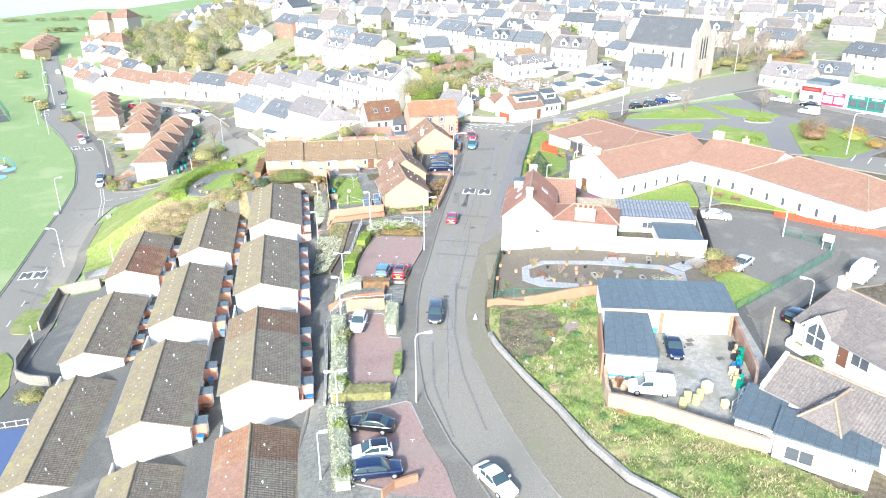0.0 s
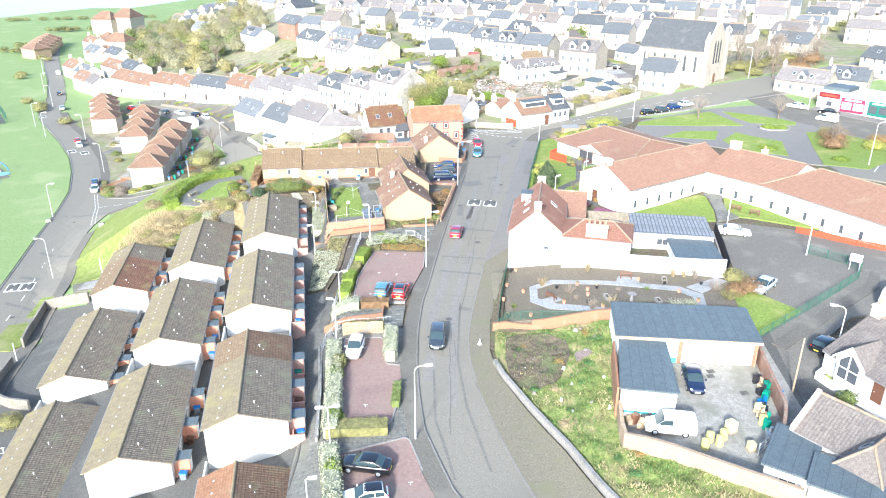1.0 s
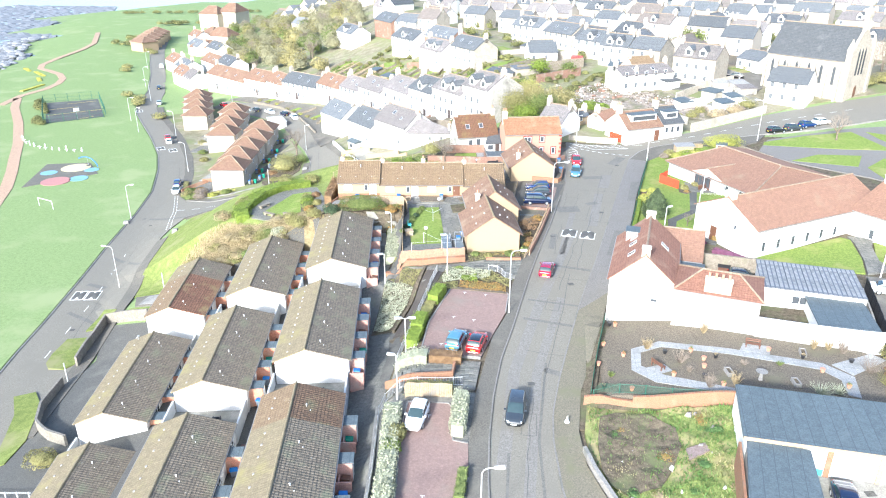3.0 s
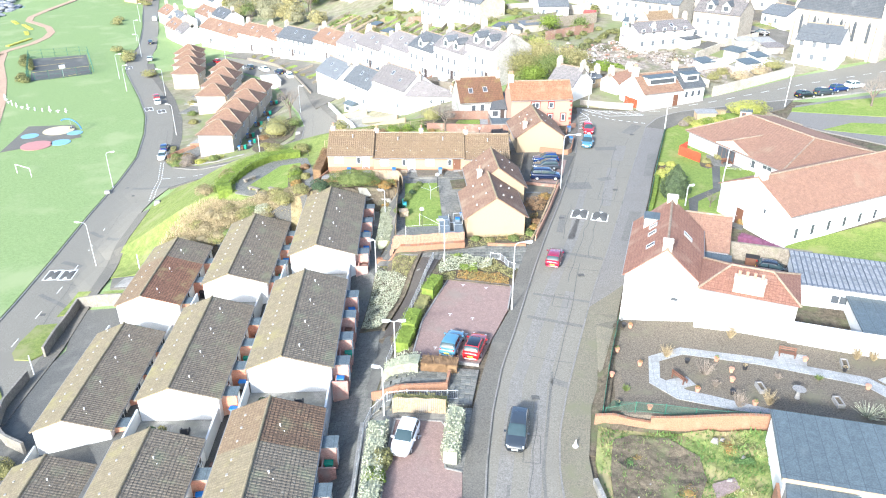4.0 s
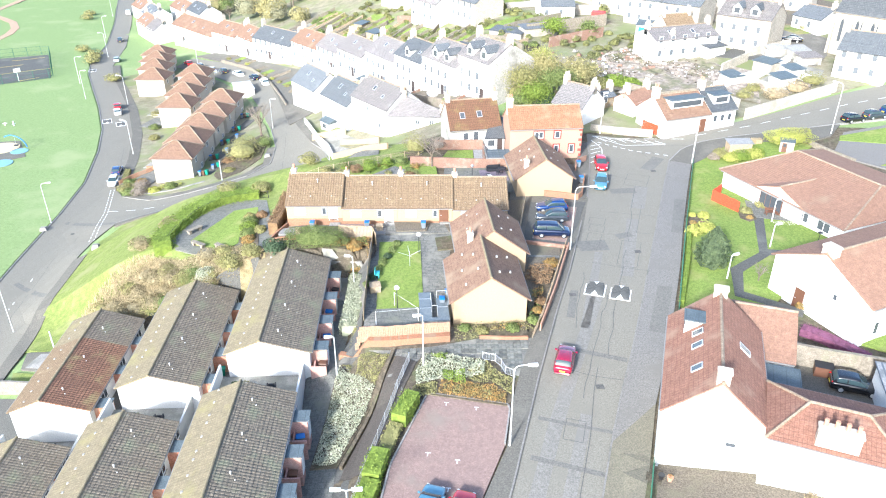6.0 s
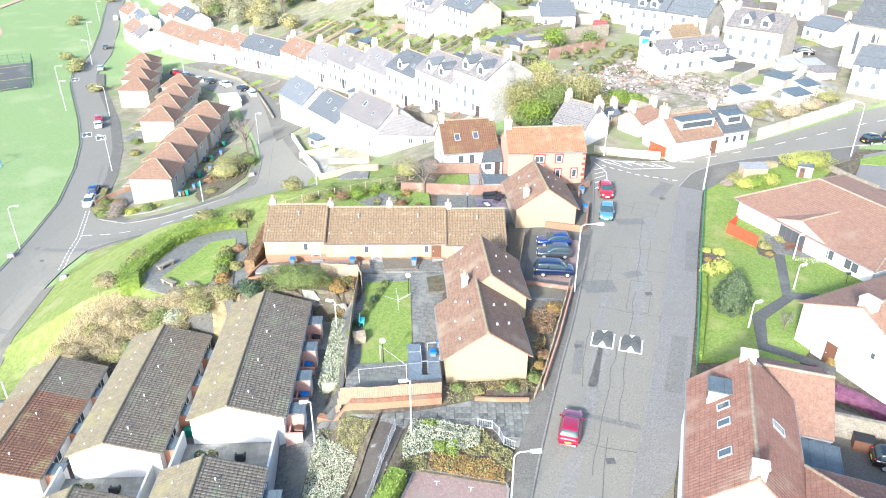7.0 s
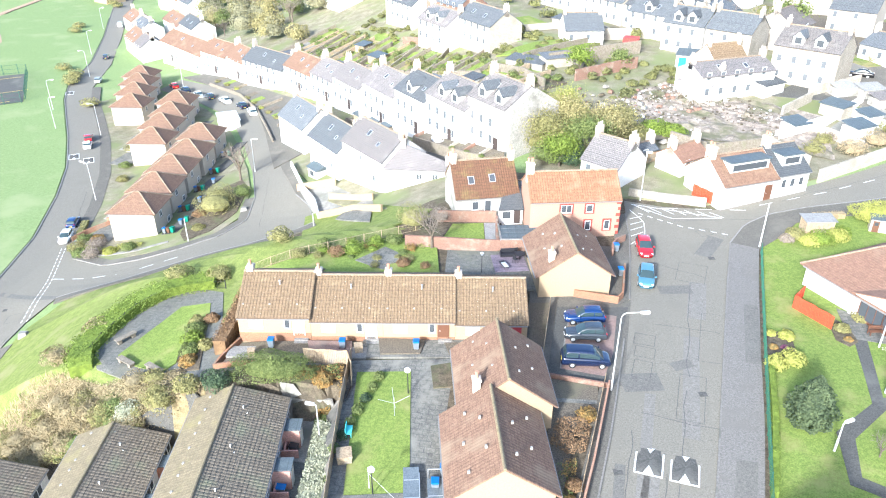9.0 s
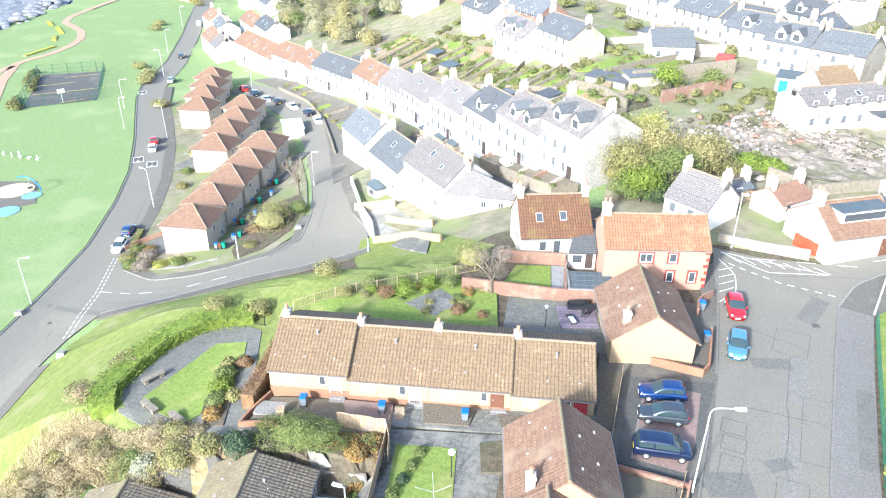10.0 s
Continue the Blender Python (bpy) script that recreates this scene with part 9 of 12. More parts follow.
    for sx in (-1, 1):
        for q in (-length * 0.29, length * 0.31):
            w = part("wheel", tyre, None, t, at=pose(sx * (width / 2 - 0.1), q, r))
            part("rim", rim, None, w)
        part("headlight", shared((key, "hl"), lambda: Shape().hexa([(-0.16, -0.2, -0.06), (0.16, -0.2, -0.06), (0.1, 0.06, -0.05), (-0.12, 0.1, -0.05), (-0.14, -0.24, 0.07), (0.14, -0.24, 0.07), (0.08, 0.0, 0.05), (-0.1, 0.04, 0.05)]).mesh("headlight", LAMP_CLEAR)), None, t, at=pose(sx * width * 0.34, length / 2 - 0.16, 0.66 if not van else 0.8))
        part("tail_light", shared((key, "tl"), lambda: Shape().hexa([(-0.07, -0.05, -0.08), (0.07, -0.05, -0.08), (0.07, 0.14, -0.08), (-0.07, 0.14, -0.08), (-0.06, -0.03, 0.08), (0.06, -0.03, 0.08), (0.06, 0.14, 0.08), (-0.06, 0.14, 0.08)]).mesh("tail_light", LAMP_RED)), None, t, at=pose(sx * width * 0.37, -length / 2 + 0.07, 0.82 if not van else 0.95))
        part("mirror", shared((key, "mi"), lambda: Shape().box(-0.1, -0.05, -0.07, 0.1, 0.06, 0.07).mesh("mirror", paint)), None, t, at=pose(sx * (width / 2 + 0.07), fb - 0.35, belt + 0.06))
    part("number_plate", shared("platew", lambda: Shape().box(-0.26, -0.02, -0.06, 0.26, 0.02, 0.06).mesh("number_plate", PLATE_W)), None, t, at=pose(0, length / 2 - 0.01, 0.42))
    part("number_plate", shared("platey", lambda: Shape().box(-0.26, -0.02, -0.06, 0.26, 0.02, 0.06).mesh("number_plate", PLATE_Y)), None, t, at=pose(0, -length / 2 + 0.0, 0.5))
    return t


def paint(name, colour):
    return plain(name, colour, 0.22, 0.1, 0.8)


RED, WINE, NAVY, BLUE, SKY, BLACK, CHARCOAL, SILVER, WHITE = [paint(n, c) for n, c in (
    ("red_car_paint", (0.42, 0.015, 0.02)), ("wine_car_paint", (0.25, 0.012, 0.04)), ("navy_car_paint", (0.01, 0.018, 0.05)), ("blue_car_paint", (0.008, 0.032, 0.12)), ("sky_blue_car_paint", (0.085, 0.2, 0.27)), ("black_car_paint", (0.012, 0.012, 0.014)),
    ("charcoal_car_paint", (0.04, 0.047, 0.055)), ("silver_car_paint", (0.4, 0.43, 0.46)), ("white_car_paint", (0.8, 0.8, 0.8)))]
car("estate", CHARCOAL, "dark grey estate car driving on the road", -0.9, 77.4, 178, 0.05, group="moving cars")
car("hatchback", WINE, "wine red hatchback on the road", 1.5, 106.4, -7, 0.05, group="moving cars")
car("coupe", WHITE, "white coupe on the curve of the road", 4.6, 49.8, 214, 0.05, group="moving cars")
car("hatchback", RED, "bright red hatchback at the junction", 6.2, 152.2, 184, 0.05, group="moving cars")
car("hatchback", SKY, "pale blue hatchback near the junction", 6.0, 145.6, 176, 0.05, group="moving cars")
car("saloon", BLACK, "black saloon parked on red paving", -6.9, 57.2, 80, 0.12)
car("hatchback", WHITE, "white hatchback with black roof parked on red paving", -6.6, 53.4, 100, 0.12, BLACK)
car("estate", NAVY, "navy estate car parked on red paving", -5.8, 51.0, -80, 0.12)
car("hatchback", WHITE, "white hatchback parked beside a hedge", -10.0, 75.2, 176, 0.12)
car("hatchback", SKY, "pale blue hatchback parked on red paving", -8.0, 88.4, -8, 0.12)
car("hatchback", RED, "red hatchback with dark roof parked on red paving", -5.7, 88.2, -8, 0.12, BLACK)
car("saloon", NAVY, "navy saloon parked in the garage yard", 24.6, 66.7, 173, 0.1)
car("van", WHITE, "white small van parked in the garage yard", 20.4, 59.8, 82, 0.1)
car("saloon", WHITE, "white saloon in the care home car park", 41.4, 102.6, -106, 0.09)
car("saloon", SILVER, "silver saloon in the care home car park", 38.7, 85.2, 136, 0.09)
car("hatchback", BLACK, "black hatchback parked in the lane", 40.2, 72.4, -52, 0.08)
car("large_van", WHITE, "white van parked in the lane", 52.6, 81.8, -46, 0.08)
car("hatchback", BLUE, "blue hatchback in the parking bay", -0.5, 136.9, 100, 0.155)
car("hatchback", CHARCOAL, "grey hatchback in the parking bay", -0.4, 134.1, 98, 0.155)
car("mpv", NAVY, "navy people carrier in the parking bay", -0.3, 130.2, -84, 0.155)
car("hatchback", BLACK, "black car in the back yard", 25.4, 104.6, -100, 0.12)
for x, y, h, f, m, l in [(-87.6, 176.8, 20, "hatchback", BLUE, "blue"), (-85.2, 171.2, 200, "hatchback", WHITE, "white"), (-108.6, 212.6, 30, "hatchback", WHITE, "white"), (-111.2, 216.8, 32, "hatchback", RED, "red"), (-98.2, 245.4, 40, "saloon", SILVER, "silver"),
                         (-93.6, 242.6, 45, "hatchback", CHARCOAL, "grey"), (-87.2, 238.0, 48, "saloon", WHITE, "white"), (-80.2, 232.4, 45, "hatchback", NAVY, "navy"), (-75.2, 227.0, 32, "estate", WHITE, "white"), (-110.6, 255.4, 48, "hatchback", RED, "red"), (-104.6, 250.6, 44, "estate", NAVY, "navy"),
                         (46.8, 173.4, -64, "hatchback", BLACK, "black"), (50.6, 175.2, -64, "hatchback", CHARCOAL, "grey"), (54.0, 177.6, -62, "hatchback", BLUE, "blue"), (57.4, 179.8, -62, "hatchback", WHITE, "white"), (83.0, 177.8, 42, "saloon", WHITE, "white"), (88.2, 173.0, 42, "saloon", BLACK, "black"),
                         (85.2, 167.2, 42, "van", WHITE, "white"), (43.6, 219.6, 70, "saloon", WHITE, "white"), (47.2, 216.0, 70, "saloon", BLACK, "black"), (90, 122, 60, "saloon", SILVER, "silver"), (-138, 262, 24, "hatchback", SILVER, "silver"), (-152, 288, 24, "hatchback", NAVY, "navy"), (-176, 335, 28, "van", WHITE, "white")]:
    car(f, m, l + (" van by the kerb" if f == "van" else " car parked by the kerb"), x, y, h, 0.06)


# ---- street lamps, posts ----
LAMP_GLASS = plain("lamp_glass", (0.75, 0.76, 0.75), 0.2)


def street_lamp(x, y, tall, arm, heading, label="grey steel street lamp with a side arm", double=False, group="street lamps"):
    t = thing("street_lamp", label, "street lamp", on_ground(x, y, heading), group)
    bend = 0.5 if arm > 0.8 and not double else 0.0
    part("column", Shape().tube((0, 0, -0.3), (0, 0, 1.2), 0.095, 0.085, 10).tube((0, 0, 1.2), (0, 0, tall - bend), 0.065, 0.05, 10), LAMP_GREY, t)
    for sgn in ((1, -1) if double else (1,)):
        if bend:
            path = [(bend * (1 - math.cos(a)), 0, tall - bend + (bend + 0.06) * math.sin(a)) for a in (0, 0.4, 0.8, 1.2, 1.571)] + [(arm, 0, tall + 0.12)]
            bow = Shape()
            for p, q in zip(path, path[1:]):
                bow.tube(p, q, 0.048, 0.042, 8)
            part("arm", bow, LAMP_GREY, t)
        elif arm:
            part("arm", Shape().tube((0, 0, tall - 0.02), (sgn * arm, 0, tall + 0.12), 0.05, 0.045, 8), LAMP_GREY, t)
        hd = part("lamp_head", Shape().loft([[(sgn * (arm - 0.1), -0.1, tall + 0.04), (sgn * (arm - 0.1), 0.1, tall + 0.04), (sgn * (arm - 0.1), 0.08, tall + 0.2), (sgn * (arm - 0.1), -0.08, tall + 0.2)],
                                             [(sgn * (arm + 0.65), -0.15, tall + 0.08), (sgn * (arm + 0.65), 0.15, tall + 0.08), (sgn * (arm + 0.65), 0.1, tall + 0.24), (sgn * (arm + 0.65), -0.1, tall + 0.24)]]), LAMP_GREY, t)
        part("lens", Shape().box(min(sgn * (arm + 0.05), sgn * (arm + 0.6)), -0.1, tall + 0.0, max(sgn * (arm + 0.05), sgn * (arm + 0.6)), 0.1, tall + 0.06), LAMP_GLASS, hd)
    return t


for x, y, h, arm, turn in [(-2.7, 61.1, 8, 1.0, 10), (-2.7, 95.5, 8, 1.1, 10), (1.9, 126.8, 8, 1.6, 10), (-70.6, 122.3, 7.6, 1.2, 180), (-86.4, 153.4, 7.6, 1.0, 20), (-89.9, 186.8, 7.6, 1.0, 170), (-134, 236, 7.6, 1.2, 20), (-123.9, 222.8, 7.6, 1.0, 10), (-110.2, 220, 7.6, 1.0, 190),
                           (-143.9, 266.7, 7.6, 1.0, 200), (-60.4, 193.7, 6.5, 0.6, 0), (-105, 250.5, 6.5, 0.8, 230), (77.5, 134.6, 8, 1.2, 0), (41.9, 167.8, 8, 0.9, 150), (81.8, 205.6, 8, 1.0, 180), (6.5, 165.3, 6.5, 0.0, 0), (85, 176, 8, 1.0, 30), (-160, 292, 7.6, 1.0, 20), (-180, 330, 7.6, 1, 20)]:
    street_lamp(x, y, h, arm, turn)
for x, y, h in [(-13.1, 85.6, 5.0), (-10.4, 59.3, 5.0)]:
    street_lamp(x, y, h, 0.45, 10, "slim footpath lamp with two heads", True, "footpath lamps")
for x, y, h, turn in [(-12.6, 78.6, 5.0, 180), (-19.5, 104.1, 4.6, 200), (-11.2, 104.0, 5.6, 200), (-21.8, 119.0, 4.6, 180), (18.2, 121.5, 2.8, 30), (24.2, 129.1, 2.8, 30), (26.0, 136.1, 2.9, 40), (-10.8, 50.6, 5.0, 10)]:
    street_lamp(x, y, h, 0.25, turn, "slim footpath lamp column", False, "footpath lamps")
for x, y in [(-15.2, 123.4), (-15.4, 112.4)]:
    g = thing("garden_lamp", "garden lamp post with a white globe", "lamp", on_ground(x, y), "garden lamps")
    part("column", Shape().tube((0, 0, 0), (0, 0, 2.5), 0.05, 0.04, 8), DARK_METAL, g)
    gl = Shape()
    core(gl, 0.27, 0.27, 0.5, 1.0)
    part("globe", gl, LAMP_GLASS, g, at=pose(0, 0, 2.4))
for x, y, h, m, l in [(19.3, 154.9, 5.6, LAMP_GREY, "tall pale metal post beside the footway"), (48.1, 94.6, 6.0, LAMP_GREY, "tall pale metal column by the car park"), (42.1, 107.3, 5.0, LAMP_GREY, "tall pale metal column by the entrance path"), (33.8, 65.2, 6.0, TIMBER, "wooden pole beside the lane"), (-60.6, 167.7, 4.0, LAMP_GREY, "short pale post by the side road"),
                      (-40.0, 168.6, 2.2, LAMP_GREY, "short pale post by the footway"), (-56.4, 112.6, 4.5, LAMP_GREY, "slim pale post beside the slabs"), (-62, 95, 3, LAMP_GREY, "slim pale post beside the yard"), (8.6, 95.0, 5.2, LAMP_GREY, "slim pole on the white house corner")]:
    p = solid("post", Shape().tube((0, 0, -0.3), (0, 0, h), 0.1, 0.07, 8).tube((0, 0, h), (0, 0, h + 0.06), 0.09, 0.03, 8), m, l, "post", on_ground(x, y))


# ---- fences ----
def post_fence(pts, tall, step, material, label, rails=2, fill=None, name="fence", mesh_gap=0.14, thick=0.05):
    """Posts with rails, and upright slats or wires between them."""
    f = thing(name, label, "fence", on_ground(*pts[0]))
    ox, oy, oz = f.matrix_basis.translation
    spots = along(pts, step) + [(*pts[-1], 0)]
    pm = shared((name, tall, material.name, thick), lambda: Shape().box(-thick / 2 - 0.01, -thick / 2 - 0.01, -0.3, thick / 2 + 0.01, thick / 2 + 0.01, tall + 0.05).mesh("fence_post", material))
    for (x, y, _), (u, v, _) in zip(spots, spots[1:]):
        part("fence_post", pm, None, f, at=pose(x - ox, y - oy, ground_z(x, y) - oz))
        for k in range(rails):
            h = tall * (0.95 - 0.8 * k / max(1, rails - 1))
            part("rail", Shape().tube((x - ox, y - oy, ground_z(x, y) - oz + h), (u - ox, v - oy, ground_z(u, v) - oz + h), thick * 0.4, n=5), material, f)
        if fill:
            n = max(2, int(math.hypot(u - x, v - y) / mesh_gap))
            s = Shape()
            for i in range(n):
                q = (i + 0.5) / n
                px, py = x + (u - x) * q, y + (v - y) * q
                if fill == "board":
                    s.block(px - ox, py - oy, ground_z(px, py) - oz + 0.05, mesh_gap * 0.9, 0.03, tall + 0.04 * math.sin(i * 7.0), math.atan2(v - y, u - x))
                else:
                    s.tube((px - ox, py - oy, ground_z(px, py) - oz + 0.05), (px - ox, py - oy, ground_z(px, py) - oz + tall), 0.012, n=3, cap=False)
            b = part("infill", s, material, f)
            b["kind"] = "stuff"
    return f


post_fence([(6.2, 80.6), (6.9, 86), (8.3, 94.8)], 1.2, 2.4, GREEN_METAL, "green wire mesh garden fence", 2, "wire", mesh_gap=0.07)
post_fence([(6.4, 80.4), (12, 80.0), (20.2, 79.2)], 1.1, 2.4, GREEN_METAL, "green wire mesh fence behind the brick wall", 2, "wire", mesh_gap=0.07)
post_fence([(51.3, 87.4), (52.6, 89.4), (52.4, 91.0), (48.4, 95.4)], 1.3, 2.4, GREEN_METAL, "green mesh fence round the car park", 2, "wire")
post_fence([(51.3, 87.4), (42.6, 80.6), (34.0, 74.3)], 1.3, 2.4, GREEN_METAL, "green mesh fence beside the lane", 2, "wire")
post_fence([(35.9, 89.4), (37.3, 96), (38.9, 103.6)], 1.7, 2.0, DARK_METAL, "dark close-boarded fence beside the car park", 2, "board", mesh_gap=0.22)
post_fence([(12.6, 115.4), (14.0, 124), (15.7, 134), (19.3, 154)], 1.2, 2.6, GREEN_METAL, "green wire fence along the care home garden", 2, "wire")
post_fence([(-18.4, 106.95), (-14, 107.55), (-9.5, 108.65)], 1.75, 1.8, FENCE_PINK, "close-boarded pinkish timber fence", 2, "board", mesh_gap=0.16)
post_fence([(-21.3, 127.0), (-20.2, 120), (-18.3, 110)], 1.4, 1.9, TIMBER, "timber fence beside the lawn", 2, "board", mesh_gap=0.16)
post_fence([(-11.8, 78.6), (-7.2, 79.0)], 1.6, 1.6, TIMBER, "pale timber fence behind the parked car", 2, "board", mesh_gap=0.16)
post_fence([(20.0, 142.2), (22.6, 138.5)], 1.5, 1.6, FENCE_RED, "bright red painted garden fence", 2, "board", mesh_gap=0.16)
post_fence([(20.0, 142.2), (21.6, 144.6)], 1.5, 1.6, FENCE_RED, "bright red painted garden fence", 2, "board", mesh_gap=0.16)
post_fence([(50.5, 103.2), (56.5, 97.6), (64, 92.4)], 0.9, 1.6, FENCE_RED, "low orange-red fence in front of the care home", 2, "board", mesh_gap=0.16)
post_fence([(13.2, 167.4), (16.0, 164.4)], 1.6, 1.4, FENCE_RED, "orange timber fence by the white house", 2, "board", mesh_gap=0.16)
post_fence([(-14.2, 86.5), (-13.9, 91), (-13.3, 97), (-12.6, 104.6)], 1.1, 1.8, STEEL, "galvanised steel handrail along the ramp", 2, "wire", name="handrail")
post_fence([(-11.9, 61.5), (-12.8, 69), (-14.4, 78.6), (-13.2, 80.2), (-9.6, 80.4), (-6.4, 81.0)], 1.1, 1.8, STEEL, "galvanised steel railing above the path", 2, "wire", name="handrail")
post_fence([(-6.0, 105.8), (-4.2, 105.6), (-4.2, 104.3), (-2.8, 103.7)], 0.9, 1.2, STEEL, "galvanised steel handrail by the shrub bed", 2, "wire", name="handrail")
post_fence([(-39.8, 139.9), (-42.6, 140.4), (-45.6, 139.2), (-47.9, 135.0), (-48.7, 130.0), (-48.4, 127.2)], 1.1, 1.8, DARK_METAL, "dark metal railing above the bank", 2, "wire", name="railing")
post_fence([(-37.6, 142.3), (-30.1, 145.9), (-23.4, 150.7), (-20.2, 152.9)], 1.2, 2.2, TIMBER, "old timber garden fence on the slope", 2, "wire")
post_fence([(-3.9, 138.8), (-4.2, 128.4)], 1.2, 1.8, TIMBER, "timber fence beside the parking bay", 2, "board", mesh_gap=0.2)
post_fence([(1.4, 128.0), (0.4, 121), (-0.8, 113), (-1.6, 109.4)], 0.9, 2.0, TIMBER, "low fence along the footway", 2, "wire")
post_fence([(-180, 257), (-164.5, 267), (-145.4, 240.6), (-159.6, 228), (-180, 257)], 3.0, 4.0, GREEN_METAL, "tall green mesh fence round the ball court", 3, "wire", mesh_gap=0.5, thick=0.09)
ribbon("bed_edge", [(-6.6, 108.75), (-4.4, 108.9), (-2.0, 109.3)], 0.2, 0.5, ORANGE_BRICK, "low brick edging of the sloping bed", "wall")

# ---- road markings and repairs ----
def mark(pts, width, material=WHITE_PAINT, up=0.075, label="white painted road marking", name="road_marking"):
    fine = [(x, y) for x, y, _ in along(pts, 1.0)] + [pts[-1]]
    a, b = offset(fine, -width / 2), offset(fine, width / 2)
    n = len(fine)
    s = Shape().add([(x, y, ground_z(x, y) + up) for x, y in a + b], [(i, i + 1, n + i + 1, n + i) for i in range(n - 1)])
    return solid(name, s, material, label, "road marking", kind="structure")


def dashes(pts, width, on, off):
    steps = along(pts, on + off)
    for x, y, h in steps:
        mark([(x, y), (x + math.cos(h) * on, y + math.sin(h) * on)], width)


def cushion(x, y, heading, w=1.9, l=3.0):
    """A speed cushion: a low ramped hump with a white outline and two white triangles."""
    c = thing("speed_cushion", "dark speed cushion with white outline and triangles", "speed cushion", on_ground(x, y, heading, 0.055), "speed cushions")
    part("hump", Shape().loft([[(-w / 2, -l / 2, 0), (w / 2, -l / 2, 0), (w / 2, l / 2, 0), (-w / 2, l / 2, 0)], [(-w / 2 + 0.3, -l / 2 + 0.5, 0.07), (w / 2 - 0.3, -l / 2 + 0.5, 0.07), (w / 2 - 0.3, l / 2 - 0.5, 0.07), (-w / 2 + 0.3, l / 2 - 0.5, 0.07)]]), ASPHALT_DARK, c)
    for x0, y0, x1, y1 in ((-w / 2 - 0.12, -l / 2 - 0.12, w / 2 + 0.12, -l / 2), (-w / 2 - 0.12, l / 2, w / 2 + 0.12, l / 2 + 0.12), (-w / 2 - 0.12, -l / 2, -w / 2, l / 2), (w / 2, -l / 2, w / 2 + 0.12, l / 2)):
        part("outline", Shape().box(x0, y0, 0.0, x1, y1, 0.03), WHITE_PAINT, c)
    for s in (-1, 1):
        part("triangle", Shape().add([(-0.4, s * (l / 2 - 0.04), 0.02), (0.4, s * (l / 2 - 0.04), 0.02), (0.17, s * (l / 2 - 0.5), 0.085), (-0.17, s * (l / 2 - 0.5), 0.085), (0, s * (l / 2 - 0.85), 0.085)], [(0, 1, 2, 3) if s < 0 else (3, 2, 1, 0), (3, 2, 4) if s < 0 else (4, 2, 3)]), WHITE_PAINT, c)


for x, y, h in [(4.6, 119.2, -8), (7.2, 118.8, -8), (-75.9, 118.8, 14), (-73.6, 119.2, 14), (-108.0, 206.6, 34), (-103.6, 205.2, 34), (-139, 250, 30)]:
    cushion(x, y, h)
dashes([(-74.0, 146.8), (-78.4, 158.0), (-83.2, 168.0)], 0.13, 0.7, 0.5)
dashes([(-74.8, 146.6), (-79.0, 157.8), (-83.9, 168.0)], 0.13, 0.7, 0.5)
dashes([(-78.5, 158.5), (-72, 158.0), (-66, 158.8), (-60, 162.0)], 0.14, 2.0, 1.6)
dashes([(-69, 100), (-72, 115), (-78.5, 140)], 0.12, 2.0, 5.0)
dashes([(6, 161.5), (11, 158.8), (16, 157.5)], 0.14, 0.7, 0.6)
dashes([(9, 163.2), (18, 163.8), (30, 170), (48, 181), (66, 190)], 0.1, 2.0, 2.2)
for i in range(7):
    mark([(5.8 + i * 1.5, 163.4 - 0.1 * i), (7.4 + i * 1.5, 161.9 - 0.05 * i)], 0.1)
mark([(5.2, 163.8), (9.5, 162.9), (16.2, 161.5)], 0.1)
mark([(5.2, 163.8), (10, 160.6), (16.2, 161.5)], 0.1)
for i in range(4):
    mark([(4.9, 155.6 + i * 1.4), (6.4, 156.8 + i * 1.3)], 0.1)
mark([(4.8, 153.6), (6.6, 156.2), (6.6, 159.4), (5.0, 162.2)], 0.1)
for x, y in [(-9.0, 93.8), (-6.6, 93.4), (-9.6, 88.0), (-6.9, 90.6), (-8.4, 99.6), (-5.8, 99.4), (-7.9, 66.0), (-2.9, 55.6), (-9.0, 76)]:
    mark([(x - 0.2, y), (x + 0.2, y + 0.03)], 0.07, up=0.135, label="small white bay marker")
    mark([(x, y), (x, y - 0.35)], 0.07, up=0.138, label="small white bay marker")
sheet("pavement", [(-2.5, 129.0), (1.4, 128.6), (2.2, 132), (2.7, 138.2), (-1.8, 138.6)], RED_PAVERS, 0.15, "worn red-brown paving of the parking bay", "paving", step=1.0)
ribbon("kerb", [(-2.5, 129.0), (-2.2, 134), (-1.8, 138.6)], 0.12, 0.19, KERB, "low kerb behind the parking bay", "kerb", step=1.0)
for i in range(5):
    mark([(76 + 2.2 * i, 130 - 1.7 * i), (79 + 2.2 * i, 134 - 1.7 * i)], 0.14, up=0.115, label="white bay line")
PATCH = surface("asphalt_repair", (0.158, 0.148, 0.128), (0.12, 0.112, 0.098), (0.165, 0.154, 0.134), 0.25, 3.0, 0.85, 0.2)
PATCH_PALE = surface("pale_asphalt_repair", (0.205, 0.19, 0.165), (0.158, 0.146, 0.127), (0.17, 0.158, 0.138), 0.3, 3.0, 0.9, 0.2)
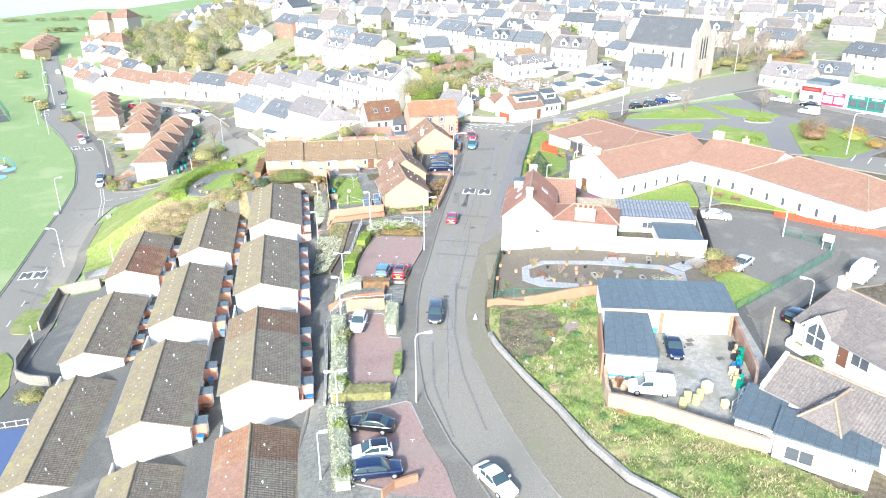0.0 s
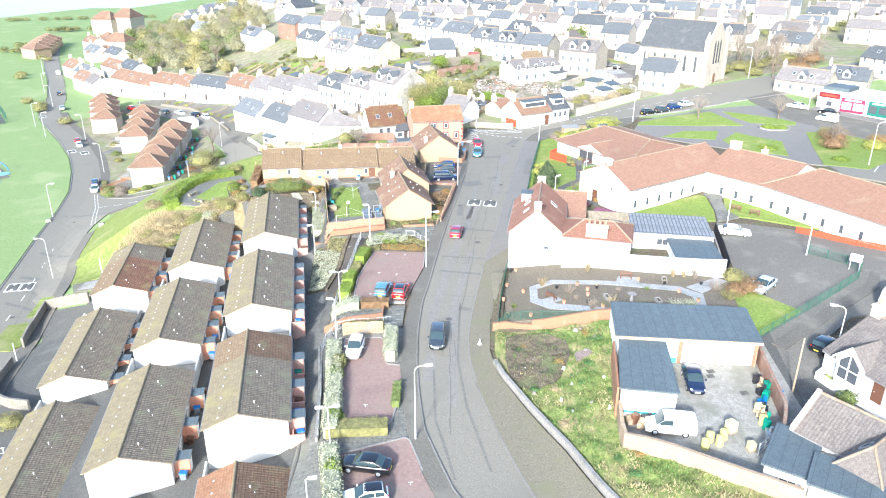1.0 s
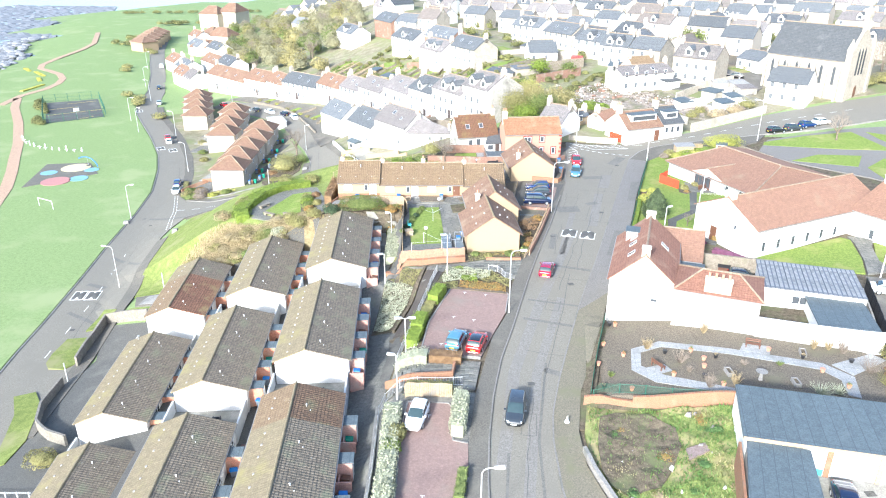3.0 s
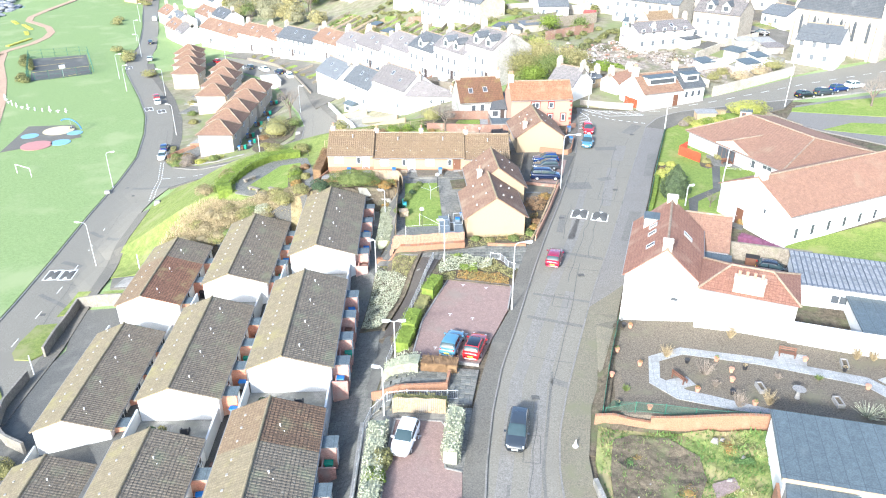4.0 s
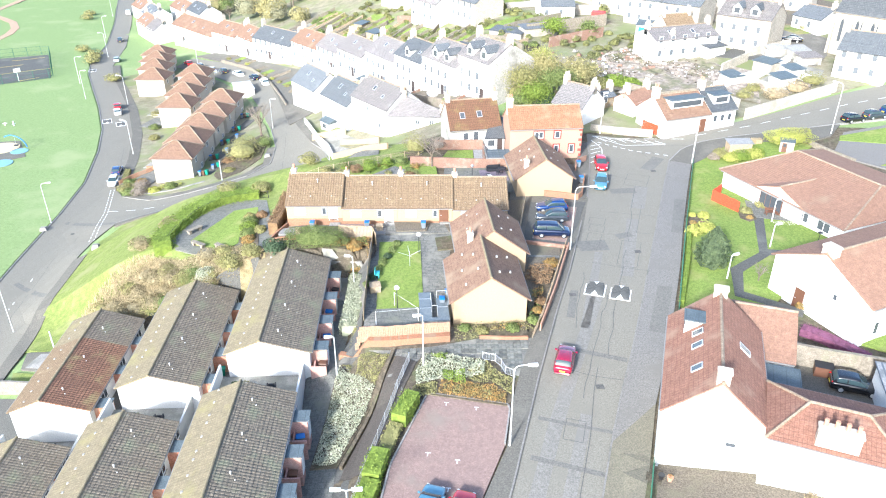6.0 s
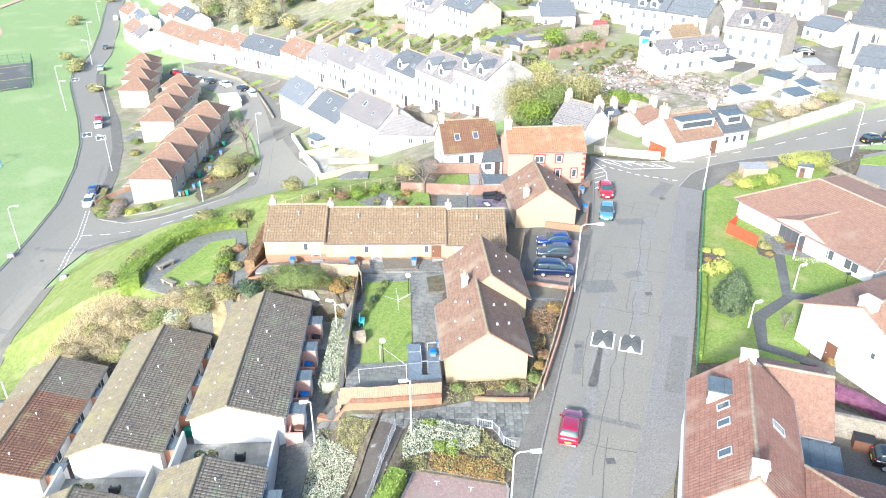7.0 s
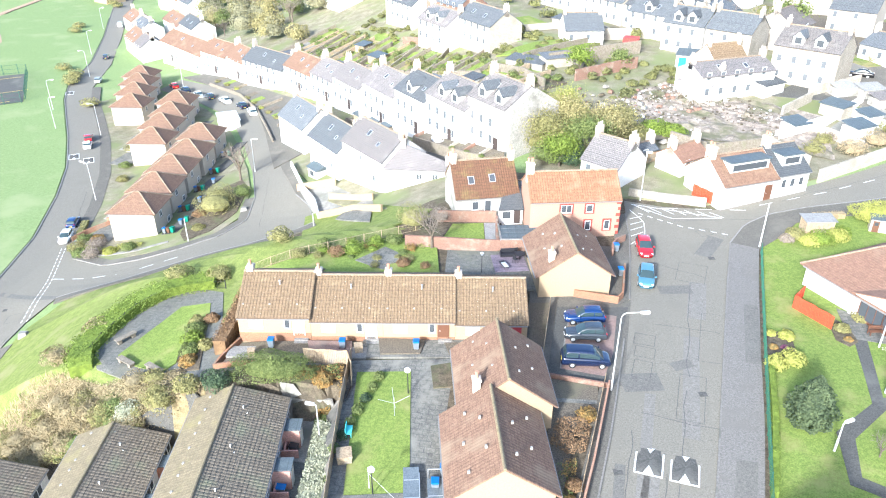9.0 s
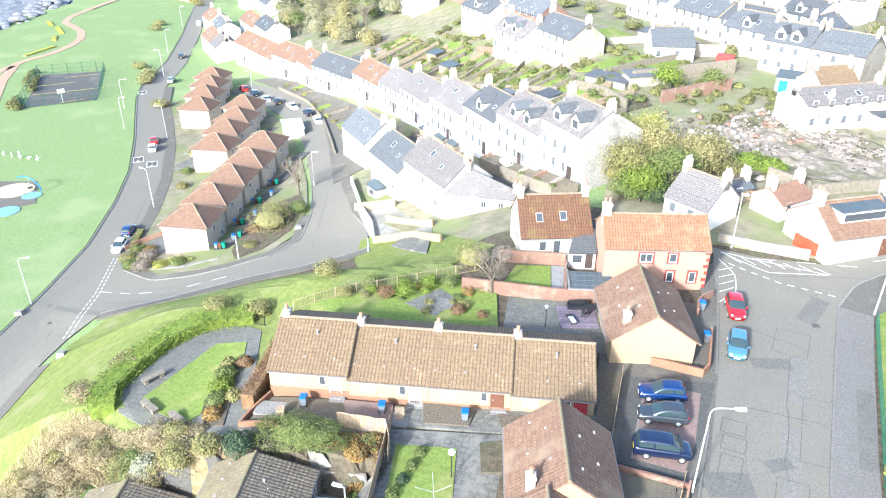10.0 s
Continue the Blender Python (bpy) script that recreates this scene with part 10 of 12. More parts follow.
for pts, w, m in [([(3.4, 112), (5.2, 127)], 0.9, PATCH_PALE), ([(2.8, 128), (6.2, 128.8)], 2.4, PATCH), ([(7.2, 144), (10.6, 144.6)], 1.6, PATCH), ([(-0.6, 99), (5.6, 98.2)], 0.4, PATCH), ([(-1.0, 94.6), (5.0, 93.6)], 0.5, PATCH), ([(1.4, 108.6), (7.2, 107.6)], 0.6, PATCH),
                  ([(10.4, 139), (11.4, 146)], 1.8, PATCH_PALE), ([(8.0, 122), (9.6, 136)], 1.4, PATCH_PALE), ([(-1.6, 70), (-1.4, 84), (0.8, 98), (4.8, 118)], 1.2, PATCH_PALE), ([(0.8, 66), (0.9, 84), (3.4, 100)], 1.0, PATCH_PALE), ([(12.6, 152), (14.8, 156.6)], 1.8, PATCH),
                  ([(2.0, 113.5), (2.4, 118.4)], 0.8, PATCH), ([(-71, 130), (-79, 134)], 0.8, PATCH), ([(-72, 152), (-84, 154)], 1.0, PATCH), ([(-67, 110), (-74, 113)], 0.7, PATCH), ([(-73, 122), (-77, 123)], 1.0, PATCH), ([(4.0, 84), (1.6, 84.8)], 0.8, PATCH), ([(7.4, 131), (9.2, 132)], 1.2, PATCH),
                  ([(1.0, 56), (-0.9, 64), (-1.2, 72)], 0.25, PATCH), ([(4.2, 57), (2.2, 66), (1.4, 74), (1.8, 86)], 0.25, PATCH), ([(12.2, 122), (13.4, 134)], 1.3, PATCH)]:
    mark(pts, w, m, up=0.068 if m is PATCH_PALE else 0.072, label="patched strip of asphalt repair", name="road_repair")
mark([(10.2, 112), (11.8, 120)], 1.5, PATCH, up=0.175, label="dark patch in the footway", name="road_repair")
mark([(14.4, 132), (16.0, 142)], 1.3, PATCH, up=0.175, label="dark patch in the footway", name="road_repair")
for x, y in [(5.0, 88.4), (4.6, 103.6), (2.2, 117.6), (9.6, 127.6), (13.6, 151.6), (0.4, 82.2), (-80, 150), (-70, 108)]:
    solid("manhole_cover", Shape().box(-0.35, -0.3, -0.05, 0.35, 0.3, 0.012), ASPHALT_DARK, "iron manhole cover set in the road", "manhole cover", on_ground(x, y, 12, 0.07), group="manhole covers")

# ---- gravel garden ----
sheet("garden_path", [(10.6, 88.2), (13.6, 89.7), (22.0, 87.8), (28.8, 86.2), (31.0, 83.9), (30.4, 80.4), (29.4, 80.8), (29.6, 83.3), (28.2, 85.0), (21.8, 86.7), (13.7, 88.6), (11.5, 87.5), (11.3, 84.9), (13.4, 83.2), (19.8, 80.8), (19.8, 79.8), (12.4, 82.0), (10.3, 84.2)],
      PATH_PALE, 0.13, "pale concrete path looping through the gravel garden", "path", step=0.8)
sheet("garden_path", [(29.6, 86.0), (31.0, 84.2), (35.0, 87.2), (34.0, 88.4)], PATH_PALE, 0.135, "pale concrete path looping through the gravel garden", "path", step=0.8)
sheet("garden_path", [(11.8, 84.6), (13.6, 85.2), (14.2, 84.0), (12.8, 83.4)], PATH_PALE, 0.12, "small concrete pad under a bench", "path", step=0.8)
sheet("garden_path", [(21.4, 88.0), (22.0, 89.4), (24.6, 89.0), (24.2, 87.4)], PATH_PALE, 0.12, "small concrete pad under a bench", "path", step=0.8)
POT = [(8.7, 93.4), (7.8, 89.0), (7.1, 85.1), (7.4, 81.0), (10.0, 80.6), (9.7, 86.8), (13.9, 87.3), (16.5, 87.6), (17.5, 86.0), (18.7, 86.4), (17.3, 84.6), (14.2, 83.1), (17.0, 82.8), (18.5, 81.4), (24.2, 88.1), (27.2, 87.0), (28.3, 84.6), (9.3, 93.2), (31.6, 86.6), (29.8, 82.0)]
for x, y, t in [(19.4, 83.5, 10), (25.2, 82.2, 6), (27.4, 87.8, -8)]:
    tr = thing("trough", "small stone planter trough on the gravel", "planter", on_ground(x, y, t, 0.08), "stone troughs")
    part("trough", Shape().box(-0.3, -0.6, 0, -0.2, 0.6, 0.4).box(0.2, -0.6, 0, 0.3, 0.6, 0.4).box(-0.2, -0.6, 0, 0.2, -0.5, 0.4).box(-0.2, 0.5, 0, 0.2, 0.6, 0.4), KERB, tr)
    part("soil", Shape().box(-0.2, -0.5, 0, 0.2, 0.5, 0.3), EARTH, tr)
for i, (x, y) in enumerate(POT):
    p = thing("plant_pot", "terracotta plant pot on the gravel" if i % 3 else "dark plant pot on the gravel", "plant pot", on_ground(x, y, 0, 0.08), "garden pots")
    part("pot", shared(("gpot", i % 3 == 0), lambda: Shape().tube((0, 0, 0), (0, 0, 0.38), 0.16, 0.23, 10).tube((0, 0, 0.34), (0, 0, 0.4), 0.25, 0.25, 10).mesh("pot", CLAY if i % 3 else BIN_BLACK)), None, p)
    rnd = random.Random(i)
    s = Shape()
    leaf_cards(s, lump(0.2, 0.2, 0.3, rnd, 40), 0.12, rnd)
    if i % 2:
        part("plant", s, (DRY_STEMS, LEAF_GREEN, LEAF_RUST)[i % 3], p, at=pose(0, 0, 0.3))
for x, y, t in ((12.9, 84.6, 128), (22.8, 88.7, -10), (45.1, 112.2, -34), (47.3, 110.3, -34), (26.4, 138.2, 10)):
    b = thing("bench", "brown wooden garden bench", "bench", on_ground(x, y, t, 0.1), "benches")
    for k in range(3):
        part("seat_slat", shared("slat", lambda: Shape().box(-0.75, -0.06, 0, 0.75, 0.06, 0.04).mesh("seat_slat", DOOR_BROWN)), None, b, at=pose(0, -0.2 + 0.17 * k, 0.42))
    for k in range(2):
        part("back_slat", shared("slat", lambda: None), None, b, at=pose(0, 0.28, 0.6 + 0.2 * k, 80, 0, 0))
    for sx in (-0.65, 0.65):
        part("leg", shared("bleg", lambda: Shape().box(-0.04, -0.25, 0, 0.04, -0.17, 0.42).box(-0.04, 0.2, 0, 0.04, 0.28, 0.85).box(-0.04, -0.17, 0.36, 0.04, 0.2, 0.42).mesh("leg", DOOR_BROWN)), None, b, at=pose(sx, 0, 0))
bath = thing("bird_bath", "pale stone bird bath in the gravel garden", "bird bath", on_ground(22.1, 82.6, 0, 0.08))
part("pedestal", Shape().tube((0, 0, 0), (0, 0, 0.8), 0.22, 0.12, 10), KERB, bath)
part("bowl", Shape().tube((0, 0, 0.8), (0, 0, 0.98), 0.25, 0.55, 14), KERB, bath)
for x, y, r, z, m in [(12.2, 88.2, 0.7, 1.2, DRY_STEMS), (15.2, 85.6, 1.0, 1.3, TWIG), (18.4, 91.4, 0.6, 1.3, DRY_STEMS), (19.6, 81.5, 0.7, 1.4, DRY_STEMS), (17.2, 81.2, 0.8, 1.3, TWIG), (27.0, 80.8, 1.4, 0.9, LEAF_SILVER), (28.6, 80.9, 1.0, 0.8, LEAF_SILVER), (32.8, 85.0, 1.5, 1.5, TWIG), (33.6, 82.6, 1.4, 1.3, LEAF_OLIVE),
                      (28.8, 89.0, 0.6, 1.2, DRY_STEMS), (31.4, 88.4, 0.7, 1.4, TWIG), (21.2, 85.2, 0.4, 0.5, TWIG), (24.6, 85.4, 0.4, 0.4, LEAF_GREEN), (15.8, 83.8, 0.4, 0.6, TWIG), (8.2, 83.0, 0.4, 0.5, LEAF_GREEN), (30.2, 88.9, 0.5, 0.9, DRY_STEMS)]:
    stems(x, y, r, z, m, "dry perennial clump in the gravel")
for x, y, t in [(-46.1, 129.9, 62), (-43.9, 126.3, -24), (-40.2, 125.2, -24)]:
    solid("stone_bench", Shape().box(-0.95, -0.25, 0.0, -0.55, 0.25, 0.4).box(0.55, -0.25, 0.0, 0.95, 0.25, 0.4).box(-1.1, -0.3, 0.4, 1.1, 0.3, 0.5), OLD_WALL, "weathered stone bench beside the triangular lawn", "bench", on_ground(x, y, t, 0.12), group="stone benches")

# ---- wheelie bins ----
def bin_at(x, y, turn, m, z=None, up=0.1):
    t = thing("wheelie_bin", {"blue_bin_plastic": "blue-lidded grey", "brown_bin_plastic": "brown", "green_bin_plastic": "green"}.get(m.name, "black") + " plastic wheelie bin beside a house", "bin", on_ground(x, y, turn, up) if z is None else pose(x, y, z, 0, 0, turn), "wheelie bins")
    body = BIN_GREY if m is BIN_BLUE else m
    part("tub", shared(("tub", m.name), lambda: Shape().loft([[(-0.22, -0.25, 0.08), (0.22, -0.25, 0.08), (0.22, 0.25, 0.08), (-0.22, 0.25, 0.08)], [(-0.29, -0.34, 0.95), (0.29, -0.34, 0.95), (0.29, 0.32, 0.95), (-0.29, 0.32, 0.95)]]).mesh("tub", body)), None, t)
    part("lid", shared(("lid", m.name), lambda: Shape().hexa([(-0.31, -0.38, 0.95), (0.31, -0.38, 0.95), (0.31, 0.36, 0.95), (-0.31, 0.36, 0.95), (-0.27, -0.33, 1.0), (0.27, -0.33, 1.0), (0.27, 0.36, 1.06), (-0.27, 0.36, 1.06)]).mesh("lid", m)), None, t)
    for sx in (-1, 1):
        part("wheel", shared("binwheel", lambda: Shape().tube((-0.03, 0, 0), (0.03, 0, 0), 0.1, n=10).mesh("wheel", RUBBER)), None, t, at=pose(sx * 0.24, 0.27, 0.1))
    part("handle", shared(("bhandle", m.name), lambda: Shape().tube((-0.22, 0.4, 0.95), (0.22, 0.4, 0.95), 0.02, n=6).mesh("handle", m)), None, t)


for i, (er, d0, d1, rz, un) in enumerate(BLOCKS):
    unit = (d1 - d0) / un
    for k in range(un):
        r2 = random.Random(i * 10 + k)
        for j in range(r2.choice([1, 1, 2])):
            q = E_DIR * (er + 4.5 + r2.uniform(0.75, 1.25)) + D_DIR * (d0 + k * unit + 0.4 + 3.4 * j)
            bin_at(q.x, q.y, 11 + 90 + r2.uniform(-15, 15), r2.choice([BIN_BLUE, BIN_BLUE, BIN_BROWN, BIN_GREEN, BIN_BLACK]), z=rz - 3.85 - 0.1)
for x, y, m in [(-29.2, 127.6, BIN_BLUE), (-22.6, 128.6, BIN_BLUE), (-15.8, 129.6, BIN_BLUE), (-7.8, 131.0, BIN_BLUE), (-10.6, 115.0, BIN_BLUE), (-11.0, 113.6, BIN_BLUE), (3.0, 151.6, BIN_BLUE), (3.3, 146.2, BIN_BLUE), (-65.6, 174.6, BIN_BLUE), (-64.9, 175.4, BIN_GREEN), (-66.4, 183, BIN_BLUE), (-67.6, 191, BIN_BLUE), (31.4, 65.4, BIN_GREEN), (31.9, 64.2, BIN_BLUE)]:
    bin_at(x, y, 190, m)

# walled yards between the terrace blocks
YARD_SEAT = plain("black_seat_fabric", (0.03, 0.03, 0.032), 0.8)
for (er, d0, d1, rz, un), (fr, g0, g1, fz, _) in zip(BLOCKS, BLOCKS[1:]):
    if fr < er - 5 or d0 - g1 > 8:
        continue
    low, p = fz - 3.95, E_DIR * fr + D_DIR * g1
    gap = d0 - g1
    yard = thing("yard", "walled concrete yard at the end of a terrace block", "yard", pose(p.x, p.y, low, 0, 0, 11), "terrace yards", "structure")
    part("paving", Shape().box(-3.1, 0.12, -1.5, 4.4, gap - 0.02, 0.35 + 0.2 * (rz - fz)), CONCRETE, yard)
    part("wall", Shape().box(-3.3, -0.1, -2.0, -3.12, gap, 1.9), LAMP_GREY, yard)
    part("wall", Shape().box(4.42, -0.1, -2.0, 4.6, gap, 1.9), LAMP_GREY, yard)
    z = low + 0.35 + 0.2 * (rz - fz)
    q = p + E_DIR * 1.8 + D_DIR * (gap * 0.6)
    seat = thing("armchair", "black garden armchair in the walled yard", "chair", pose(q.x, q.y, z, 0, 0, 160 + 9 * un), "yard chairs")
    part("seat", Shape().box(-0.3, -0.3, 0.2, 0.3, 0.3, 0.42), YARD_SEAT, seat)
    part("backrest", Shape().box(-0.35, 0.3, 0.2, 0.35, 0.42, 0.95), YARD_SEAT, seat)
    for sx in (-0.36, 0.36):
        part("armrest", Shape().box(sx - 0.06, -0.3, 0.2, sx + 0.06, 0.3, 0.6), YARD_SEAT, seat)
    for k, (dx, m) in enumerate(((-1.6, LEAF_DARK), (-0.6, LEAF_OLIVE))):
        q = p + E_DIR * dx + D_DIR * (gap * 0.7)
        s, r2 = Shape(), random.Random(un + k)
        leaf_cards(s, lump(0.5, 0.4, 0.5, r2, 120), 0.2, r2)
        solid("potted_shrub", s, m, "low evergreen shrub in the yard", "shrub", pose(q.x, q.y, z), group="yard shrubs")

# ---- terrace gardens, shed-like pens, sundries ----
RAMP_BLUE = surface("blue_grey_deck_sheet", (0.15, 0.175, 0.19), (0.12, 0.14, 0.155), (0.18, 0.195, 0.2), 0.4, 1.5, 0.6, 0.1)
store = thing("bin_store", "low blue-grey bin store round a narrow passage", "bin store", on_ground(-11.6, 110.0, 13, 0.1))
for x0, y0, x1, y1 in ((-0.9, 0.5, 0.2, 5.2), (0.85, 0.5, 1.9, 4.0), (-0.9, -0.1, 1.9, 0.5)):
    part("body", Shape().box(x0, y0, -0.4, x1, y1, 0.62), RENDER_GREY, store)
    part("lid", Shape().box(x0 - 0.04, y0 + 0.01, 0.62, x1 + 0.04, y1 - 0.01, 0.7), RAMP_BLUE, store)
part("lid_joint", Shape().box(-0.9, 3.9, 0.7, 0.2, 3.95, 0.72).box(-0.9, 2.2, 0.7, 0.2, 2.25, 0.72).box(0.85, 2.3, 0.7, 1.9, 2.35, 0.72), STEEL, store)
rail = Shape()
for a, b in (((0.25, 3.8), (0.25, 1.4)), ((0.8, 1.4), (0.25, 1.4)), ((0.9, 4.1), (1.9, 4.1)), ((1.95, 4.1), (1.95, 2.6))):
    rail.tube((a[0], a[1], 1.5), (b[0], b[1], 1.5), 0.03, n=6).tube((a[0], a[1], 0.0), (a[0], a[1], 1.5), 0.03, n=6).tube((b[0], b[1], 0.0), (b[0], b[1], 1.5), 0.03, n=6)
part("handrail", rail, STEEL, store)
for x, y in [(-15.8, 112.9), (-12.9, 110.6), (-16.9, 109.4)]:
    solid("line_post", Shape().tube((0, 0, -0.2), (0, 0, 1.7), 0.03, 0.025, 8), PVC, "white clothes line post beside the patio", "post", on_ground(x, y), group="line posts")
for a, b in (((-15.8, 112.9), (-12.9, 110.6)), ((-12.9, 110.6), (-16.9, 109.4))):
    solid("clothes_line", Shape().tube((a[0], a[1], ground_z(*a) + 1.65), (b[0], b[1], ground_z(*b) + 1.65), 0.009, n=5), PVC, "pale clothes line over the patio", "clothes line", group="clothes lines")
sheet("pavement", [(-17.5, 111.9), (-13.1, 112.9), (-12.6, 110.6), (-13.4, 109.6), (-16.9, 109.0)], DARK_SLABS, 0.19, "dark slab patio at the end of the lawn", "patio", step=1.0)
seat = thing("garden_bench", "turquoise garden bench beside the lawn", "bench", on_ground(-18.8, 117.9, 100, 0.15))
part("seat", Shape().box(-0.5, -0.25, 0.38, 0.5, 0.2, 0.44), TURQUOISE, seat)
part("backrest", Shape().box(-0.5, 0.2, 0.44, 0.5, 0.25, 0.9), TURQUOISE, seat)
for sx, sy in ((-0.45, -0.2), (0.45, -0.2), (-0.45, 0.2), (0.45, 0.2)):
    part("leg", Shape().box(sx - 0.03, sy - 0.03, 0, sx + 0.03, sy + 0.03, 0.38), TURQUOISE, seat)
for x, y, s in [(-18.4, 115.3, 0.9), (-30.5, 126.0, 0.5), (-21.0, 128.4, 0.6)]:
    solid("planter", Shape().box(-0.6 * s, -0.6 * s, 0, 0.6 * s, 0.6 * s, 0.7).box(-0.66 * s, -0.66 * s, 0.6, 0.66 * s, 0.66 * s, 0.74), TIMBER, "square timber planter beside the lawn", "planter", on_ground(x, y, 20, 0.1))
for i in range(4):
    v = Vector((-32.6, 128.3)) + Vector((math.cos(radians(9.6)), math.sin(radians(9.6)))) * (i * 6.8 + 5.3) - Vector((-math.sin(radians(9.6)), math.cos(radians(9.6)))) * 1.0
    st = thing("steps", "pale concrete door steps", "steps", pose(v.x, v.y, 0.0, 0, 0, 9.6), "door steps")
    for k in range(3):
        part("step", Shape().box(-0.1, 0.3 * k, -0.3, 1.2, 0.95, 0.12 * (k + 1)), KERB, st)
for x, y, t in [(-31.4, 126.6, 9), (-21.8, 128.0, 9)]:
    solid("patio", Shape().box(-1.6, -0.8, -0.2, 1.6, 0.8, 0.03), KERB, "pale slab patio in a front garden", "patio", on_ground(x, y, t, 0.13))
solid("traffic_cone", Shape().tube((0, 0, 0), (0, 0, 0.05), 0.25, 0.25, 8).tube((0, 0, 0.05), (0, 0, 0.7), 0.18, 0.03, 10), WHITE_PAINT, "pale traffic cone on the footway", "traffic cone", on_ground(3.9, 76.7, 0, 0.16))
for x, y, l in [(-55.4, 177.4, "pale boulder on the corner"), (-69.9, 141.6, "pale boulder on the grass bank"), (-86.0, 150.8, "small grey cabinet on the field")]:
    solid("boulder", Shape().hexa([(-0.7, -0.4, -0.2), (0.6, -0.5, -0.2), (0.7, 0.4, -0.2), (-0.6, 0.5, -0.2), (-0.5, -0.3, 0.6), (0.4, -0.35, 0.7), (0.5, 0.3, 0.6), (-0.4, 0.35, 0.65)]), KERB, l, "boulder", on_ground(x, y, 20, 0.05))
hutp = thing("garden_shed", "low garden shed with a pale sloping roof", "shed", on_ground(26.6, 159.9, 12))
part("wall", Shape().box(-1.7, -0.8, -0.3, 1.7, 0.8, 1.5), TIMBER, hutp)
part("roof", Shape().hexa([(-1.9, -1.0, 1.5), (1.9, -1.0, 1.5), (1.9, 1.0, 1.75), (-1.9, 1.0, 1.75), (-1.9, -1.0, 1.56), (1.9, -1.0, 1.56), (1.9, 1.0, 1.81), (-1.9, 1.0, 1.81)]), SLAB_PALE, hutp)
hutp = thing("garden_shed", "small cream shed with brown door and dark roof", "shed", on_ground(33.6, 160.7, -12))
part("wall", Shape().box(-0.95, -0.65, -0.3, 0.95, 0.65, 1.6), RENDER_PALE, hutp)
part("roof", Shape().hexa([(-1.05, -0.75, 1.6), (1.05, -0.75, 1.6), (1.05, 0.75, 1.8), (-1.05, 0.75, 1.8), (-1.05, -0.75, 1.66), (1.05, -0.75, 1.66), (1.05, 0.75, 1.86), (-1.05, 0.75, 1.86)]), FELT, hutp)
part("door", Shape().box(-0.7, -0.69, 0, 0.0, -0.65, 1.45), DOOR_BROWN, hutp)
part("window", Shape().box(-0.55, -0.72, 0.9, -0.15, -0.69, 1.3), GLASS, hutp)

post_fence([(27.2, 56.6), (28.8, 58.0), (30.4, 59.6)], 1.3, 1.1, LAMP_GREY, "grey steel gate standing open in the yard", 3, None, "gate", thick=0.06)
# ---- playing field ----
goal = thing("goal", "white steel goal frame on the playing field", "goal", on_ground(-108.9, 157.2, -20))
for sx in (-2.4, 2.4):
    part("post", Shape().tube((sx, 0, 0), (sx, 0, 2.0), 0.06, n=8), PVC, goal)
part("crossbar", Shape().tube((-2.4, 0, 2.0), (2.4, 0, 2.0), 0.06, n=8), PVC, goal)
RED_SOFT, BLUE_SOFT, TAN_SOFT = plain("red_safety_surface", (0.36, 0.17, 0.15), 0.8), plain("blue_safety_surface", (0.17, 0.31, 0.38), 0.8), plain("tan_safety_surface", (0.5, 0.42, 0.25), 0.8)
for x, y, r, m, l in [(-118.6, 174.6, 3.4, RED_SOFT, "red"), (-120.4, 185.6, 3.6, TAN_SOFT, "tan"), (-114.4, 177.6, 2.2, BLUE_SOFT, "blue"), (-115.4, 184.6, 1.8, BLUE_SOFT, "blue"), (-124.6, 180.6, 2.0, BLUE_SOFT, "blue")]:
    solid("safety_surface", Shape().tube((0, 0, -0.2), (0, 0, 0.18), r, r, 24), m, l + " round safety surface of the play area", "play surface", on_ground(x, y), group="play surfaces")
sheet("pavement", [(-54.6, 71.4), (-49.4, 70.6), (-46.2, 60), (-44, 52), (-58, 52), (-58.4, 64)], plain("navy_safety_surface", (0.05, 0.075, 0.15), 0.8), 0.14, "blue safety surface of a small play yard", "play surface", step=1.5)
post_fence([(-57.6, 72.4), (-53.5, 71.7), (-49.4, 71.2)], 0.9, 1.6, LAMP_GREY, "pale metal rail beside the blue play yard", 2, None, "handrail", thick=0.09)
bush(-52.4, 77.0, 2.2, 1.6, 1.5, LEAF_OLIVE, "clipped olive shrub beside the yard wall", 700, 0.26)
swing = thing("swing", "blue arched swing in the play area", "swing", on_ground(-118.0, 186.6, 0, 0.15))
pts = [Vector((3.2 * math.cos(a), 0, 2.8 * math.sin(a))) for a in [0.1 + i * 0.26 for i in range(9)]]
arch = Shape()
for p, q in zip(pts, pts[1:]):
    arch.tube(p, q, 0.12, n=8)
part("arch", arch, BIN_BLUE, swing)
part("seat", Shape().tube((0.6, 0, 0.5), (0.6, 0, 0.62), 0.5, 0.5, 12), DARK_METAL, swing)
part("chain", Shape().tube((0.6, 0, 0.6), (0.6, 0, 2.6), 0.03, n=5), STEEL, swing)
for i in range(12):
    a = i / 11
    solid("marker_post", Shape().box(-0.12, -0.1, -0.2, 0.12, 0.1, 1.2 + 0.5 * math.sin(i * 2.3)).box(-0.5, -0.06, 0.5, 0.5, 0.06, 0.62), PVC, "white marker post in a curving line", "post", on_ground(-154 + 26 * a, 200 + 10.5 * (1 - a) ** 3, 40 * i), group="white marker posts")
hoop = thing("basketball_hoop", "basketball hoop at the court end", "basketball hoop", on_ground(-153, 236, 55))
part("post", Shape().tube((0, 0, 0), (0, 0, 3.0), 0.1, 0.09, 8), LAMP_GREY, hoop)
part("backboard", Shape().box(-0.9, -0.45, 2.7, 0.9, -0.4, 3.8), PVC, hoop)
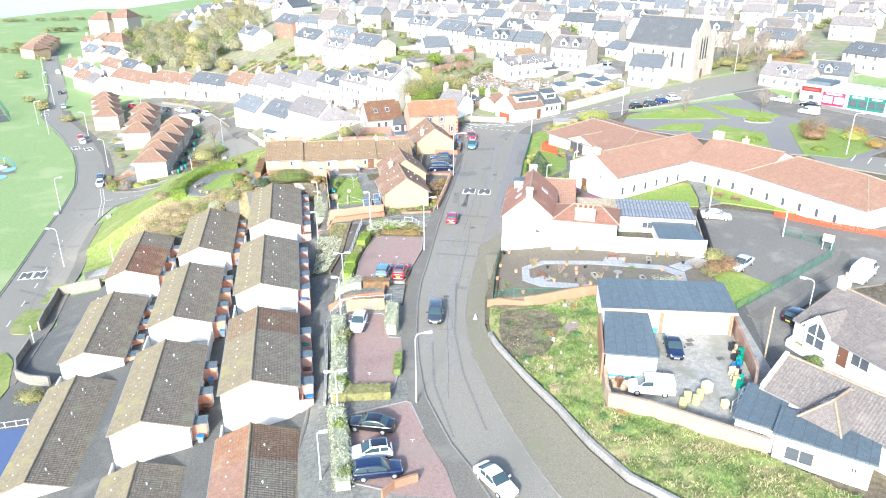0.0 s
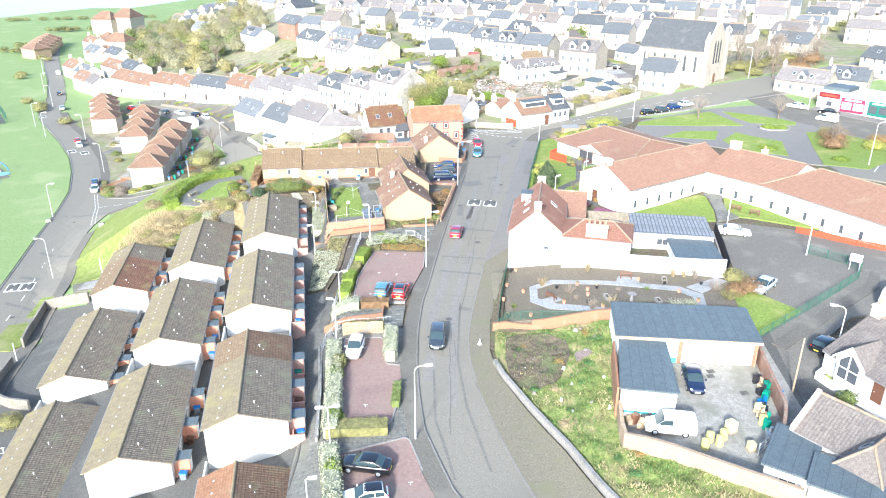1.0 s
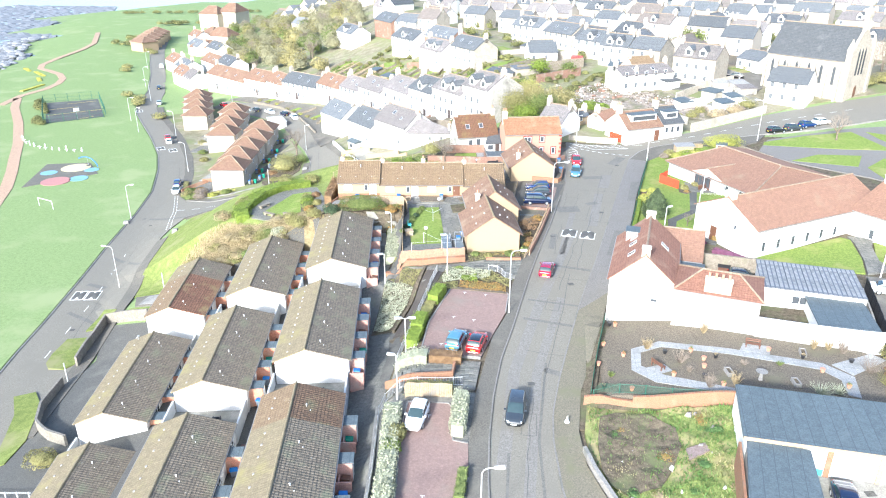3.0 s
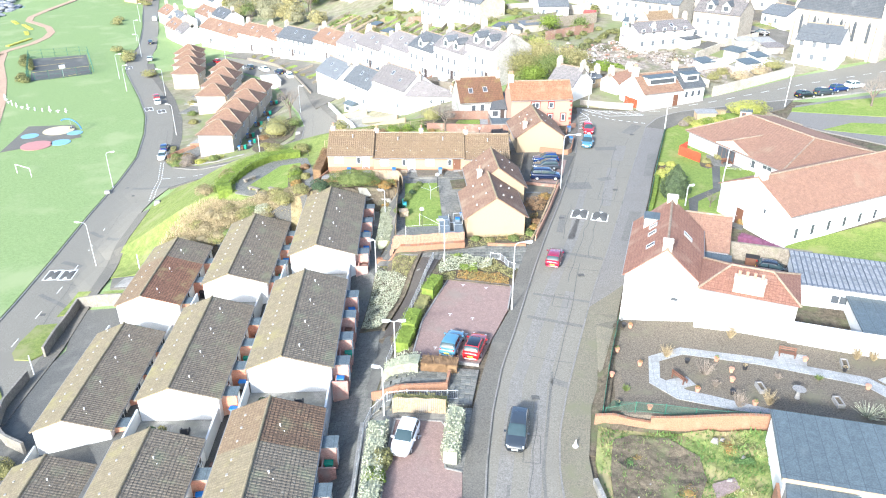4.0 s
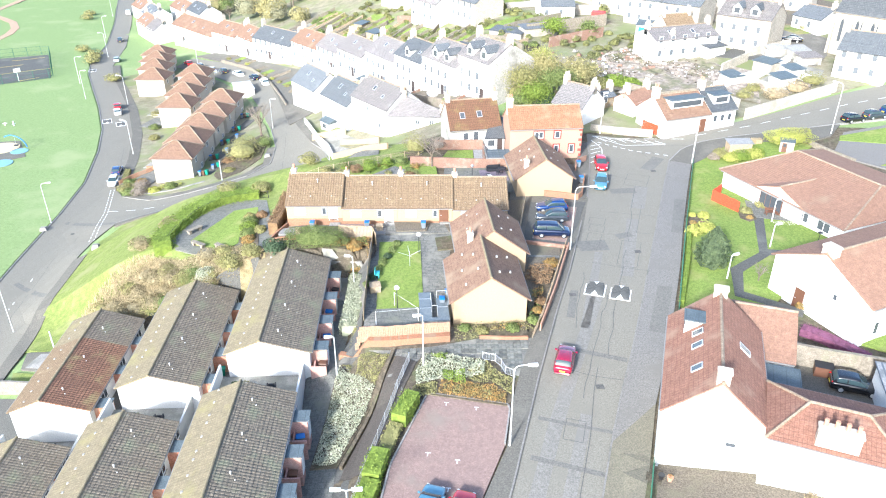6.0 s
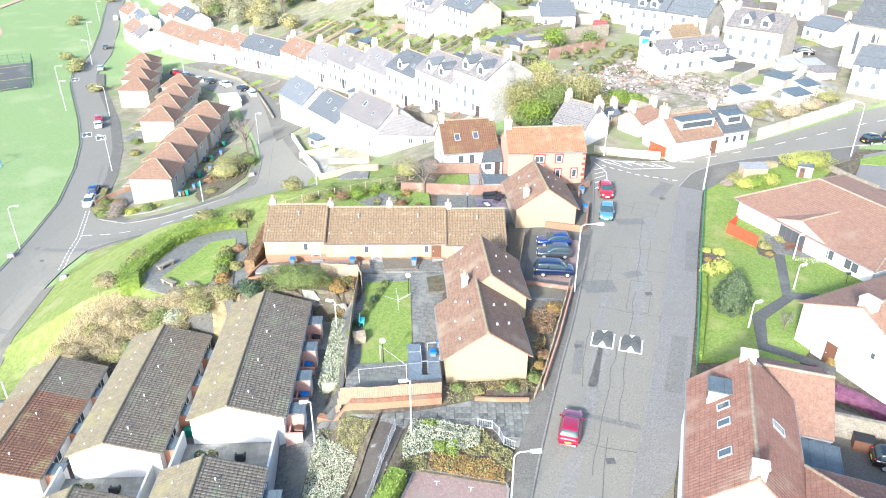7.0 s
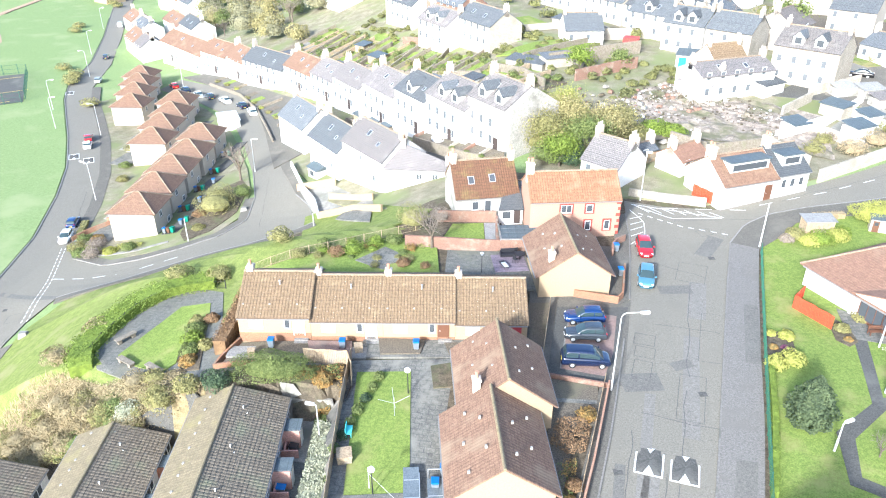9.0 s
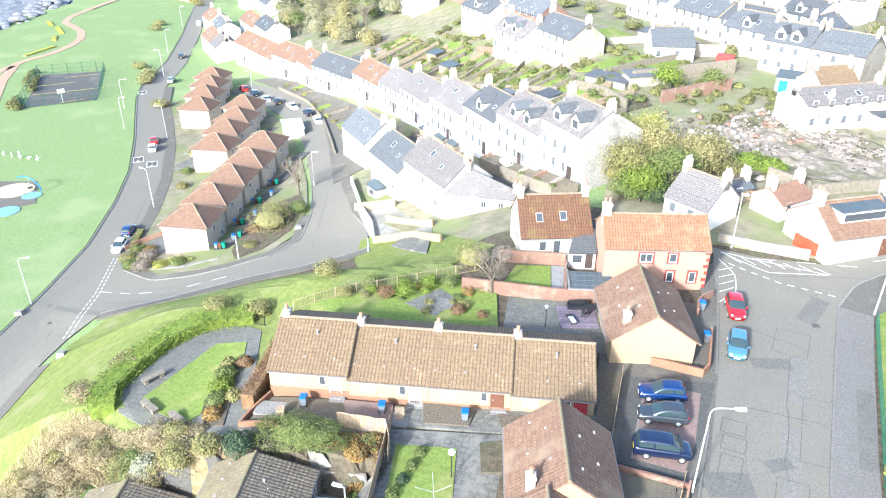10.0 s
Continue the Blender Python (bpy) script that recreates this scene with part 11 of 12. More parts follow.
part("ring", Shape().tube((0, -0.7, 3.0), (0, -0.7, 3.04), 0.24, 0.24, 12, cap=False), FENCE_RED, hoop)


# ---- old town gardens, walls and yards ----
def lot(name, pts, material, up, label, category, step=3.0):
    return sheet(name, pts, material, up, label, category, step=step)


lot("grass", [(-19.4, 226.0), (-12.0, 231.0), (-1.0, 238.0), (2.4, 235.6), (1.4, 230.8), (-10.4, 220.4)], GRASS, 0.5, "sloping green terrace above the wall", "grass")
lot("ground", [(-10.1, 219.4), (6.7, 233.9), (8.6, 227.7), (-8.0, 217.1)], EARTH, 0.6, "ploughed brown garden terrace", "earth")
for a, b, h, m, l in [((-13.4, 219.3), (2.4, 235.6), 1.6, OLD_WALL, "tan retaining wall between terraces"), ((-8.2, 216.4), (9.4, 227.0), 2.6, OLD_WALL, "tan retaining wall below the brown terrace"),
                      ((2.5, 237.0), (15.4, 239.8), 2.4, STONE, "long pale boundary wall"), ((-18.2, 217.1), (-8.3, 204.7), 1.8, OLD_WALL, "brown gable-end garden wall"), ((-3.0, 209.0), (8.4, 217.8), 2.2, RED_BRICK, "old brick wall beside the cleared ground"),
                      ((-47.3, 231.0), (-39.8, 244.8), 1.2, OLD_WALL, "stone wall between long back gardens"), ((-35.0, 224.3), (-30.5, 240.6), 1.2, OLD_WALL, "stone wall between long back gardens"), ((-39.6, 230.3), (-21.3, 217.2), 1.2, OLD_WALL, "stone wall along the back lane"),
                      ((-55.4, 241.0), (-47.8, 252.0), 1.2, OLD_WALL, "stone wall between long back gardens"), ((-66.0, 250.0), (-58.0, 262.0), 1.2, OLD_WALL, "stone wall between long back gardens"), ((-28.4, 222.6), (-21.0, 233.0), 1.2, OLD_WALL, "stone wall between long back gardens"),
                      ((-74.0, 258.0), (-66.0, 270.0), 1.2, OLD_WALL, "stone wall between long back gardens"), ((-60.0, 246.0), (-40.0, 231.0), 1.2, OLD_WALL, "stone wall along the back lane"), ((11.7, 184.0), (16.5, 180.6), 2.0, OLD_WALL, "tan wall behind the outbuildings"),
                      ((16.5, 180.6), (27.0, 184.6), 1.6, OLD_WALL, "tan wall along the cleared ground"), ((-45.0, 252.0), (-24.0, 236.0), 1.6, RED_BRICK, "brick wall behind the gardens"), ((-16.4, 241.0), (-4.0, 247.4), 1.5, STONE, "pale garden wall of the upper street"),
                      ((16.0, 219.6), (30.0, 226.4), 2.0, RENDER_GREY, "grey wall behind the cleared ground"), ((30.0, 196.0), (36.0, 203.0), 1.8, STONE, "stone wall at the end of the cleared ground"), ((5.0, 239.0), (-2.0, 252.0), 1.5, STONE, "pale garden wall of the upper street")]:
    ribbon("garden_wall", [a, b], 0.35, h, m, l, "wall", sink=1.5, step=3.0)
for pts in ([(-57.6, 262.5), (-48.7, 252.6), (-46.6, 255.9), (-54.0, 265.0)], [(-46.5, 235.8), (-41.6, 241.8), (-40.5, 240.7), (-44.0, 233.5)], [(-31.7, 234.6), (-25.2, 232.8), (-23.4, 226.5), (-27.4, 226.3)], [(-68.0, 262.0), (-62.0, 256.0), (-58.0, 260.0), (-63.0, 266.0)],
            [(16.0, 239.0), (24.0, 244.0), (28.0, 238.0), (20.0, 233.0)], [(-22.0, 252.0), (-15.0, 257.0), (-10.0, 250.0), (-17.0, 245.0)]):
    lot("grass", pts, GRASS, 0.2, "small bright lawn of a back garden", "lawn")


def lean_shed(x, y, turn, w, d, h, wall, roof, label, door=None):
    t = thing("outbuilding", label, "outbuilding", on_ground(x, y, turn), "town sheds")
    part("wall", Shape().box(0, 0, -1.5, w, d, h), wall, t)
    part("roof", Shape().hexa([(-0.2, -0.25, h - 0.02), (w + 0.2, -0.25, h - 0.02), (w + 0.2, d + 0.2, h + 0.5), (-0.2, d + 0.2, h + 0.5), (-0.2, -0.25, h + 0.1), (w + 0.2, -0.25, h + 0.1), (w + 0.2, d + 0.2, h + 0.62), (-0.2, d + 0.2, h + 0.62)]), roof, t)
    if door is not None:
        for k in range(2):
            part("door", Shape().box(0.5 + k * (w - 2.4), -0.07, 0.0, 1.9 + k * (w - 2.4), -0.003, h - 0.4), door, t)
    return t


TEAL = plain("teal_door_paint", (0.03, 0.42, 0.4), 0.5)
lean_shed(15.5, 218.7, -14, 4.6, 3.6, 2.4, RENDER_WHITE, FELT, "white flat-roofed shed with teal doors", TEAL)
lean_shed(-16.5, 217.2, -25, 8.0, 3.6, 2.0, STONE, SLATE, "low slate-roofed shed against the wall")
lean_shed(-8.6, 214.6, 30, 7.0, 3.0, 2.0, STONE, SLATE, "low slate-roofed shed against the wall")
for x, y, t, w, wall in [(-36.0, 243.4, -20, 5, RENDER_WHITE), (-29.6, 241.6, -20, 4, STONE), (-52.0, 244.0, -40, 4, TIMBER), (-44.0, 226.4, -40, 3, RENDER_WHITE), (-24.6, 213.4, -40, 3.4, RENDER_WHITE), (-33.4, 218.6, -40, 3, STONE), (-62.4, 244.6, -42, 3.4, STONE),
                         (21.0, 243.0, -30, 5, RENDER_WHITE), (-9.0, 246.0, -35, 4, STONE), (28.6, 203.6, 40, 5, RENDER_WHITE), (-71.6, 252.6, -42, 3.4, RENDER_WHITE), (-58.0, 254.0, -30, 3.0, TIMBER)]:
    lean_shed(x, y, t, w, 3.0, 2.2, wall, SLATE if wall is not TIMBER else FELT, "small lean-to shed in a back garden")
box = thing("container", "red steel shipping container beside the wall", "container", on_ground(6.0, 229.2, -12))
part("body", Shape().box(0, 0, -0.2, 3.0, 2.4, 2.5), plain("red_container_paint", (0.55, 0.04, 0.03), 0.5), box)
for k in range(6):
    part("rib", Shape().box(0.2 + 0.48 * k, -0.06, 0.0, 0.4 + 0.48 * k, -0.003, 2.4), plain("red_container_rib", (0.5, 0.04, 0.03), 0.5) if not k else bpy.data.materials["red_container_rib"], box)
rnd = random.Random(71)
GARDEN_GREEN = [Shape(), Shape()]
for k in range(21):
    o, e, n = Vector((-11.8, 175.6)), Vector((-0.693, 0.721)), Vector((0.721, 0.693))
    s0, deep = 7.0 + 5.2 * k, rnd.uniform(15, 20)
    if k < 2:
        deep = 11.0
    q = [o + e * u + n * v for u, v in ((s0 + 0.2, 10.5), (s0 + 5.0, 10.5), (s0 + 5.0, 10.5 + deep), (s0 + 0.2, 10.5 + deep))]
    cut = rnd.uniform(0.35, 0.7)
    mid = [q[0].lerp(q[3], cut), q[1].lerp(q[2], cut)]
    near, off = rnd.choice([(CONCRETE, GRASS), (EARTH, GRASS), (GRASS, ROUGH_GRASS), (BANK_GRASS, GRASS), (BANK_GRASS, EARTH)])
    for pts, m in ((q[:2] + mid[::-1], near), (mid + q[2:], off)):
        lot("grass" if m in (GRASS, ROUGH_GRASS, BANK_GRASS) else "ground", [tuple(v) for v in pts], m, 0.32, "strip of lawn in a long back garden" if m in (GRASS, ROUGH_GRASS, BANK_GRASS) else "bare plot in a long back garden", "garden", 2.5)
    ribbon("garden_wall", [tuple(q[1]), tuple(q[2])], 0.22, rnd.uniform(0.9, 1.5), rnd.choice([OLD_WALL, OLD_WALL, TIMBER]), "low wall between long back gardens", "wall", sink=1.2, step=3.0)
    a = o + e * (s0 + rnd.uniform(0.3, 1.6)) + n * 9.1
    lean_shed(a.x, a.y, math.degrees(math.atan2(-0.721, 0.693)), 2.6, rnd.uniform(2.4, 3.8), rnd.uniform(2.2, 3.0), rnd.choice([RENDER_WHITE, RENDER_PALE, STONE]), rnd.choice([SLATE, FELT, SLATE_PALE]), "small rear outshot of a tenement house")
    for j in range(9):
        v = q[0].lerp(q[1], rnd.uniform(0.1, 0.9)) + n * rnd.uniform(2.0, deep - 0.5)
        r, mass = rnd.uniform(0.4, 1.2), GARDEN_GREEN[rnd.choice([0, 0, 1])]
        z, k0 = r * rnd.uniform(0.7, 1.5), len(mass.v)
        core(mass, r, r, z)
        leaf_cards(mass, lump(r, r, z, rnd, 230), 0.24, rnd, Vector((0, 0, z * 0.25)))
        up = ground_z(v.x, v.y) + 0.3
        mass.v[k0:] = [(a + v.x, b + v.y, c + up) for a, b, c in mass.v[k0:]]
for mass, m, l in zip(GARDEN_GREEN, (LEAF_GREEN, LEAF_OLIVE), ("green", "olive")):
    solid("shrubs", mass, m, "dense " + l + " planting of the long back gardens", "shrubs", kind="stuff")
# front plots of the tenements and the white houses
lot("pavement", [(-54, 211), (-50, 206.5), (-31, 187.5), (-21, 178.0), (-17, 174.4), (-15.4, 176.0), (-18.4, 178.2), (-29.2, 190.2), (-38, 200), (-47, 210.4)], ASPHALT_DARK, 0.2, "dark asphalt lane below the tenements", "road", 2.0)
sheet("ground", [(-28.9, 190.3), (-18.2, 178.6), (-15.7, 176.0), (-12.4, 175.9), (-19.2, 183.4), (-27.2, 191.4)], GRAVEL, 1.5, "raised gravel plots in front of the tenements", "garden", step=1.2, skirt=2.0)
ribbon("retaining_wall", [(-29.2, 190.2), (-24.6, 185.2), (-18.4, 178.4), (-15.8, 175.9)], 0.35, 1.9, OLD_WALL, "old stone retaining wall above the lane", "wall", sink=0.6)
ribbon("retaining_wall", [(-29.2, 190.2), (-27.4, 191.6)], 0.3, 2.0, RED_BRICK, "brick side wall of the raised plots", "wall", sink=0.6)
for k in range(3):
    a = Vector((-21.6 + 2.7 * k, 182.4 - 2.9 * k))
    ribbon("garden_wall", [(a.x, a.y), (a.x + 1.5, a.y + 1.5)], 0.2, 2.0, RED_BRICK if k % 2 else STONE, "low wall between raised front plots", "wall", sink=0.4)
    bush(a.x + 0.4, a.y - 0.6, 0.5, 0.5, 0.5, LEAF_GREEN, "small shrub in a raised plot", 160, 0.2, up=1.5, group="plot shrubs")
tub = thing("paddling_pool", "oval pale pool in the raised front plot", "pool", on_ground(-24.4, 187.0, -46, 1.5))
part("rim", Shape().loft([[(1.5 * k * math.cos(i * 0.3927), 0.8 * k * math.sin(i * 0.3927), z) for i in range(16)] for k, z in ((1.0, -0.1), (1.05, 0.3), (0.9, 0.32), (0.85, 0.2))]), PVC, tub)
for x, y, w, d in [(-37.6, 200.4, 2.6, 1.8), (-41.0, 204.4, 2.8, 2.0), (-45.6, 209.6, 2.6, 1.8)]:
    lot("ground", [(x - 1.8, y + 0.6), (x + 1.4, y - 2.6), (x + 3.6, y - 0.6), (x + 0.6, y + 2.8)], GRAVEL, 0.3, "dark walled front plot of a tenement", "garden", 1.5)
    ribbon("garden_wall", [(x - 1.8, y + 0.6), (x + 1.4, y - 2.6), (x + 3.4, y - 0.8)], 0.25, 1.1, OLD_WALL, "dark stone wall round a front plot", "wall", sink=0.8)
    lean_shed(x, y, -46, w, d, 1.8, TIMBER, FELT, "low dark shed in a front plot")
lot("pavement", [(-47.2, 182.0), (-40.8, 181.6), (-31.8, 172.6), (-31.0, 170.0), (-42.0, 174.0)], CONCRETE, 0.2, "pale paved yard in front of the white houses", "yard")
lot("pavement", [(-36.6, 168.9), (-29.3, 162.0), (-30.4, 167.0), (-35.6, 172.0)], SLABS, 0.3, "grey hardstanding below the white houses", "paving")
lot("pavement", [(-56.5, 193.5), (-66, 212.5), (-74.5, 228), (-84, 240.5), (-99, 253.5), (-112, 263.5), (-104, 264), (-92, 254), (-76, 240), (-60, 226), (-52, 216), (-48, 205)], PAVING, 0.24, "grey paved forecourts of the white row", "paving")
ribbon("garden_wall", [(-62.2, 207.2), (-66.4, 214.6), (-74.4, 228.0), (-84.0, 240.4), (-98.6, 253.2)], 0.3, 0.8, OLD_WALL, "low stone wall between forecourts and footway", "wall", sink=0.8)
for k in range(9):
    q = Vector((-64.4 - 3.6 * k, 215.4 + 4.2 * k)) if k < 6 else Vector((-84.4 - 4.6 * (k - 5), 240.6 + 4.2 * (k - 5)))
    if k % 3 == 0:
        ribbon("garden_wall", [(q.x, q.y), (q.x + 5.4, q.y + 4.4)], 0.25, 0.8, OLD_WALL, "low wall between forecourts", "wall", sink=0.8)
    lot("grass" if k % 3 == 1 else "ground", [(q.x + 0.9, q.y + 1.4), (q.x + 3.4, q.y + 3.4), (q.x + 1.6, q.y + 5.2), (q.x - 0.9, q.y + 3.4)], GRASS if k % 3 == 1 else GRAVEL, 0.3, "small front plot of the white row", "garden", 1.5)
    bush(q.x + 1.4, q.y + 1.0, 0.9, 0.7, 0.9, LEAF_YELLOW if k % 3 == 0 else LEAF_OLIVE, "small shrub in a forecourt", 180, 0.22, group="forecourt shrubs")
ribbon("garden_wall", [(-47.6, 182.0), (-40.6, 181.8)], 0.25, 1.4, RENDER_CREAM, "tan boarded garden wall", "wall", sink=0.8)
ribbon("garden_wall", [(-40.4, 177.4), (-31.8, 173.0)], 0.25, 1.3, RENDER_CREAM, "tan boarded garden wall", "wall", sink=0.8)
hut = thing("garden_hut", "grey timber hut with shallow roof", "shed", on_ground(-47.4, 187.2, -42))
part("wall", Shape().box(0, 0, -0.6, 3.2, 2.4, 2.0), LAMP_GREY, hut)
part("roof", Shape().loft([[(-0.2, -0.3, 1.95), (-0.2, 2.7, 1.95), (-0.2, 1.2, 2.6)], [(3.4, -0.3, 1.95), (3.4, 2.7, 1.95), (3.4, 1.2, 2.6)]]), FELT, hut)
part("window", Shape().box(0.8, -0.05, 0.7, 2.0, -0.003, 1.5), GLASS, hut)
# shore gardens
flat = thing("garage", "white flat-roofed garage block with pale roof", "garage", on_ground(-78.6, 217.6, 32))
part("wall", Shape().box(0, 0, -1, 4.2, 7.0, 2.5), RENDER_WHITE, flat)
part("roof", Shape().box(-0.2, -0.2, 2.5, 4.4, 7.2, 2.68), LAMP_GREY, flat)
for x, y in [(-72.2, 174.1), (-73.8, 182.4), (-75.1, 190.6), (-75.9, 198.5), (-77.3, 206.7), (-88.8, 207.4), (-91.3, 215.6), (-92.8, 222.7)]:
    lot("pavement", [(x - 9.5, y - 3.4), (x - 4.2, y - 4.0), (x - 3.4, y + 3.4), (x - 9.0, y + 3.6)], CONCRETE if int(x) % 2 else SLABS, 0.18, "paved front plot of a shore house", "paving", 2.0)
    ribbon("garden_wall", [(x - 9.6, y + 3.9), (x - 4.2, y + 3.4)], 0.2, 0.9, STONE if int(x) % 3 else ORANGE_BRICK, "low wall between shore house plots", "wall")
    lot("pavement", [(x + 4.8, y - 3.0), (x + 7.4, y - 2.6), (x + 8.2, y + 3.6), (x + 5.6, y + 3.8)], ASPHALT_DARK, 0.16, "side path of a shore house", "paving", 2.0)
    for k in range(3):
        bin_at(x + 5.4 + 0.7 * k, y - 2.6, 180, (BIN_BLUE, BIN_BROWN, BIN_GREEN)[k], up=0.2)
ribbon("fence", [(-83.6, 170.6), (-82.4, 173.8), (-80.0, 177.0)], 0.1, 1.0, FENCE_PINK, "low red-brown timber fence on the corner", "fence", kind="")
YELLOW_FLOWERS = leafy("yellow_flowers", (0.5, 0.46, 0.1), (0.3, 0.3, 0.06), 1.0)
for pts in ([(-201.6, 274.3), (-202.4, 288.7)], [(-235.9, 323.0), (-229.0, 316.8)], [(-225.2, 315.4), (-214.7, 306.2)], [(-214.1, 301.8), (-208.9, 295.5)]):
    hedge(pts, 1.6, 0.5, YELLOW_FLOWERS, "band of yellow spring flowers in the grass", 60, 0.3, "flower_bed")
YELLOW_PAINT = plain("yellow_court_paint", (0.7, 0.5, 0.1), 0.7)
for a, b in (((-166.0, 239.0), (-152.4, 251.0)), ((-171.0, 246.5), (-164.0, 253.0)), ((-170.4, 256.6), (-163.4, 262.6)), ((-153.6, 235.0), (-149.8, 240.2))):
    mark([a, b], 0.25, YELLOW_PAINT, up=0.16, label="yellow painted court line", name="court_line")
# ---- scrub on the bank, rough plot debris ----
rnd = random.Random(63)
for k in range(60):
    u = rnd.random()
    x, y = -56 + 22 * u + rnd.uniform(-1.5, 1.5), 119.2 + 2.8 * u + rnd.uniform(-2.6, 3.2)
    r = rnd.uniform(0.9, 1.9)
    bush(x, y, r, r * rnd.uniform(0.7, 1.1), r * rnd.uniform(0.45, 0.8), rnd.choice([SCRUB, SCRUB, SCRUB, LEAF_OLIVE, LEAF_OLIVE, LEAF_GREEN]), "tangled dry scrub on the bank", 300, 0.24, turn=rnd.uniform(0, 180), group="bank scrub")
for k in range(38):
    x, y = rnd.uniform(7, 27), rnd.uniform(48, 78)
    if not inside(x, y, PLOT):
        continue
    s = rnd.uniform(0.12, 0.32)
    solid("stone", Shape().hexa([(-s, -s * 0.6, -0.1), (s, -s * 0.7, -0.1), (s * 0.9, s * 0.6, -0.1), (-s * 0.8, s * 0.7, -0.1), (-s * 0.6, -s * 0.4, s), (s * 0.5, -s * 0.4, s * 0.8), (s * 0.5, s * 0.4, s), (-s * 0.4, s * 0.4, s * 0.9)]), KERB if k % 3 else RENDER_WHITE,
          "pale stone lying in the rough grass", "stone", on_ground(x, y, rnd.uniform(0, 360), 0.3), group="loose stones")
WEED = leafy("leaf_weed", (0.12, 0.2, 0.07), (0.05, 0.09, 0.03))
for k in range(46):
    x, y = rnd.uniform(6, 24), rnd.uniform(54, 79)
    if inside(x, y, PLOT):
        bush(x, y, rnd.uniform(0.4, 1.0), rnd.uniform(0.4, 0.9), rnd.uniform(0.25, 0.5), rnd.choice([WEED, WEED, LEAF_RUST, DRY_STEMS]), "low weed clump in the rough grass", 110, 0.2, group="plot weeds", up=0.2)
# ---- cottage plots ----
lot("ground", [(-3.3, 127.4), (0.8, 127.0), (0.6, 122.3), (-2.6, 121.2)], GRAVEL, 0.2, "grey gravel plot beside the cottages", "garden", 1.5)
mark([(-2.9, 124.6), (0.7, 124.9)], 0.5, SLABS, up=0.24, label="slab path across the gravel plot", name="garden_path")
ribbon("garden_fence", [(-0.9, 110.8), (0.4, 118.0), (1.7, 127.2)], 0.15, 0.9, FENCE_PINK, "low tan boundary along the footway", "fence", sink=0.5, kind="")
lot("ground", [(-6.1, 139.0), (-4.0, 139.4), (-4.2, 131.6), (-5.5, 131.9)], GRAVEL, 0.2, "gravel strip beside the parking bay", "garden", 1.5)
lot("ground", [(-19.7, 130.6), (-18.9, 128.2), (-15.3, 128.9), (-15.2, 130.9)], GRAVEL, 0.26, "pebbled front garden with stone edging", "garden", 1.0)
lot("pavement", [(-21.4, 127.4), (-12.2, 129.0), (-4.8, 130.8), (-5.6, 133.2), (-13.0, 131.6), (-21.0, 130.2)], SLABS, 0.115, "grey slabs in front of the cottages", "paving", 1.0)
for q in ([(-13.4, 130.9), (-12.6, 129.2), (-9.6, 129.9), (-10.0, 131.6)], [(-8.4, 131.9), (-7.8, 130.4), (-5.6, 130.9), (-5.9, 132.4)]):
    lot("ground", q, GRAVEL, 0.2, "gravelled plot in front of a cottage", "garden", 1.0)
lot("ground", [(-14.0, 127.3), (-12.0, 128.2), (-11.4, 124.9), (-13.2, 124.4)], EARTH, 0.22, "bare flower bed beside the path", "flower bed", 1.0)
lot("pavement", [(-26.2, 129.0), (-25.0, 126.6), (-21.3, 127.2), (-22.0, 129.6)], RED_PAVERS, 0.24, "red block patio in a front garden", "paving", 1.0)
post_fence([(-25.4, 126.0), (-21.0, 126.3), (-20.2, 123.4)], 1.6, 2.0, TIMBER, "pale close-boarded timber fence", 2, "board", "timber_fence", 0.16)
lot("pavement", [(-25.2, 144.9), (-23.8, 143.2), (-20.6, 145.1), (-22.9, 147.0)], SLABS, 0.25, "stone patio in a back garden", "paving", 1.0)
for k in range(18):
    x, y = rnd.uniform(-31, -18), rnd.uniform(143.6, 149.5)
    r = rnd.uniform(0.35, 0.8)
    bush(x, y, r, r, r, rnd.choice([LEAF_GREEN, LEAF_LIME, LEAF_OLIVE, LEAF_RUST]), "small shrub in a back garden", 140, 0.2, group="back garden shrubs")
table = thing("patio_set", "dark garden table in the slab yard", "table", on_ground(-7.7, 147.5, 14, 0.3))
part("tabletop", Shape().tube((0, 0, 0.7), (0, 0, 0.75), 0.6, 0.6, 14), DARK_METAL, table)
part("leg", Shape().tube((0, 0, 0), (0, 0, 0.7), 0.06, 0.06, 8), DARK_METAL, table)
for a in (0, 2.1, 4.2):
    c = thing("garden_chair", "dark metal chair round the garden table", "chair", on_ground(-7.7 + 0.9 * math.cos(a), 147.5 + 0.9 * math.sin(a), math.degrees(a) - 90, 0.3), "garden chairs")
    part("seat", Shape().box(-0.22, -0.22, 0.42, 0.22, 0.22, 0.46), DARK_METAL, c)
    part("backrest", Shape().box(-0.22, 0.2, 0.46, 0.22, 0.24, 0.9), DARK_METAL, c)
    for u, w in ((-0.2, -0.2), (0.2, -0.2), (-0.2, 0.2), (0.2, 0.2)):
        part("leg", Shape().box(u - 0.02, w - 0.02, 0, u + 0.02, w + 0.02, 0.42), DARK_METAL, c)
deck = thing("deck", "weathered purple-grey timber deck in the slab yard", "decking", on_ground(-10.1, 144.4, 15, 0.18))
DECK = surface("purple_grey_decking", (0.2, 0.165, 0.2), (0.14, 0.115, 0.14), None, 0.3, 1.5, 0.85, 0.2, vary=0.2)
for k in range(20):
    part("plank", Shape().box(0.0, 0.19 * k, -0.1, 3.7, 0.19 * k + 0.175, 0.1), DECK, deck)
sofa = thing("garden_sofa", "black rattan garden sofa on the deck", "sofa", on_ground(-9.1, 148.0, 15, 0.28))
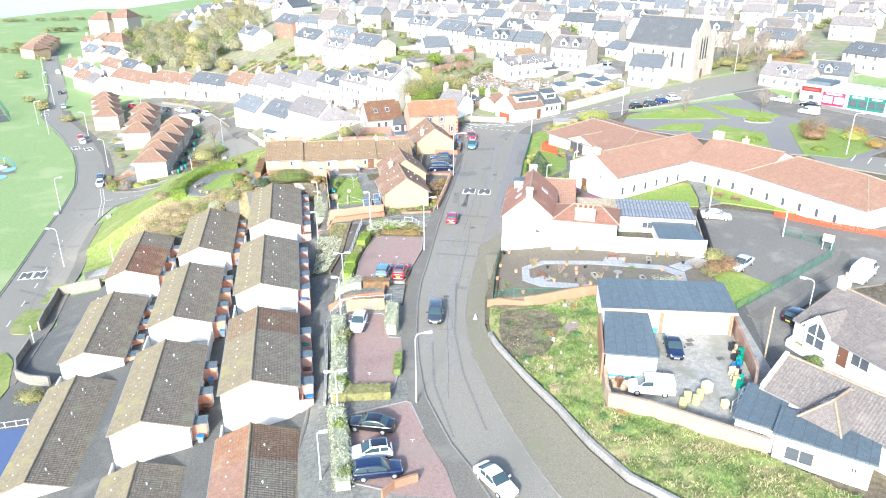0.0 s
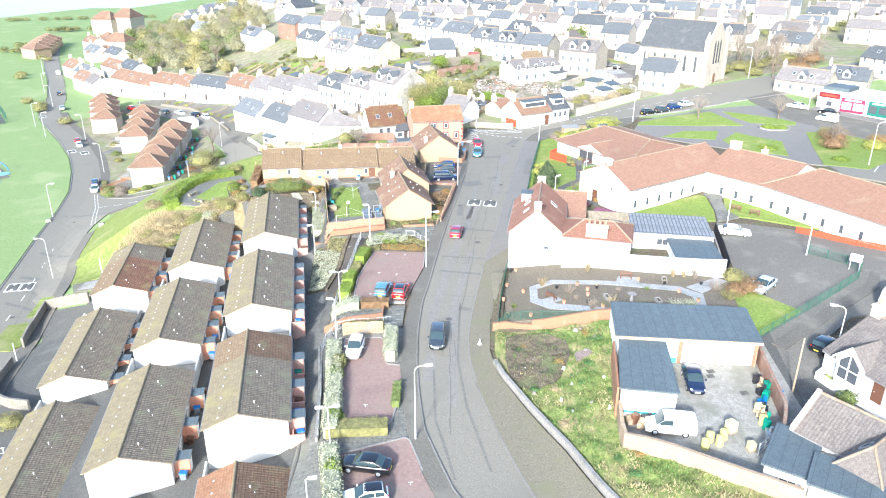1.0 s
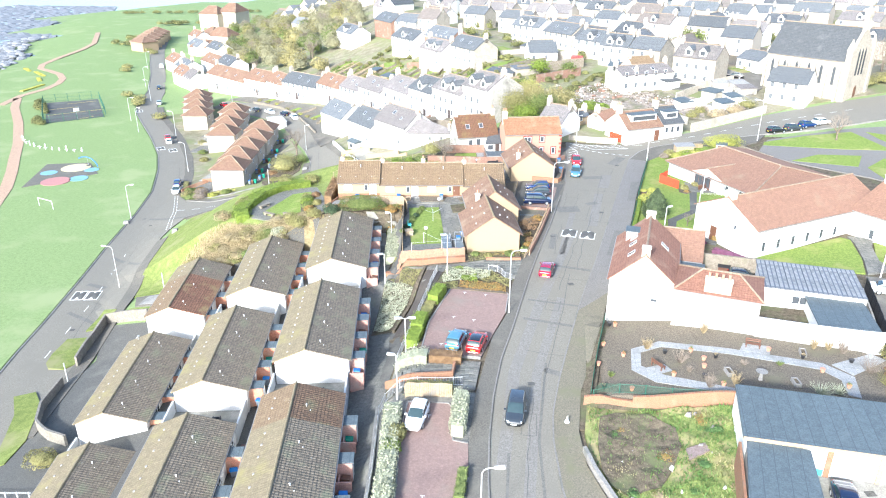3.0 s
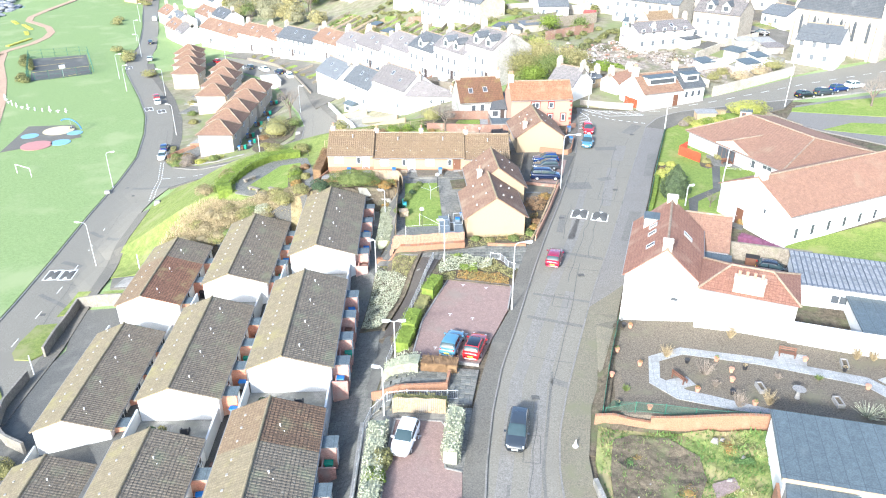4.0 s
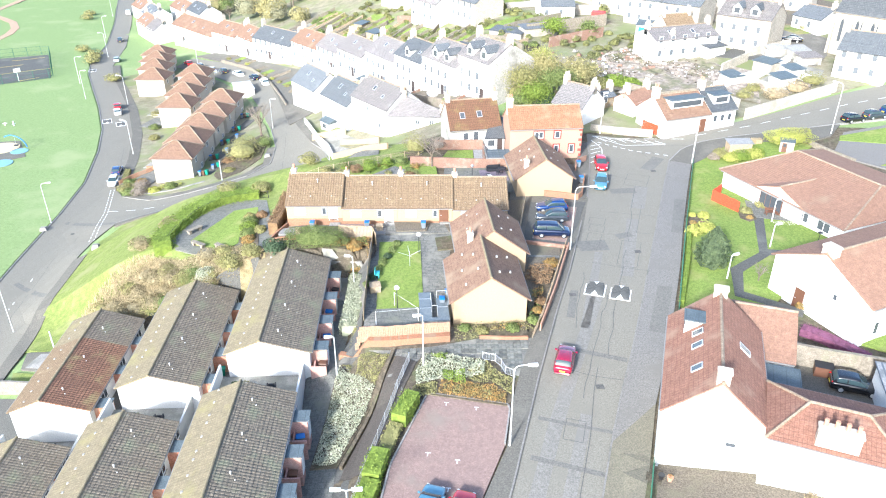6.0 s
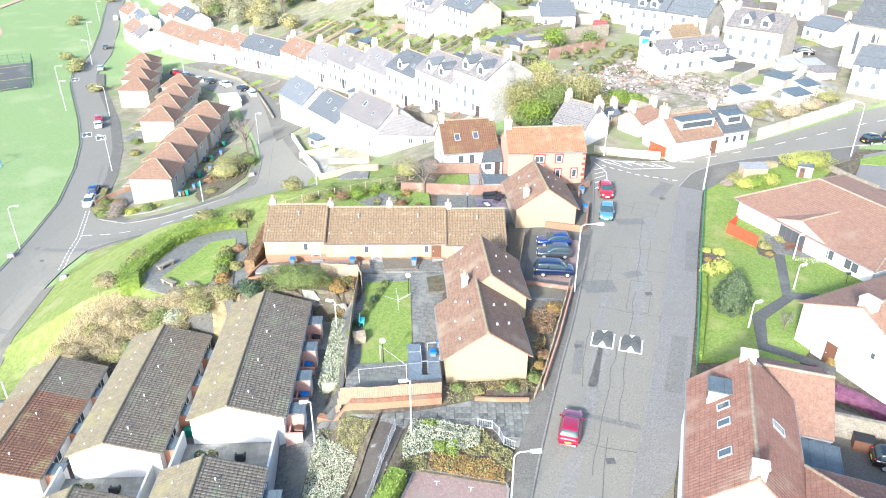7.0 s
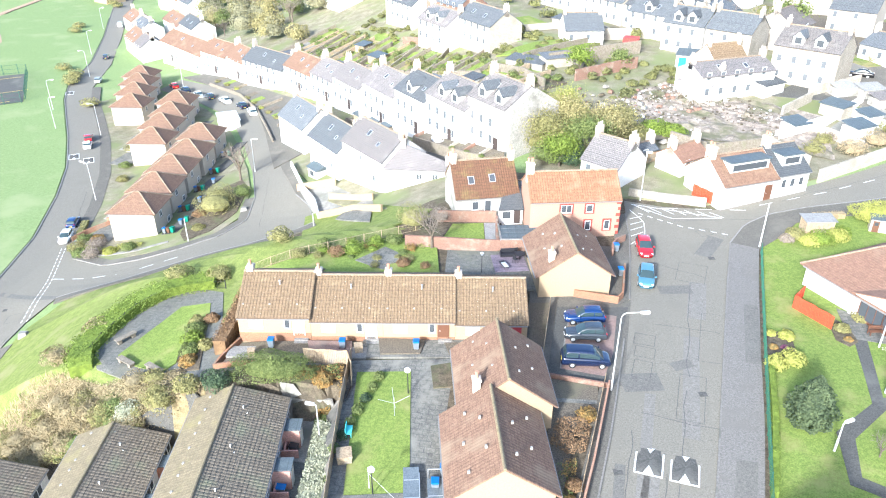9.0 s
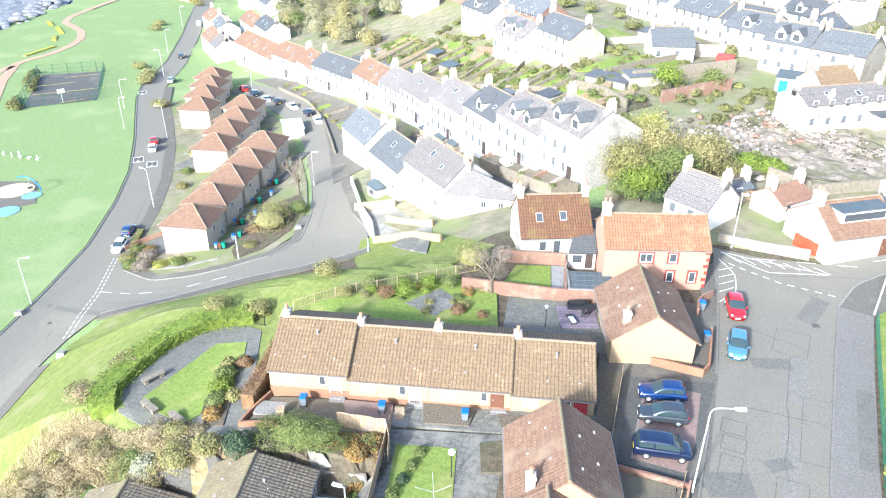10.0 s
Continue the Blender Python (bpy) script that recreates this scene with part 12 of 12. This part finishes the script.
part("seat", Shape().box(-0.8, -0.35, 0.1, 0.8, 0.35, 0.42), DARK_METAL, sofa)
part("backrest", Shape().box(-0.8, 0.25, 0.42, 0.8, 0.4, 0.8), DARK_METAL, sofa)
for sx in (-0.9, 0.8):
    part("armrest", Shape().box(sx, -0.35, 0.1, sx + 0.1, 0.4, 0.6), DARK_METAL, sofa)
lounger = thing("sun_lounger", "folding dark lounger with a pale cushion on the deck", "lounger", on_ground(-9.3, 145.7, 30, 0.28))
part("frame", Shape().box(-0.3, -0.8, 0.25, 0.3, 0.8, 0.3), DARK_METAL, lounger)
part("cushion", Shape().box(-0.25, -0.75, 0.3, 0.25, 0.3, 0.36), NET_SKY_GLASS, lounger)
for sx, sy in ((-0.27, -0.7), (0.27, -0.7), (-0.27, 0.7), (0.27, 0.7)):
    part("leg", Shape().tube((sx, sy, 0), (sx, sy, 0.25), 0.02, 0.02, 6), DARK_METAL, lounger)
g = thing("garden_lamp", "dark garden lamp post in the slab yard", "lamp", on_ground(-11.6, 144.2), "garden lamps")
part("column", Shape().tube((0, 0, 0), (0, 0, 2.3), 0.05, 0.04, 8), DARK_METAL, g)
part("lantern", Shape().tube((0, 0, 2.3), (0, 0, 2.55), 0.12, 0.2, 8).tube((0, 0, 2.55), (0, 0, 2.68), 0.24, 0.04, 8), STEEL, g)
# clothes dryer on the lawn and bench in the care home garden
dry = thing("rotary_dryer", "pale rotary clothes dryer on the lawn", "clothes dryer", on_ground(-15.7, 120.5, 20, 0.15))
part("pole", Shape().tube((0, 0, 0), (0, 0, 1.9), 0.03, 0.03, 6), STEEL, dry)
for k in range(4):
    a = k * 1.571
    part("arm", Shape().tube((0, 0, 1.3), (1.3 * math.cos(a), 1.3 * math.sin(a), 1.9), 0.018, 0.018, 5), STEEL, dry)
ribbon("yard_wall", [(19.4, 108.0), (20.3, 108.0), (24.0, 107.2), (29.4, 106.2)], 0.35, 2.2, OLD_WALL, "tall weathered tan stone wall behind the yard", "wall", sink=1.0)
crate = thing("log_store", "brown timber crate beside the yard wall", "crate", on_ground(23.4, 106.4, -12, 0.1))
part("body", Shape().box(-0.7, -0.45, 0, 0.7, -0.37, 1.0).box(-0.7, 0.37, 0, 0.7, 0.45, 1.0).box(-0.7, -0.37, 0, -0.62, 0.37, 1.0).box(0.62, -0.37, 0, 0.7, 0.37, 1.0), DOOR_BROWN, crate)
part("lid", Shape().box(-0.75, -0.5, 1.0, 0.75, 0.5, 1.06), DARK_METAL, crate)

# slabbed path beside the upper terrace row
sheet("pavement", [tuple(E_DIR * e + D_DIR * d) for e, d in ((-3.1, 44.0), (0.2, 44.0), (0.6, 62.5), (1.4, 84.0), (1.6, 104.0), (1.9, 124.0), (-1.6, 124.0), (-2.4, 104.0))], DARK_SLABS, 0.085, "dark mossy slab path beside the terrace", "path")

# tar seams and cracks in the roads
SEAM = surface("tar_seam", (0.115, 0.108, 0.1), (0.085, 0.08, 0.075), None, 0.2, 2.0, 0.8, 0.1)
rnd = random.Random(15)
for x0, y0, x1, y1 in [(0.4, 62, 0.6, 80), (1.4, 80, 4.6, 106), (5.4, 108, 8.2, 128), (3.0, 102, 5.8, 118), (8.6, 130, 10.6, 146), (-0.6, 88, 5.6, 87.2), (0.6, 105.6, 8.4, 104.4), (4.4, 124.4, 11.4, 123.2), (6.2, 137.6, 12.4, 136.8), (6.4, 150, 12.6, 147), (2.4, 112, 3.4, 122),
                       (10, 160, 22, 162), (24, 167, 44, 179), (-68, 104, -72, 120), (-73, 124, -78, 142), (-69.4, 116, -75.2, 117.6), (-84, 170, -94, 190), (-70, 158.8, -58, 163.4), (-50, 171, -56, 190), (-60, 168, -52, 172)]:
    k = 9
    pts = [(x0 + (x1 - x0) * i / k + rnd.uniform(-0.18, 0.18), y0 + (y1 - y0) * i / k + rnd.uniform(-0.18, 0.18)) for i in range(k + 1)]
    mark(pts, 0.06, SEAM, up=0.078, label="dark tar seam in the asphalt", name="road_seam")

for cx, cy, w, l, turn in [(5.2, 134.8, 1.9, 1.7, -8), (5.1, 132.8, 1.8, 1.6, -10), (4.7, 130.2, 1.6, 2.6, -10), (9.8, 113.6, 1.8, 3.0, -9), (11.6, 136.0, 2.4, 8.0, -9), (8.6, 127.0, 2.2, 6.0, -9), (11.0, 148.0, 3.0, 4.0, -12), (2.4, 98.0, 1.6, 2.4, -7), (0.4, 76.0, 1.4, 3.0, 2), (-77.0, 148.0, 2.2, 2.0, 18), (13.6, 157.6, 1.6, 1.4, 30)]:
    c, q = math.cos(radians(turn)), math.sin(radians(turn))
    ring = [(cx + a * w / 2 * c - b * l / 2 * q, cy + a * w / 2 * q + b * l / 2 * c) for a, b in ((-1, -1), (1, -1), (1, 1), (-1, 1), (-1, -1))]
    for a, b in zip(ring, ring[1:]):
        mark([a, b], 0.05, SEAM, up=0.08, label="dark tar seam round a road repair", name="road_seam")
board = thing("sign", "white notice board on two posts by the car park", "sign", on_ground(51.8, 89.6, -40, 0.05))
part("panel", Shape().box(-0.7, -0.04, 1.3, 0.7, 0.04, 2.3), PVC, board)
for sx in (-0.55, 0.55):
    part("post", Shape().tube((sx, 0.08, -0.3), (sx, 0.08, 2.3), 0.05, n=8), LAMP_GREY, board)
street_lamp(40.4, 70.6, 6.0, 0.9, 160)

# yards and walls between the street and the church
for a, b, h, m in [((27.0, 186.0), (36.0, 193.0), 1.8, RENDER_WHITE), ((36.0, 193.0), (44.0, 203.0), 1.6, RENDER_WHITE), ((30.0, 178.0), (26.0, 184.0), 1.6, STONE), ((38.6, 184.0), (33.0, 190.4), 1.6, STONE), ((45.0, 190.0), (40.0, 198.0), 1.6, RENDER_WHITE), ((36.0, 205.0), (46.0, 212.0), 1.8, STONE)]:
    ribbon("garden_wall", [a, b], 0.3, h, m, "pale yard wall behind the street", "wall", sink=1.5, step=3.0)
lot("pavement", [(36.4, 192.0), (44.0, 202.0), (49.0, 198.0), (46.0, 191.0), (39.6, 185.0)], CONCRETE, 0.2, "concrete yard behind the street wall", "yard")
lot("pavement", [(30.0, 205.0), (36.0, 212.0), (46.0, 219.0), (50.0, 212.0), (40.0, 203.0)], ASPHALT_DARK, 0.2, "asphalt yard beside the tenement", "yard")
for x, y, t, w, d, m in [(38.6, 187.6, 35, 4.0, 2.6, RENDER_WHITE), (41.6, 192.4, 35, 3.4, 2.4, RENDER_WHITE), (36.0, 198.0, -50, 4.0, 2.6, STONE), (30.0, 188.0, 35, 3.4, 2.6, RENDER_WHITE)]:
    lean_shed(x, y, t, w, d, 1.8, m, FELT, "small flat-roofed store in a yard")
lot("pavement", [(39.0, 206.0), (42.0, 224.0), (50.0, 225.0), (55.0, 218.0), (52.0, 207.0), (48.0, 200.0), (42.0, 202.0)], CARPARK, 0.24, "grey yard between the tenement and the church", "yard")
lot("ground", [(36, 237), (50, 229), (60, 228), (66, 226), (74, 240), (60, 264), (38, 264)], GRAVEL, 0.3, "brown rough ground below the trees", "earth")
lot("grass", [(46.0, 226.0), (49.0, 227.6), (52.6, 221.6), (49.8, 220.6)], ROUGH_GRASS, 0.34, "small garden beside the hall", "grass")
for x, y, t, w, d in [(40.4, 204.6, 20, 3.6, 2.4), (44.4, 204.2, 20, 4.0, 2.6), (45.4, 200.0, 20, 4.2, 2.6)]:
    lean_shed(x, y, t, w, d, 1.7, RENDER_GREY, SLAB_PALE if y > 203 else SLATE_PALE, "low store with a pale sloping roof")
town_house((49.6, 226.4), -56, 7.4, 3.0, SLATE, RENDER_WHITE, depth=7.0, rise=2.0, label="white hall with a slate roof beside the church")
for x, y, r in [(36.4, 212.0, 1.8), (38.8, 211.0, 1.7), (40.4, 209.6, 1.3), (42.6, 208.8, 1.0), (52.0, 224.2, 1.2)]:
    bush(x, y, r, r, r * 1.3, LEAF_GREEN if r > 1.5 else LEAF_OLIVE, "leafy shrub beside the yard", 420, 0.3)
for x, y, r in [(31.6, 182.6, 1.6), (33.8, 186.0, 1.4), (35.4, 187.8, 1.2), (28.4, 181.6, 1.3), (42.8, 187.4, 1.2)]:
    bush(x, y, r, r, r * 1.1, LEAF_OLIVE if r > 1.25 else TWIG, "rough shrub beside the yard wall", 420, 0.28)
ribbon("retaining_wall", [(-26.0, 122.4), (-21.8, 123.2), (-21.4, 121.0)], 0.25, 1.3, CONCRETE, "concrete retaining wall at the path end", "wall", sink=0.6, step=1.0)
sheet("pavement", [(-6.8, 128), (3.0, 127.6), (4.2, 141), (4.4, 150), (3.0, 152.6), (-7.2, 152.6), (-6.0, 140)], PAVING, 0.07, "asphalt ground between the cottages", "paving")
sheet("pavement", [(31.3, 60.6), (32.2, 68.2), (33.4, 77.4), (36, 80), (40, 76), (37.8, 67.3), (36.6, 64), (34, 60)], ASPHALT_DARK, 0.07, "asphalt lane edge beside the brick wall", "road")

# ---- planted corner of the shore houses ----
sheet("ground", [(-63.6, 170.6), (-65.0, 175.2), (-66.4, 186.0), (-61.6, 190.6), (-58.4, 186.0), (-56.6, 177.0), (-58.4, 170.6), (-61.4, 167.8)], EARTH, 0.2, "brown earth bed on the corner plot", "flower bed", step=1.5)
hedge([(-85.6, 177.4), (-84.0, 173.4), (-81.4, 170.0), (-78.4, 167.6), (-75.0, 166.4)], 1.2, 0.8, LEAF_OLIVE, "low olive hedge round the corner garden", 110)
ribbon("garden_edging", [(-86.4, 177.6), (-84.8, 173.0), (-82.0, 169.2), (-78.4, 166.5), (-74.2, 165.2), (-69.0, 166.0), (-64.4, 168.2)], 0.5, 0.22, KERB, "pale pinkish edging round the corner garden", "kerb", sink=0.4)
mat([(-74.0, 166.4), (-73.6, 168.4), (-69.2, 168.6), (-68.6, 167.2)], LEAF_YELLOW, 0.7, 120, 0.16, "bright yellow shrubs in front of the shore house", 31)

# ---- vent tiles on the cottage roofs ----
for c in [o for o in bpy.data.objects if o.parent is None and o.name.startswith("cottage") and "gabled" in o["label"]]:
    for u, v in ((0.18, 0.15), (0.36, 0.32), (0.16, 0.5), (0.34, 0.7), (0.2, 0.86), (0.64, 0.22), (0.82, 0.4), (0.66, 0.62), (0.84, 0.8)):
        part("vent_tile", shared("vent_tile", lambda: Shape().loft([[(-0.1, -0.1, -0.1), (0.1, -0.1, -0.1), (0.1, 0.1, -0.1), (-0.1, 0.1, -0.1)], [(-0.08, -0.08, 0.12), (0.08, -0.08, 0.12), (0.08, 0.08, 0.12), (-0.08, 0.08, 0.12)]]).mesh("vent_tile", RENDER_GREY)), None, c,
             at=pose(7.3 * u, 8.2 * v, 2.62 + 2.65 * (1 - abs(2 * u - 1))))

# ---- rough plot: weeds over the dug earth, dropped carpet; drains in the yard ----
DUG = [(7.0, 77.0), (10.8, 77.4), (13.2, 75.4), (13.2, 72.6), (11.6, 69.4), (8.8, 68.6), (7.2, 70.4)]
mat(DUG, WEED, 0.3, 55, 0.13, "green weeds sprouting on dug earth", 41)
mat([(7.0, 74.0), (9.6, 75.2), (11.4, 73.6), (9.6, 71.8), (7.2, 71.8)], WEED, 0.35, 60, 0.13, "patch of green weeds on dug earth", 42)
sheet("carpet_piece", [(13.9, 72.9), (15.5, 73.4), (15.7, 72.4), (14.0, 71.6)], surface("faded_carpet", (0.22, 0.17, 0.155), (0.17, 0.13, 0.12), None, 0.4, 2.0, 0.95, 0.3), 0.5, "faded pinkish carpet lying on the rough grass", "carpet", step=0.6, kind="")
for x, y in ((26.7, 67.8), (29.1, 65.1), (27.0, 68.6)):
    solid("drain_cover", Shape().loft([[(-0.4, -0.3, -0.05), (0.4, -0.3, -0.05), (0.4, 0.3, -0.05), (-0.4, 0.3, -0.05)], [(-0.38, -0.28, 0.03), (0.38, -0.28, 0.03), (0.38, 0.28, 0.03), (-0.38, 0.28, 0.03)]]), ASPHALT_DARK, "dark drain cover set in the concrete yard", "drain cover", on_ground(x, y, 12, 0.1), group="yard drains")

# ---- single paving slabs ----
def slabs_on(owner, poly, turn, w, h, up, material, gap=0.02, limit=300):
    """Lays slabs of one size over a paved sheet, each a piece of its own."""
    me = shared(("slab", w, h, material.name), lambda: Shape().loft([[(-w / 2, -h / 2, -0.04), (w / 2, -h / 2, -0.04), (w / 2, h / 2, -0.04), (-w / 2, h / 2, -0.04)], [(-w / 2 + 0.012, -h / 2 + 0.012, 0.02), (w / 2 - 0.012, -h / 2 + 0.012, 0.02), (w / 2 - 0.012, h / 2 - 0.012, 0.02), (-w / 2 + 0.012, h / 2 - 0.012, 0.02)]]).mesh("slab", material))
    c, s = math.cos(radians(turn)), math.sin(radians(turn))
    r, n = random.Random(int(w * 100 + turn)), 0
    us = [x * c + y * s for x, y in poly]
    vs = [-x * s + y * c for x, y in poly]
    v, row = min(vs), 0
    while v < max(vs):
        u = min(us) - (row % 2) * (w / 2 if w > h else 0)
        while u < max(us):
            x, y = u * c - v * s, u * s + v * c
            if n < limit and all(inside(x + (a * w * c - b * h * s) * 0.47, y + (a * w * s + b * h * c) * 0.47, poly) for a, b in ((-1, -1), (1, -1), (1, 1), (-1, 1))):
                dx, dy = (ground_z(x + 0.4, y) - ground_z(x - 0.4, y)) / 0.8, (ground_z(x, y + 0.4) - ground_z(x, y - 0.4)) / 0.8
                z = Vector((-dx, -dy, 1)).normalized()
                a = Vector((c, s, 0))
                a = (a - z * a.dot(z)).normalized()
                m = Matrix((a, z.cross(a), z)).transposed().to_4x4()
                m.translation = (x, y, ground_z(x, y) + up + r.uniform(0, 0.012))
                part("slab", me, None, owner, at=m)
                n += 1
            u += w + gap
        v += h + gap
        row += 1


slabs_on(slab_cross, CROSS[:11] + CROSS[15:], 8, 0.68, 0.68, 0.14, SLAB_PIECE)
slabs_on(slab_gate, GATE, 4, 0.9, 0.6, 0.125, SLAB_PIECE)
